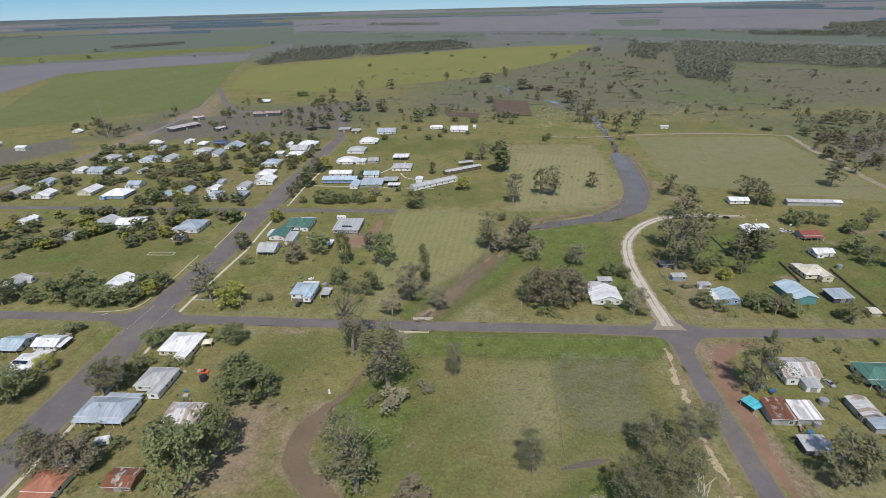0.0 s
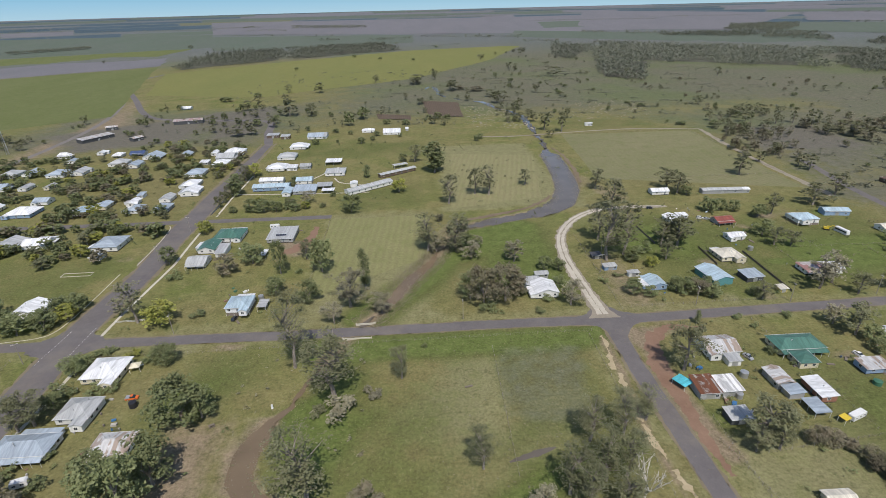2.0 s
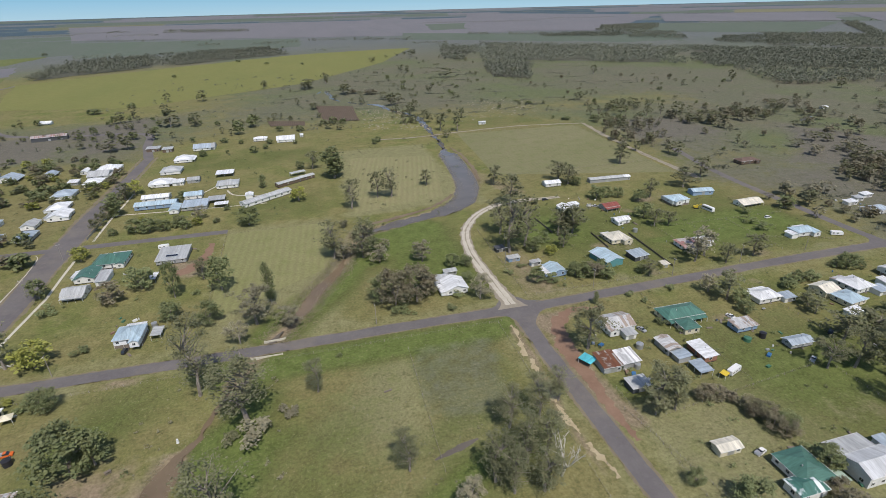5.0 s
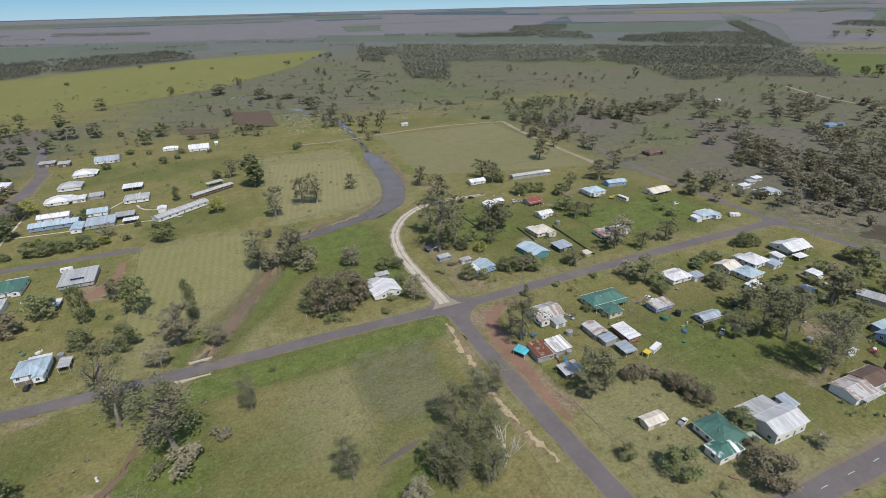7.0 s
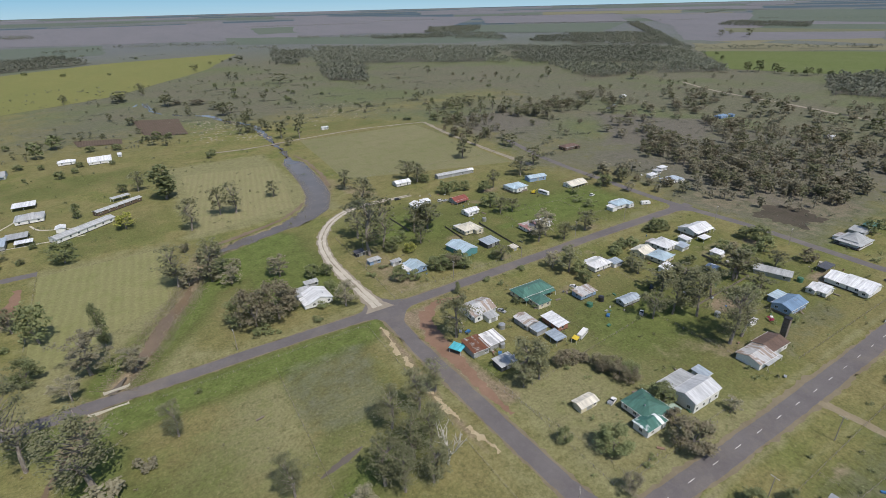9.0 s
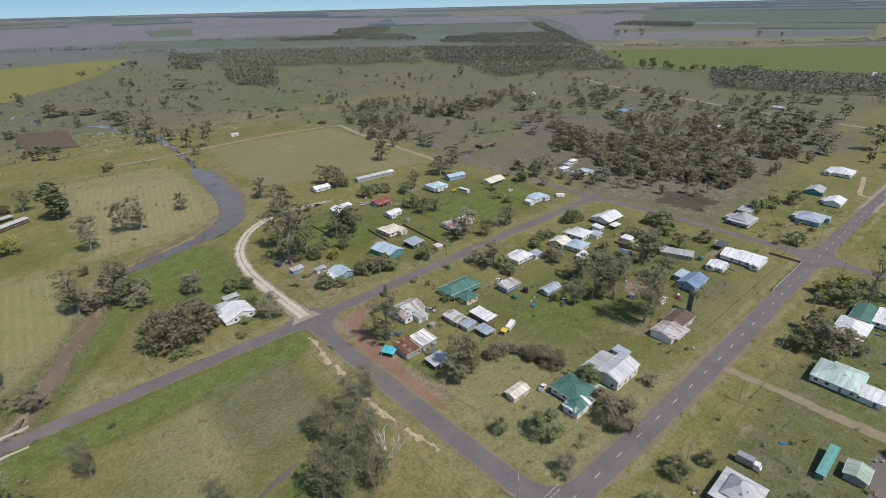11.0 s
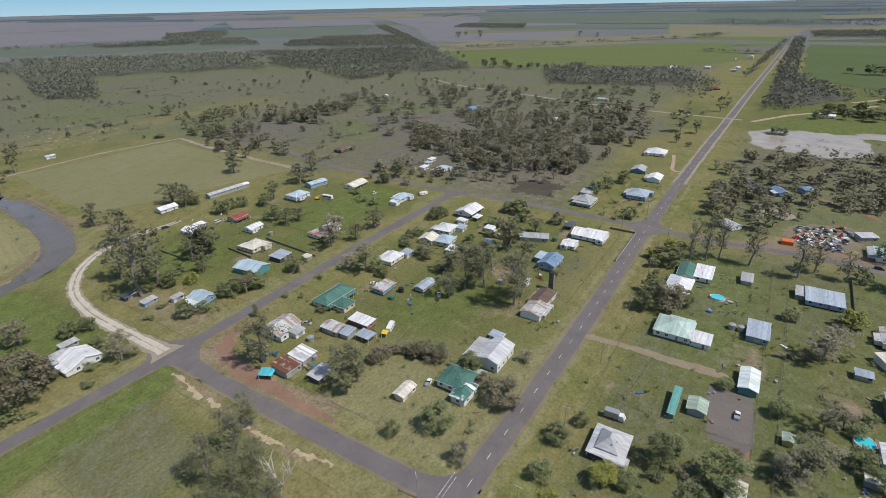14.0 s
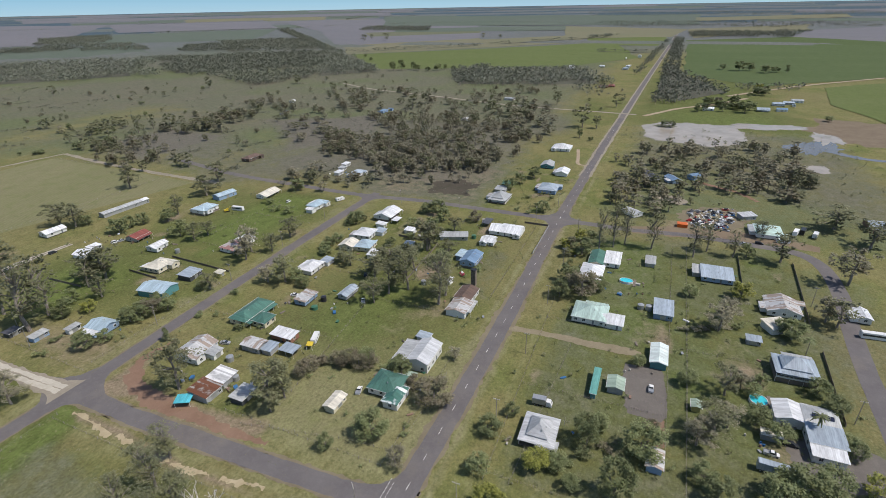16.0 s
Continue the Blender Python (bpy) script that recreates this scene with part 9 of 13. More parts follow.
stand([(387, 22, 9.4, 10.2, "g"), (380, 20, 9.3, 10.6, "g"), (405, 20, 10.5, 10.8, "g"), (424, 21, 7.0, 7.0, "e"), (348, -5, 9.6, 10.2, "g"), (421, 8, 9.6, 10.8, "g"), (413, -0, 8.5, 10.8, "e"), (359, -14, 8.5, 8.9, "e"), (438, 9, 8.8, 10.2, "g"), (370, -3, 7.7, 9.5, "g")])
stand([(655, 394, 13.2, 10.5, "e"), (747, 558, 6.9, 6.7, "g"), (691, 406, 7.8, 7.0, "g"), (596, 413, 8.2, 6.8, "e"), (585, 424, 11.8, 10.3, "r"), (749, 437, 8.6, 6.9, "g"), (587, 436, 10.1, 9.6, "e"), (647, 368, 7.5, 7.5, "g"), (630, 417, 12.2, 10.1, "r"), (684, 466, 10.3, 10.0, "e"), (722, 437, 6.7, 5.8, "e"), (716, 439, 14.3, 11.2, "g"), (723, 496, 11.6, 9.4, "g"), (692, 483, 8.7, 8.6, "e"), (605, 447, 9.4, 8.3, "g"), (677, 410, 9.1, 8.1, "r"), (733, 513, 6.1, 6.4, "g"), (646, 432, 12.3, 11.1, "g"), (668, 421, 12.1, 10.8, "g"), (697, 443, 12.3, 9.9, "g")])
stand([(747, 481, 8.8, 8.2, "g"), (774, 470, 9.6, 9.6, "g"), (745, 424, 10.8, 10.3, "e"), (686, 465, 10.5, 8.5, "e"), (692, 409, 6.1, 5.8, "g"), (705, 409, 8.1, 6.4, "r")])
stand([(-210, 562, 7.6, 5.5, "d"), (-198, 508, 5.7, 4.6, "e"), (-174, 538, 9.4, 6.6, "d"), (-243, 540, 9.9, 7.1, "r"), (-278, 565, 7.4, 5.7, "e"), (-249, 503, 9.0, 7.0, "d"), (-205, 454, 8.1, 5.4, "d"), (-207, 492, 5.6, 4.6, "d"), (-240, 532, 10.2, 6.8, "r"), (-214, 502, 7.7, 5.1, "y"), (-184, 554, 7.4, 4.9, "d"), (-255, 541, 6.6, 4.5, "d"), (-258, 561, 9.1, 7.4, "y"), (-233, 472, 5.8, 3.8, "d"), (-193, 530, 9.4, 7.5, "d"), (-251, 561, 4.6, 3.8, "r"), (-244, 473, 6.6, 4.4, "r"), (-240, 461, 7.8, 6.7, "d"), (-178, 464, 9.7, 6.5, "e"), (-182, 545, 8.7, 6.8, "e")])
stand([(-203, 537, 8.0, 5.2, "d"), (-247, 479, 6.8, 4.9, "d"), (-221, 466, 4.8, 3.8, "d"), (-239, 541, 10.3, 6.9, "d"), (-215, 548, 4.4, 3.8, "d"), (-243, 566, 10.3, 7.1, "y"), (-235, 575, 5.7, 4.0, "e"), (-228, 477, 6.8, 4.6, "d"), (-175, 466, 10.0, 6.6, "d"), (-227, 496, 6.2, 4.7, "d"), (-231, 540, 7.4, 5.0, "d"), (-274, 520, 6.5, 4.8, "d"), (-230, 475, 7.5, 5.4, "e"), (-164, 493, 6.0, 4.8, "d"), (-174, 466, 6.1, 4.0, "d"), (-231, 545, 9.3, 6.4, "d"), (-202, 514, 9.0, 7.3, "r"), (-164, 503, 10.7, 7.2, "r"), (-219, 506, 9.3, 7.2, "d"), (-189, 529, 8.3, 6.6, "d")])
stand([(-280, 583, 7.4, 5.9, "d"), (-238, 513, 5.8, 4.6, "y"), (-244, 548, 4.4, 3.7, "d"), (-221, 571, 7.2, 5.3, "r"), (-194, 470, 8.3, 6.0, "d"), (-185, 560, 8.1, 5.7, "r"), (-238, 557, 7.7, 6.2, "d"), (-246, 504, 7.3, 5.1, "d"), (-223, 534, 8.6, 5.9, "r"), (-241, 562, 5.3, 3.9, "d"), (-281, 553, 5.8, 5.0, "d"), (-169, 469, 6.1, 4.7, "r"), (-199, 557, 7.4, 5.5, "d"), (-231, 515, 9.4, 6.3, "e"), (-212, 572, 6.1, 5.2, "r"), (-223, 501, 10.0, 7.5, "r")])
stand([(-349, 459, 7.2, 5.0, "e"), (-276, 453, 10.2, 6.9, "y"), (-355, 515, 7.2, 6.1, "d"), (-281, 411, 7.9, 6.4, "d"), (-359, 445, 5.3, 3.9, "d"), (-391, 509, 8.4, 7.3, "d"), (-317, 485, 5.6, 3.7, "d"), (-229, 384, 8.0, 6.7, "r"), (-311, 480, 8.8, 7.1, "r"), (-248, 423, 4.9, 4.0, "d"), (-373, 491, 6.3, 4.3, "d"), (-265, 454, 5.7, 4.4, "d"), (-364, 513, 5.5, 4.4, "d"), (-373, 482, 10.6, 7.1, "d"), (-219, 391, 6.7, 4.8, "r"), (-384, 512, 7.5, 5.0, "d"), (-286, 413, 7.1, 5.5, "e"), (-260, 420, 5.4, 3.8, "d"), (-377, 476, 7.0, 4.6, "r"), (-331, 442, 9.5, 6.8, "d")])
stand([(-277, 451, 8.9, 6.7, "d"), (-272, 443, 6.0, 4.8, "d"), (-345, 406, 4.8, 3.9, "d"), (-249, 434, 8.4, 5.9, "d"), (-224, 400, 10.9, 7.2, "y"), (-325, 407, 8.6, 6.2, "d"), (-359, 489, 6.3, 4.5, "e"), (-249, 416, 9.2, 6.7, "r"), (-346, 509, 8.9, 6.7, "d"), (-265, 471, 10.1, 7.1, "e"), (-261, 446, 6.3, 4.3, "d"), (-258, 417, 10.2, 7.5, "d"), (-368, 460, 9.4, 7.2, "d"), (-329, 435, 10.0, 6.8, "d"), (-268, 471, 5.2, 3.6, "d"), (-264, 466, 10.0, 7.2, "d"), (-375, 486, 10.0, 7.0, "d"), (-321, 396, 9.2, 6.2, "y"), (-267, 444, 5.1, 3.9, "e"), (-282, 421, 6.2, 5.0, "d")])
stand([(-260, 392, 9.7, 7.3, "d"), (-229, 398, 7.7, 5.5, "e"), (-331, 487, 4.5, 3.9, "e"), (-282, 469, 6.2, 4.9, "d"), (-270, 432, 9.4, 6.6, "e"), (-309, 482, 5.5, 4.7, "r"), (-378, 495, 6.9, 4.6, "d"), (-290, 419, 9.1, 7.3, "d"), (-294, 443, 6.7, 5.3, "y"), (-347, 515, 7.8, 6.3, "e"), (-317, 503, 8.2, 6.8, "d"), (-238, 406, 9.6, 7.0, "d"), (-237, 382, 7.1, 6.1, "e"), (-281, 450, 7.6, 5.1, "e"), (-286, 429, 5.0, 4.4, "d"), (-332, 469, 4.6, 3.6, "d"), (-263, 417, 7.7, 6.6, "r"), (-314, 509, 8.6, 6.9, "d"), (-265, 401, 11.0, 7.5, "r"), (-226, 397, 4.6, 3.9, "d")])
stand([(-271, 458, 7.2, 6.0, "y"), (-360, 460, 6.1, 4.3, "r"), (-312, 493, 9.6, 6.3, "d"), (-235, 389, 9.4, 6.6, "r"), (-313, 392, 10.4, 7.2, "d"), (-382, 502, 4.8, 4.0, "e"), (-362, 501, 7.6, 5.3, "d"), (-312, 480, 9.3, 7.3, "d"), (-247, 429, 4.8, 3.8, "y"), (-336, 391, 5.6, 4.7, "r"), (-301, 402, 7.3, 5.1, "d"), (-305, 443, 9.3, 6.2, "d"), (-330, 423, 7.2, 5.8, "d"), (-300, 510, 7.8, 5.3, "e"), (-338, 516, 7.7, 6.0, "d"), (-273, 420, 9.0, 6.5, "e"), (-274, 413, 9.2, 7.1, "r"), (-378, 497, 8.6, 5.7, "e"), (-286, 435, 7.6, 6.5, "d"), (-255, 424, 9.8, 6.5, "d")])
stand([(-245, 385, 9.8, 6.6, "d"), (-313, 403, 8.2, 6.5, "r"), (-242, 435, 9.1, 6.5, "d"), (-273, 471, 6.8, 4.6, "d"), (-359, 510, 6.6, 5.0, "d"), (-266, 480, 9.6, 6.9, "r"), (-224, 410, 8.4, 6.6, "d"), (-271, 450, 7.0, 5.4, "r"), (-306, 394, 6.8, 5.6, "d"), (-333, 471, 8.9, 7.1, "y"), (-236, 383, 7.5, 5.2, "y"), (-255, 382, 6.4, 5.0, "d"), (-304, 401, 5.3, 4.1, "d"), (-257, 437, 5.9, 4.4, "r"), (-257, 462, 7.2, 5.5, "r"), (-244, 433, 8.9, 6.2, "d"), (-369, 463, 8.4, 5.8, "e"), (-275, 444, 4.8, 4.1, "e"), (-304, 461, 9.3, 7.0, "e"), (-329, 466, 7.3, 5.8, "d")])
stand([(-373, 480, 4.6, 4.0, "y"), (-222, 387, 7.5, 6.2, "e"), (-260, 434, 10.3, 6.8, "d"), (-243, 439, 9.3, 7.1, "y"), (-359, 461, 6.9, 5.8, "d"), (-337, 463, 10.5, 7.2, "d"), (-375, 514, 8.5, 7.2, "d"), (-322, 492, 9.6, 7.3, "e"), (-354, 446, 8.2, 6.7, "r"), (-378, 484, 6.5, 4.3, "r")])
stand([(-371, 405, 7.3, 5.5, "d"), (-373, 406, 8.5, 5.5, "y"), (-390, 421, 10.1, 7.0, "r"), (-382, 443, 9.0, 6.8, "d"), (-409, 452, 7.3, 4.4, "y"), (-355, 360, 8.8, 6.4, "d"), (-351, 400, 10.3, 7.3, "d"), (-401, 417, 12.4, 7.4, "d"), (-373, 433, 7.1, 5.3, "d"), (-426, 424, 8.4, 5.3, "y"), (-412, 432, 10.6, 7.5, "d"), (-418, 448, 8.8, 5.5, "d"), (-386, 408, 10.8, 6.7, "r"), (-389, 420, 9.6, 5.8, "d"), (-400, 431, 5.2, 3.7, "d"), (-385, 439, 10.0, 6.4, "d"), (-389, 395, 8.4, 5.1, "y"), (-435, 429, 7.0, 5.3, "d"), (-400, 408, 7.2, 4.7, "e"), (-407, 418, 8.8, 6.2, "r")])
stand([(-437, 437, 8.0, 6.0, "d"), (-378, 395, 9.1, 5.9, "d"), (-430, 438, 11.0, 6.6, "d"), (-356, 381, 8.4, 4.9, "d"), (-330, 373, 8.7, 6.3, "r"), (-390, 457, 9.7, 6.2, "d"), (-359, 383, 9.2, 7.0, "y"), (-424, 440, 7.0, 4.4, "r"), (-418, 409, 9.2, 6.8, "d"), (-369, 358, 9.5, 6.8, "r"), (-391, 430, 10.1, 7.1, "d"), (-348, 398, 10.9, 7.2, "e"), (-394, 408, 7.2, 4.8, "d"), (-370, 404, 5.2, 3.6, "e"), (-367, 356, 10.4, 6.4, "d"), (-402, 437, 9.9, 6.4, "d"), (-348, 395, 7.2, 4.6, "d"), (-379, 400, 7.8, 5.0, "d"), (-391, 434, 6.6, 4.2, "d"), (-367, 358, 11.3, 7.1, "r")])
stand([(-267, 289, 9.6, 6.6, "r"), (-266, 326, 8.2, 4.9, "d"), (-298, 289, 10.7, 6.4, "e"), (-299, 300, 10.1, 6.7, "d"), (-278, 256, 6.4, 4.0, "d"), (-253, 296, 11.1, 7.1, "y"), (-270, 312, 6.9, 4.8, "d"), (-316, 319, 5.5, 4.2, "r"), (-274, 273, 8.7, 6.3, "d"), (-270, 287, 6.0, 4.1, "d"), (-297, 321, 7.6, 5.8, "y"), (-279, 326, 9.4, 6.5, "d"), (-261, 273, 7.3, 4.5, "r"), (-244, 324, 8.2, 6.0, "e"), (-312, 300, 9.3, 5.9, "y"), (-265, 326, 12.0, 7.2, "r"), (-248, 297, 6.7, 3.9, "d"), (-270, 270, 5.7, 4.1, "y"), (-263, 329, 5.3, 4.1, "d"), (-252, 284, 9.7, 7.0, "d")])
stand([(-265, 309, 9.5, 7.1, "d"), (-266, 306, 11.9, 7.4, "y"), (-265, 327, 11.0, 6.4, "d"), (-299, 295, 7.1, 5.1, "d"), (-293, 270, 6.2, 4.2, "e"), (-243, 297, 8.3, 6.3, "d"), (-264, 270, 9.6, 6.9, "y"), (-274, 288, 7.4, 4.9, "d"), (-281, 328, 9.1, 6.1, "y"), (-280, 263, 5.1, 3.7, "d"), (-236, 326, 12.2, 7.4, "d"), (-272, 275, 9.7, 6.6, "d"), (-307, 283, 11.5, 7.2, "d"), (-294, 282, 5.6, 4.3, "d"), (-262, 276, 7.6, 5.1, "d"), (-248, 290, 9.5, 7.2, "y"), (-283, 329, 7.5, 5.6, "d"), (-252, 293, 5.9, 3.8, "r"), (-279, 307, 8.1, 4.8, "d"), (-285, 280, 7.5, 4.4, "e")])
stand([(-297, 303, 5.2, 3.6, "e"), (-324, 314, 6.6, 4.9, "e"), (-266, 271, 7.0, 5.0, "d"), (-248, 296, 9.8, 6.9, "d"), (-278, 328, 8.0, 5.0, "e"), (-292, 294, 5.0, 3.8, "d"), (-271, 314, 5.0, 3.9, "e"), (-265, 271, 7.7, 4.5, "y"), (-281, 269, 10.8, 6.3, "d"), (-246, 293, 8.5, 6.2, "d")])
stand([(-249, 326, 8.4, 7.0, "y"), (-211, 280, 6.3, 6.1, "d"), (-199, 288, 9.9, 8.5, "y"), (-206, 318, 10.0, 7.9, "e"), (-248, 319, 4.7, 4.5, "d"), (-225, 315, 4.9, 4.4, "d"), (-208, 317, 6.8, 6.0, "d"), (-183, 279, 9.9, 8.6, "r"), (-201, 309, 8.9, 7.1, "y"), (-206, 284, 5.6, 4.5, "r"), (-217, 298, 7.5, 6.2, "d"), (-216, 282, 6.2, 5.2, "d"), (-213, 300, 6.3, 5.8, "d"), (-203, 313, 6.2, 5.8, "d"), (-205, 306, 11.2, 8.6, "e"), (-228, 288, 7.2, 5.7, "d"), (-223, 285, 5.6, 4.7, "y"), (-225, 290, 5.2, 4.3, "r"), (-218, 302, 5.2, 5.2, "d"), (-227, 291, 8.5, 6.7, "e")])
stand([(-212, 273, 8.6, 6.8, "e"), (-250, 319, 5.2, 5.0, "e"), (-225, 300, 9.6, 8.0, "d"), (-210, 288, 8.0, 7.5, "d"), (-229, 291, 5.8, 4.7, "d"), (-210, 321, 7.1, 6.5, "d")])
stand([(-98, 419, 7.2, 5.8, "d"), (-88, 358, 7.4, 5.9, "e"), (-61, 377, 4.8, 3.8, "d"), (-101, 415, 4.0, 3.2, "r"), (-78, 353, 6.8, 5.9, "y"), (-78, 360, 5.0, 4.3, "d"), (-98, 409, 6.5, 4.7, "d"), (-92, 353, 6.3, 5.2, "d"), (-65, 355, 3.9, 3.3, "e"), (-78, 358, 3.9, 3.5, "r"), (-96, 404, 3.5, 3.1, "e"), (-116, 372, 5.3, 4.7, "y"), (-93, 366, 5.5, 4.5, "e"), (-109, 366, 4.5, 3.6, "d"), (-93, 363, 4.7, 4.0, "d"), (-66, 354, 4.6, 3.5, "d")])
stand([(24, 268, 5.5, 5.5, "e"), (23, 296, 8.7, 8.4, "e"), (27, 299, 5.9, 6.0, "e"), (17, 275, 7.1, 6.5, "e"), (25, 269, 6.7, 6.4, "e"), (16, 316, 4.8, 5.2, "g"), (37, 274, 6.3, 7.3, "g"), (12, 290, 4.0, 4.7, "g"), (17, 318, 5.3, 5.0, "g"), (31, 300, 7.0, 7.5, "e"), (32, 277, 7.7, 7.7, "d"), (17, 317, 5.1, 5.4, "e"), (12, 276, 6.2, 5.6, "d"), (12, 271, 8.7, 8.2, "g")])
stand([(361, 492, 7.7, 8.7, "e"), (403, 536, 6.6, 6.4, "e"), (360, 572, 6.0, 6.2, "e"), (355, 593, 8.7, 10.0, "e"), (369, 500, 5.2, 5.4, "e"), (363, 501, 5.8, 5.6, "e"), (428, 604, 10.5, 10.6, "e"), (392, 610, 8.6, 8.7, "e"), (386, 538, 12.2, 10.8, "e"), (394, 645, 6.0, 6.5, "e"), (399, 549, 8.8, 10.1, "e"), (387, 605, 9.7, 10.9, "e"), (359, 556, 7.0, 6.4, "e"), (467, 625, 8.3, 7.3, "e"), (379, 634, 5.2, 5.6, "e"), (355, 544, 7.6, 7.6, "e"), (429, 633, 10.2, 9.9, "e"), (342, 532, 10.9, 9.8, "e"), (440, 625, 12.2, 10.6, "e"), (430, 572, 7.5, 7.6, "e")])
stand([(384, 650, 8.7, 9.5, "g"), (418, 633, 10.6, 11.1, "e"), (338, 517, 6.0, 5.8, "e"), (340, 450, 8.1, 8.6, "e"), (365, 569, 7.1, 7.0, "e"), (351, 537, 8.2, 8.0, "e"), (405, 591, 8.0, 9.0, "d"), (364, 542, 10.6, 10.1, "d"), (339, 556, 10.1, 9.1, "d"), (363, 586, 6.7, 7.0, "g"), (403, 622, 11.4, 10.8, "e"), (338, 547, 8.8, 8.1, "e"), (367, 502, 8.6, 8.3, "e"), (432, 623, 7.8, 7.5, "e"), (352, 497, 5.3, 5.5, "e"), (397, 603, 8.8, 7.7, "d"), (352, 527, 6.8, 7.3, "e"), (342, 525, 8.5, 8.1, "e"), (396, 521, 6.5, 6.6, "e"), (381, 616, 5.7, 6.5, "e")])
stand([(777, 402, 12.8, 10.5, "r"), (675, 350, 12.9, 10.8, "e"), (632, 291, 8.0, 6.4, "g"), (742, 471, 10.9, 10.1, "e"), (734, 331, 9.9, 9.0, "g"), (602, 282, 7.1, 6.5, "e"), (682, 247, 8.9, 7.7, "e"), (741, 264, 11.0, 11.0, "e"), (569, 372, 8.4, 7.9, "g"), (642, 363, 9.1, 9.6, "e"), (610, 236, 5.9, 5.4, "e"), (600, 239, 9.0, 9.1, "g"), (772, 349, 8.0, 8.4, "g"), (705, 414, 7.8, 7.0, "g"), (762, 383, 10.4, 10.1, "e"), (796, 359, 6.7, 6.7, "g"), (720, 439, 9.1, 9.5, "g"), (696, 315, 7.4, 6.3, "g"), (577, 381, 8.8, 7.9, "g"), (644, 231, 9.4, 9.4, "g")])
stand([(745, 375, 13.1, 10.5, "r"), (616, 380, 12.2, 10.0, "r"), (777, 387, 6.9, 6.9, "g"), (633, 319, 6.4, 6.6, "g"), (648, 258, 10.2, 8.9, "g"), (705, 440, 6.6, 5.6, "g"), (765, 369, 9.5, 8.9, "e"), (645, 293, 13.0, 10.6, "g"), (663, 246, 7.4, 6.6, "e"), (798, 305, 7.5, 6.5, "g"), (617, 244, 11.9, 9.3, "e"), (662, 313, 9.6, 9.1, "g"), (651, 406, 10.4, 8.7, "e"), (736, 305, 7.1, 6.1, "g"), (671, 264, 12.3, 10.5, "g"), (593, 274, 10.6, 8.8, "g"), (695, 436, 10.9, 10.3, "r"), (774, 431, 10.4, 10.9, "g"), (764, 477, 7.5, 6.7, "g"), (616, 404, 12.9, 10.8, "g")])
stand([(745, 436, 7.0, 5.8, "e"), (626, 227, 8.5, 6.7, "g"), (721, 351, 9.8, 7.8, "e"), (764, 508, 5.9, 5.7, "g"), (723, 349, 12.1, 9.8, "e"), (670, 317, 7.8, 6.7, "e"), (702, 312, 12.7, 10.1, "r"), (631, 393, 10.8, 8.8, "e"), (645, 323, 8.6, 7.9, "e"), (792, 346, 8.8, 7.2, "e"), (631, 421, 13.0, 11.0, "g"), (606, 258, 6.3, 6.4, "e"), (803, 393, 8.0, 6.4, "e"), (603, 212, 11.2, 11.0, "e"), (724, 445, 11.9, 11.0, "g"), (765, 469, 10.9, 8.8, "e"), (613, 406, 8.8, 9.1, "g"), (750, 456, 13.2, 10.4, "g"), (629, 401, 7.2, 5.7, "g"), (784, 406, 12.3, 10.6, "g")])
stand([(820, 289, 7.3, 5.7, "g"), (809, 224, 7.1, 6.7, "e"), (777, 268, 8.6, 7.3, "r"), (742, 170, 9.3, 7.4, "r"), (773, 230, 8.9, 8.8, "r"), (743, 226, 7.1, 6.8, "g"), (737, 185, 12.2, 10.8, "g"), (727, 220, 11.1, 9.2, "g"), (702, 244, 9.8, 8.6, "r"), (775, 203, 12.0, 10.9, "g"), (825, 187, 10.7, 10.2, "r"), (846, 260, 7.8, 8.2, "r"), (806, 255, 9.4, 7.9, "e"), (817, 233, 10.0, 9.2, "r"), (775, 241, 11.4, 9.8, "e"), (838, 197, 9.5, 9.6, "e"), (863, 225, 11.8, 9.9, "e"), (762, 256, 12.6, 10.7, "g"), (719, 183, 5.9, 6.0, "g"), (721, 238, 8.0, 6.8, "r")])
stand([(723, 252, 8.8, 8.7, "g"), (752, 203, 6.4, 5.7, "g"), (830, 199, 13.5, 10.8, "g"), (826, 211, 7.4, 6.0, "e")])
stand([(407, 394, 7.9, 6.9, "g"), (494, 361, 6.0, 5.9, "e"), (497, 494, 12.8, 10.1, "g"), (507, 365, 11.3, 9.0, "g"), (497, 501, 13.2, 10.4, "e"), (536, 418, 7.8, 8.0, "g"), (451, 492, 13.2, 10.3, "g"), (413, 455, 7.6, 7.0, "e"), (498, 410, 6.9, 6.0, "g"), (553, 398, 11.0, 11.2, "g"), (453, 356, 9.4, 7.5, "g"), (521, 446, 8.4, 8.5, "e"), (527, 411, 10.2, 8.4, "r"), (530, 391, 8.8, 9.1, "g"), (482, 350, 9.2, 8.2, "e"), (499, 387, 10.0, 7.9, "e"), (528, 391, 9.5, 8.5, "g"), (485, 357, 11.3, 9.5, "g"), (542, 415, 9.7, 9.2, "g"), (508, 401, 7.0, 5.6, "e")])
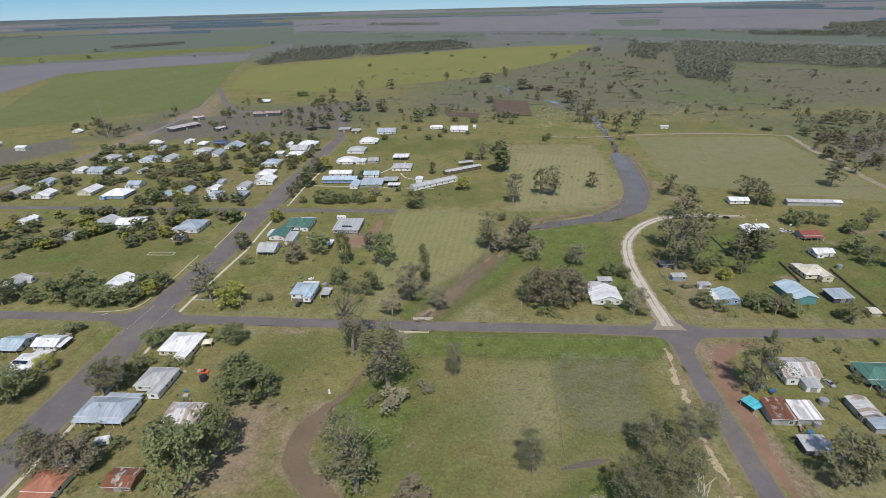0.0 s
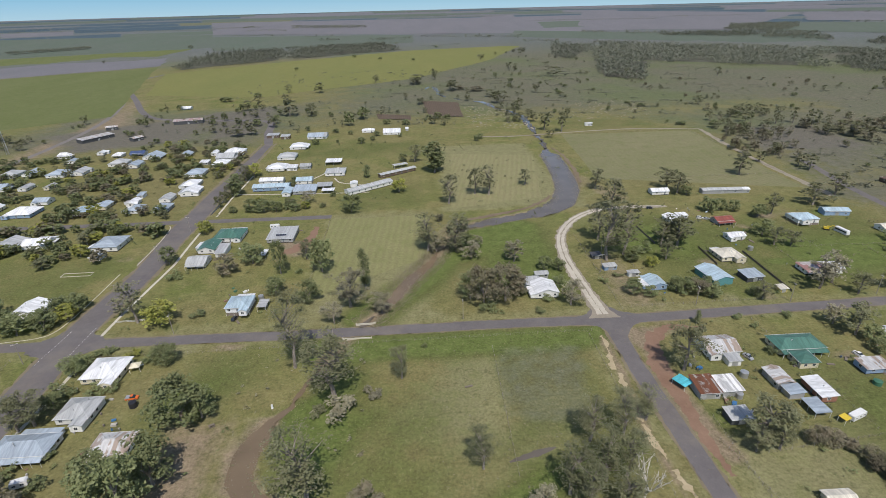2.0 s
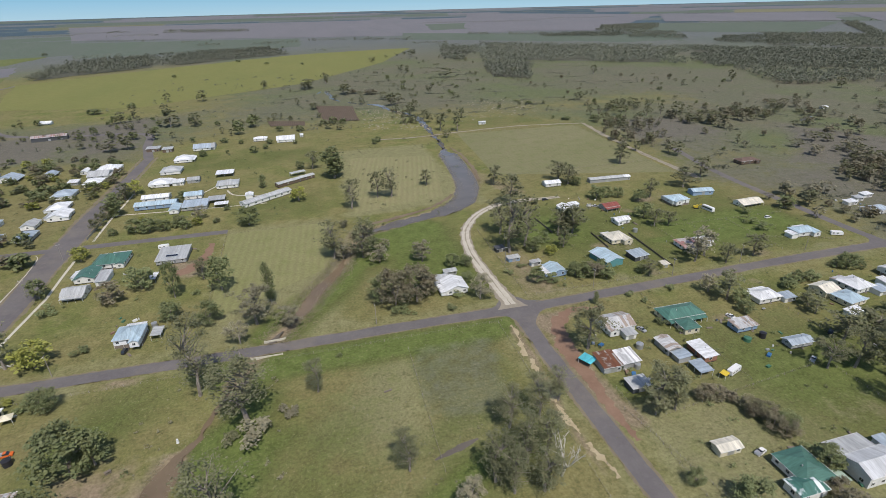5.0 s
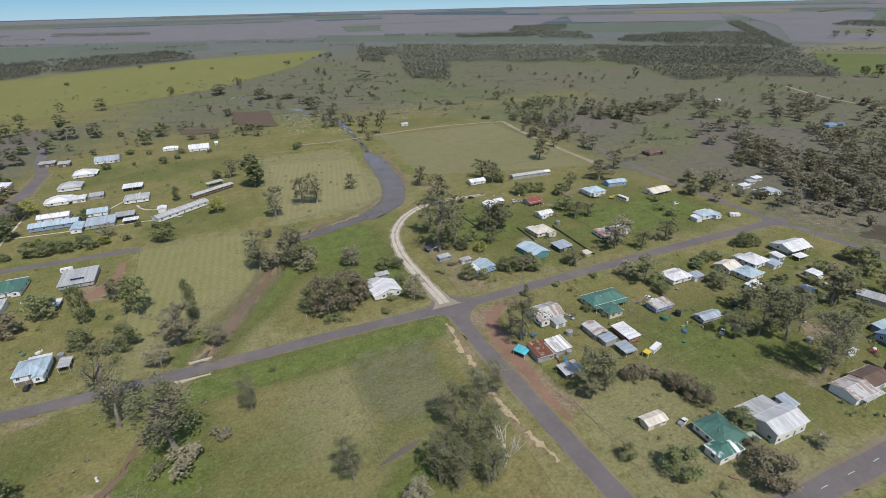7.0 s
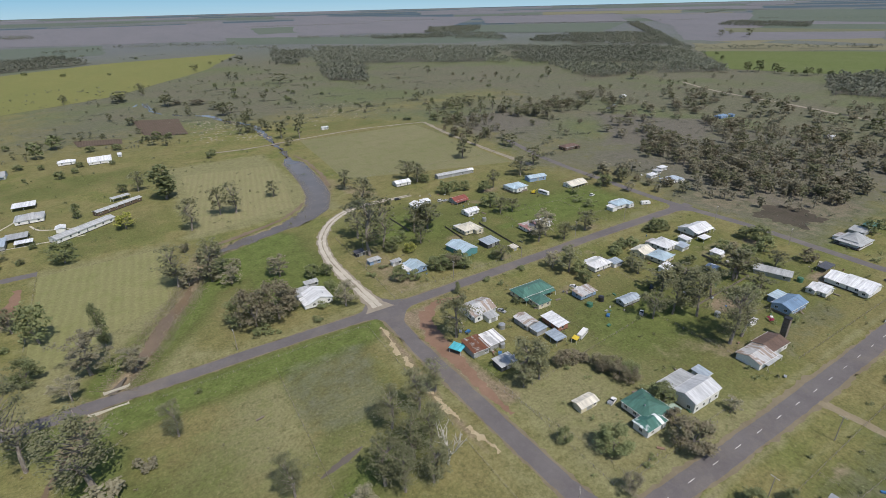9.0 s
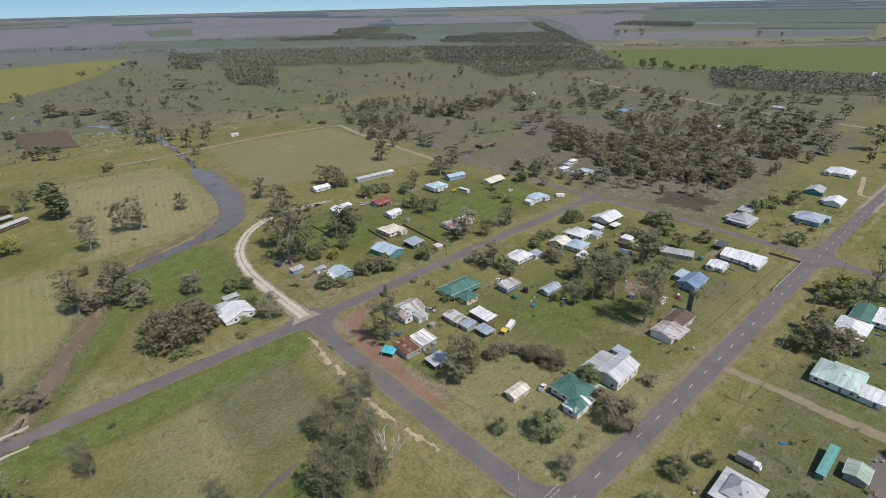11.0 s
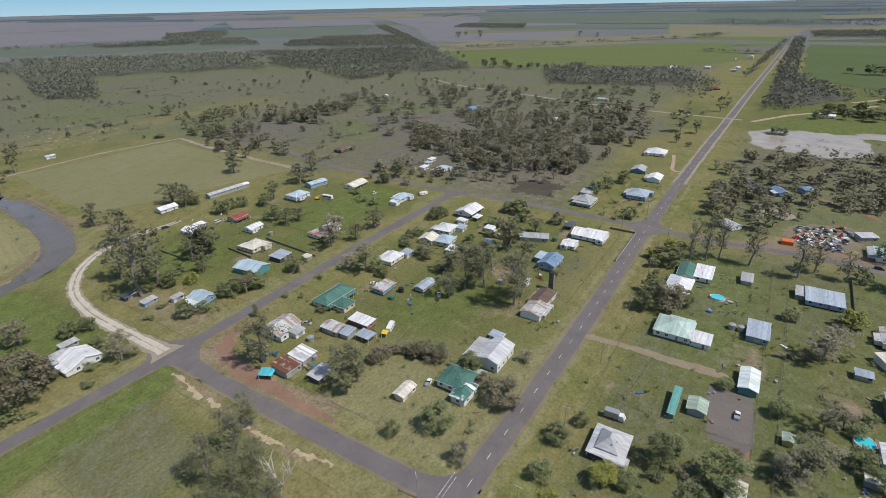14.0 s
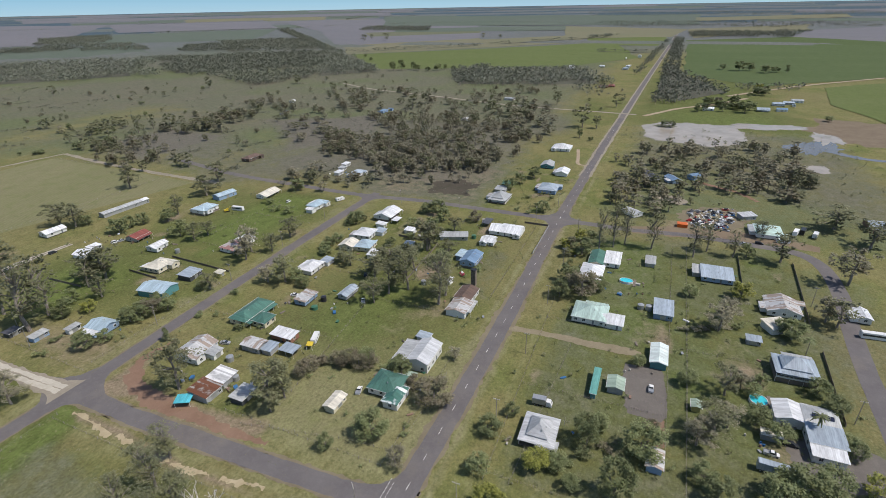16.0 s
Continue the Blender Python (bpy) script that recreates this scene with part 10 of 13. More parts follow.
stand([(461, 501, 11.0, 8.9, "g"), (450, 476, 9.6, 8.5, "g"), (496, 516, 10.9, 10.1, "g"), (451, 470, 11.4, 10.5, "g"), (443, 352, 11.5, 9.7, "g"), (524, 491, 9.2, 8.3, "e"), (543, 448, 13.0, 10.2, "g"), (508, 491, 9.1, 7.5, "e"), (472, 354, 6.5, 6.4, "e"), (432, 503, 11.8, 11.1, "e"), (452, 379, 10.6, 8.5, "e"), (457, 467, 6.1, 5.5, "g"), (451, 512, 9.3, 7.4, "e"), (486, 543, 7.2, 5.9, "r"), (488, 392, 12.3, 9.8, "e"), (458, 328, 9.8, 9.3, "g"), (461, 427, 6.0, 6.3, "r"), (539, 450, 11.9, 10.6, "e"), (503, 536, 11.3, 9.9, "g"), (473, 508, 10.5, 9.2, "e")])
stand([(807, -56, 13.1, 10.2, "d"), (808, -69, 12.0, 10.6, "r"), (777, -84, 11.2, 9.6, "d"), (781, -81, 8.4, 7.2, "d"), (793, -88, 8.9, 7.2, "y"), (788, -67, 10.6, 9.7, "d"), (781, -91, 9.6, 8.1, "r"), (808, -86, 14.2, 12.0, "d"), (797, -58, 12.2, 11.4, "d"), (771, -91, 13.1, 10.6, "d"), (803, -106, 9.5, 7.1, "d"), (787, -74, 11.0, 8.4, "d"), (790, -75, 10.2, 8.0, "r"), (793, -71, 10.0, 8.8, "d"), (805, -58, 10.8, 9.0, "r"), (793, -104, 6.8, 6.3, "d")])
stand([(930, -139, 11.9, 12.1, "d"), (886, -114, 7.6, 6.8, "d"), (902, -136, 13.8, 11.0, "d"), (956, -134, 13.3, 10.9, "y"), (916, -125, 10.2, 8.2, "d"), (917, -135, 7.0, 6.8, "r"), (922, -136, 10.6, 10.9, "r"), (904, -127, 15.2, 12.7, "d")])
stand([(651, 193, 10.8, 8.8, "g"), (634, 151, 9.8, 8.6, "g"), (638, 132, 11.1, 9.3, "g"), (571, 160, 11.8, 10.0, "e"), (549, 172, 7.7, 7.1, "g"), (634, 154, 10.6, 10.8, "e"), (639, 201, 9.8, 10.4, "e"), (607, 159, 12.6, 12.2, "g"), (633, 161, 13.8, 12.4, "e"), (617, 171, 10.4, 10.2, "e"), (661, 184, 11.9, 11.0, "g"), (635, 168, 11.8, 11.5, "g"), (592, 148, 9.3, 8.2, "g"), (668, 173, 8.0, 7.9, "r"), (626, 165, 9.6, 8.5, "e"), (536, 133, 8.7, 8.6, "e"), (625, 147, 8.8, 8.9, "e"), (598, 151, 8.0, 6.7, "e"), (547, 130, 8.0, 8.1, "r"), (685, 156, 10.0, 9.5, "e")])
stand([(616, 119, 13.2, 10.6, "g"), (591, 176, 11.9, 10.8, "e"), (585, 158, 8.5, 6.7, "e"), (594, 126, 15.0, 12.5, "g"), (578, 159, 11.2, 11.7, "g"), (589, 164, 8.2, 7.2, "e"), (530, 162, 8.7, 7.6, "g"), (690, 143, 8.5, 8.8, "r"), (559, 115, 11.7, 11.7, "g"), (688, 146, 7.1, 6.7, "g"), (686, 137, 10.1, 8.7, "g"), (614, 145, 11.7, 12.0, "r"), (644, 151, 10.8, 9.2, "g"), (580, 155, 12.2, 12.5, "g"), (557, 109, 12.3, 10.6, "e"), (530, 139, 12.5, 12.3, "e"), (559, 172, 8.2, 8.4, "g"), (685, 160, 12.4, 10.4, "r"), (647, 176, 7.2, 7.0, "g"), (589, 130, 9.6, 9.0, "e")])
stand([(376, 22, 8.7, 10.8, "r"), (417, 11, 8.2, 13.1, "e"), (363, 21, 8.8, 10.6, "e"), (417, 27, 6.4, 7.9, "g"), (392, 17, 7.0, 9.1, "e"), (360, 24, 6.3, 9.0, "e")])
stand([(412, -98, 11.1, 8.0, "e"), (463, -107, 13.9, 10.7, "g"), (445, -110, 9.0, 7.6, "e"), (472, -99, 6.9, 6.3, "g"), (457, -114, 10.1, 8.4, "e"), (466, -112, 11.5, 8.6, "g"), (489, -107, 9.1, 8.7, "r"), (405, -90, 13.9, 10.2, "r"), (469, -101, 13.5, 11.1, "g"), (472, -118, 6.9, 6.5, "r"), (477, -109, 10.9, 8.8, "g"), (447, -112, 12.2, 9.9, "e")])
for x, y, wide, high in ((-142.0, 362, 5.8, 10.2), (-141.8, 373, 5.4, 10.4), (-141.6, 384, 5.8, 11.2), (-141.4, 395, 5.4, 10.6), (-141.4, 406, 5.6, 10.2), (-141.2, 417, 5.4, 10.0), (-141.0, 428, 5.2, 9.6)):
    tree(x, y, wide, high, "e", "d", "street trees")
for x, y, wide, high in ((-116, 353, 10.5, 9.6), (-107, 351, 11.0, 10.2), (-98, 350, 8.6, 8.4), (-129, 352, 6.4, 4.8), (-88, 356, 6.0, 6.0)):
    tree(x, y, wide, high, "d")
stand([(-229, 478, 7.3, 6.2, "d"), (-208, 438, 5.7, 3.9, "r"), (-228, 438, 10.0, 6.8, "r"), (-166, 474, 6.2, 4.5, "d"), (-196, 443, 4.9, 3.7, "d"), (-232, 432, 6.3, 5.5, "d"), (-173, 458, 5.4, 4.7, "y"), (-213, 457, 9.0, 5.9, "d"), (-212, 472, 6.7, 5.6, "d"), (-205, 445, 8.8, 6.3, "d"), (-185, 439, 5.9, 4.3, "d"), (-190, 432, 8.6, 6.0, "e"), (-163, 478, 9.9, 7.0, "r"), (-212, 435, 5.1, 3.6, "r"), (-202, 425, 9.5, 6.7, "y"), (-202, 465, 9.1, 7.2, "d"), (-215, 470, 6.7, 4.5, "d"), (-167, 437, 9.4, 6.7, "e"), (-222, 492, 8.1, 5.8, "d"), (-214, 456, 7.0, 5.5, "d")])
stand([(-165, 464, 7.6, 6.3, "y"), (-237, 454, 6.4, 5.3, "r"), (-231, 477, 5.8, 4.1, "d"), (-210, 443, 6.3, 4.2, "d"), (-168, 455, 6.2, 5.3, "r"), (-244, 434, 8.9, 5.9, "d"), (-204, 431, 5.7, 3.8, "d"), (-195, 469, 10.7, 7.2, "d"), (-179, 440, 4.6, 3.8, "d"), (-173, 465, 7.9, 5.8, "d"), (-209, 468, 9.2, 7.4, "d"), (-221, 491, 6.8, 5.2, "r"), (-227, 440, 8.4, 6.2, "d"), (-166, 442, 7.2, 5.1, "y")])
stand([(-256, 350, 6.5, 5.6, "y"), (-198, 323, 5.5, 5.5, "d"), (-252, 368, 9.8, 7.6, "d"), (-196, 323, 8.7, 7.4, "d"), (-192, 320, 7.5, 7.1, "d"), (-244, 329, 9.4, 8.1, "y"), (-208, 346, 5.3, 4.8, "r"), (-180, 353, 10.5, 8.8, "d"), (-215, 350, 7.8, 6.5, "d"), (-244, 346, 8.8, 8.2, "d"), (-196, 317, 4.9, 4.9, "d"), (-166, 314, 10.8, 9.7, "d"), (-223, 327, 6.2, 5.9, "d"), (-216, 357, 6.6, 6.6, "e"), (-220, 345, 8.9, 7.5, "d"), (-208, 324, 8.9, 7.4, "d"), (-204, 354, 6.2, 6.2, "d"), (-245, 355, 6.6, 5.1, "r"), (-206, 319, 7.2, 6.3, "y"), (-204, 327, 10.6, 9.8, "d")])
stand([(-255, 366, 5.2, 4.9, "y"), (-181, 324, 6.6, 6.1, "d"), (-233, 355, 5.9, 4.9, "r"), (-254, 350, 8.7, 7.0, "d"), (-190, 325, 8.0, 6.2, "d"), (-195, 325, 9.1, 7.7, "y"), (-227, 358, 10.2, 9.5, "y"), (-198, 326, 10.0, 8.7, "d"), (-174, 346, 7.4, 5.9, "e"), (-241, 354, 10.9, 9.2, "d"), (-253, 363, 9.1, 8.2, "d"), (-192, 354, 8.8, 7.8, "r"), (-242, 328, 9.7, 8.5, "r"), (-166, 315, 10.9, 9.2, "d"), (-174, 319, 9.9, 8.0, "r"), (-249, 346, 5.8, 5.6, "e")])
stand([(512, 7, 7.4, 8.3, "g"), (427, 14, 9.0, 10.5, "g"), (456, 11, 6.8, 8.9, "g"), (510, 11, 10.3, 11.5, "g"), (530, 8, 4.7, 6.3, "e")])
stand([(469, -80, 10.3, 10.8, "g"), (423, -86, 5.2, 6.1, "g"), (455, -83, 6.5, 7.1, "g"), (455, -78, 7.9, 9.6, "g"), (552, -87, 7.5, 8.3, "g"), (496, -87, 6.2, 8.1, "g"), (552, -82, 6.2, 6.8, "g"), (427, -96, 5.6, 6.3, "g"), (416, -67, 8.9, 9.5, "g"), (501, -65, 7.6, 9.3, "g"), (505, -84, 8.6, 10.8, "g"), (482, -92, 7.7, 9.7, "g"), (553, -70, 7.2, 8.5, "g"), (442, -64, 9.4, 10.2, "g"), (436, -71, 7.0, 8.6, "g"), (461, -95, 6.6, 6.4, "g")])
stand([(422, 26, 5.3, 5.8, "g"), (361, 16, 6.3, 7.8, "g"), (398, 12, 8.8, 10.6, "r"), (424, 23, 4.8, 5.5, "e"), (475, -10, 7.4, 9.5, "r"), (355, -9, 7.0, 9.8, "e"), (466, 23, 7.0, 8.4, "e"), (378, -3, 5.7, 7.2, "e"), (396, 20, 7.0, 7.9, "g"), (415, 22, 6.9, 7.4, "g"), (395, -2, 4.9, 5.8, "g"), (448, -25, 9.6, 10.1, "e"), (401, -34, 6.2, 8.6, "g"), (380, -9, 8.3, 11.0, "g"), (463, -24, 10.3, 11.2, "e"), (409, 4, 7.8, 9.4, "g"), (472, 31, 6.1, 8.1, "g"), (375, -20, 6.1, 6.8, "g"), (434, -37, 8.2, 9.2, "g"), (376, -12, 5.5, 6.7, "g")])
stand([(415, -32, 9.4, 10.1, "e"), (463, 20, 8.6, 10.1, "g"), (463, -6, 8.2, 8.8, "g"), (342, 15, 8.3, 8.9, "e"), (439, -11, 8.7, 11.0, "g"), (476, 25, 5.4, 6.4, "g"), (405, -20, 7.0, 8.1, "e"), (356, 8, 10.4, 11.1, "g"), (385, -17, 7.1, 8.7, "e"), (453, -14, 6.6, 8.6, "g"), (441, -10, 5.9, 8.3, "e"), (380, 14, 7.0, 7.9, "g"), (411, -4, 9.3, 10.4, "e"), (391, -11, 5.8, 7.2, "r"), (388, 9, 7.0, 8.0, "r"), (449, -12, 7.7, 10.2, "e"), (469, -34, 5.2, 6.1, "r"), (362, -1, 5.1, 5.4, "g"), (430, -25, 5.4, 7.4, "e"), (378, -28, 4.2, 5.7, "e")])
stand([(358, 12, 5.6, 6.3, "g"), (474, 0, 5.4, 6.5, "r")])
stand([(274, 39, 4.0, 4.0, "y"), (279, 38, 7.0, 6.6, "e"), (276, 41, 3.7, 3.9, "d"), (277, 29, 6.7, 5.9, "d"), (266, 38, 5.7, 5.4, "e"), (256, 34, 3.7, 4.3, "d"), (293, 28, 6.9, 6.8, "d"), (285, 38, 4.7, 4.6, "r"), (268, 35, 4.5, 4.3, "y"), (277, 41, 6.2, 6.7, "y")])
stand([(445, 244, 7.2, 10.5, "g"), (347, 191, 4.8, 7.6, "g"), (443, 231, 7.3, 10.5, "g"), (384, 212, 8.0, 10.2, "r"), (457, 176, 7.7, 10.9, "e"), (419, 216, 4.6, 6.0, "g"), (358, 162, 4.7, 7.4, "e"), (394, 152, 7.2, 10.8, "e"), (464, 260, 5.2, 7.9, "e"), (423, 193, 7.1, 8.6, "g"), (459, 213, 9.0, 11.3, "e"), (417, 223, 5.6, 7.1, "e"), (406, 224, 5.8, 7.1, "e"), (467, 212, 8.5, 11.2, "g"), (469, 174, 5.8, 8.4, "g"), (411, 158, 4.9, 6.3, "e"), (413, 232, 4.7, 6.9, "g"), (368, 200, 5.7, 8.9, "r"), (461, 170, 4.4, 6.3, "g"), (485, 182, 5.7, 7.9, "g")])
stand([(427, 220, 5.0, 7.2, "e"), (479, 233, 5.0, 7.1, "e"), (394, 197, 5.1, 6.4, "g"), (451, 233, 5.7, 6.7, "g"), (475, 216, 7.9, 9.5, "r"), (450, 171, 9.7, 11.6, "e"), (499, 198, 8.7, 10.8, "g"), (398, 159, 7.2, 11.4, "g"), (474, 250, 9.3, 11.4, "g"), (355, 207, 8.0, 11.3, "g"), (399, 186, 4.5, 6.3, "e"), (466, 241, 4.4, 6.8, "g"), (369, 176, 6.8, 8.8, "e"), (478, 179, 7.4, 11.3, "r"), (482, 235, 8.6, 10.7, "g"), (384, 140, 6.7, 9.3, "g"), (369, 142, 4.9, 6.7, "g"), (442, 235, 6.1, 9.4, "e"), (442, 207, 6.0, 8.6, "g"), (462, 184, 5.6, 7.1, "g")])
stand([(426, 193, 4.6, 6.1, "e"), (424, 170, 6.4, 8.0, "g"), (378, 206, 9.2, 11.8, "e"), (478, 214, 8.1, 11.5, "g"), (404, 237, 4.1, 6.3, "g"), (495, 198, 4.8, 5.9, "g"), (416, 153, 4.8, 6.2, "e"), (355, 180, 5.1, 6.6, "g"), (390, 175, 8.4, 10.5, "e"), (354, 185, 7.1, 11.3, "g"), (399, 217, 3.8, 6.0, "e"), (484, 187, 4.8, 7.7, "r"), (392, 220, 8.3, 11.4, "r"), (480, 216, 5.2, 6.3, "e"), (445, 206, 5.0, 6.8, "g"), (444, 162, 4.9, 6.2, "g"), (395, 183, 8.8, 11.1, "e"), (357, 161, 5.1, 7.8, "g"), (467, 255, 6.7, 8.9, "g"), (409, 217, 5.3, 7.2, "g")])
stand([(452, 218, 8.6, 10.8, "e"), (462, 217, 5.0, 6.9, "g"), (371, 150, 5.8, 7.5, "g"), (454, 228, 6.9, 9.2, "g")])
stand([(464, 167, 6.4, 7.1, "e"), (427, 136, 4.7, 5.0, "g"), (410, 132, 9.2, 9.7, "g"), (436, 143, 5.5, 6.7, "g"), (407, 132, 7.1, 8.8, "e"), (411, 147, 8.9, 8.9, "g"), (415, 148, 8.9, 9.2, "g"), (498, 169, 4.6, 5.6, "e"), (404, 134, 7.1, 8.9, "g"), (401, 134, 6.9, 7.8, "r"), (498, 165, 4.2, 5.3, "g"), (462, 152, 5.4, 5.7, "g"), (402, 138, 6.0, 8.0, "g"), (408, 138, 5.0, 6.5, "g")])

stand([(-1289, 1531, 13.4, 16.2, "e"), (-1267, 1703, 18.5, 9.9, "e"), (-880, 1646, 10.6, 9.5, "e"), (-838, 2205, 18.5, 14.9, "e"), (-206, 935, 13.1, 15.1, "e"), (-152, 923, 17.8, 17.0, "e"), (-59, 1056, 10.0, 12.0, "e"), (15, 1006, 27.6, 16.0, "e"), (54, 1043, 7.7, 16.5, "e"), (73, 907, 19.2, 16.5, "e"), (94, 839, 8.9, 13.4, "e"), (-72, 1521, 14.2, 6.8, "d"), (-262, 1304, 11.0, 7.4, "d"), (-152, 1610, 13.4, 9.0, "d"), (18, 1453, 9.0, 6.5, "d"), (105, 1910, 11.7, 8.4, "d"), (-35, 2130, 13.1, 9.4, "e"), (-290, 860, 20.6, 8.1, "d")])
stand([(-232, 771, 15.2, 14.5, "e"), (-223, 800, 14.0, 16.9, "e"), (-248, 893, 13.5, 8.3, "d"), (-217, 677, 9.0, 5.6, "d"), (-161, 717, 25.1, 22.0, "e"), (-131, 711, 18.7, 16.7, "e"), (-166, 645, 12.9, 13.8, "e"), (-186, 818, 14.2, 13.4, "e"), (-74, 640, 14.1, 18.1, "d"), (-59, 679, 16.3, 15.9, "d"), (-82, 634, 5.6, 9.0, "e"), (-93, 652, 5.7, 7.7, "e"), (-35, 718, 9.3, 8.4, "e"), (19, 777, 11.7, 8.9, "e"), (-64, 788, 4.2, 4.6, "e"), (-28, 642, 9.8, 6.8, "d"), (-5, 634, 11.1, 6.7, "d"), (36, 663, 11.5, 9.3, "d")])
stand([(48, 658, 10.0, 6.9, "d"), (25, 663, 10.1, 6.2, "d"), (127, 760, 12.9, 19.1, "e"), (140, 773, 11.5, 15.9, "e"), (150, 706, 13.5, 16.2, "e"), (54, 866, 7.3, 5.9, "e"), (-198, 601, 17.5, 13.0, "e"), (-182, 606, 14.9, 17.5, "e"), (-189, 657, 13.1, 9.4, "d"), (-38, 580, 9.0, 5.5, "d"), (-41, 558, 6.2, 5.3, "d"), (-52, 545, 8.5, 7.8, "d"), (-11, 570, 6.3, 4.1, "d"), (-101, 549, 8.6, 6.6, "d"), (-78, 551, 3.7, 4.0, "d"), (-86, 602, 9.3, 5.7, "d"), (-68, 590, 6.5, 4.9, "d"), (-61, 1029, 10.8, 12.6, "e")])
stand([(52, 1057, 9.8, 21.1, "e"), (15, 985, 21.6, 13.6, "e"), (75, 890, 18.8, 18.3, "e"), (88, 790, 9.3, 11.7, "e"), (53, 850, 8.1, 6.9, "e"), (127, 817, 16.4, 12.3, "e"), (128, 762, 18.5, 16.6, "e"), (136, 664, 11.1, 19.4, "e"), (194, 1413, 19.0, 14.6, "e"), (253, 1550, 9.0, 8.1, "e"), (225, 1189, 16.6, 15.3, "e"), (233, 1158, 11.6, 15.0, "e"), (288, 1041, 26.2, 18.8, "e"), (326, 1536, 24.5, 19.8, "e"), (16, 769, 11.5, 10.8, "e"), (29, 631, 12.2, 10.5, "e"), (41, 621, 9.7, 9.2, "e"), (70, 537, 6.6, 7.1, "d")])
stand([(206, 844, 12.4, 13.3, "e"), (239, 829, 10.7, 5.7, "d"), (115, 882, 24.3, 8.4, "r"), (87, 904, 17.4, 7.5, "r"), (227, 1075, 8.7, 5.9, "d"), (150, 905, 4.5, 4.9, "e"), (139, 738, 3.8, 4.9, "e"), (575, 962, 11.8, 17.7, "e"), (396, 696, 15.4, 12.9, "e"), (437, 610, 8.1, 8.7, "e"), (416, 562, 7.6, 19.5, "e"), (438, 564, 9.2, 18.2, "e"), (437, 534, 16.4, 20.8, "e"), (434, 508, 11.5, 12.4, "e"), (451, 493, 17.2, 15.4, "e"), (388, 575, 15.0, 14.5, "e"), (268, 893, 9.6, 6.2, "d"), (302, 848, 7.5, 5.0, "d")])
stand([(301, 915, 4.0, 8.5, "e"), (302, 749, 3.4, 3.7, "d"), (309, 724, 10.0, 3.6, "d"), (318, 698, 13.1, 4.4, "d"), (384, 719, 3.5, 4.7, "d"), (377, 692, 3.4, 4.5, "d"), (562, 736, 9.8, 5.3, "d"), (730, 767, 15.3, 18.8, "e"), (421, 1008, 13.6, 17.1, "e"), (313, 578, 12.9, 4.6, "d"), (301, 588, 4.3, 4.6, "d"), (413, 410, 6.3, 9.4, "e"), (330, 392, 13.6, 13.4, "e"), (382, 394, 4.8, 3.8, "d"), (169, 564, 11.3, 22.9, "e"), (151, 625, 10.7, 12.9, "e"), (152, 574, 13.8, 20.2, "e"), (149, 538, 9.5, 9.0, "e")])
stand([(199, 644, 7.1, 12.2, "e"), (1050, 559, 15.2, 21.1, "d"), (1065, 545, 17.3, 23.3, "d"), (1084, 526, 12.9, 18.6, "d"), (1068, 506, 14.7, 13.6, "d"), (1059, 480, 12.3, 11.0, "d"), (1076, 464, 18.4, 15.4, "d"), (1097, 455, 10.3, 13.2, "d"), (1096, 435, 14.1, 10.8, "d"), (1959, 1168, 25.0, 26.9, "e"), (2010, 1092, 28.6, 30.8, "e"), (2099, 1214, 17.6, 18.9, "e"), (1322, 789, 11.4, 9.2, "d"), (1231, 719, 10.5, 11.3, "d"), (753, 516, 12.5, 17.3, "e"), (791, 515, 9.1, 13.8, "e"), (819, 639, 16.5, 15.6, "e"), (685, 414, 13.9, 15.0, "e")])
stand([(646, 413, 10.5, 14.5, "e"), (696, 284, 9.4, 8.6, "e"), (699, 274, 7.9, 7.1, "e"), (685, 215, 14.5, 11.7, "d"), (731, 269, 4.1, 3.6, "d"), (697, 320, 16.8, 16.6, "e"), (652, 320, 17.6, 17.5, "e"), (651, 215, 7.0, 7.6, "e"), (765, 242, 5.4, 5.8, "d"), (1232, -99, 13.8, 12.4, "d"), (1219, -129, 22.5, 19.4, "d"), (1224, -147, 20.2, 16.9, "d"), (1191, -169, 19.6, 16.4, "d"), (1206, -190, 19.6, 11.7, "d"), (1201, -208, 8.6, 16.3, "d"), (684, 217, 13.9, 11.6, "e"), (605, 82, 18.1, 23.7, "e"), (604, 66, 10.2, 13.8, "e")])
stand([(643, 176, 20.1, 17.0, "e"), (660, 200, 11.9, 11.2, "e"), (678, 167, 15.0, 16.1, "e"), (740, 138, 12.7, 18.8, "e"), (700, 283, 9.8, 8.7, "e"), (746, 59, 10.7, 18.2, "e"), (775, 54, 7.9, 13.6, "e"), (722, -179, 10.4, 7.0, "d"), (804, -26, 4.7, 10.2, "e"), (799, -11, 4.7, 6.8, "e"), (744, -42, 11.6, 10.9, "d"), (754, -50, 10.3, 11.0, "d"), (753, -71, 10.1, 10.9, "d"), (809, -89, 13.8, 14.9, "d"), (753, -96, 17.1, 15.3, "d"), (772, -106, 11.6, 10.9, "d"), (639, -4, 9.0, 8.3, "d"), (636, -12, 8.9, 8.2, "d")])
stand([(554, 77, 7.2, 10.3, "d"), (543, 64, 5.8, 5.0, "d"), (2188, 735, 18.8, 20.2, "e"), (2195, 663, 18.6, 15.0, "e"), (944, 102, 11.6, 14.5, "e")])
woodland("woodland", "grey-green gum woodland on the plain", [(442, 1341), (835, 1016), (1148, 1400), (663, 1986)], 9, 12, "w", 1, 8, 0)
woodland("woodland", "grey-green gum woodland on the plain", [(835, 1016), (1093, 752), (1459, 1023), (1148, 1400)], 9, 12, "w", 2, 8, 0)
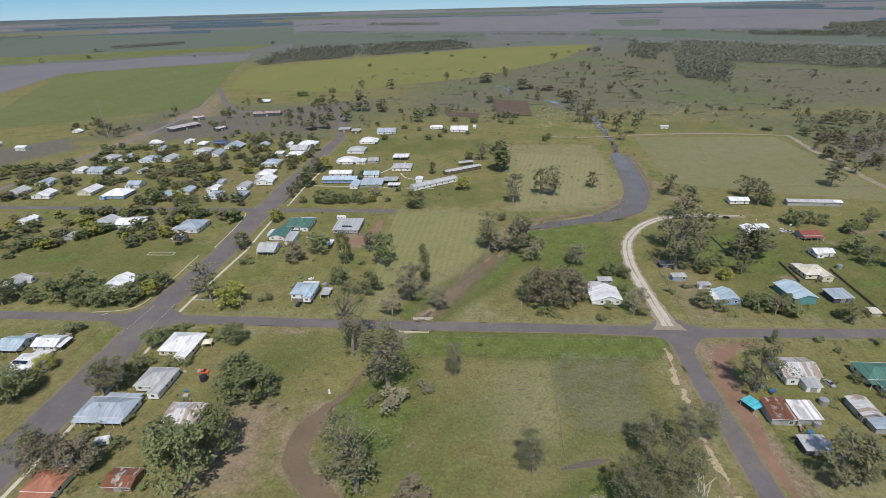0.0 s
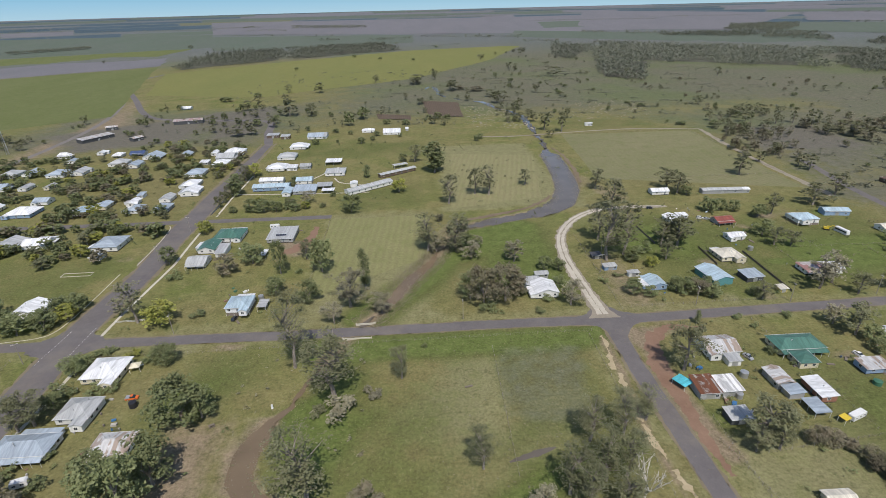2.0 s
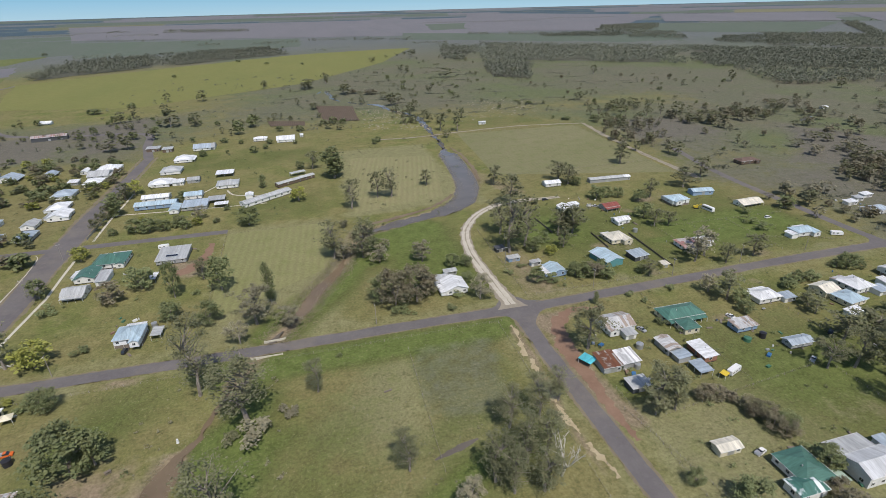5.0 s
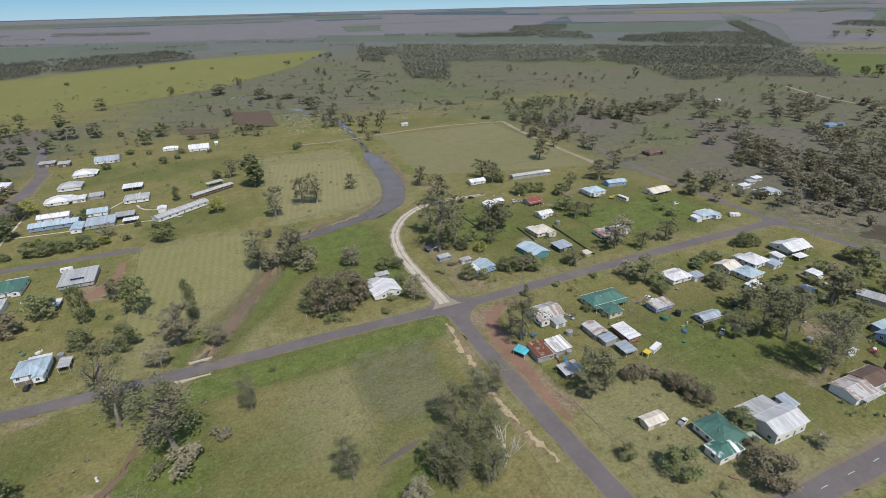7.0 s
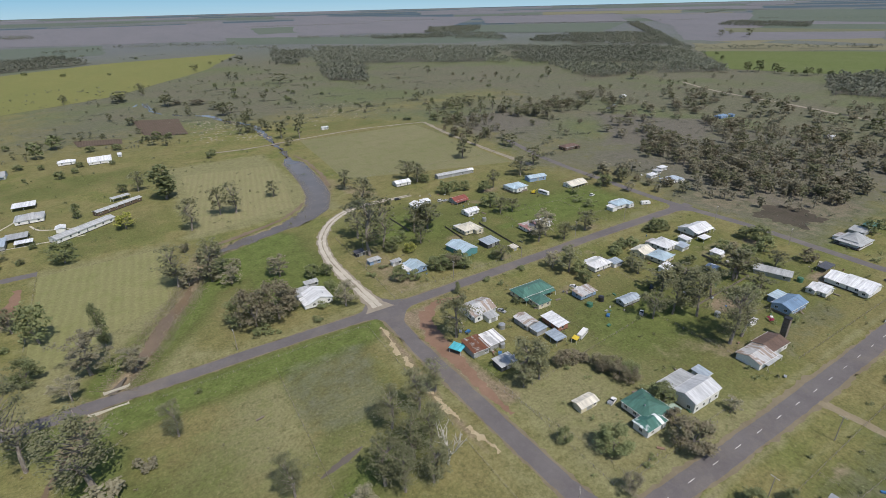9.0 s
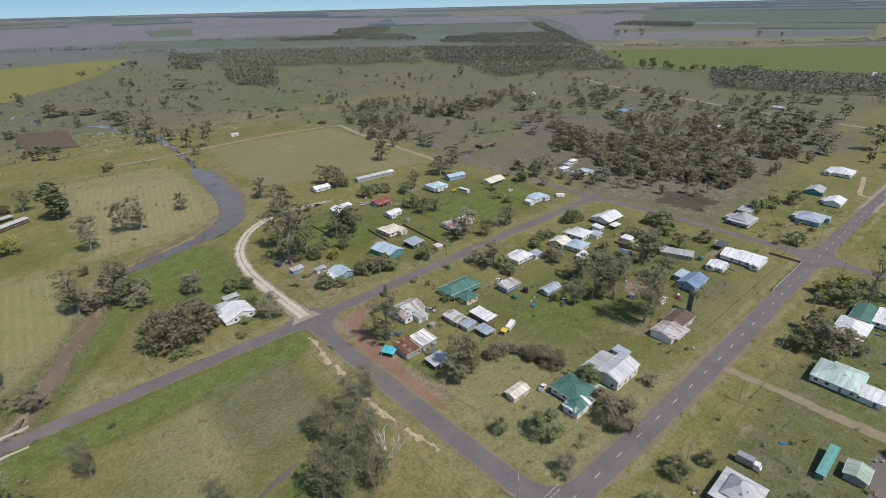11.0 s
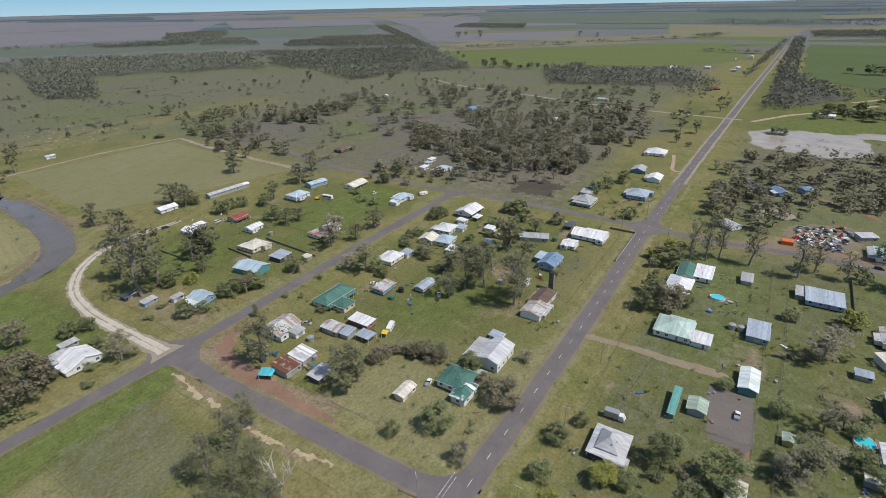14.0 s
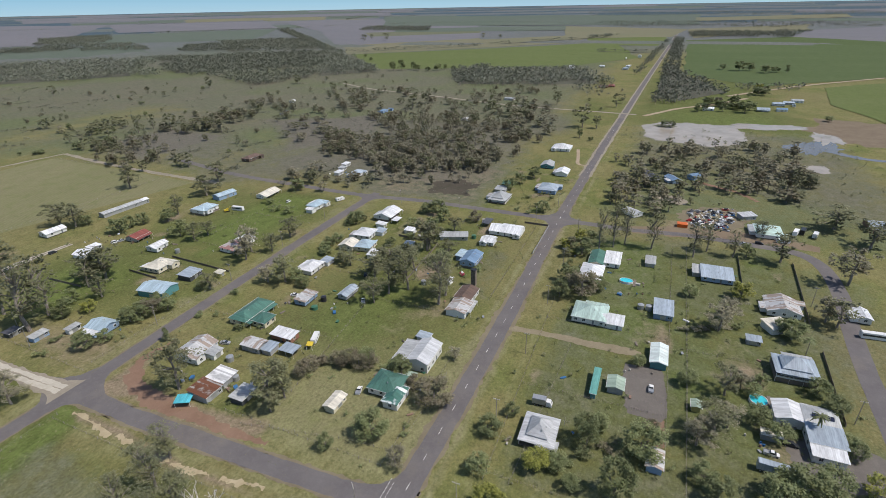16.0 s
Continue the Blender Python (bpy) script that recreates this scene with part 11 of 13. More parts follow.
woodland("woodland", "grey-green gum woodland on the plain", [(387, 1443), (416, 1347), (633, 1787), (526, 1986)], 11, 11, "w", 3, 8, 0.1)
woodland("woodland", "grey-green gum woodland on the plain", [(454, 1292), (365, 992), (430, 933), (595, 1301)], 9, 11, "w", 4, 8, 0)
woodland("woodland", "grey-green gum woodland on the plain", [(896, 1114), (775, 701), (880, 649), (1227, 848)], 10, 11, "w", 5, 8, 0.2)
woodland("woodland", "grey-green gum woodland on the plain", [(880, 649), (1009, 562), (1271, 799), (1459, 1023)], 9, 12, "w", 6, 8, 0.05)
woodland("woodland", "grey-green gum woodland on the plain", [(1331, 1328), (1543, 1063), (2126, 1573), (1817, 1818)], 12, 12, "w", 7, 8, 0.05)
woodland("woodland", "grey-green gum woodland on the plain", [(1495, 1048), (1280, 790), (3003, 2359), (2976, 2435)], 11, 12, "w", 8, 8, 0)
woodland("woodland", "grey-green gum woodland on the plain", [(1506, 2518), (1771, 2400), (2192, 2971), (1822, 3009)], 13, 13, "w", 9, 8, 0)
woodland("woodland", "grey-green gum woodland on the plain", [(1033, 2238), (1288, 1946), (1462, 2207), (1134, 2456)], 15, 12, "w", 10, 8, 0.15)
woodland("woodland", "grey-green gum woodland on the plain", [(1274, 1903), (1407, 1717), (1645, 2094), (1528, 2282)], 13, 12, "w", 11, 8, 0.1)
woodland("woodland", "grey-green gum woodland on the plain", [(1321, 1516), (1446, 1310), (1883, 1711), (1572, 1735)], 13, 12, "w", 12, 8, 0.2)
woodland("woodland", "grey-green gum woodland on the plain", [(2703, 1653), (2770, 1233), (3240, 1434), (3329, 1950)], 15, 13, "w", 13, 8, 0)
woodland("woodland", "grey-green gum woodland on the plain", [(1063, 434), (859, 339), (938, 296), (1184, 384)], 9, 12, "w", 14, 8, 0.05)
woodland("woodland", "grey-green gum woodland on the plain", [(1079, 435), (874, 350), (949, 84), (1192, 150)], 9, 11, "w", 15, 8, 0.05)
woodland("woodland", "grey-green gum woodland on the plain", [(917, 198), (800, 172), (831, 68), (964, 81)], 14, 10, "w", 16, 8, 0.3)
woodland("woodland", "grey-green gum woodland on the plain", [(2193, 0), (1367, 10), (1349, -23), (2196, -32)], 10, 12, "w", 17, 8, 0)
woodland("woodland", "grey-green gum woodland on the plain", [(1367, 14), (782, 14), (787, -15), (1349, -23)], 9, 11, "w", 18, 8, 0)
woodland("woodland", "grey-green gum woodland on the plain", [(1170, -12), (786, -11), (901, -96), (1091, -51)], 10, 11, "w", 19, 8, 0.05)
woodland("woodland", "grey-green gum woodland on the plain", [(949, -100), (953, -177), (1007, -216), (1015, -105)], 12, 9, "w", 20, 8, 0.25)
woodland("woodland", "grey-green gum woodland on the plain", [(2335, -62), (2296, -384), (2773, -539), (2663, -45)], 13, 13, "w", 21, 8, 0.1)
woodland("woodland", "grey-green gum woodland on the plain", [(3108, 385), (4189, 524), (3752, -1053), (3080, -871)], 40, 14, "w", 22, 8, 0.2)
woodland("woodland", "grey-green gum woodland on the plain", [(5477, 794), (5069, -1409), (6605, -1825), (8781, 1281)], 70, 15, "w", 23, 8, 0.1)
woodland("woodland", "grey-green gum woodland on the plain", [(-583, 1330), (-339, 1575), (-434, 2031), (-684, 1882)], 11, 12, "w", 24, 8, 0.05)
woodland("woodland", "grey-green gum woodland on the plain", [(-339, 1575), (27, 1852), (-105, 2221), (-434, 2031)], 11, 12, "w", 25, 8, 0.05)
woodland("woodland", "grey-green gum woodland on the plain", [(-842, 4207), (-266, 3972), (-310, 4628), (-990, 4957)], 25, 13, "w", 26, 8, 0.1)
woodland("woodland", "grey-green gum woodland on the plain", [(1004, 2244), (1370, 1952), (1681, 2410), (1400, 2342)], 16, 12, "w", 27, 8, 0.15)
woodland("woodland", "grey-green gum woodland on the plain", [(1486, 2510), (1581, 2169), (1987, 2742), (1750, 2895)], 16, 13, "w", 28, 8, 0.05)
woodland("tree_row", "row of gum trees between the paddocks", [(-3876, 5270), (-1413, 4203), (-1389, 4258), (-3852, 5325)], 36, 14, "w", 29, 16, 0.1)
woodland("tree_row", "row of gum trees between the paddocks", [(-2826, 3101), (-2618, 3310), (-2646, 3338), (-2854, 3129)], 21, 13, "w", 30, 16, 0.1)
woodland("tree_row", "row of gum trees between the paddocks", [(-1495, 2163), (-1315, 2413), (-1335, 2428), (-1515, 2178)], 7, 13, "w", 31, 16, 0.0)
woodland("tree_row", "row of gum trees between the paddocks", [(-1478, 2019), (-1432, 2035), (-1439, 2054), (-1485, 2038)], 10, 11, "w", 32, 16, 0.0)
woodland("tree_row", "row of gum trees between the paddocks", [(-1061, 3141), (-641, 3027), (-628, 3075), (-1048, 3189)], 30, 14, "w", 33, 16, 0.2)
woodland("tree_row", "row of gum trees between the paddocks", [(-538, 2814), (-368, 2854), (-377, 2893), (-547, 2853)], 24, 14, "w", 34, 16, 0.1)
woodland("tree_row", "row of gum trees between the paddocks", [(-364, 2422), (-282, 2477), (-315, 2527), (-397, 2472)], 22, 17, "w", 35, 16, 0.0)
woodland("tree_row", "row of gum trees between the paddocks", [(-174, 2397), (34, 2406), (32, 2456), (-176, 2447)], 20, 14, "w", 36, 16, 0.05)
woodland("tree_row", "row of gum trees between the paddocks", [(61, 2529), (489, 2280), (519, 2332), (91, 2581)], 22, 16, "w", 37, 16, 0.1)
woodland("tree_row", "row of gum trees between the paddocks", [(-1136, 3860), (-796, 3774), (-781, 3832), (-1121, 3918)], 32, 17, "w", 38, 16, 0.0)
woodland("tree_row", "row of gum trees between the paddocks", [(-677, 1984), (-549, 2062), (-570, 2096), (-698, 2018)], 19, 14, "w", 39, 16, 0.1)
woodland("tree_row", "row of gum trees between the paddocks", [(66, 1894), (233, 2016), (209, 2048), (42, 1926)], 32, 11, "w", 40, 16, 0.0)
woodland("tree_row", "row of gum trees between the paddocks", [(811, 2562), (1055, 2309), (1091, 2344), (847, 2597)], 19, 16, "w", 41, 16, 0.15)
woodland("tree_row", "row of gum trees between the paddocks", [(434, 2015), (562, 1975), (580, 2032), (452, 2072)], 18, 14, "w", 42, 16, 0.1)
woodland("tree_row", "row of gum trees between the paddocks", [(2209, 2932), (2775, 2460), (2813, 2506), (2247, 2978)], 29, 16, "w", 43, 16, 0.1)
woodland("tree_row", "row of gum trees between the paddocks", [(2775, 2460), (2985, 2411), (2999, 2469), (2789, 2518)], 32, 14, "w", 44, 16, 0.0)
woodland("tree_row", "row of gum trees between the paddocks", [(1440, 918), (1625, 759), (1634, 770), (1449, 929)], 10, 12, "w", 45, 16, 0.05)
woodland("tree_row", "row of gum trees between the paddocks", [(1607, 751), (1785, 598), (1794, 609), (1616, 762)], 11, 12, "w", 46, 16, 0.05)
woodland("tree_row", "row of gum trees between the paddocks", [(1824, 581), (2311, 217), (2321, 230), (1834, 594)], 12, 13, "w", 47, 16, 0.05)
woodland("tree_row", "row of gum trees between the paddocks", [(2991, 2393), (3366, 2162), (3397, 2213), (3022, 2444)], 40, 14, "w", 48, 16, 0.2)
woodland("tree_row", "row of gum trees between the paddocks", [(3698, 1976), (3992, 732), (4050, 746), (3756, 1990)], 44, 16, "w", 49, 16, 0.2)
woodland("tree_row", "row of gum trees between the paddocks", [(3587, 656), (3534, 23), (3584, 19), (3637, 652)], 32, 14, "w", 50, 16, 0.1)
woodland("tree_row", "row of gum trees between the paddocks", [(2231, 294), (2389, 214), (2407, 250), (2249, 330)], 13, 13, "w", 51, 16, 0.0)
woodland("tree_row", "row of gum trees between the paddocks", [(1613, 209), (1589, 41), (1603, 39), (1627, 207)], 10, 11, "w", 52, 16, 0.0)
woodland("tree_row", "row of gum trees between the paddocks", [(1090, 52), (2040, 13), (2040, 25), (1090, 64)], 11, 12, "w", 53, 16, 0.15)


def scatter(corners, count, low, high, leaves, seed, clump=-0.2):
    """Single small trees and bushes dotted over open land."""
    rnd = random.Random(seed)
    a, b, c, d = [Vector(p) for p in corners]
    rows = []
    while len(rows) < count:
        u, v = rnd.random(), rnd.random()
        p = (a * (1 - u) + b * u) * (1 - v) + (d * (1 - u) + c * u) * v
        if noise.noise((p.x * 0.012, p.y * 0.012, seed)) < clump:
            clump -= 0.002
            continue
        w = low + (high - low) * rnd.random() ** 1.8
        rows.append((p.x, p.y, w, w * rnd.uniform(0.75, 1.25), rnd.choice(leaves)))
    stand(rows)


scatter([(150, 600), (620, 560), (760, 900), (180, 1050)], 95, 2.0, 8.0, "eedr", 301)
scatter([(-40, 780), (240, 780), (330, 1250), (-20, 1150)], 60, 2.5, 9.0, "eed", 302, 0.0)
scatter([(240, 1050), (480, 1000), (430, 1400), (300, 1700)], 46, 3.0, 10.0, "eew", 303, 0.0)
scatter([(560, 420), (900, 380), (1000, 760), (620, 760)], 55, 2.5, 8.0, "eeg", 304)
scatter([(640, 80), (900, 60), (860, 360), (640, 330)], 34, 3.0, 9.0, "eeg", 305)
scatter([(100, 560), (165, 560), (160, 690), (110, 720)], 22, 4.0, 10.0, "ee", 306)
scatter([(-330, 600), (-170, 600), (-150, 800), (-380, 800)], 60, 3.0, 10.0, "eedd", 307, -0.05)
scatter([(-480, 560), (-380, 560), (-420, 720), (-560, 720)], 36, 4.0, 11.0, "eed", 308, 0.0)
scatter([(-150, 600), (20, 600), (30, 720), (-140, 740)], 26, 3.0, 9.0, "eed", 309, 0.0)
plant_stand()

LANES = [((-200, 55), (1500, 40), 8), ((-420, 196), (330, 193), 6), ((-152, 60), (-153, 560), 9), ((85, 54), (85, 250), 6), ((85, 264), (128, 325), 7), ((320, -60), (320, 400), 6), ((-420, 340), (-57, 335), 6), ((-40, 171), (-60, 100), 7),
         ((319, -60), (275, -93), 8), ((275, -93), (150, -86), 8), ((173, -12), (173, -6), 9), ((186, 46), (193, 2), 4), ((93, 182), (93, 110), 5)]


def open_ground(x, y, gap):
    """Whether a plant may stand here, clear of houses, roads and water."""
    if any((x - hx) ** 2 + (y - hy) ** 2 < (r + gap) ** 2 for hx, hy, r in FOOT):
        return False
    for (ax, ay), (bx, by), w in LANES:
        t = max(0, min(1, ((x - ax) * (bx - ax) + (y - ay) * (by - ay)) / ((bx - ax) ** 2 + (by - ay) ** 2)))
        if math.hypot(x - ax - t * (bx - ax), y - ay - t * (by - ay)) < w:
            return False
    return True


def shrubs(label, x0, x1, y0, y1, count, low, high, leaf, seed, clump=0.0, cards=26):
    """Low shrubs and garden plants too many to count, thicker in places, as one mesh."""
    rnd, rn, out = random.Random(seed), np.random.default_rng(seed), []
    for _ in range(count * 4):
        if len(out) >= count:
            break
        x, y = rnd.uniform(x0, x1), rnd.uniform(y0, y1)
        if noise.noise((x * 0.03, y * 0.03, seed)) < clump - 0.25 or not open_ground(x, y, 0.6):
            continue
        w = low + (high - low) * rnd.random() ** 2
        cen = np.array([(x + rnd.gauss(0, w * 0.22), y + rnd.gauss(0, w * 0.22), w * rnd.uniform(0.2, 0.5)) for _ in range(4)])
        v = leaf_cards(rn, cen, np.full(4, w * 0.3), cards, w * 0.13)
        v[:, 2] = np.maximum(v[:, 2], 0.0)
        out.append(v)
    tagged(new("shrubs", card_mesh("shrubs", np.concatenate(out), LEAF[leaf])), label, "shrubs", kind="stuff")


def foundation_planting(label, near, count, leaf, seed):
    """Garden shrubs close to the house walls, as one mesh."""
    rnd, rn, out = random.Random(seed), np.random.default_rng(seed), []
    for hx, hy, r in FOOT:
        if r < 4.2 or math.hypot(hx, hy) > near:
            continue
        for _ in range(count):
            a, d, w = rnd.uniform(0, 6.28), r * rnd.uniform(1.02, 1.5), rnd.uniform(1.0, 2.9)
            x, y = hx + math.cos(a) * d, hy + math.sin(a) * d
            if any((x - ox) ** 2 + (y - oy) ** 2 < (q * 0.95) ** 2 for ox, oy, q in FOOT) or not open_ground(x, y, -9):
                continue
            cen = np.array([(x + rnd.gauss(0, w * 0.2), y + rnd.gauss(0, w * 0.2), w * rnd.uniform(0.25, 0.6)) for _ in range(4)])
            v = leaf_cards(rn, cen, np.full(4, w * 0.3), 30, w * 0.12)
            v[:, 2] = np.maximum(v[:, 2], 0.0)
            out.append(v)
    tagged(new("shrubs", card_mesh("shrubs", np.concatenate(out), LEAF[leaf])), label, "shrubs", kind="stuff")


foundation_planting("dark garden shrubs planted along the house walls", 420, 5, "d", 91)
foundation_planting("grey-green garden shrubs along the house walls", 420, 2, "e", 92)
shrubs("garden shrubs scattered over the house lots", 92, 312, 60, 186, 120, 0.8, 3.2, "d", 51)
shrubs("grey-green shrubs scattered over the house lots", 92, 312, 60, 186, 60, 0.7, 2.6, "e", 52)
shrubs("garden shrubs beyond the street", 92, 312, 198, 330, 120, 0.9, 3.6, "d", 53)
shrubs("dry shrubs beyond the street", 92, 312, 198, 330, 60, 0.8, 2.6, "r", 54)
shrubs("garden shrubs behind the highway", 100, 310, -80, 40, 130, 0.8, 3.2, "d", 55)
shrubs("grey shrubs behind the highway", 100, 310, -80, 40, 70, 0.7, 2.8, "e", 56)
shrubs("garden shrubs of the old town", -400, -60, 60, 330, 200, 1.0, 3.6, "d", 57)
shrubs("garden shrubs of the old town", -400, -20, 345, 560, 260, 1.2, 4.0, "d", 58)
shrubs("garden shrubs by the back street", 328, 420, 58, 112, 110, 0.8, 3.4, "d", 65)
shrubs("low dark scrub on the plain", -300, 640, 610, 1250, 900, 1.5, 7.0, "w", 59, 0.30, 20)
shrubs("low scrub beyond the back street", 335, 640, 115, 600, 700, 1.0, 4.0, "w", 60, 0.2, 22)
shrubs("low scrub round the dam", 335, 640, -190, 40, 420, 1.0, 4.0, "e", 61, 0.15, 22)
shrubs("rushes and scrub in the gully", -70, -20, 80, 186, 60, 0.8, 2.6, "g", 62)
shrubs("small weeds in the paddock", 0, 82, 95, 186, 110, 0.4, 1.2, "g", 63)
shrubs("scrub along the creek", 20, 150, 300, 640, 200, 1.0, 3.4, "e", 64, 0.1)


def scattered_stones(corners, count, seed):
    """Pale tussocks of dead grass and low mounds in a far paddock, one joined mesh."""
    rnd, s = random.Random(seed), Solid()
    a, b, c, d = [Vector(p) for p in corners]
    for _ in range(count):
        u, v = rnd.random(), rnd.random()
        p = (a * (1 - u) + b * u) * (1 - v) + (d * (1 - u) + c * u) * v
        r, h, t = rnd.uniform(0.5, 1.5), rnd.uniform(0.12, 0.3), rnd.uniform(0, 3.1)
        for k in range(3):
            q = p + Vector((math.cos(t), math.sin(t))) * (k - 1) * r
            s.tube((q.x, q.y, -0.1), (q.x + rnd.uniform(-0.3, 0.3), q.y, h), r * 0.8, r * 0.3, 6)
    tagged(new("grass_mounds", s.mesh("grass_mounds", STRAW)), "pale dead-grass mounds scattered over the far paddock", "grass", kind="stuff")


scattered_stones([(77, 755), (134, 709), (146, 582), (70, 608)], 210, 71)
scattered_stones([(226, 763), (325, 743), (310, 640), (196, 616)], 150, 72)


def thickets(x0, x1, y0, y1, count, seed):
    """Low dark patches of scrub lying long and flat on the plain, one mesh."""
    rnd, rn, out = random.Random(seed), np.random.default_rng(seed), []
    for _ in range(count):
        x, y, a, b2 = rnd.uniform(x0, x1), rnd.uniform(y0, y1), rnd.uniform(7, 22), rnd.uniform(3, 6)
        turn = rnd.uniform(-0.5, 0.5)
        for _ in range(int(a * 1.4)):
            u, v = rnd.gauss(0, a * 0.5), rnd.gauss(0, b2 * 0.5)
            px, py, w = x + u * math.cos(turn) - v * math.sin(turn), y + u * math.sin(turn) + v * math.cos(turn), rnd.uniform(1.5, 3.6)
            cen = np.array([(px + rnd.gauss(0, w * 0.25), py + rnd.gauss(0, w * 0.25), w * rnd.uniform(0.15, 0.4)) for _ in range(3)])
            leaf = leaf_cards(rn, cen, np.full(3, w * 0.32), 14, w * 0.16)
            leaf[:, 2] = np.maximum(leaf[:, 2], 0.0)
            out.append(leaf)
    tagged(new("thicket", card_mesh("thicket", np.concatenate(out), LEAF["w"])), "low dark patches of scrub on the plain", "scrub", kind="stuff")


thickets(-60, 640, 610, 1150, 70, 81)
thickets(330, 620, 180, 600, 26, 82)


# rows of trees between the far paddocks
rng = random.Random(41)
for i in range(24):
    az, r = radians(rng.uniform(-100, 46)), 4500 * math.exp(rng.uniform(0, 1.3))
    x, y = -math.sin(az) * r, math.cos(az) * r
    turn = az + rng.choice((0, 0, 0, 0.25, -0.2, 1.4))
    long, deep = rng.uniform(0.06, 0.22) * r, rng.uniform(14, 34)
    ux, uy = math.cos(turn) * long / 2, math.sin(turn) * long / 2
    vx, vy = -math.sin(turn) * deep, math.cos(turn) * deep
    woodland("tree_row", "row of trees between distant paddocks", [(x - ux, y - uy), (x + ux, y + uy), (x + ux + vx, y + uy + vy), (x - ux + vx, y - uy + vy)], rng.uniform(13, 19), 14, "w", 300 + i, 11)

dead_tree(61.5, 98.5, 15)


# ------------------------------------------------------------------ vehicles
def wheels(ob, spots, r):
    if ("w", r) not in POSTS:
        s = Solid()
        s.tube((0, -0.11, 0), (0, 0.11, 0), r, r, 12)
        h = Solid()
        h.tube((0, -0.125, 0), (0, 0.125, 0), r * 0.55, r * 0.55, 10)
        POSTS[("w", r)] = (s.mesh("tyre", RUBBER), h.mesh("rim", SILVER))
    tyre, rim = POSTS[("w", r)]
    for x, y in spots:
        w = part("wheel", tyre, ob, "", pose(x, y, r))
        part("rim", rim, w)


def loft(sections):
    """A body through rectangular sections (x, half width, low, high)."""
    s, n = Solid(), len(sections)
    vs = []
    for x, w, lo, hi in sections:
        vs += [(x, -w, lo), (x, w, lo), (x, w * 0.93, hi), (x, -w * 0.93, hi)]
    fs = [(0, 1, 2, 3), tuple(4 * (n - 1) + i for i in (3, 2, 1, 0))]
    for i in range(n - 1):
        a, b = 4 * i, 4 * i + 4
        for j in range(4):
            k = (j + 1) % 4
            fs.append((a + j, b + j, b + k, a + k))
    return s.poly(vs, fs)


def car(x, y, turn, paint, word, shape="sedan"):
    ob = thing("car", f"parked {word} {shape} on the grass", "car", pose(x, y, 0.02, 0, 0, turn))
    part("body", loft([(-2.25, 0.78, 0.35, 0.75), (-2.1, 0.86, 0.22, 0.92), (-0.9, 0.88, 0.22, 0.95), (1.0, 0.88, 0.22, 0.95), (2.0, 0.84, 0.22, 0.82), (2.25, 0.74, 0.35, 0.66)]).mesh("body", paint), ob)
    cab = {"sedan": [(-1.55, 0.74, 0.93, 0.96), (-0.85, 0.72, 0.93, 1.42), (0.45, 0.72, 0.93, 1.42), (1.15, 0.74, 0.93, 0.96)],
           "wagon": [(-2.1, 0.76, 0.93, 1.2), (-1.8, 0.74, 0.93, 1.62), (0.55, 0.74, 0.93, 1.62), (1.25, 0.76, 0.93, 0.97)],
           "utility": [(-0.5, 0.76, 0.93, 1.5), (-0.4, 0.74, 0.93, 1.58), (0.6, 0.74, 0.93, 1.58), (1.25, 0.76, 0.93, 0.97)]}[shape]
    part("cabin_glass", loft(cab).mesh("cabin_glass", GLASS), ob, "dark glass all round the cabin")
    x0, x1, top = cab[1][0], cab[2][0], cab[1][3]
    part("roof", loft([(x0 + 0.03, 0.7, top - 0.02, top + 0.03), (x1 - 0.03, 0.7, top - 0.02, top + 0.03)]).mesh("roof", paint), ob)
    if shape == "utility":
        part("tray", Solid().box(-2.25, -0.55, -0.86, 0.86, 0.9, 0.98).box(-2.25, -0.55, -0.9, -0.86, 0.9, 1.2).box(-2.25, -0.55, 0.86, 0.9, 0.9, 1.2).mesh("tray", STEEL), ob)
    wheels(ob, [(-1.35, -0.8), (-1.35, 0.8), (1.4, -0.8), (1.4, 0.8)], 0.32)


def caravan(x, y, turn, long, paint, label, wide=2.3, high=2.5, band=None):
    ob = thing("caravan", label, "caravan", pose(x, y, 0.02, 0, 0, turn))
    a, b = long / 2, wide / 2
    part("body", loft([(-a, b * 0.96, 0.6, high - 0.25), (-a + 0.25, b, 0.45, high), (a - 0.5, b, 0.45, high), (a, b * 0.96, 0.8, high - 0.45)]).mesh("body", paint), ob)
    for s in (-1, 1):
        for k in range(max(1, int(long / 2.2))):
            wob = part("window", FRAME, ob, "", pose(-a + 1.2 + k * 2.1, s * (b + 0.01), 1.6, 0, 0, 0) @ Matrix.Diagonal((0.8, 1, 0.6, 1)))
            part("pane", PANE, wob)
    if band:
        part("stripe", Solid().box(-a + 0.2, a - 0.3, -b - 0.02, b + 0.02, 0.95, 1.1).mesh("stripe", band), ob)
    part("drawbar", Solid().box(a - 0.1, a + 1.1, -0.08, 0.08, 0.42, 0.52).mesh("drawbar", DARK), ob)
    wheels(ob, [(-0.3, -b + 0.12), (-0.3, b - 0.12)], 0.32)


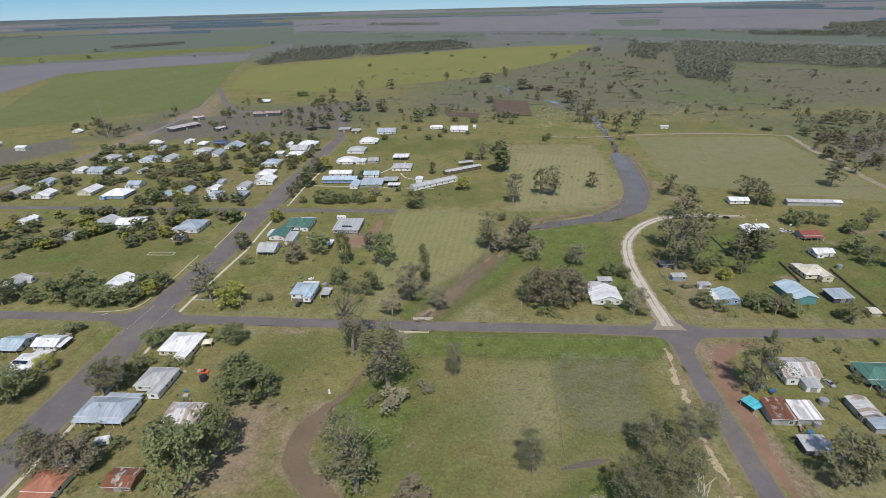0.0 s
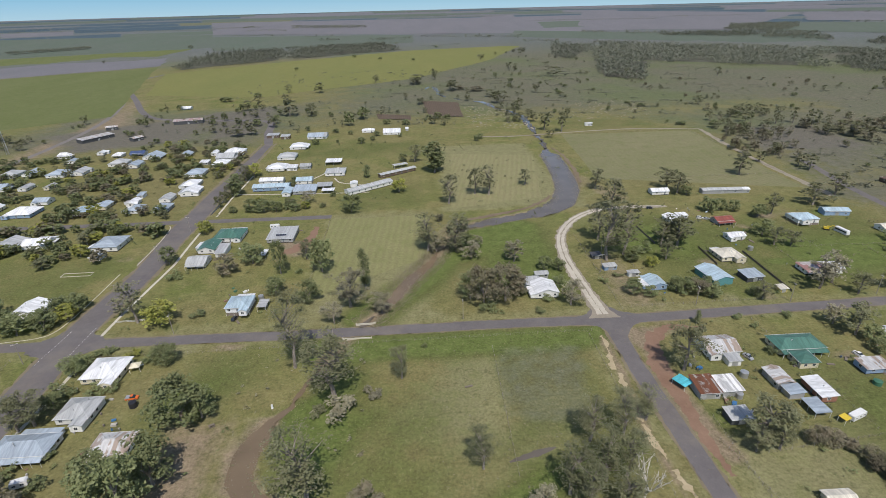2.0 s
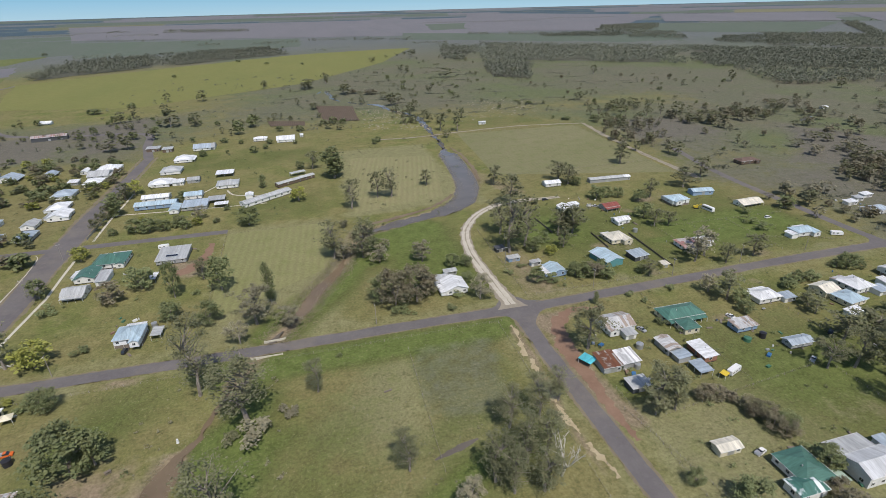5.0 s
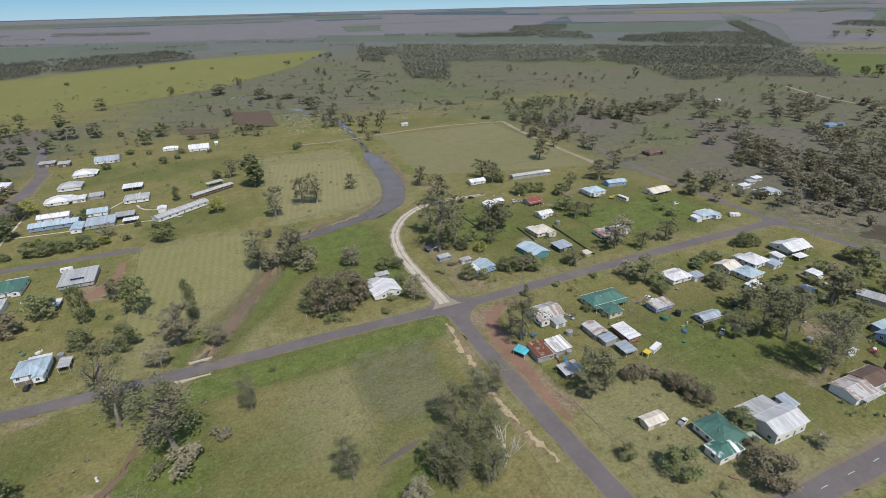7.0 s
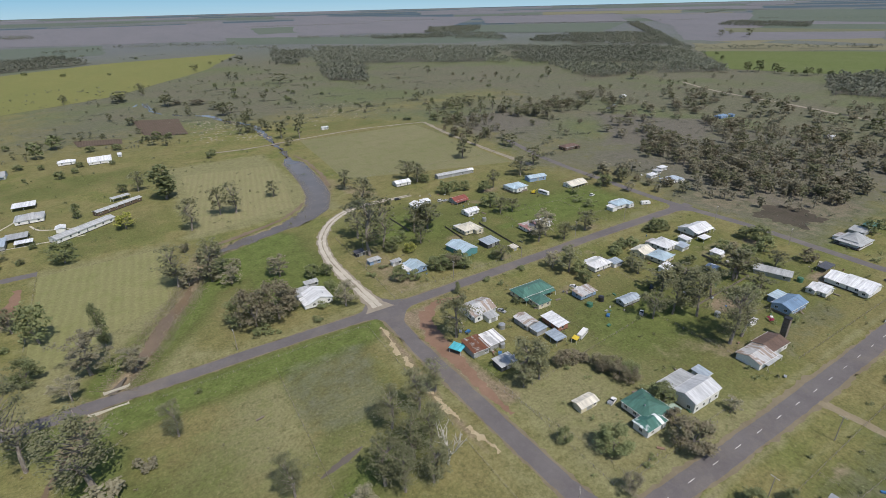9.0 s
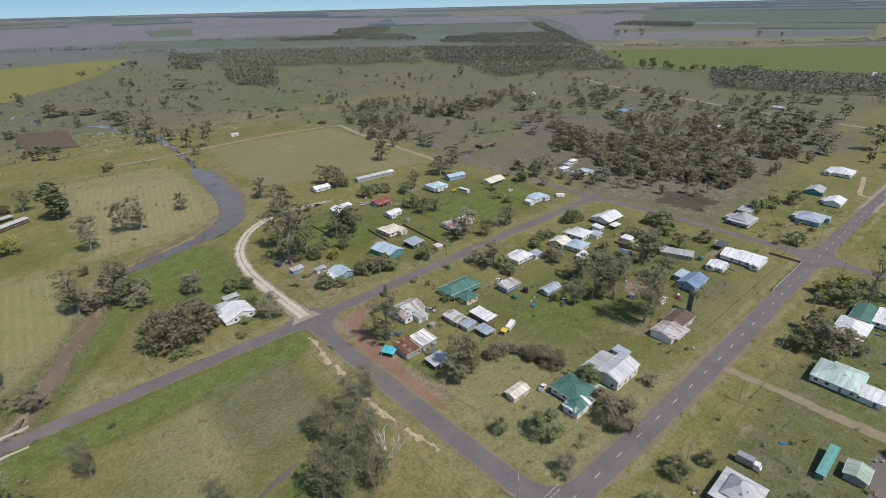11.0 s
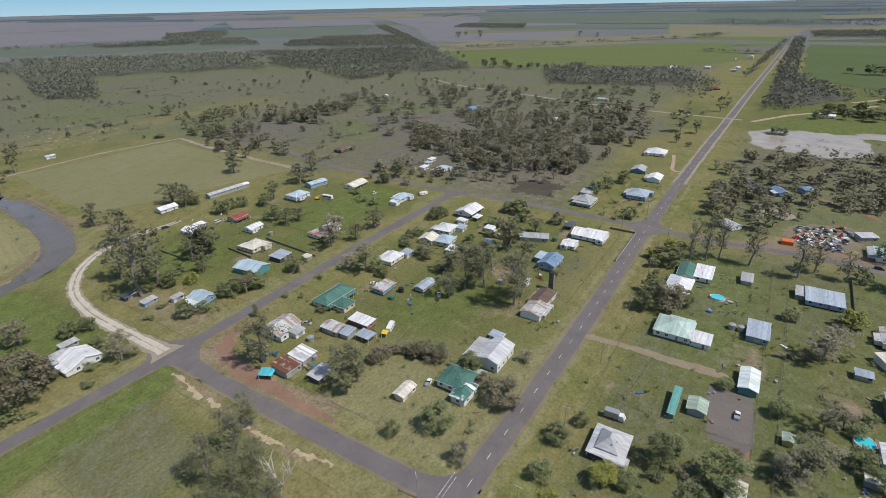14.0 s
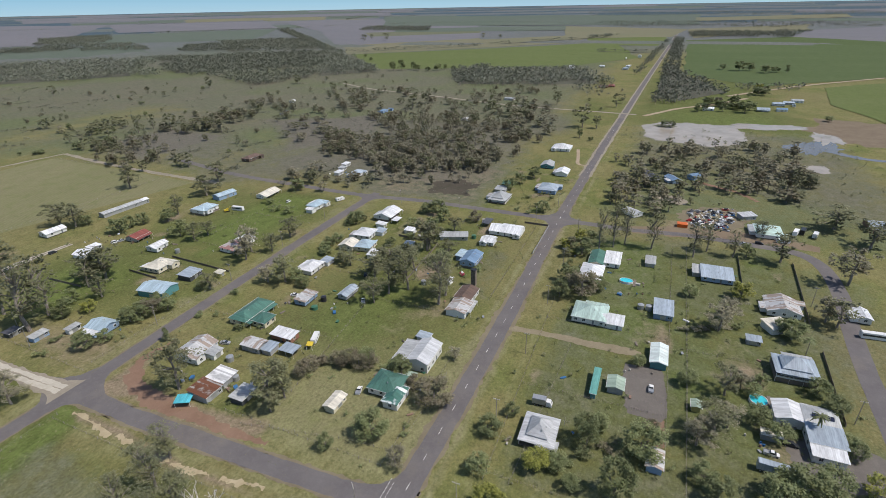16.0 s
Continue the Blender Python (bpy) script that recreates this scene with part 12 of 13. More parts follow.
def lorry(x, y, turn, long, paint, cabpaint, label, high=3.3, name="truck"):
    ob = thing(name, label, "truck", pose(x, y, 0.02, 0, 0, turn))
    a = long / 2
    part("cargo_box", Solid().box(-a, a - 2.3, -1.2, 1.2, 1.05, high).box(-a, a - 2.4, -1.0, 1.0, 0.75, 1.05).mesh("cargo_box", paint), ob)
    part("cab", loft([(a - 2.15, 1.1, 0.55, 2.5), (a - 0.7, 1.1, 0.55, 2.55), (a - 0.3, 1.08, 0.55, 1.7), (a, 1.05, 0.6, 1.4)]).mesh("cab", cabpaint), ob)
    part("windscreen", loft([(a - 0.72, 1.0, 1.62, 2.42), (a - 0.28, 1.0, 1.6, 1.72)]).mesh("windscreen", GLASS), ob)
    part("chassis", Solid().box(-a, a - 0.2, -0.5, 0.5, 0.5, 0.72).mesh("chassis", DARK), ob)
    wheels(ob, [(-a + 1.0, -1.0), (-a + 1.0, 1.0), (-a + 2.1, -1.0), (-a + 2.1, 1.0), (a - 0.9, -0.98), (a - 0.9, 0.98)], 0.46)


def bus(x, y, turn, long, paint, label):
    ob = thing("bus", label, "bus", pose(x, y, 0.02, 0, 0, turn))
    a = long / 2
    part("body", loft([(-a, 1.15, 0.5, 2.7), (-a + 0.2, 1.22, 0.35, 3.05), (a - 0.25, 1.22, 0.35, 3.05), (a, 1.15, 0.5, 2.6)]).mesh("body", paint), ob)
    part("window_band", loft([(-a + 0.5, 1.24, 1.6, 2.4), (a - 0.4, 1.24, 1.6, 2.4)]).mesh("window_band", GLASS), ob)
    wheels(ob, [(-a + 2.0, -1.05), (-a + 2.0, 1.05), (a - 2.2, -1.05), (a - 2.2, 1.05)], 0.48)


car(-86.0, 208.6, 80, BLACKP, "black", "wagon")
car(-108.5, 156.9, 5, ORANGE, "orange", "utility")
caravan(-124.4, 119.5, 20, 4.6, WHITE, "small white caravan under the garden trees")
car(130.4, 158.2, -75, SILVER, "grey", "sedan")
caravan(-92, 319, 4, 6, WHITE, "white caravan parked behind the house")
car(162.8, 322.2, 0, BLACKP, "black", "wagon")
car(125.4, 88.7, 15, WHITE, "white", "utility")
car(174.4, 155.3, -75, WHITE, "white", "sedan")
caravan(300.6, 210.5, -28, 6.5, WHITE, "long white caravan beside the hedge")
caravan(146.8, 123.4, 20, 7.0, WHITE, "white caravan behind the sheds")
car(284.6, 244.9, 0, WHITE, "white", "wagon")
bus(258.0, 268.2, -84, 9, WHITE, "white and blue coach parked on the lawn")
car(187.0, 300.8, -20, WHITE, "white", "wagon")
car(190.5, 299.0, -20, SILVER, "silver", "sedan")
lorry(143.4, 23.8, -86, 7.0, STEEL, WHITE, "white box truck beside the house")
bus(233.3, -97.3, 95, 12, WHITE, "long white coach at the roadside")
lorry(344.5, -86.0, -20, 9, WHITE, BLUEP, "white and blue lorry in the yard")
lorry(348.5, -90.5, -20, 9, BLACKP, BLACKP, "dark lorry parked in the yard")
lorry(344.0, -96.0, -20, 8, WHITE, WHITE, "white lorry at the end of the yard")
car(147.7, -48.1, -94, WHITE, "white", "utility")
car(154.2, -54.2, -95, BLACKP, "black", "wagon")
lorry(140.0, -49.5, -93, 13, ROOF["bl"], WHITE, "long semi-trailer truck with a grey box", 3.6)
caravan(328.1, -76.9, -85, 7, WHITE, "long white caravan at the roadside")
car(182.0, 120.5, 30, WHITE, "white", "utility")
car(205.5, 133.0, 30, BLACKP, "black", "wagon")
car(318.0, -56.0, -85, SILVER, "silver", "sedan")
car(321.5, -64.0, -95, BLACKP, "dark", "wagon")
car(166.0, -11.7, 0, WHITE, "white", "utility")
car(-174.0, 157.0, 95, SILVER, "silver", "wagon")
car(231.5, 100.5, 40, RED, "red", "wagon")


def digger(x, y, turn):
    ob = thing("excavator", "yellow excavator beside the coach", "machine", pose(x, y, 0, 0, 0, turn))
    part("track", Solid().box(-1.5, 1.5, -1.2, -0.7, 0, 0.8).mesh("track", RUBBER), ob)
    part("track", Solid().box(-1.5, 1.5, 0.7, 1.2, 0, 0.8).mesh("track", RUBBER), ob)
    part("body", Solid().box(-1.8, 0.9, -1.1, 1.1, 0.9, 1.9).box(-0.2, 0.9, -1.1, -0.1, 1.9, 2.8).mesh("body", YELLOW), ob)
    part("arm", Solid().tube((0.8, 0.3, 1.6), (3.0, 0.3, 3.4), 0.22, 0.18, 6).tube((3.0, 0.3, 3.4), (4.4, 0.3, 1.2), 0.18, 0.14, 6).mesh("arm", YELLOW), ob)
    part("bucket", Solid().box(4.0, 4.9, -0.2, 0.8, 0.5, 1.2).mesh("bucket", DARK), ob)


digger(253.2, 274.0, -30)
awning = thing("awning", "bright yellow annexe tent beside the caravan", "tent", pose(141.2, 122.0, 0, 0, 0, 20))
part("canopy", Solid().slab([(-1.6, -1.3, 2.1), (1.6, -1.3, 2.1), (1.6, 1.3, 2.35), (-1.6, 1.3, 2.35)], 0.05).mesh("canopy", YELLOW), awning)
for px, py in ((-1.5, -1.2), (1.5, -1.2), (1.5, 1.2), (-1.5, 1.2)):
    post(awning, px, py, 0, 2.1)
sail = thing("shade_sail", "cream pointed shade tent beside the house", "tent", pose(-115, 174.6, 0, 0, 0, 10))
part("canopy", Solid().poly([(-2, -2, 2.3), (2, -2, 2.3), (2, 2, 2.3), (-2, 2, 2.3), (0, 0, 3.6)], [(0, 1, 4), (1, 2, 4), (2, 3, 4), (3, 0, 4)]).mesh("canopy", WALL["cream"]), sail)
for px, py in ((-1.9, -1.9), (1.9, -1.9), (1.9, 1.9), (-1.9, 1.9)):
    post(sail, px, py, 0, 2.3)


# ------------------------------------------------------------------ tanks and pools
def tank(x, y, r, h, mat, word):
    ob = thing("water_tank", f"round {word} rainwater tank beside a building", "tank", pose(x, y, 0))
    part("body", Solid().tube((0, 0, 0), (0, 0, h), r, r, 18).mesh("body", mat), ob)
    part("lid", Solid().tube((0, 0, h), (0, 0, h + 0.22 * r), r * 1.02, r * 0.15, 18).mesh("lid", mat), ob)


for x, y, r, h, mat, word in ((148.0, 81.6, 1.6, 2.2, CONCRETE, "pale concrete"), (223.2, -4.5, 1.5, 2.3, STEEL, "galvanised"), (223.4, -8.0, 1.4, 2.3, STEEL, "galvanised"),
                              (167.6, 138.6, 1.5, 1.6, TANKG, "green"), (175.5, 138.8, 1.4, 2.4, BLACKP, "black"), (-106.0, 152.5, 1.4, 2.2, DARK, "black"),
                              (-78.0, 226.0, 1.3, 2.2, STEEL, "galvanised"), (122.0, 147.5, 1.5, 2.2, STEEL, "galvanised"), (113.5, 136.5, 1.2, 2.0, STEEL, "galvanised"),
                              (-120.5, 165.0, 1.4, 2.2, CONCRETE, "pale"), (208.0, 100.0, 1.3, 2.2, STEEL, "galvanised"), (271.0, 95.0, 1.4, 2.2, TANKG, "green"),
                              (190.5, 252.0, 1.4, 2.2, STEEL, "galvanised"), (285.0, 222.5, 1.6, 2.2, CONCRETE, "cream"), (247.0, 291.0, 1.4, 2.2, STEEL, "galvanised")):
    tank(x, y, r, h, mat, word)


def pool(x, y, rx, ry, turn):
    ob = thing("swimming_pool", "above-ground pool with bright turquoise water", "pool", pose(x, y, 0, 0, 0, turn))
    n = 24
    ring = [(math.cos(2 * math.pi * i / n), math.sin(2 * math.pi * i / n)) for i in range(n)]
    vs, fs = [], []
    for k, z in ((1.0, 0), (1.0, 1.2), (0.94, 1.2), (0.94, 0.9)):
        vs += [(rx * k * a, ry * k * b, z) for a, b in ring]
    for j in range(3):
        fs += [(j * n + i, j * n + (i + 1) % n, (j + 1) * n + (i + 1) % n, (j + 1) * n + i) for i in range(n)]
    part("rim", mesh_from("rim", vs, fs, WHITE), ob)
    part("water", mesh_from("water", [(rx * 0.94 * a, ry * 0.94 * b, 1.02) for a, b in ring], [tuple(range(n))], POOLWATER), ob)
    part("deck", Solid().box(-rx - 1.2, rx + 1.2, -ry - 1.4, -ry - 0.1, 0, 0.35).mesh("deck", TIMBER), ob)


pool(173.1, -47.2, 3.2, 3.0, 0)
pool(247.2, 3.9, 2.5, 3.4, 0)


# ------------------------------------------------------------------ poles and fences
ARM = Solid().box(-1.2, 1.2, -0.06, 0.06, -0.08, 0.08).mesh("crossarm", plain("pale_timber", (0.5, 0.47, 0.42), 0.8))
CUP = Solid().tube((0, 0, 0.05), (0, 0, 0.28), 0.06, 0.04, 6).mesh("insulator", WHITE)
MAST = Solid().tube((0, 0, -0.3), (0, 0, 10.2), 0.16, 0.10, 8).mesh("pole", POST)


def power_pole(x, y, turn):
    ob = thing("power_pole", "tall grey timber power pole with a crossarm", "pole", pose(x, y, 0, 0, 0, turn), "power poles")
    part("pole", MAST, ob)
    arm = part("crossarm", ARM, ob, "", pose(0, 0.14, 9.8))
    for k in (-1.05, -0.4, 0.4, 1.05):
        part("insulator", CUP, arm, "", pose(k, 0, 0.03))


for x, y, turn in ((129.8, 36.8, 90), (93.5, 37.3, 90), (82.0, 63.5, 45), (172.7, -75.7, 90), (253.5, -77.8, 90), (-164.5, 182.9, 45), (105.0, 256.4, 0), (97.7, 236.0, 0),
                   (175.1, 196.5, 90), (342.5, 57.5, 90), (212, 36.8, 90), (170.5, 36.8, 90), (255, 37.5, 90), (300, 37, 90), (130, 198, 90), (220, 199, 90), (265, 199.5, 90),
                   (312, 66, 0), (311, 120, 0), (311, 165, 0), (-149, 230, 0), (-148, 275, 0), (-147, 320, 0), (-60, 198, 90), (20, 198, 90), (-110, 199, 90)):
    power_pole(x, y, turn)

FENCE_LINES = []
STAKE = Solid().box(-0.05, 0.05, -0.05, 0.05, 0, 1.25).mesh("fence_post", POST)


def fence(ax, ay, bx, by, kind="wire", gap=4.0):
    """A paddock fence of posts and wires, or a closed fence of boards or sheets between posts."""
    d = math.hypot(bx - ax, by - ay)
    turn = math.degrees(math.atan2(by - ay, bx - ax))
    words = {"wire": "timber post and wire paddock fence", "boards": "dark weathered timber board fence", "sheet": "pale grey sheet metal fence", "rail": "white painted timber rail fence"}
    ob = thing("fence", words[kind], "fence", pose(ax, ay, 0, 0, 0, turn))
    n = max(1, round(d / gap))
    for i in range(n + 1):
        part("post", STAKE, ob, "", pose(d * i / n, 0, 0))
    if kind == "wire":
        FENCE_LINES.append(((ax, ay), (bx, by), d))
        for z in (0.35, 0.75, 1.12):
            part("wire", Solid().box(0, d, -0.008, 0.008, z - 0.008, z + 0.008).mesh("wire", POST), ob)
    elif kind == "rail":
        for z in (0.5, 1.05):
            part("rail", Solid().box(0, d, -0.03, 0.03, z - 0.08, z + 0.08).mesh("rail", TRIM), ob)
    else:
        mesh = Solid().box(0.06, d / n - 0.06, -0.025, 0.025, 0.05, 1.5 if kind == "sheet" else 1.35).mesh("panel", TIMBER if kind == "boards" else WALL["grey"])
        for i in range(n):
            part("panel", mesh, ob, "", pose(d * i / n, 0, 0))


fence(140.5, 292, 141, 266, "boards")
fence(163.2, 258, 162, 236, "boards")
fence(184.6, 250, 182, 205, "boards", 3)
fence(299, -17.2, 128, -17.2, "wire")
fence(299, -24.8, 120, -23.2, "wire")
fence(298.4, -50.9, 262, -50, "boards")
fence(299, -77.3, 235, -74, "boards")
fence(305.3, 56, 262, 56.2, "sheet", 3)
fence(305.3, 56.4, 305.3, 72, "boards", 3)
fence(225, 34.6, 105, 33.3, "wire")
fence(154, 64, 98, 64.5, "wire")
fence(300, 63.5, 205, 64, "wire")
fence(98, 64.5, 99, 128, "wire")
fence(108, 111.5, 184, 118.5, "wire")
fence(214, -74.5, 170, -72.6, "boards", 3)
fence(75, 183, -140, 184, "wire", 6)
fence(73, 182, 71, 70, "wire", 6)
fence(148, 388, 304, 386, "wire", 6)
fence(304, 386, 306, 552, "wire", 7)
fence(70, 550, 304, 552, "wire", 7)
fence(-57, 220, -57, 330, "wire", 6)
fence(260, 220, 300, 204, "wire")
fence(205, 110, 255, 112, "boards")
fence(255, 112, 258, 140, "boards")
fence(310, 110, 235, 108, "wire")
fence(100, 200, 175, 200, "wire", 5)
fence(95, 198, 98, 285, "wire", 5)
fence(-141.3, 211, -127.5, 211.3, "rail")
fence(-142, 124, -142, 185, "wire", 5)
fence(-173, 60, -171, 185, "wire", 5)
fence(30, 175, 28, 110, "wire", 6)
fence(215, 253, 300, 250, "wire", 6)
fence(-143, 348, -143, 390, "sheet", 3)
fence(318, 4, 323, -70, "wire", 5)
fence(103.5, 79, 104.2, 66, "wire")
fence(95.7, 118, 103.5, 79, "wire")
fence(187, 62.5, 186, 118, "wire")
fence(146.5, 62, 108, 62.5, "wire")
fence(228, 200, 230, 262, "wire", 5)
fence(118, 204, 117, 250, "wire", 5)
fence(206, 204, 206, 262, "wire", 5)
fence(255, 205, 257, 250, "wire", 5)
fence(150, 118, 148, 184, "wire", 5)
fence(205, 112, 204, 184, "wire", 5)
fence(152, 33, 153, -16, "wire", 5)
fence(200, 34, 201, -16, "wire", 5)
fence(232, 34, 232, -16, "wire", 5)
fence(160, -25, 160, -70, "wire", 5)
fence(196, -25, 197, -72, "wire", 5)
fence(228, -25, 229, -74, "wire", 5)
fence(108, 33, 107, -70, "wire", 5)
fence(236, -25, 140, -23.6, "wire", 4)
fence(182, 20.6, 106, 25.6, "wire", 4)
for k, ((ax, ay), (bx, by), d) in enumerate(FENCE_LINES):
    reeds("grass_tufts", "unmown grass along a wire fence", [(ax, ay), ((ax + bx) / 2, (ay + by) / 2), (bx, by)], 0.5, int(d * 4.5), 0.3, 200 + k, TUFT, False)

# ------------------------------------------------------------------ scrap yard, tower, odds and ends
rng = random.Random(31)
SCRAP = [WHITE, WHITE, WHITE, SILVER, SILVER, BLACKP, BLACKP, RED, BLUEP, STEEL, WALL["rust"], WALL["cream"]]
def yard_spot():
    """A place inside the crooked outline of the scrap yard."""
    u, v = rng.random(), rng.random()
    return (1 - u) * ((1 - v) * 337 + v * 334) + u * ((1 - v) * 364 + v * 379), (1 - u) * ((1 - v) * -27 + v * -48) + u * ((1 - v) * -26 + v * -57)


blob("bare_plot", "brown oily dirt of the scrap yard", "ground", 355, -41, 25, 19, -35, WORN, 0.048, 0.18, 41)
for i in range(58):
    m = SCRAP[rng.randrange(len(SCRAP))]
    x, y = yard_spot()
    ob = thing("wrecked_car", "wrecked car body stripped in the scrap yard", "car wreck", pose(x, y, 0, 0, 0, rng.uniform(0, 360)), "scrap yard wrecks")
    part("body", loft([(-2.1, 0.78, 0.2, 0.75), (-1.9, 0.86, 0.1, 0.85), (1.8, 0.86, 0.1, 0.85), (2.1, 0.74, 0.25, 0.6)]).mesh("body", m), ob)
    part("cabin", loft([(-1.4, 0.74, 0.84, 0.9), (-0.8, 0.7, 0.84, 1.3), (0.4, 0.7, 0.84, 1.28), (1.0, 0.74, 0.84, 0.9)]).mesh("cabin", DARK if i % 3 else m), ob)
for i in range(90):
    m = SCRAP[rng.randrange(len(SCRAP))]
    x, y = yard_spot()
    a, b, c = rng.uniform(0.5, 1.3), rng.uniform(0.35, 0.8), rng.uniform(0.3, 1.0)
    thing("scrap_metal", "bent sheet and machine parts dumped in the yard", "scrap", pose(x, y, 0, 0, 0, rng.uniform(0, 360)), "loose scrap in the yard",
          loft([(-a, b * 0.6, 0.0, c * 0.5), (-a * 0.4, b, 0.0, c), (a * 0.5, b * 0.8, 0.0, c * 0.8), (a, b * 0.4, 0.0, c * 0.3)]).mesh("scrap_metal", m))
crate = thing("orange_container", "bright orange steel skip at the scrap yard", "container", pose(334.5, -22.5, 0, 0, 0, 3))
part("body", Solid().box(-2.4, 2.4, -3, 3, 0.1, 2.3).mesh("body", ORANGE), crate)
part("door", Solid().box(-2.1, 2.1, -3.08, -3.0, 0.3, 2.2).mesh("door", WHITE), crate)

tower = thing("radio_tower", "tall grey lattice radio mast by the railway yard", "tower", pose(-420, 557, 0))
for sx, sy in ((-1, -1), (1, -1), (0, 1.2)):
    part("leg", Solid().tube((sx * 1.1, sy * 1.1, 0), (sx * 0.25, sy * 0.25, 44), 0.16, 0.10, 6).mesh("leg", STEEL), tower)
brace = Solid()
for i in range(14):
    z0, z1 = i * 3.1, i * 3.1 + 3.1
    k0, k1 = 1.1 - 0.85 * z0 / 44, 1.1 - 0.85 * z1 / 44
    ps = ((-1, -1), (1, -1), (0, 1.2))
    for a in range(3):
        b = (a + 1) % 3
        brace.tube((ps[a][0] * k0, ps[a][1] * k0, z0), (ps[b][0] * k1, ps[b][1] * k1, z1), 0.06, 0.06, 4, False)
part("lattice", brace.mesh("lattice", STEEL), tower)

edge = thing("court_edging", "white concrete edging of an old court in the grass", "edging", pose(-188, 264, 0))
for x0, x1, y0, y1 in ((-8, 8, -2.1, -1.8), (-8, 8, 1.8, 2.1), (-8, -7.7, -1.8, 1.8), (7.7, 8, -1.8, 1.8)):
    part("kerb", Solid().box(x0, x1, y0, y1, 0, 0.22).mesh("kerb", PATHC), edge)
for x, y, long, turn, word in ((157, 62.8, 4.2, 5, "white concrete culvert wall beside the road"), (-24.5, 198.3, 9, 2, "pale concrete culvert wall at the creek crossing"), (-27.5, 187.2, 13, -2, "pale concrete culvert wall at the creek crossing")):
    ob = thing("culvert_wall", word, "culvert", pose(x, y, 0, 0, 0, turn), "", Solid().box(-long / 2, long / 2, -0.2, 0.2, -0.6, 0.45).box(-long / 2, -long / 2 + 0.4, -0.3, 0.3, -0.6, 0.7).box(long / 2 - 0.4, long / 2, -0.3, 0.3, -0.6, 0.7).mesh("culvert_wall", PATHC))
log = thing("fallen_log", "dark fallen log lying in the grass", "log", pose(17.4, 151.4, 0.35, 0, 0, 8), "", Solid().tube((-1.6, 0, 0), (1.4, 0.1, 0.05), 0.36, 0.30, 9).tube((0.4, 0, 0.1), (0.9, 0.6, 0.3), 0.16, 0.1, 6).mesh("fallen_log", TIMBER))
mark = thing("marker_post", "short white marker post in the paddock", "post", pose(-54.7, 146.9, 0), "", Solid().box(-0.3, 0.3, -0.25, 0.25, 0, 1.6).box(-0.4, 0.4, -0.35, 0.35, -0.05, 0.1).mesh("marker_post", WHITE))
bench = thing("picnic_table", "weathered timber picnic table on bare ground", "table", pose(-73.7, 139.6, 0, 0, 0, 30))
part("top", Solid().box(-1.0, 1.0, -0.4, 0.4, 0.70, 0.75).mesh("top", TIMBER), bench)
for s in (-1, 1):
    part("seat", Solid().box(-1.0, 1.0, s * 0.75 - 0.15, s * 0.75 + 0.15, 0.42, 0.46).mesh("seat", TIMBER), bench)
    part("leg", Solid().box(s * 0.7 - 0.05, s * 0.7 + 0.05, -0.8, 0.8, 0, 0.72).mesh("leg", TIMBER), bench)
stack = thing("clad_tower", "tall dark slatted tank tower behind the blue house", "tower", pose(215.6, 75.4, 0, 0, 0, 4))
part("core", Solid().box(-1.05, 1.05, -1.05, 1.05, 0, 9.4).mesh("core", DARK), stack)
SLAT = Solid().box(-1.2, 1.2, -0.04, 0.04, 0, 0.32).mesh("slat", TIMBER)
for k in range(22):
    for turn in (0, 90, 180, 270):
        part("slat", SLAT, stack, "", pose(0, 0, 0.25 + k * 0.42, 0, 0, turn) @ pose(0, -1.15, 0))
part("cap", Solid().box(-1.35, 1.35, -1.35, 1.35, 9.4, 9.55).mesh("cap", DARK), stack)
hoist = thing("clothes_hoist", "rotary clothes hoist on a back lawn", "clothes line", pose(136.6, 14.6, 0))
part("pole", Solid().tube((0, 0, 0), (0, 0, 2.2), 0.05, 0.05, 6).mesh("pole", STEEL), hoist)
for k in range(4):
    part("arm", Solid().tube((0, 0, 1.9), (1.7 * math.cos(k * 1.571), 1.7 * math.sin(k * 1.571), 2.2), 0.03, 0.02, 5).mesh("arm", STEEL), hoist)

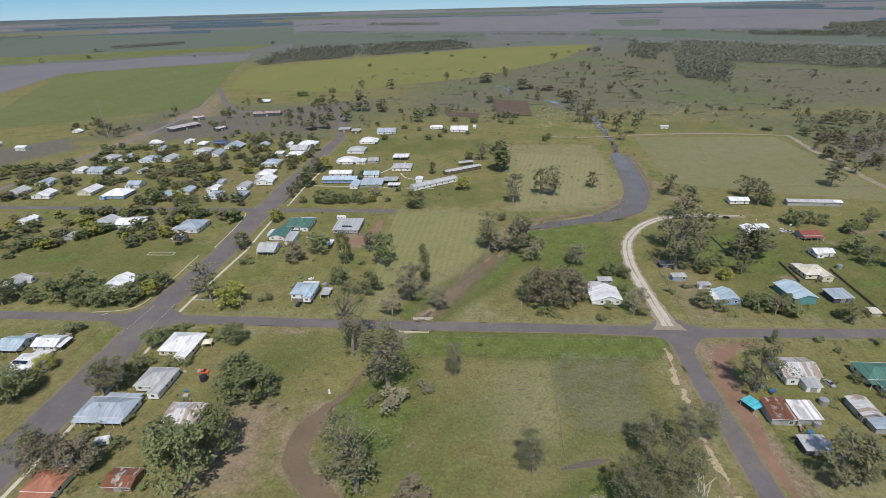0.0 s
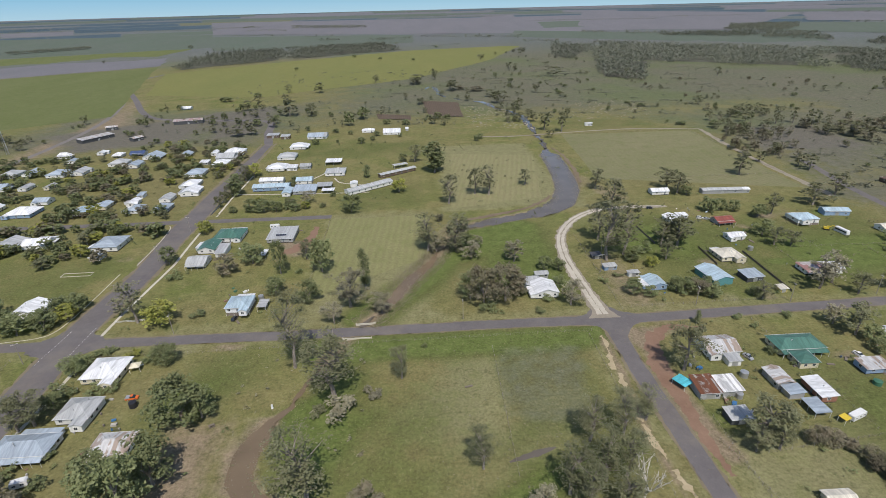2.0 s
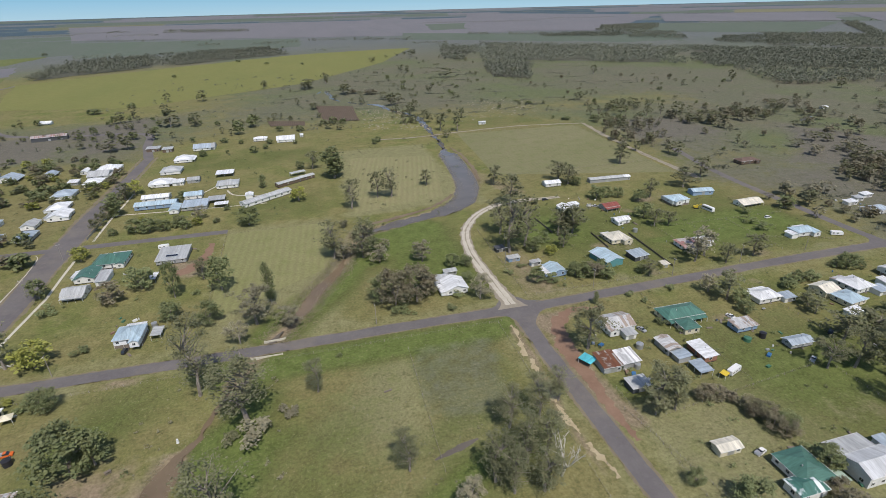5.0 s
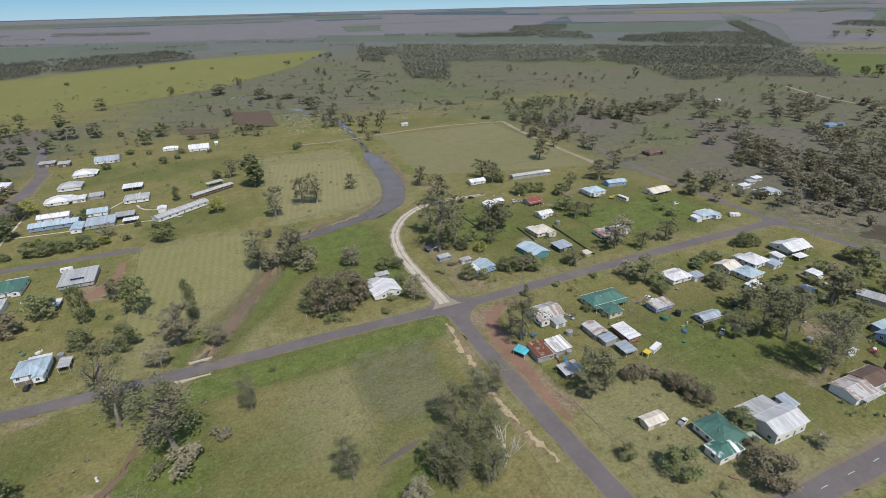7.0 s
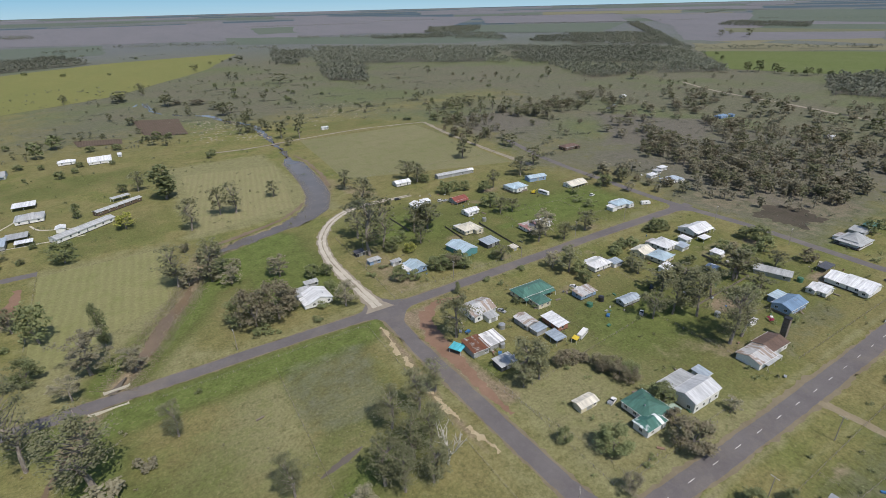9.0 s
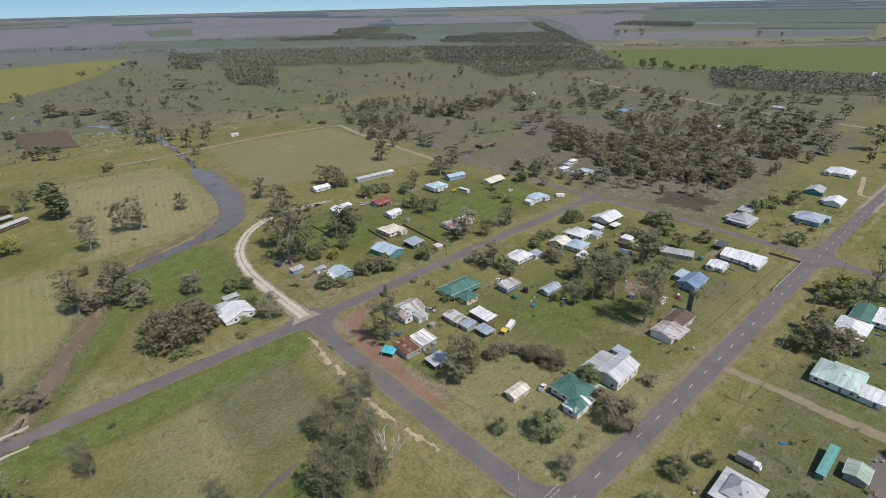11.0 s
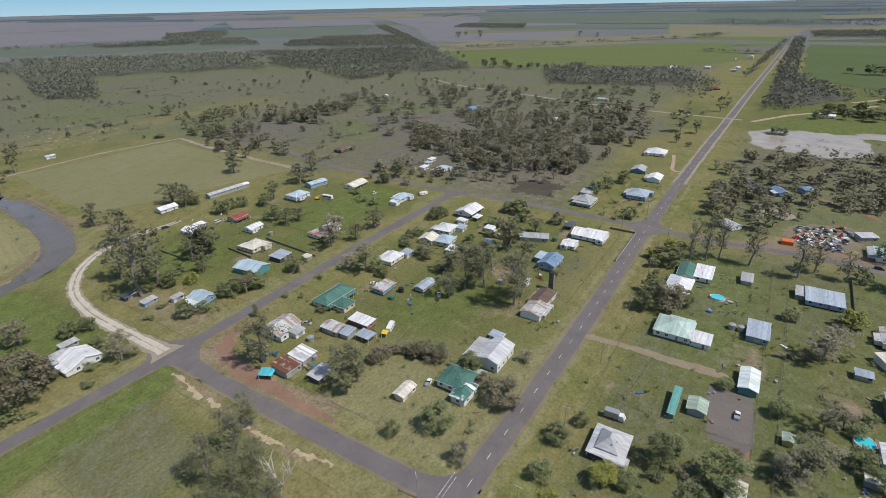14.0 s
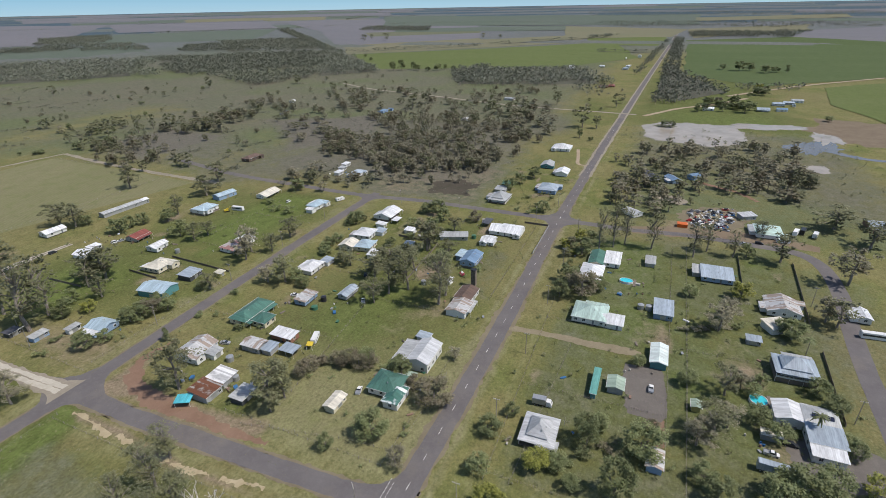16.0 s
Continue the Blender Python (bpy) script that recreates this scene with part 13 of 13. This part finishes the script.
# clutter in back yards
rng = random.Random(8)
JUNK = [STEEL, WHITE, TIMBER, WALL["rust"], BLUEP, CONCRETE, TANKG]
for cx, cy, n, spread in ((112, 133, 9, 7), (106, 158, 5, 5), (225, 110, 8, 16), (170, 128, 6, 9), (240, -2, 8, 9), (228, -18, 4, 3), (200, 280, 8, 16), (190, 315, 6, 12), (178, -5, 4, 5), (150, -45, 6, 4),
                          (-110, 143, 6, 6), (-95, 230, 7, 9), (300, 95, 8, 9), (255, 165, 6, 9), (360, 245, 6, 10), (-128, 125, 4, 5), (270, 128, 6, 10), (-105, 285, 6, 9)):
    for _ in range(n):
        x, y, s = cx + rng.gauss(0, spread / 2), cy + rng.gauss(0, spread / 2), rng.uniform(0.4, 1.2)
        m = JUNK[rng.randrange(len(JUNK))]
        if rng.random() < 0.5:
            thing("crate", "old crate standing in a back yard", "crate", pose(x, y, 0, 0, 0, rng.uniform(0, 90)), "", Solid().box(-s, s, -s * 0.6, s * 0.6, 0, s * 0.7).box(-s * 1.03, s * 1.03, -s * 0.62, s * 0.62, s * 0.6, s * 0.75).mesh("crate", m))
        else:
            thing("drum", "upright steel drum in a back yard", "drum", pose(x, y, 0), "", Solid().tube((0, 0, 0), (0, 0, 0.9), 0.32, 0.32, 10).tube((0, 0, 0.42), (0, 0, 0.48), 0.35, 0.35, 10).mesh("drum", m))

# odds and ends round the nearer houses
rng = random.Random(19)
ROUND = [h for h in FOOT if math.hypot(h[0], h[1]) < 330 and h[2] > 5.5]
for hx, hy, r in ROUND:
    for _ in range(rng.choice((1, 2, 3))):
        a, s = rng.uniform(0, 6.28), rng.uniform(0.35, 0.9)
        x, y = hx + math.cos(a) * (r + rng.uniform(1.5, 5)), hy + math.sin(a) * (r + rng.uniform(1.5, 5))
        if not open_ground(x, y, -1.0):
            continue
        m, pick = JUNK[rng.randrange(len(JUNK))], rng.random()
        if pick < 0.4:
            ob = thing("garden_table", "small pale outdoor table on the lawn", "table", pose(x, y, 0, 0, 0, rng.uniform(0, 90)))
            part("top", Solid().box(-s, s, -s * 0.6, s * 0.6, 0.68, 0.74).mesh("top", m), ob)
            part("stand", Solid().tube((0, 0, 0), (0, 0, 0.68), 0.22, 0.1, 8).mesh("stand", STEEL), ob)
        elif pick < 0.75:
            thing("planter", "low garden trough beside the house", "planter", pose(x, y, 0, 0, 0, rng.uniform(0, 180)), "", Solid().box(-s * 1.6, s * 1.6, -0.35, 0.35, 0, 0.4).box(-s * 1.65, s * 1.65, -0.4, 0.4, 0.4, 0.46).mesh("planter", m))
        else:
            thing("pallet", "weathered timber pallet lying on the grass", "pallet", pose(x, y, 0, 0, 0, rng.uniform(0, 180)), "", Solid().box(-1.4, 1.4, -0.5, 0.5, 0, 0.25).box(-1.2, 1.5, -0.35, 0.4, 0.25, 0.45).mesh("pallet", TIMBER))
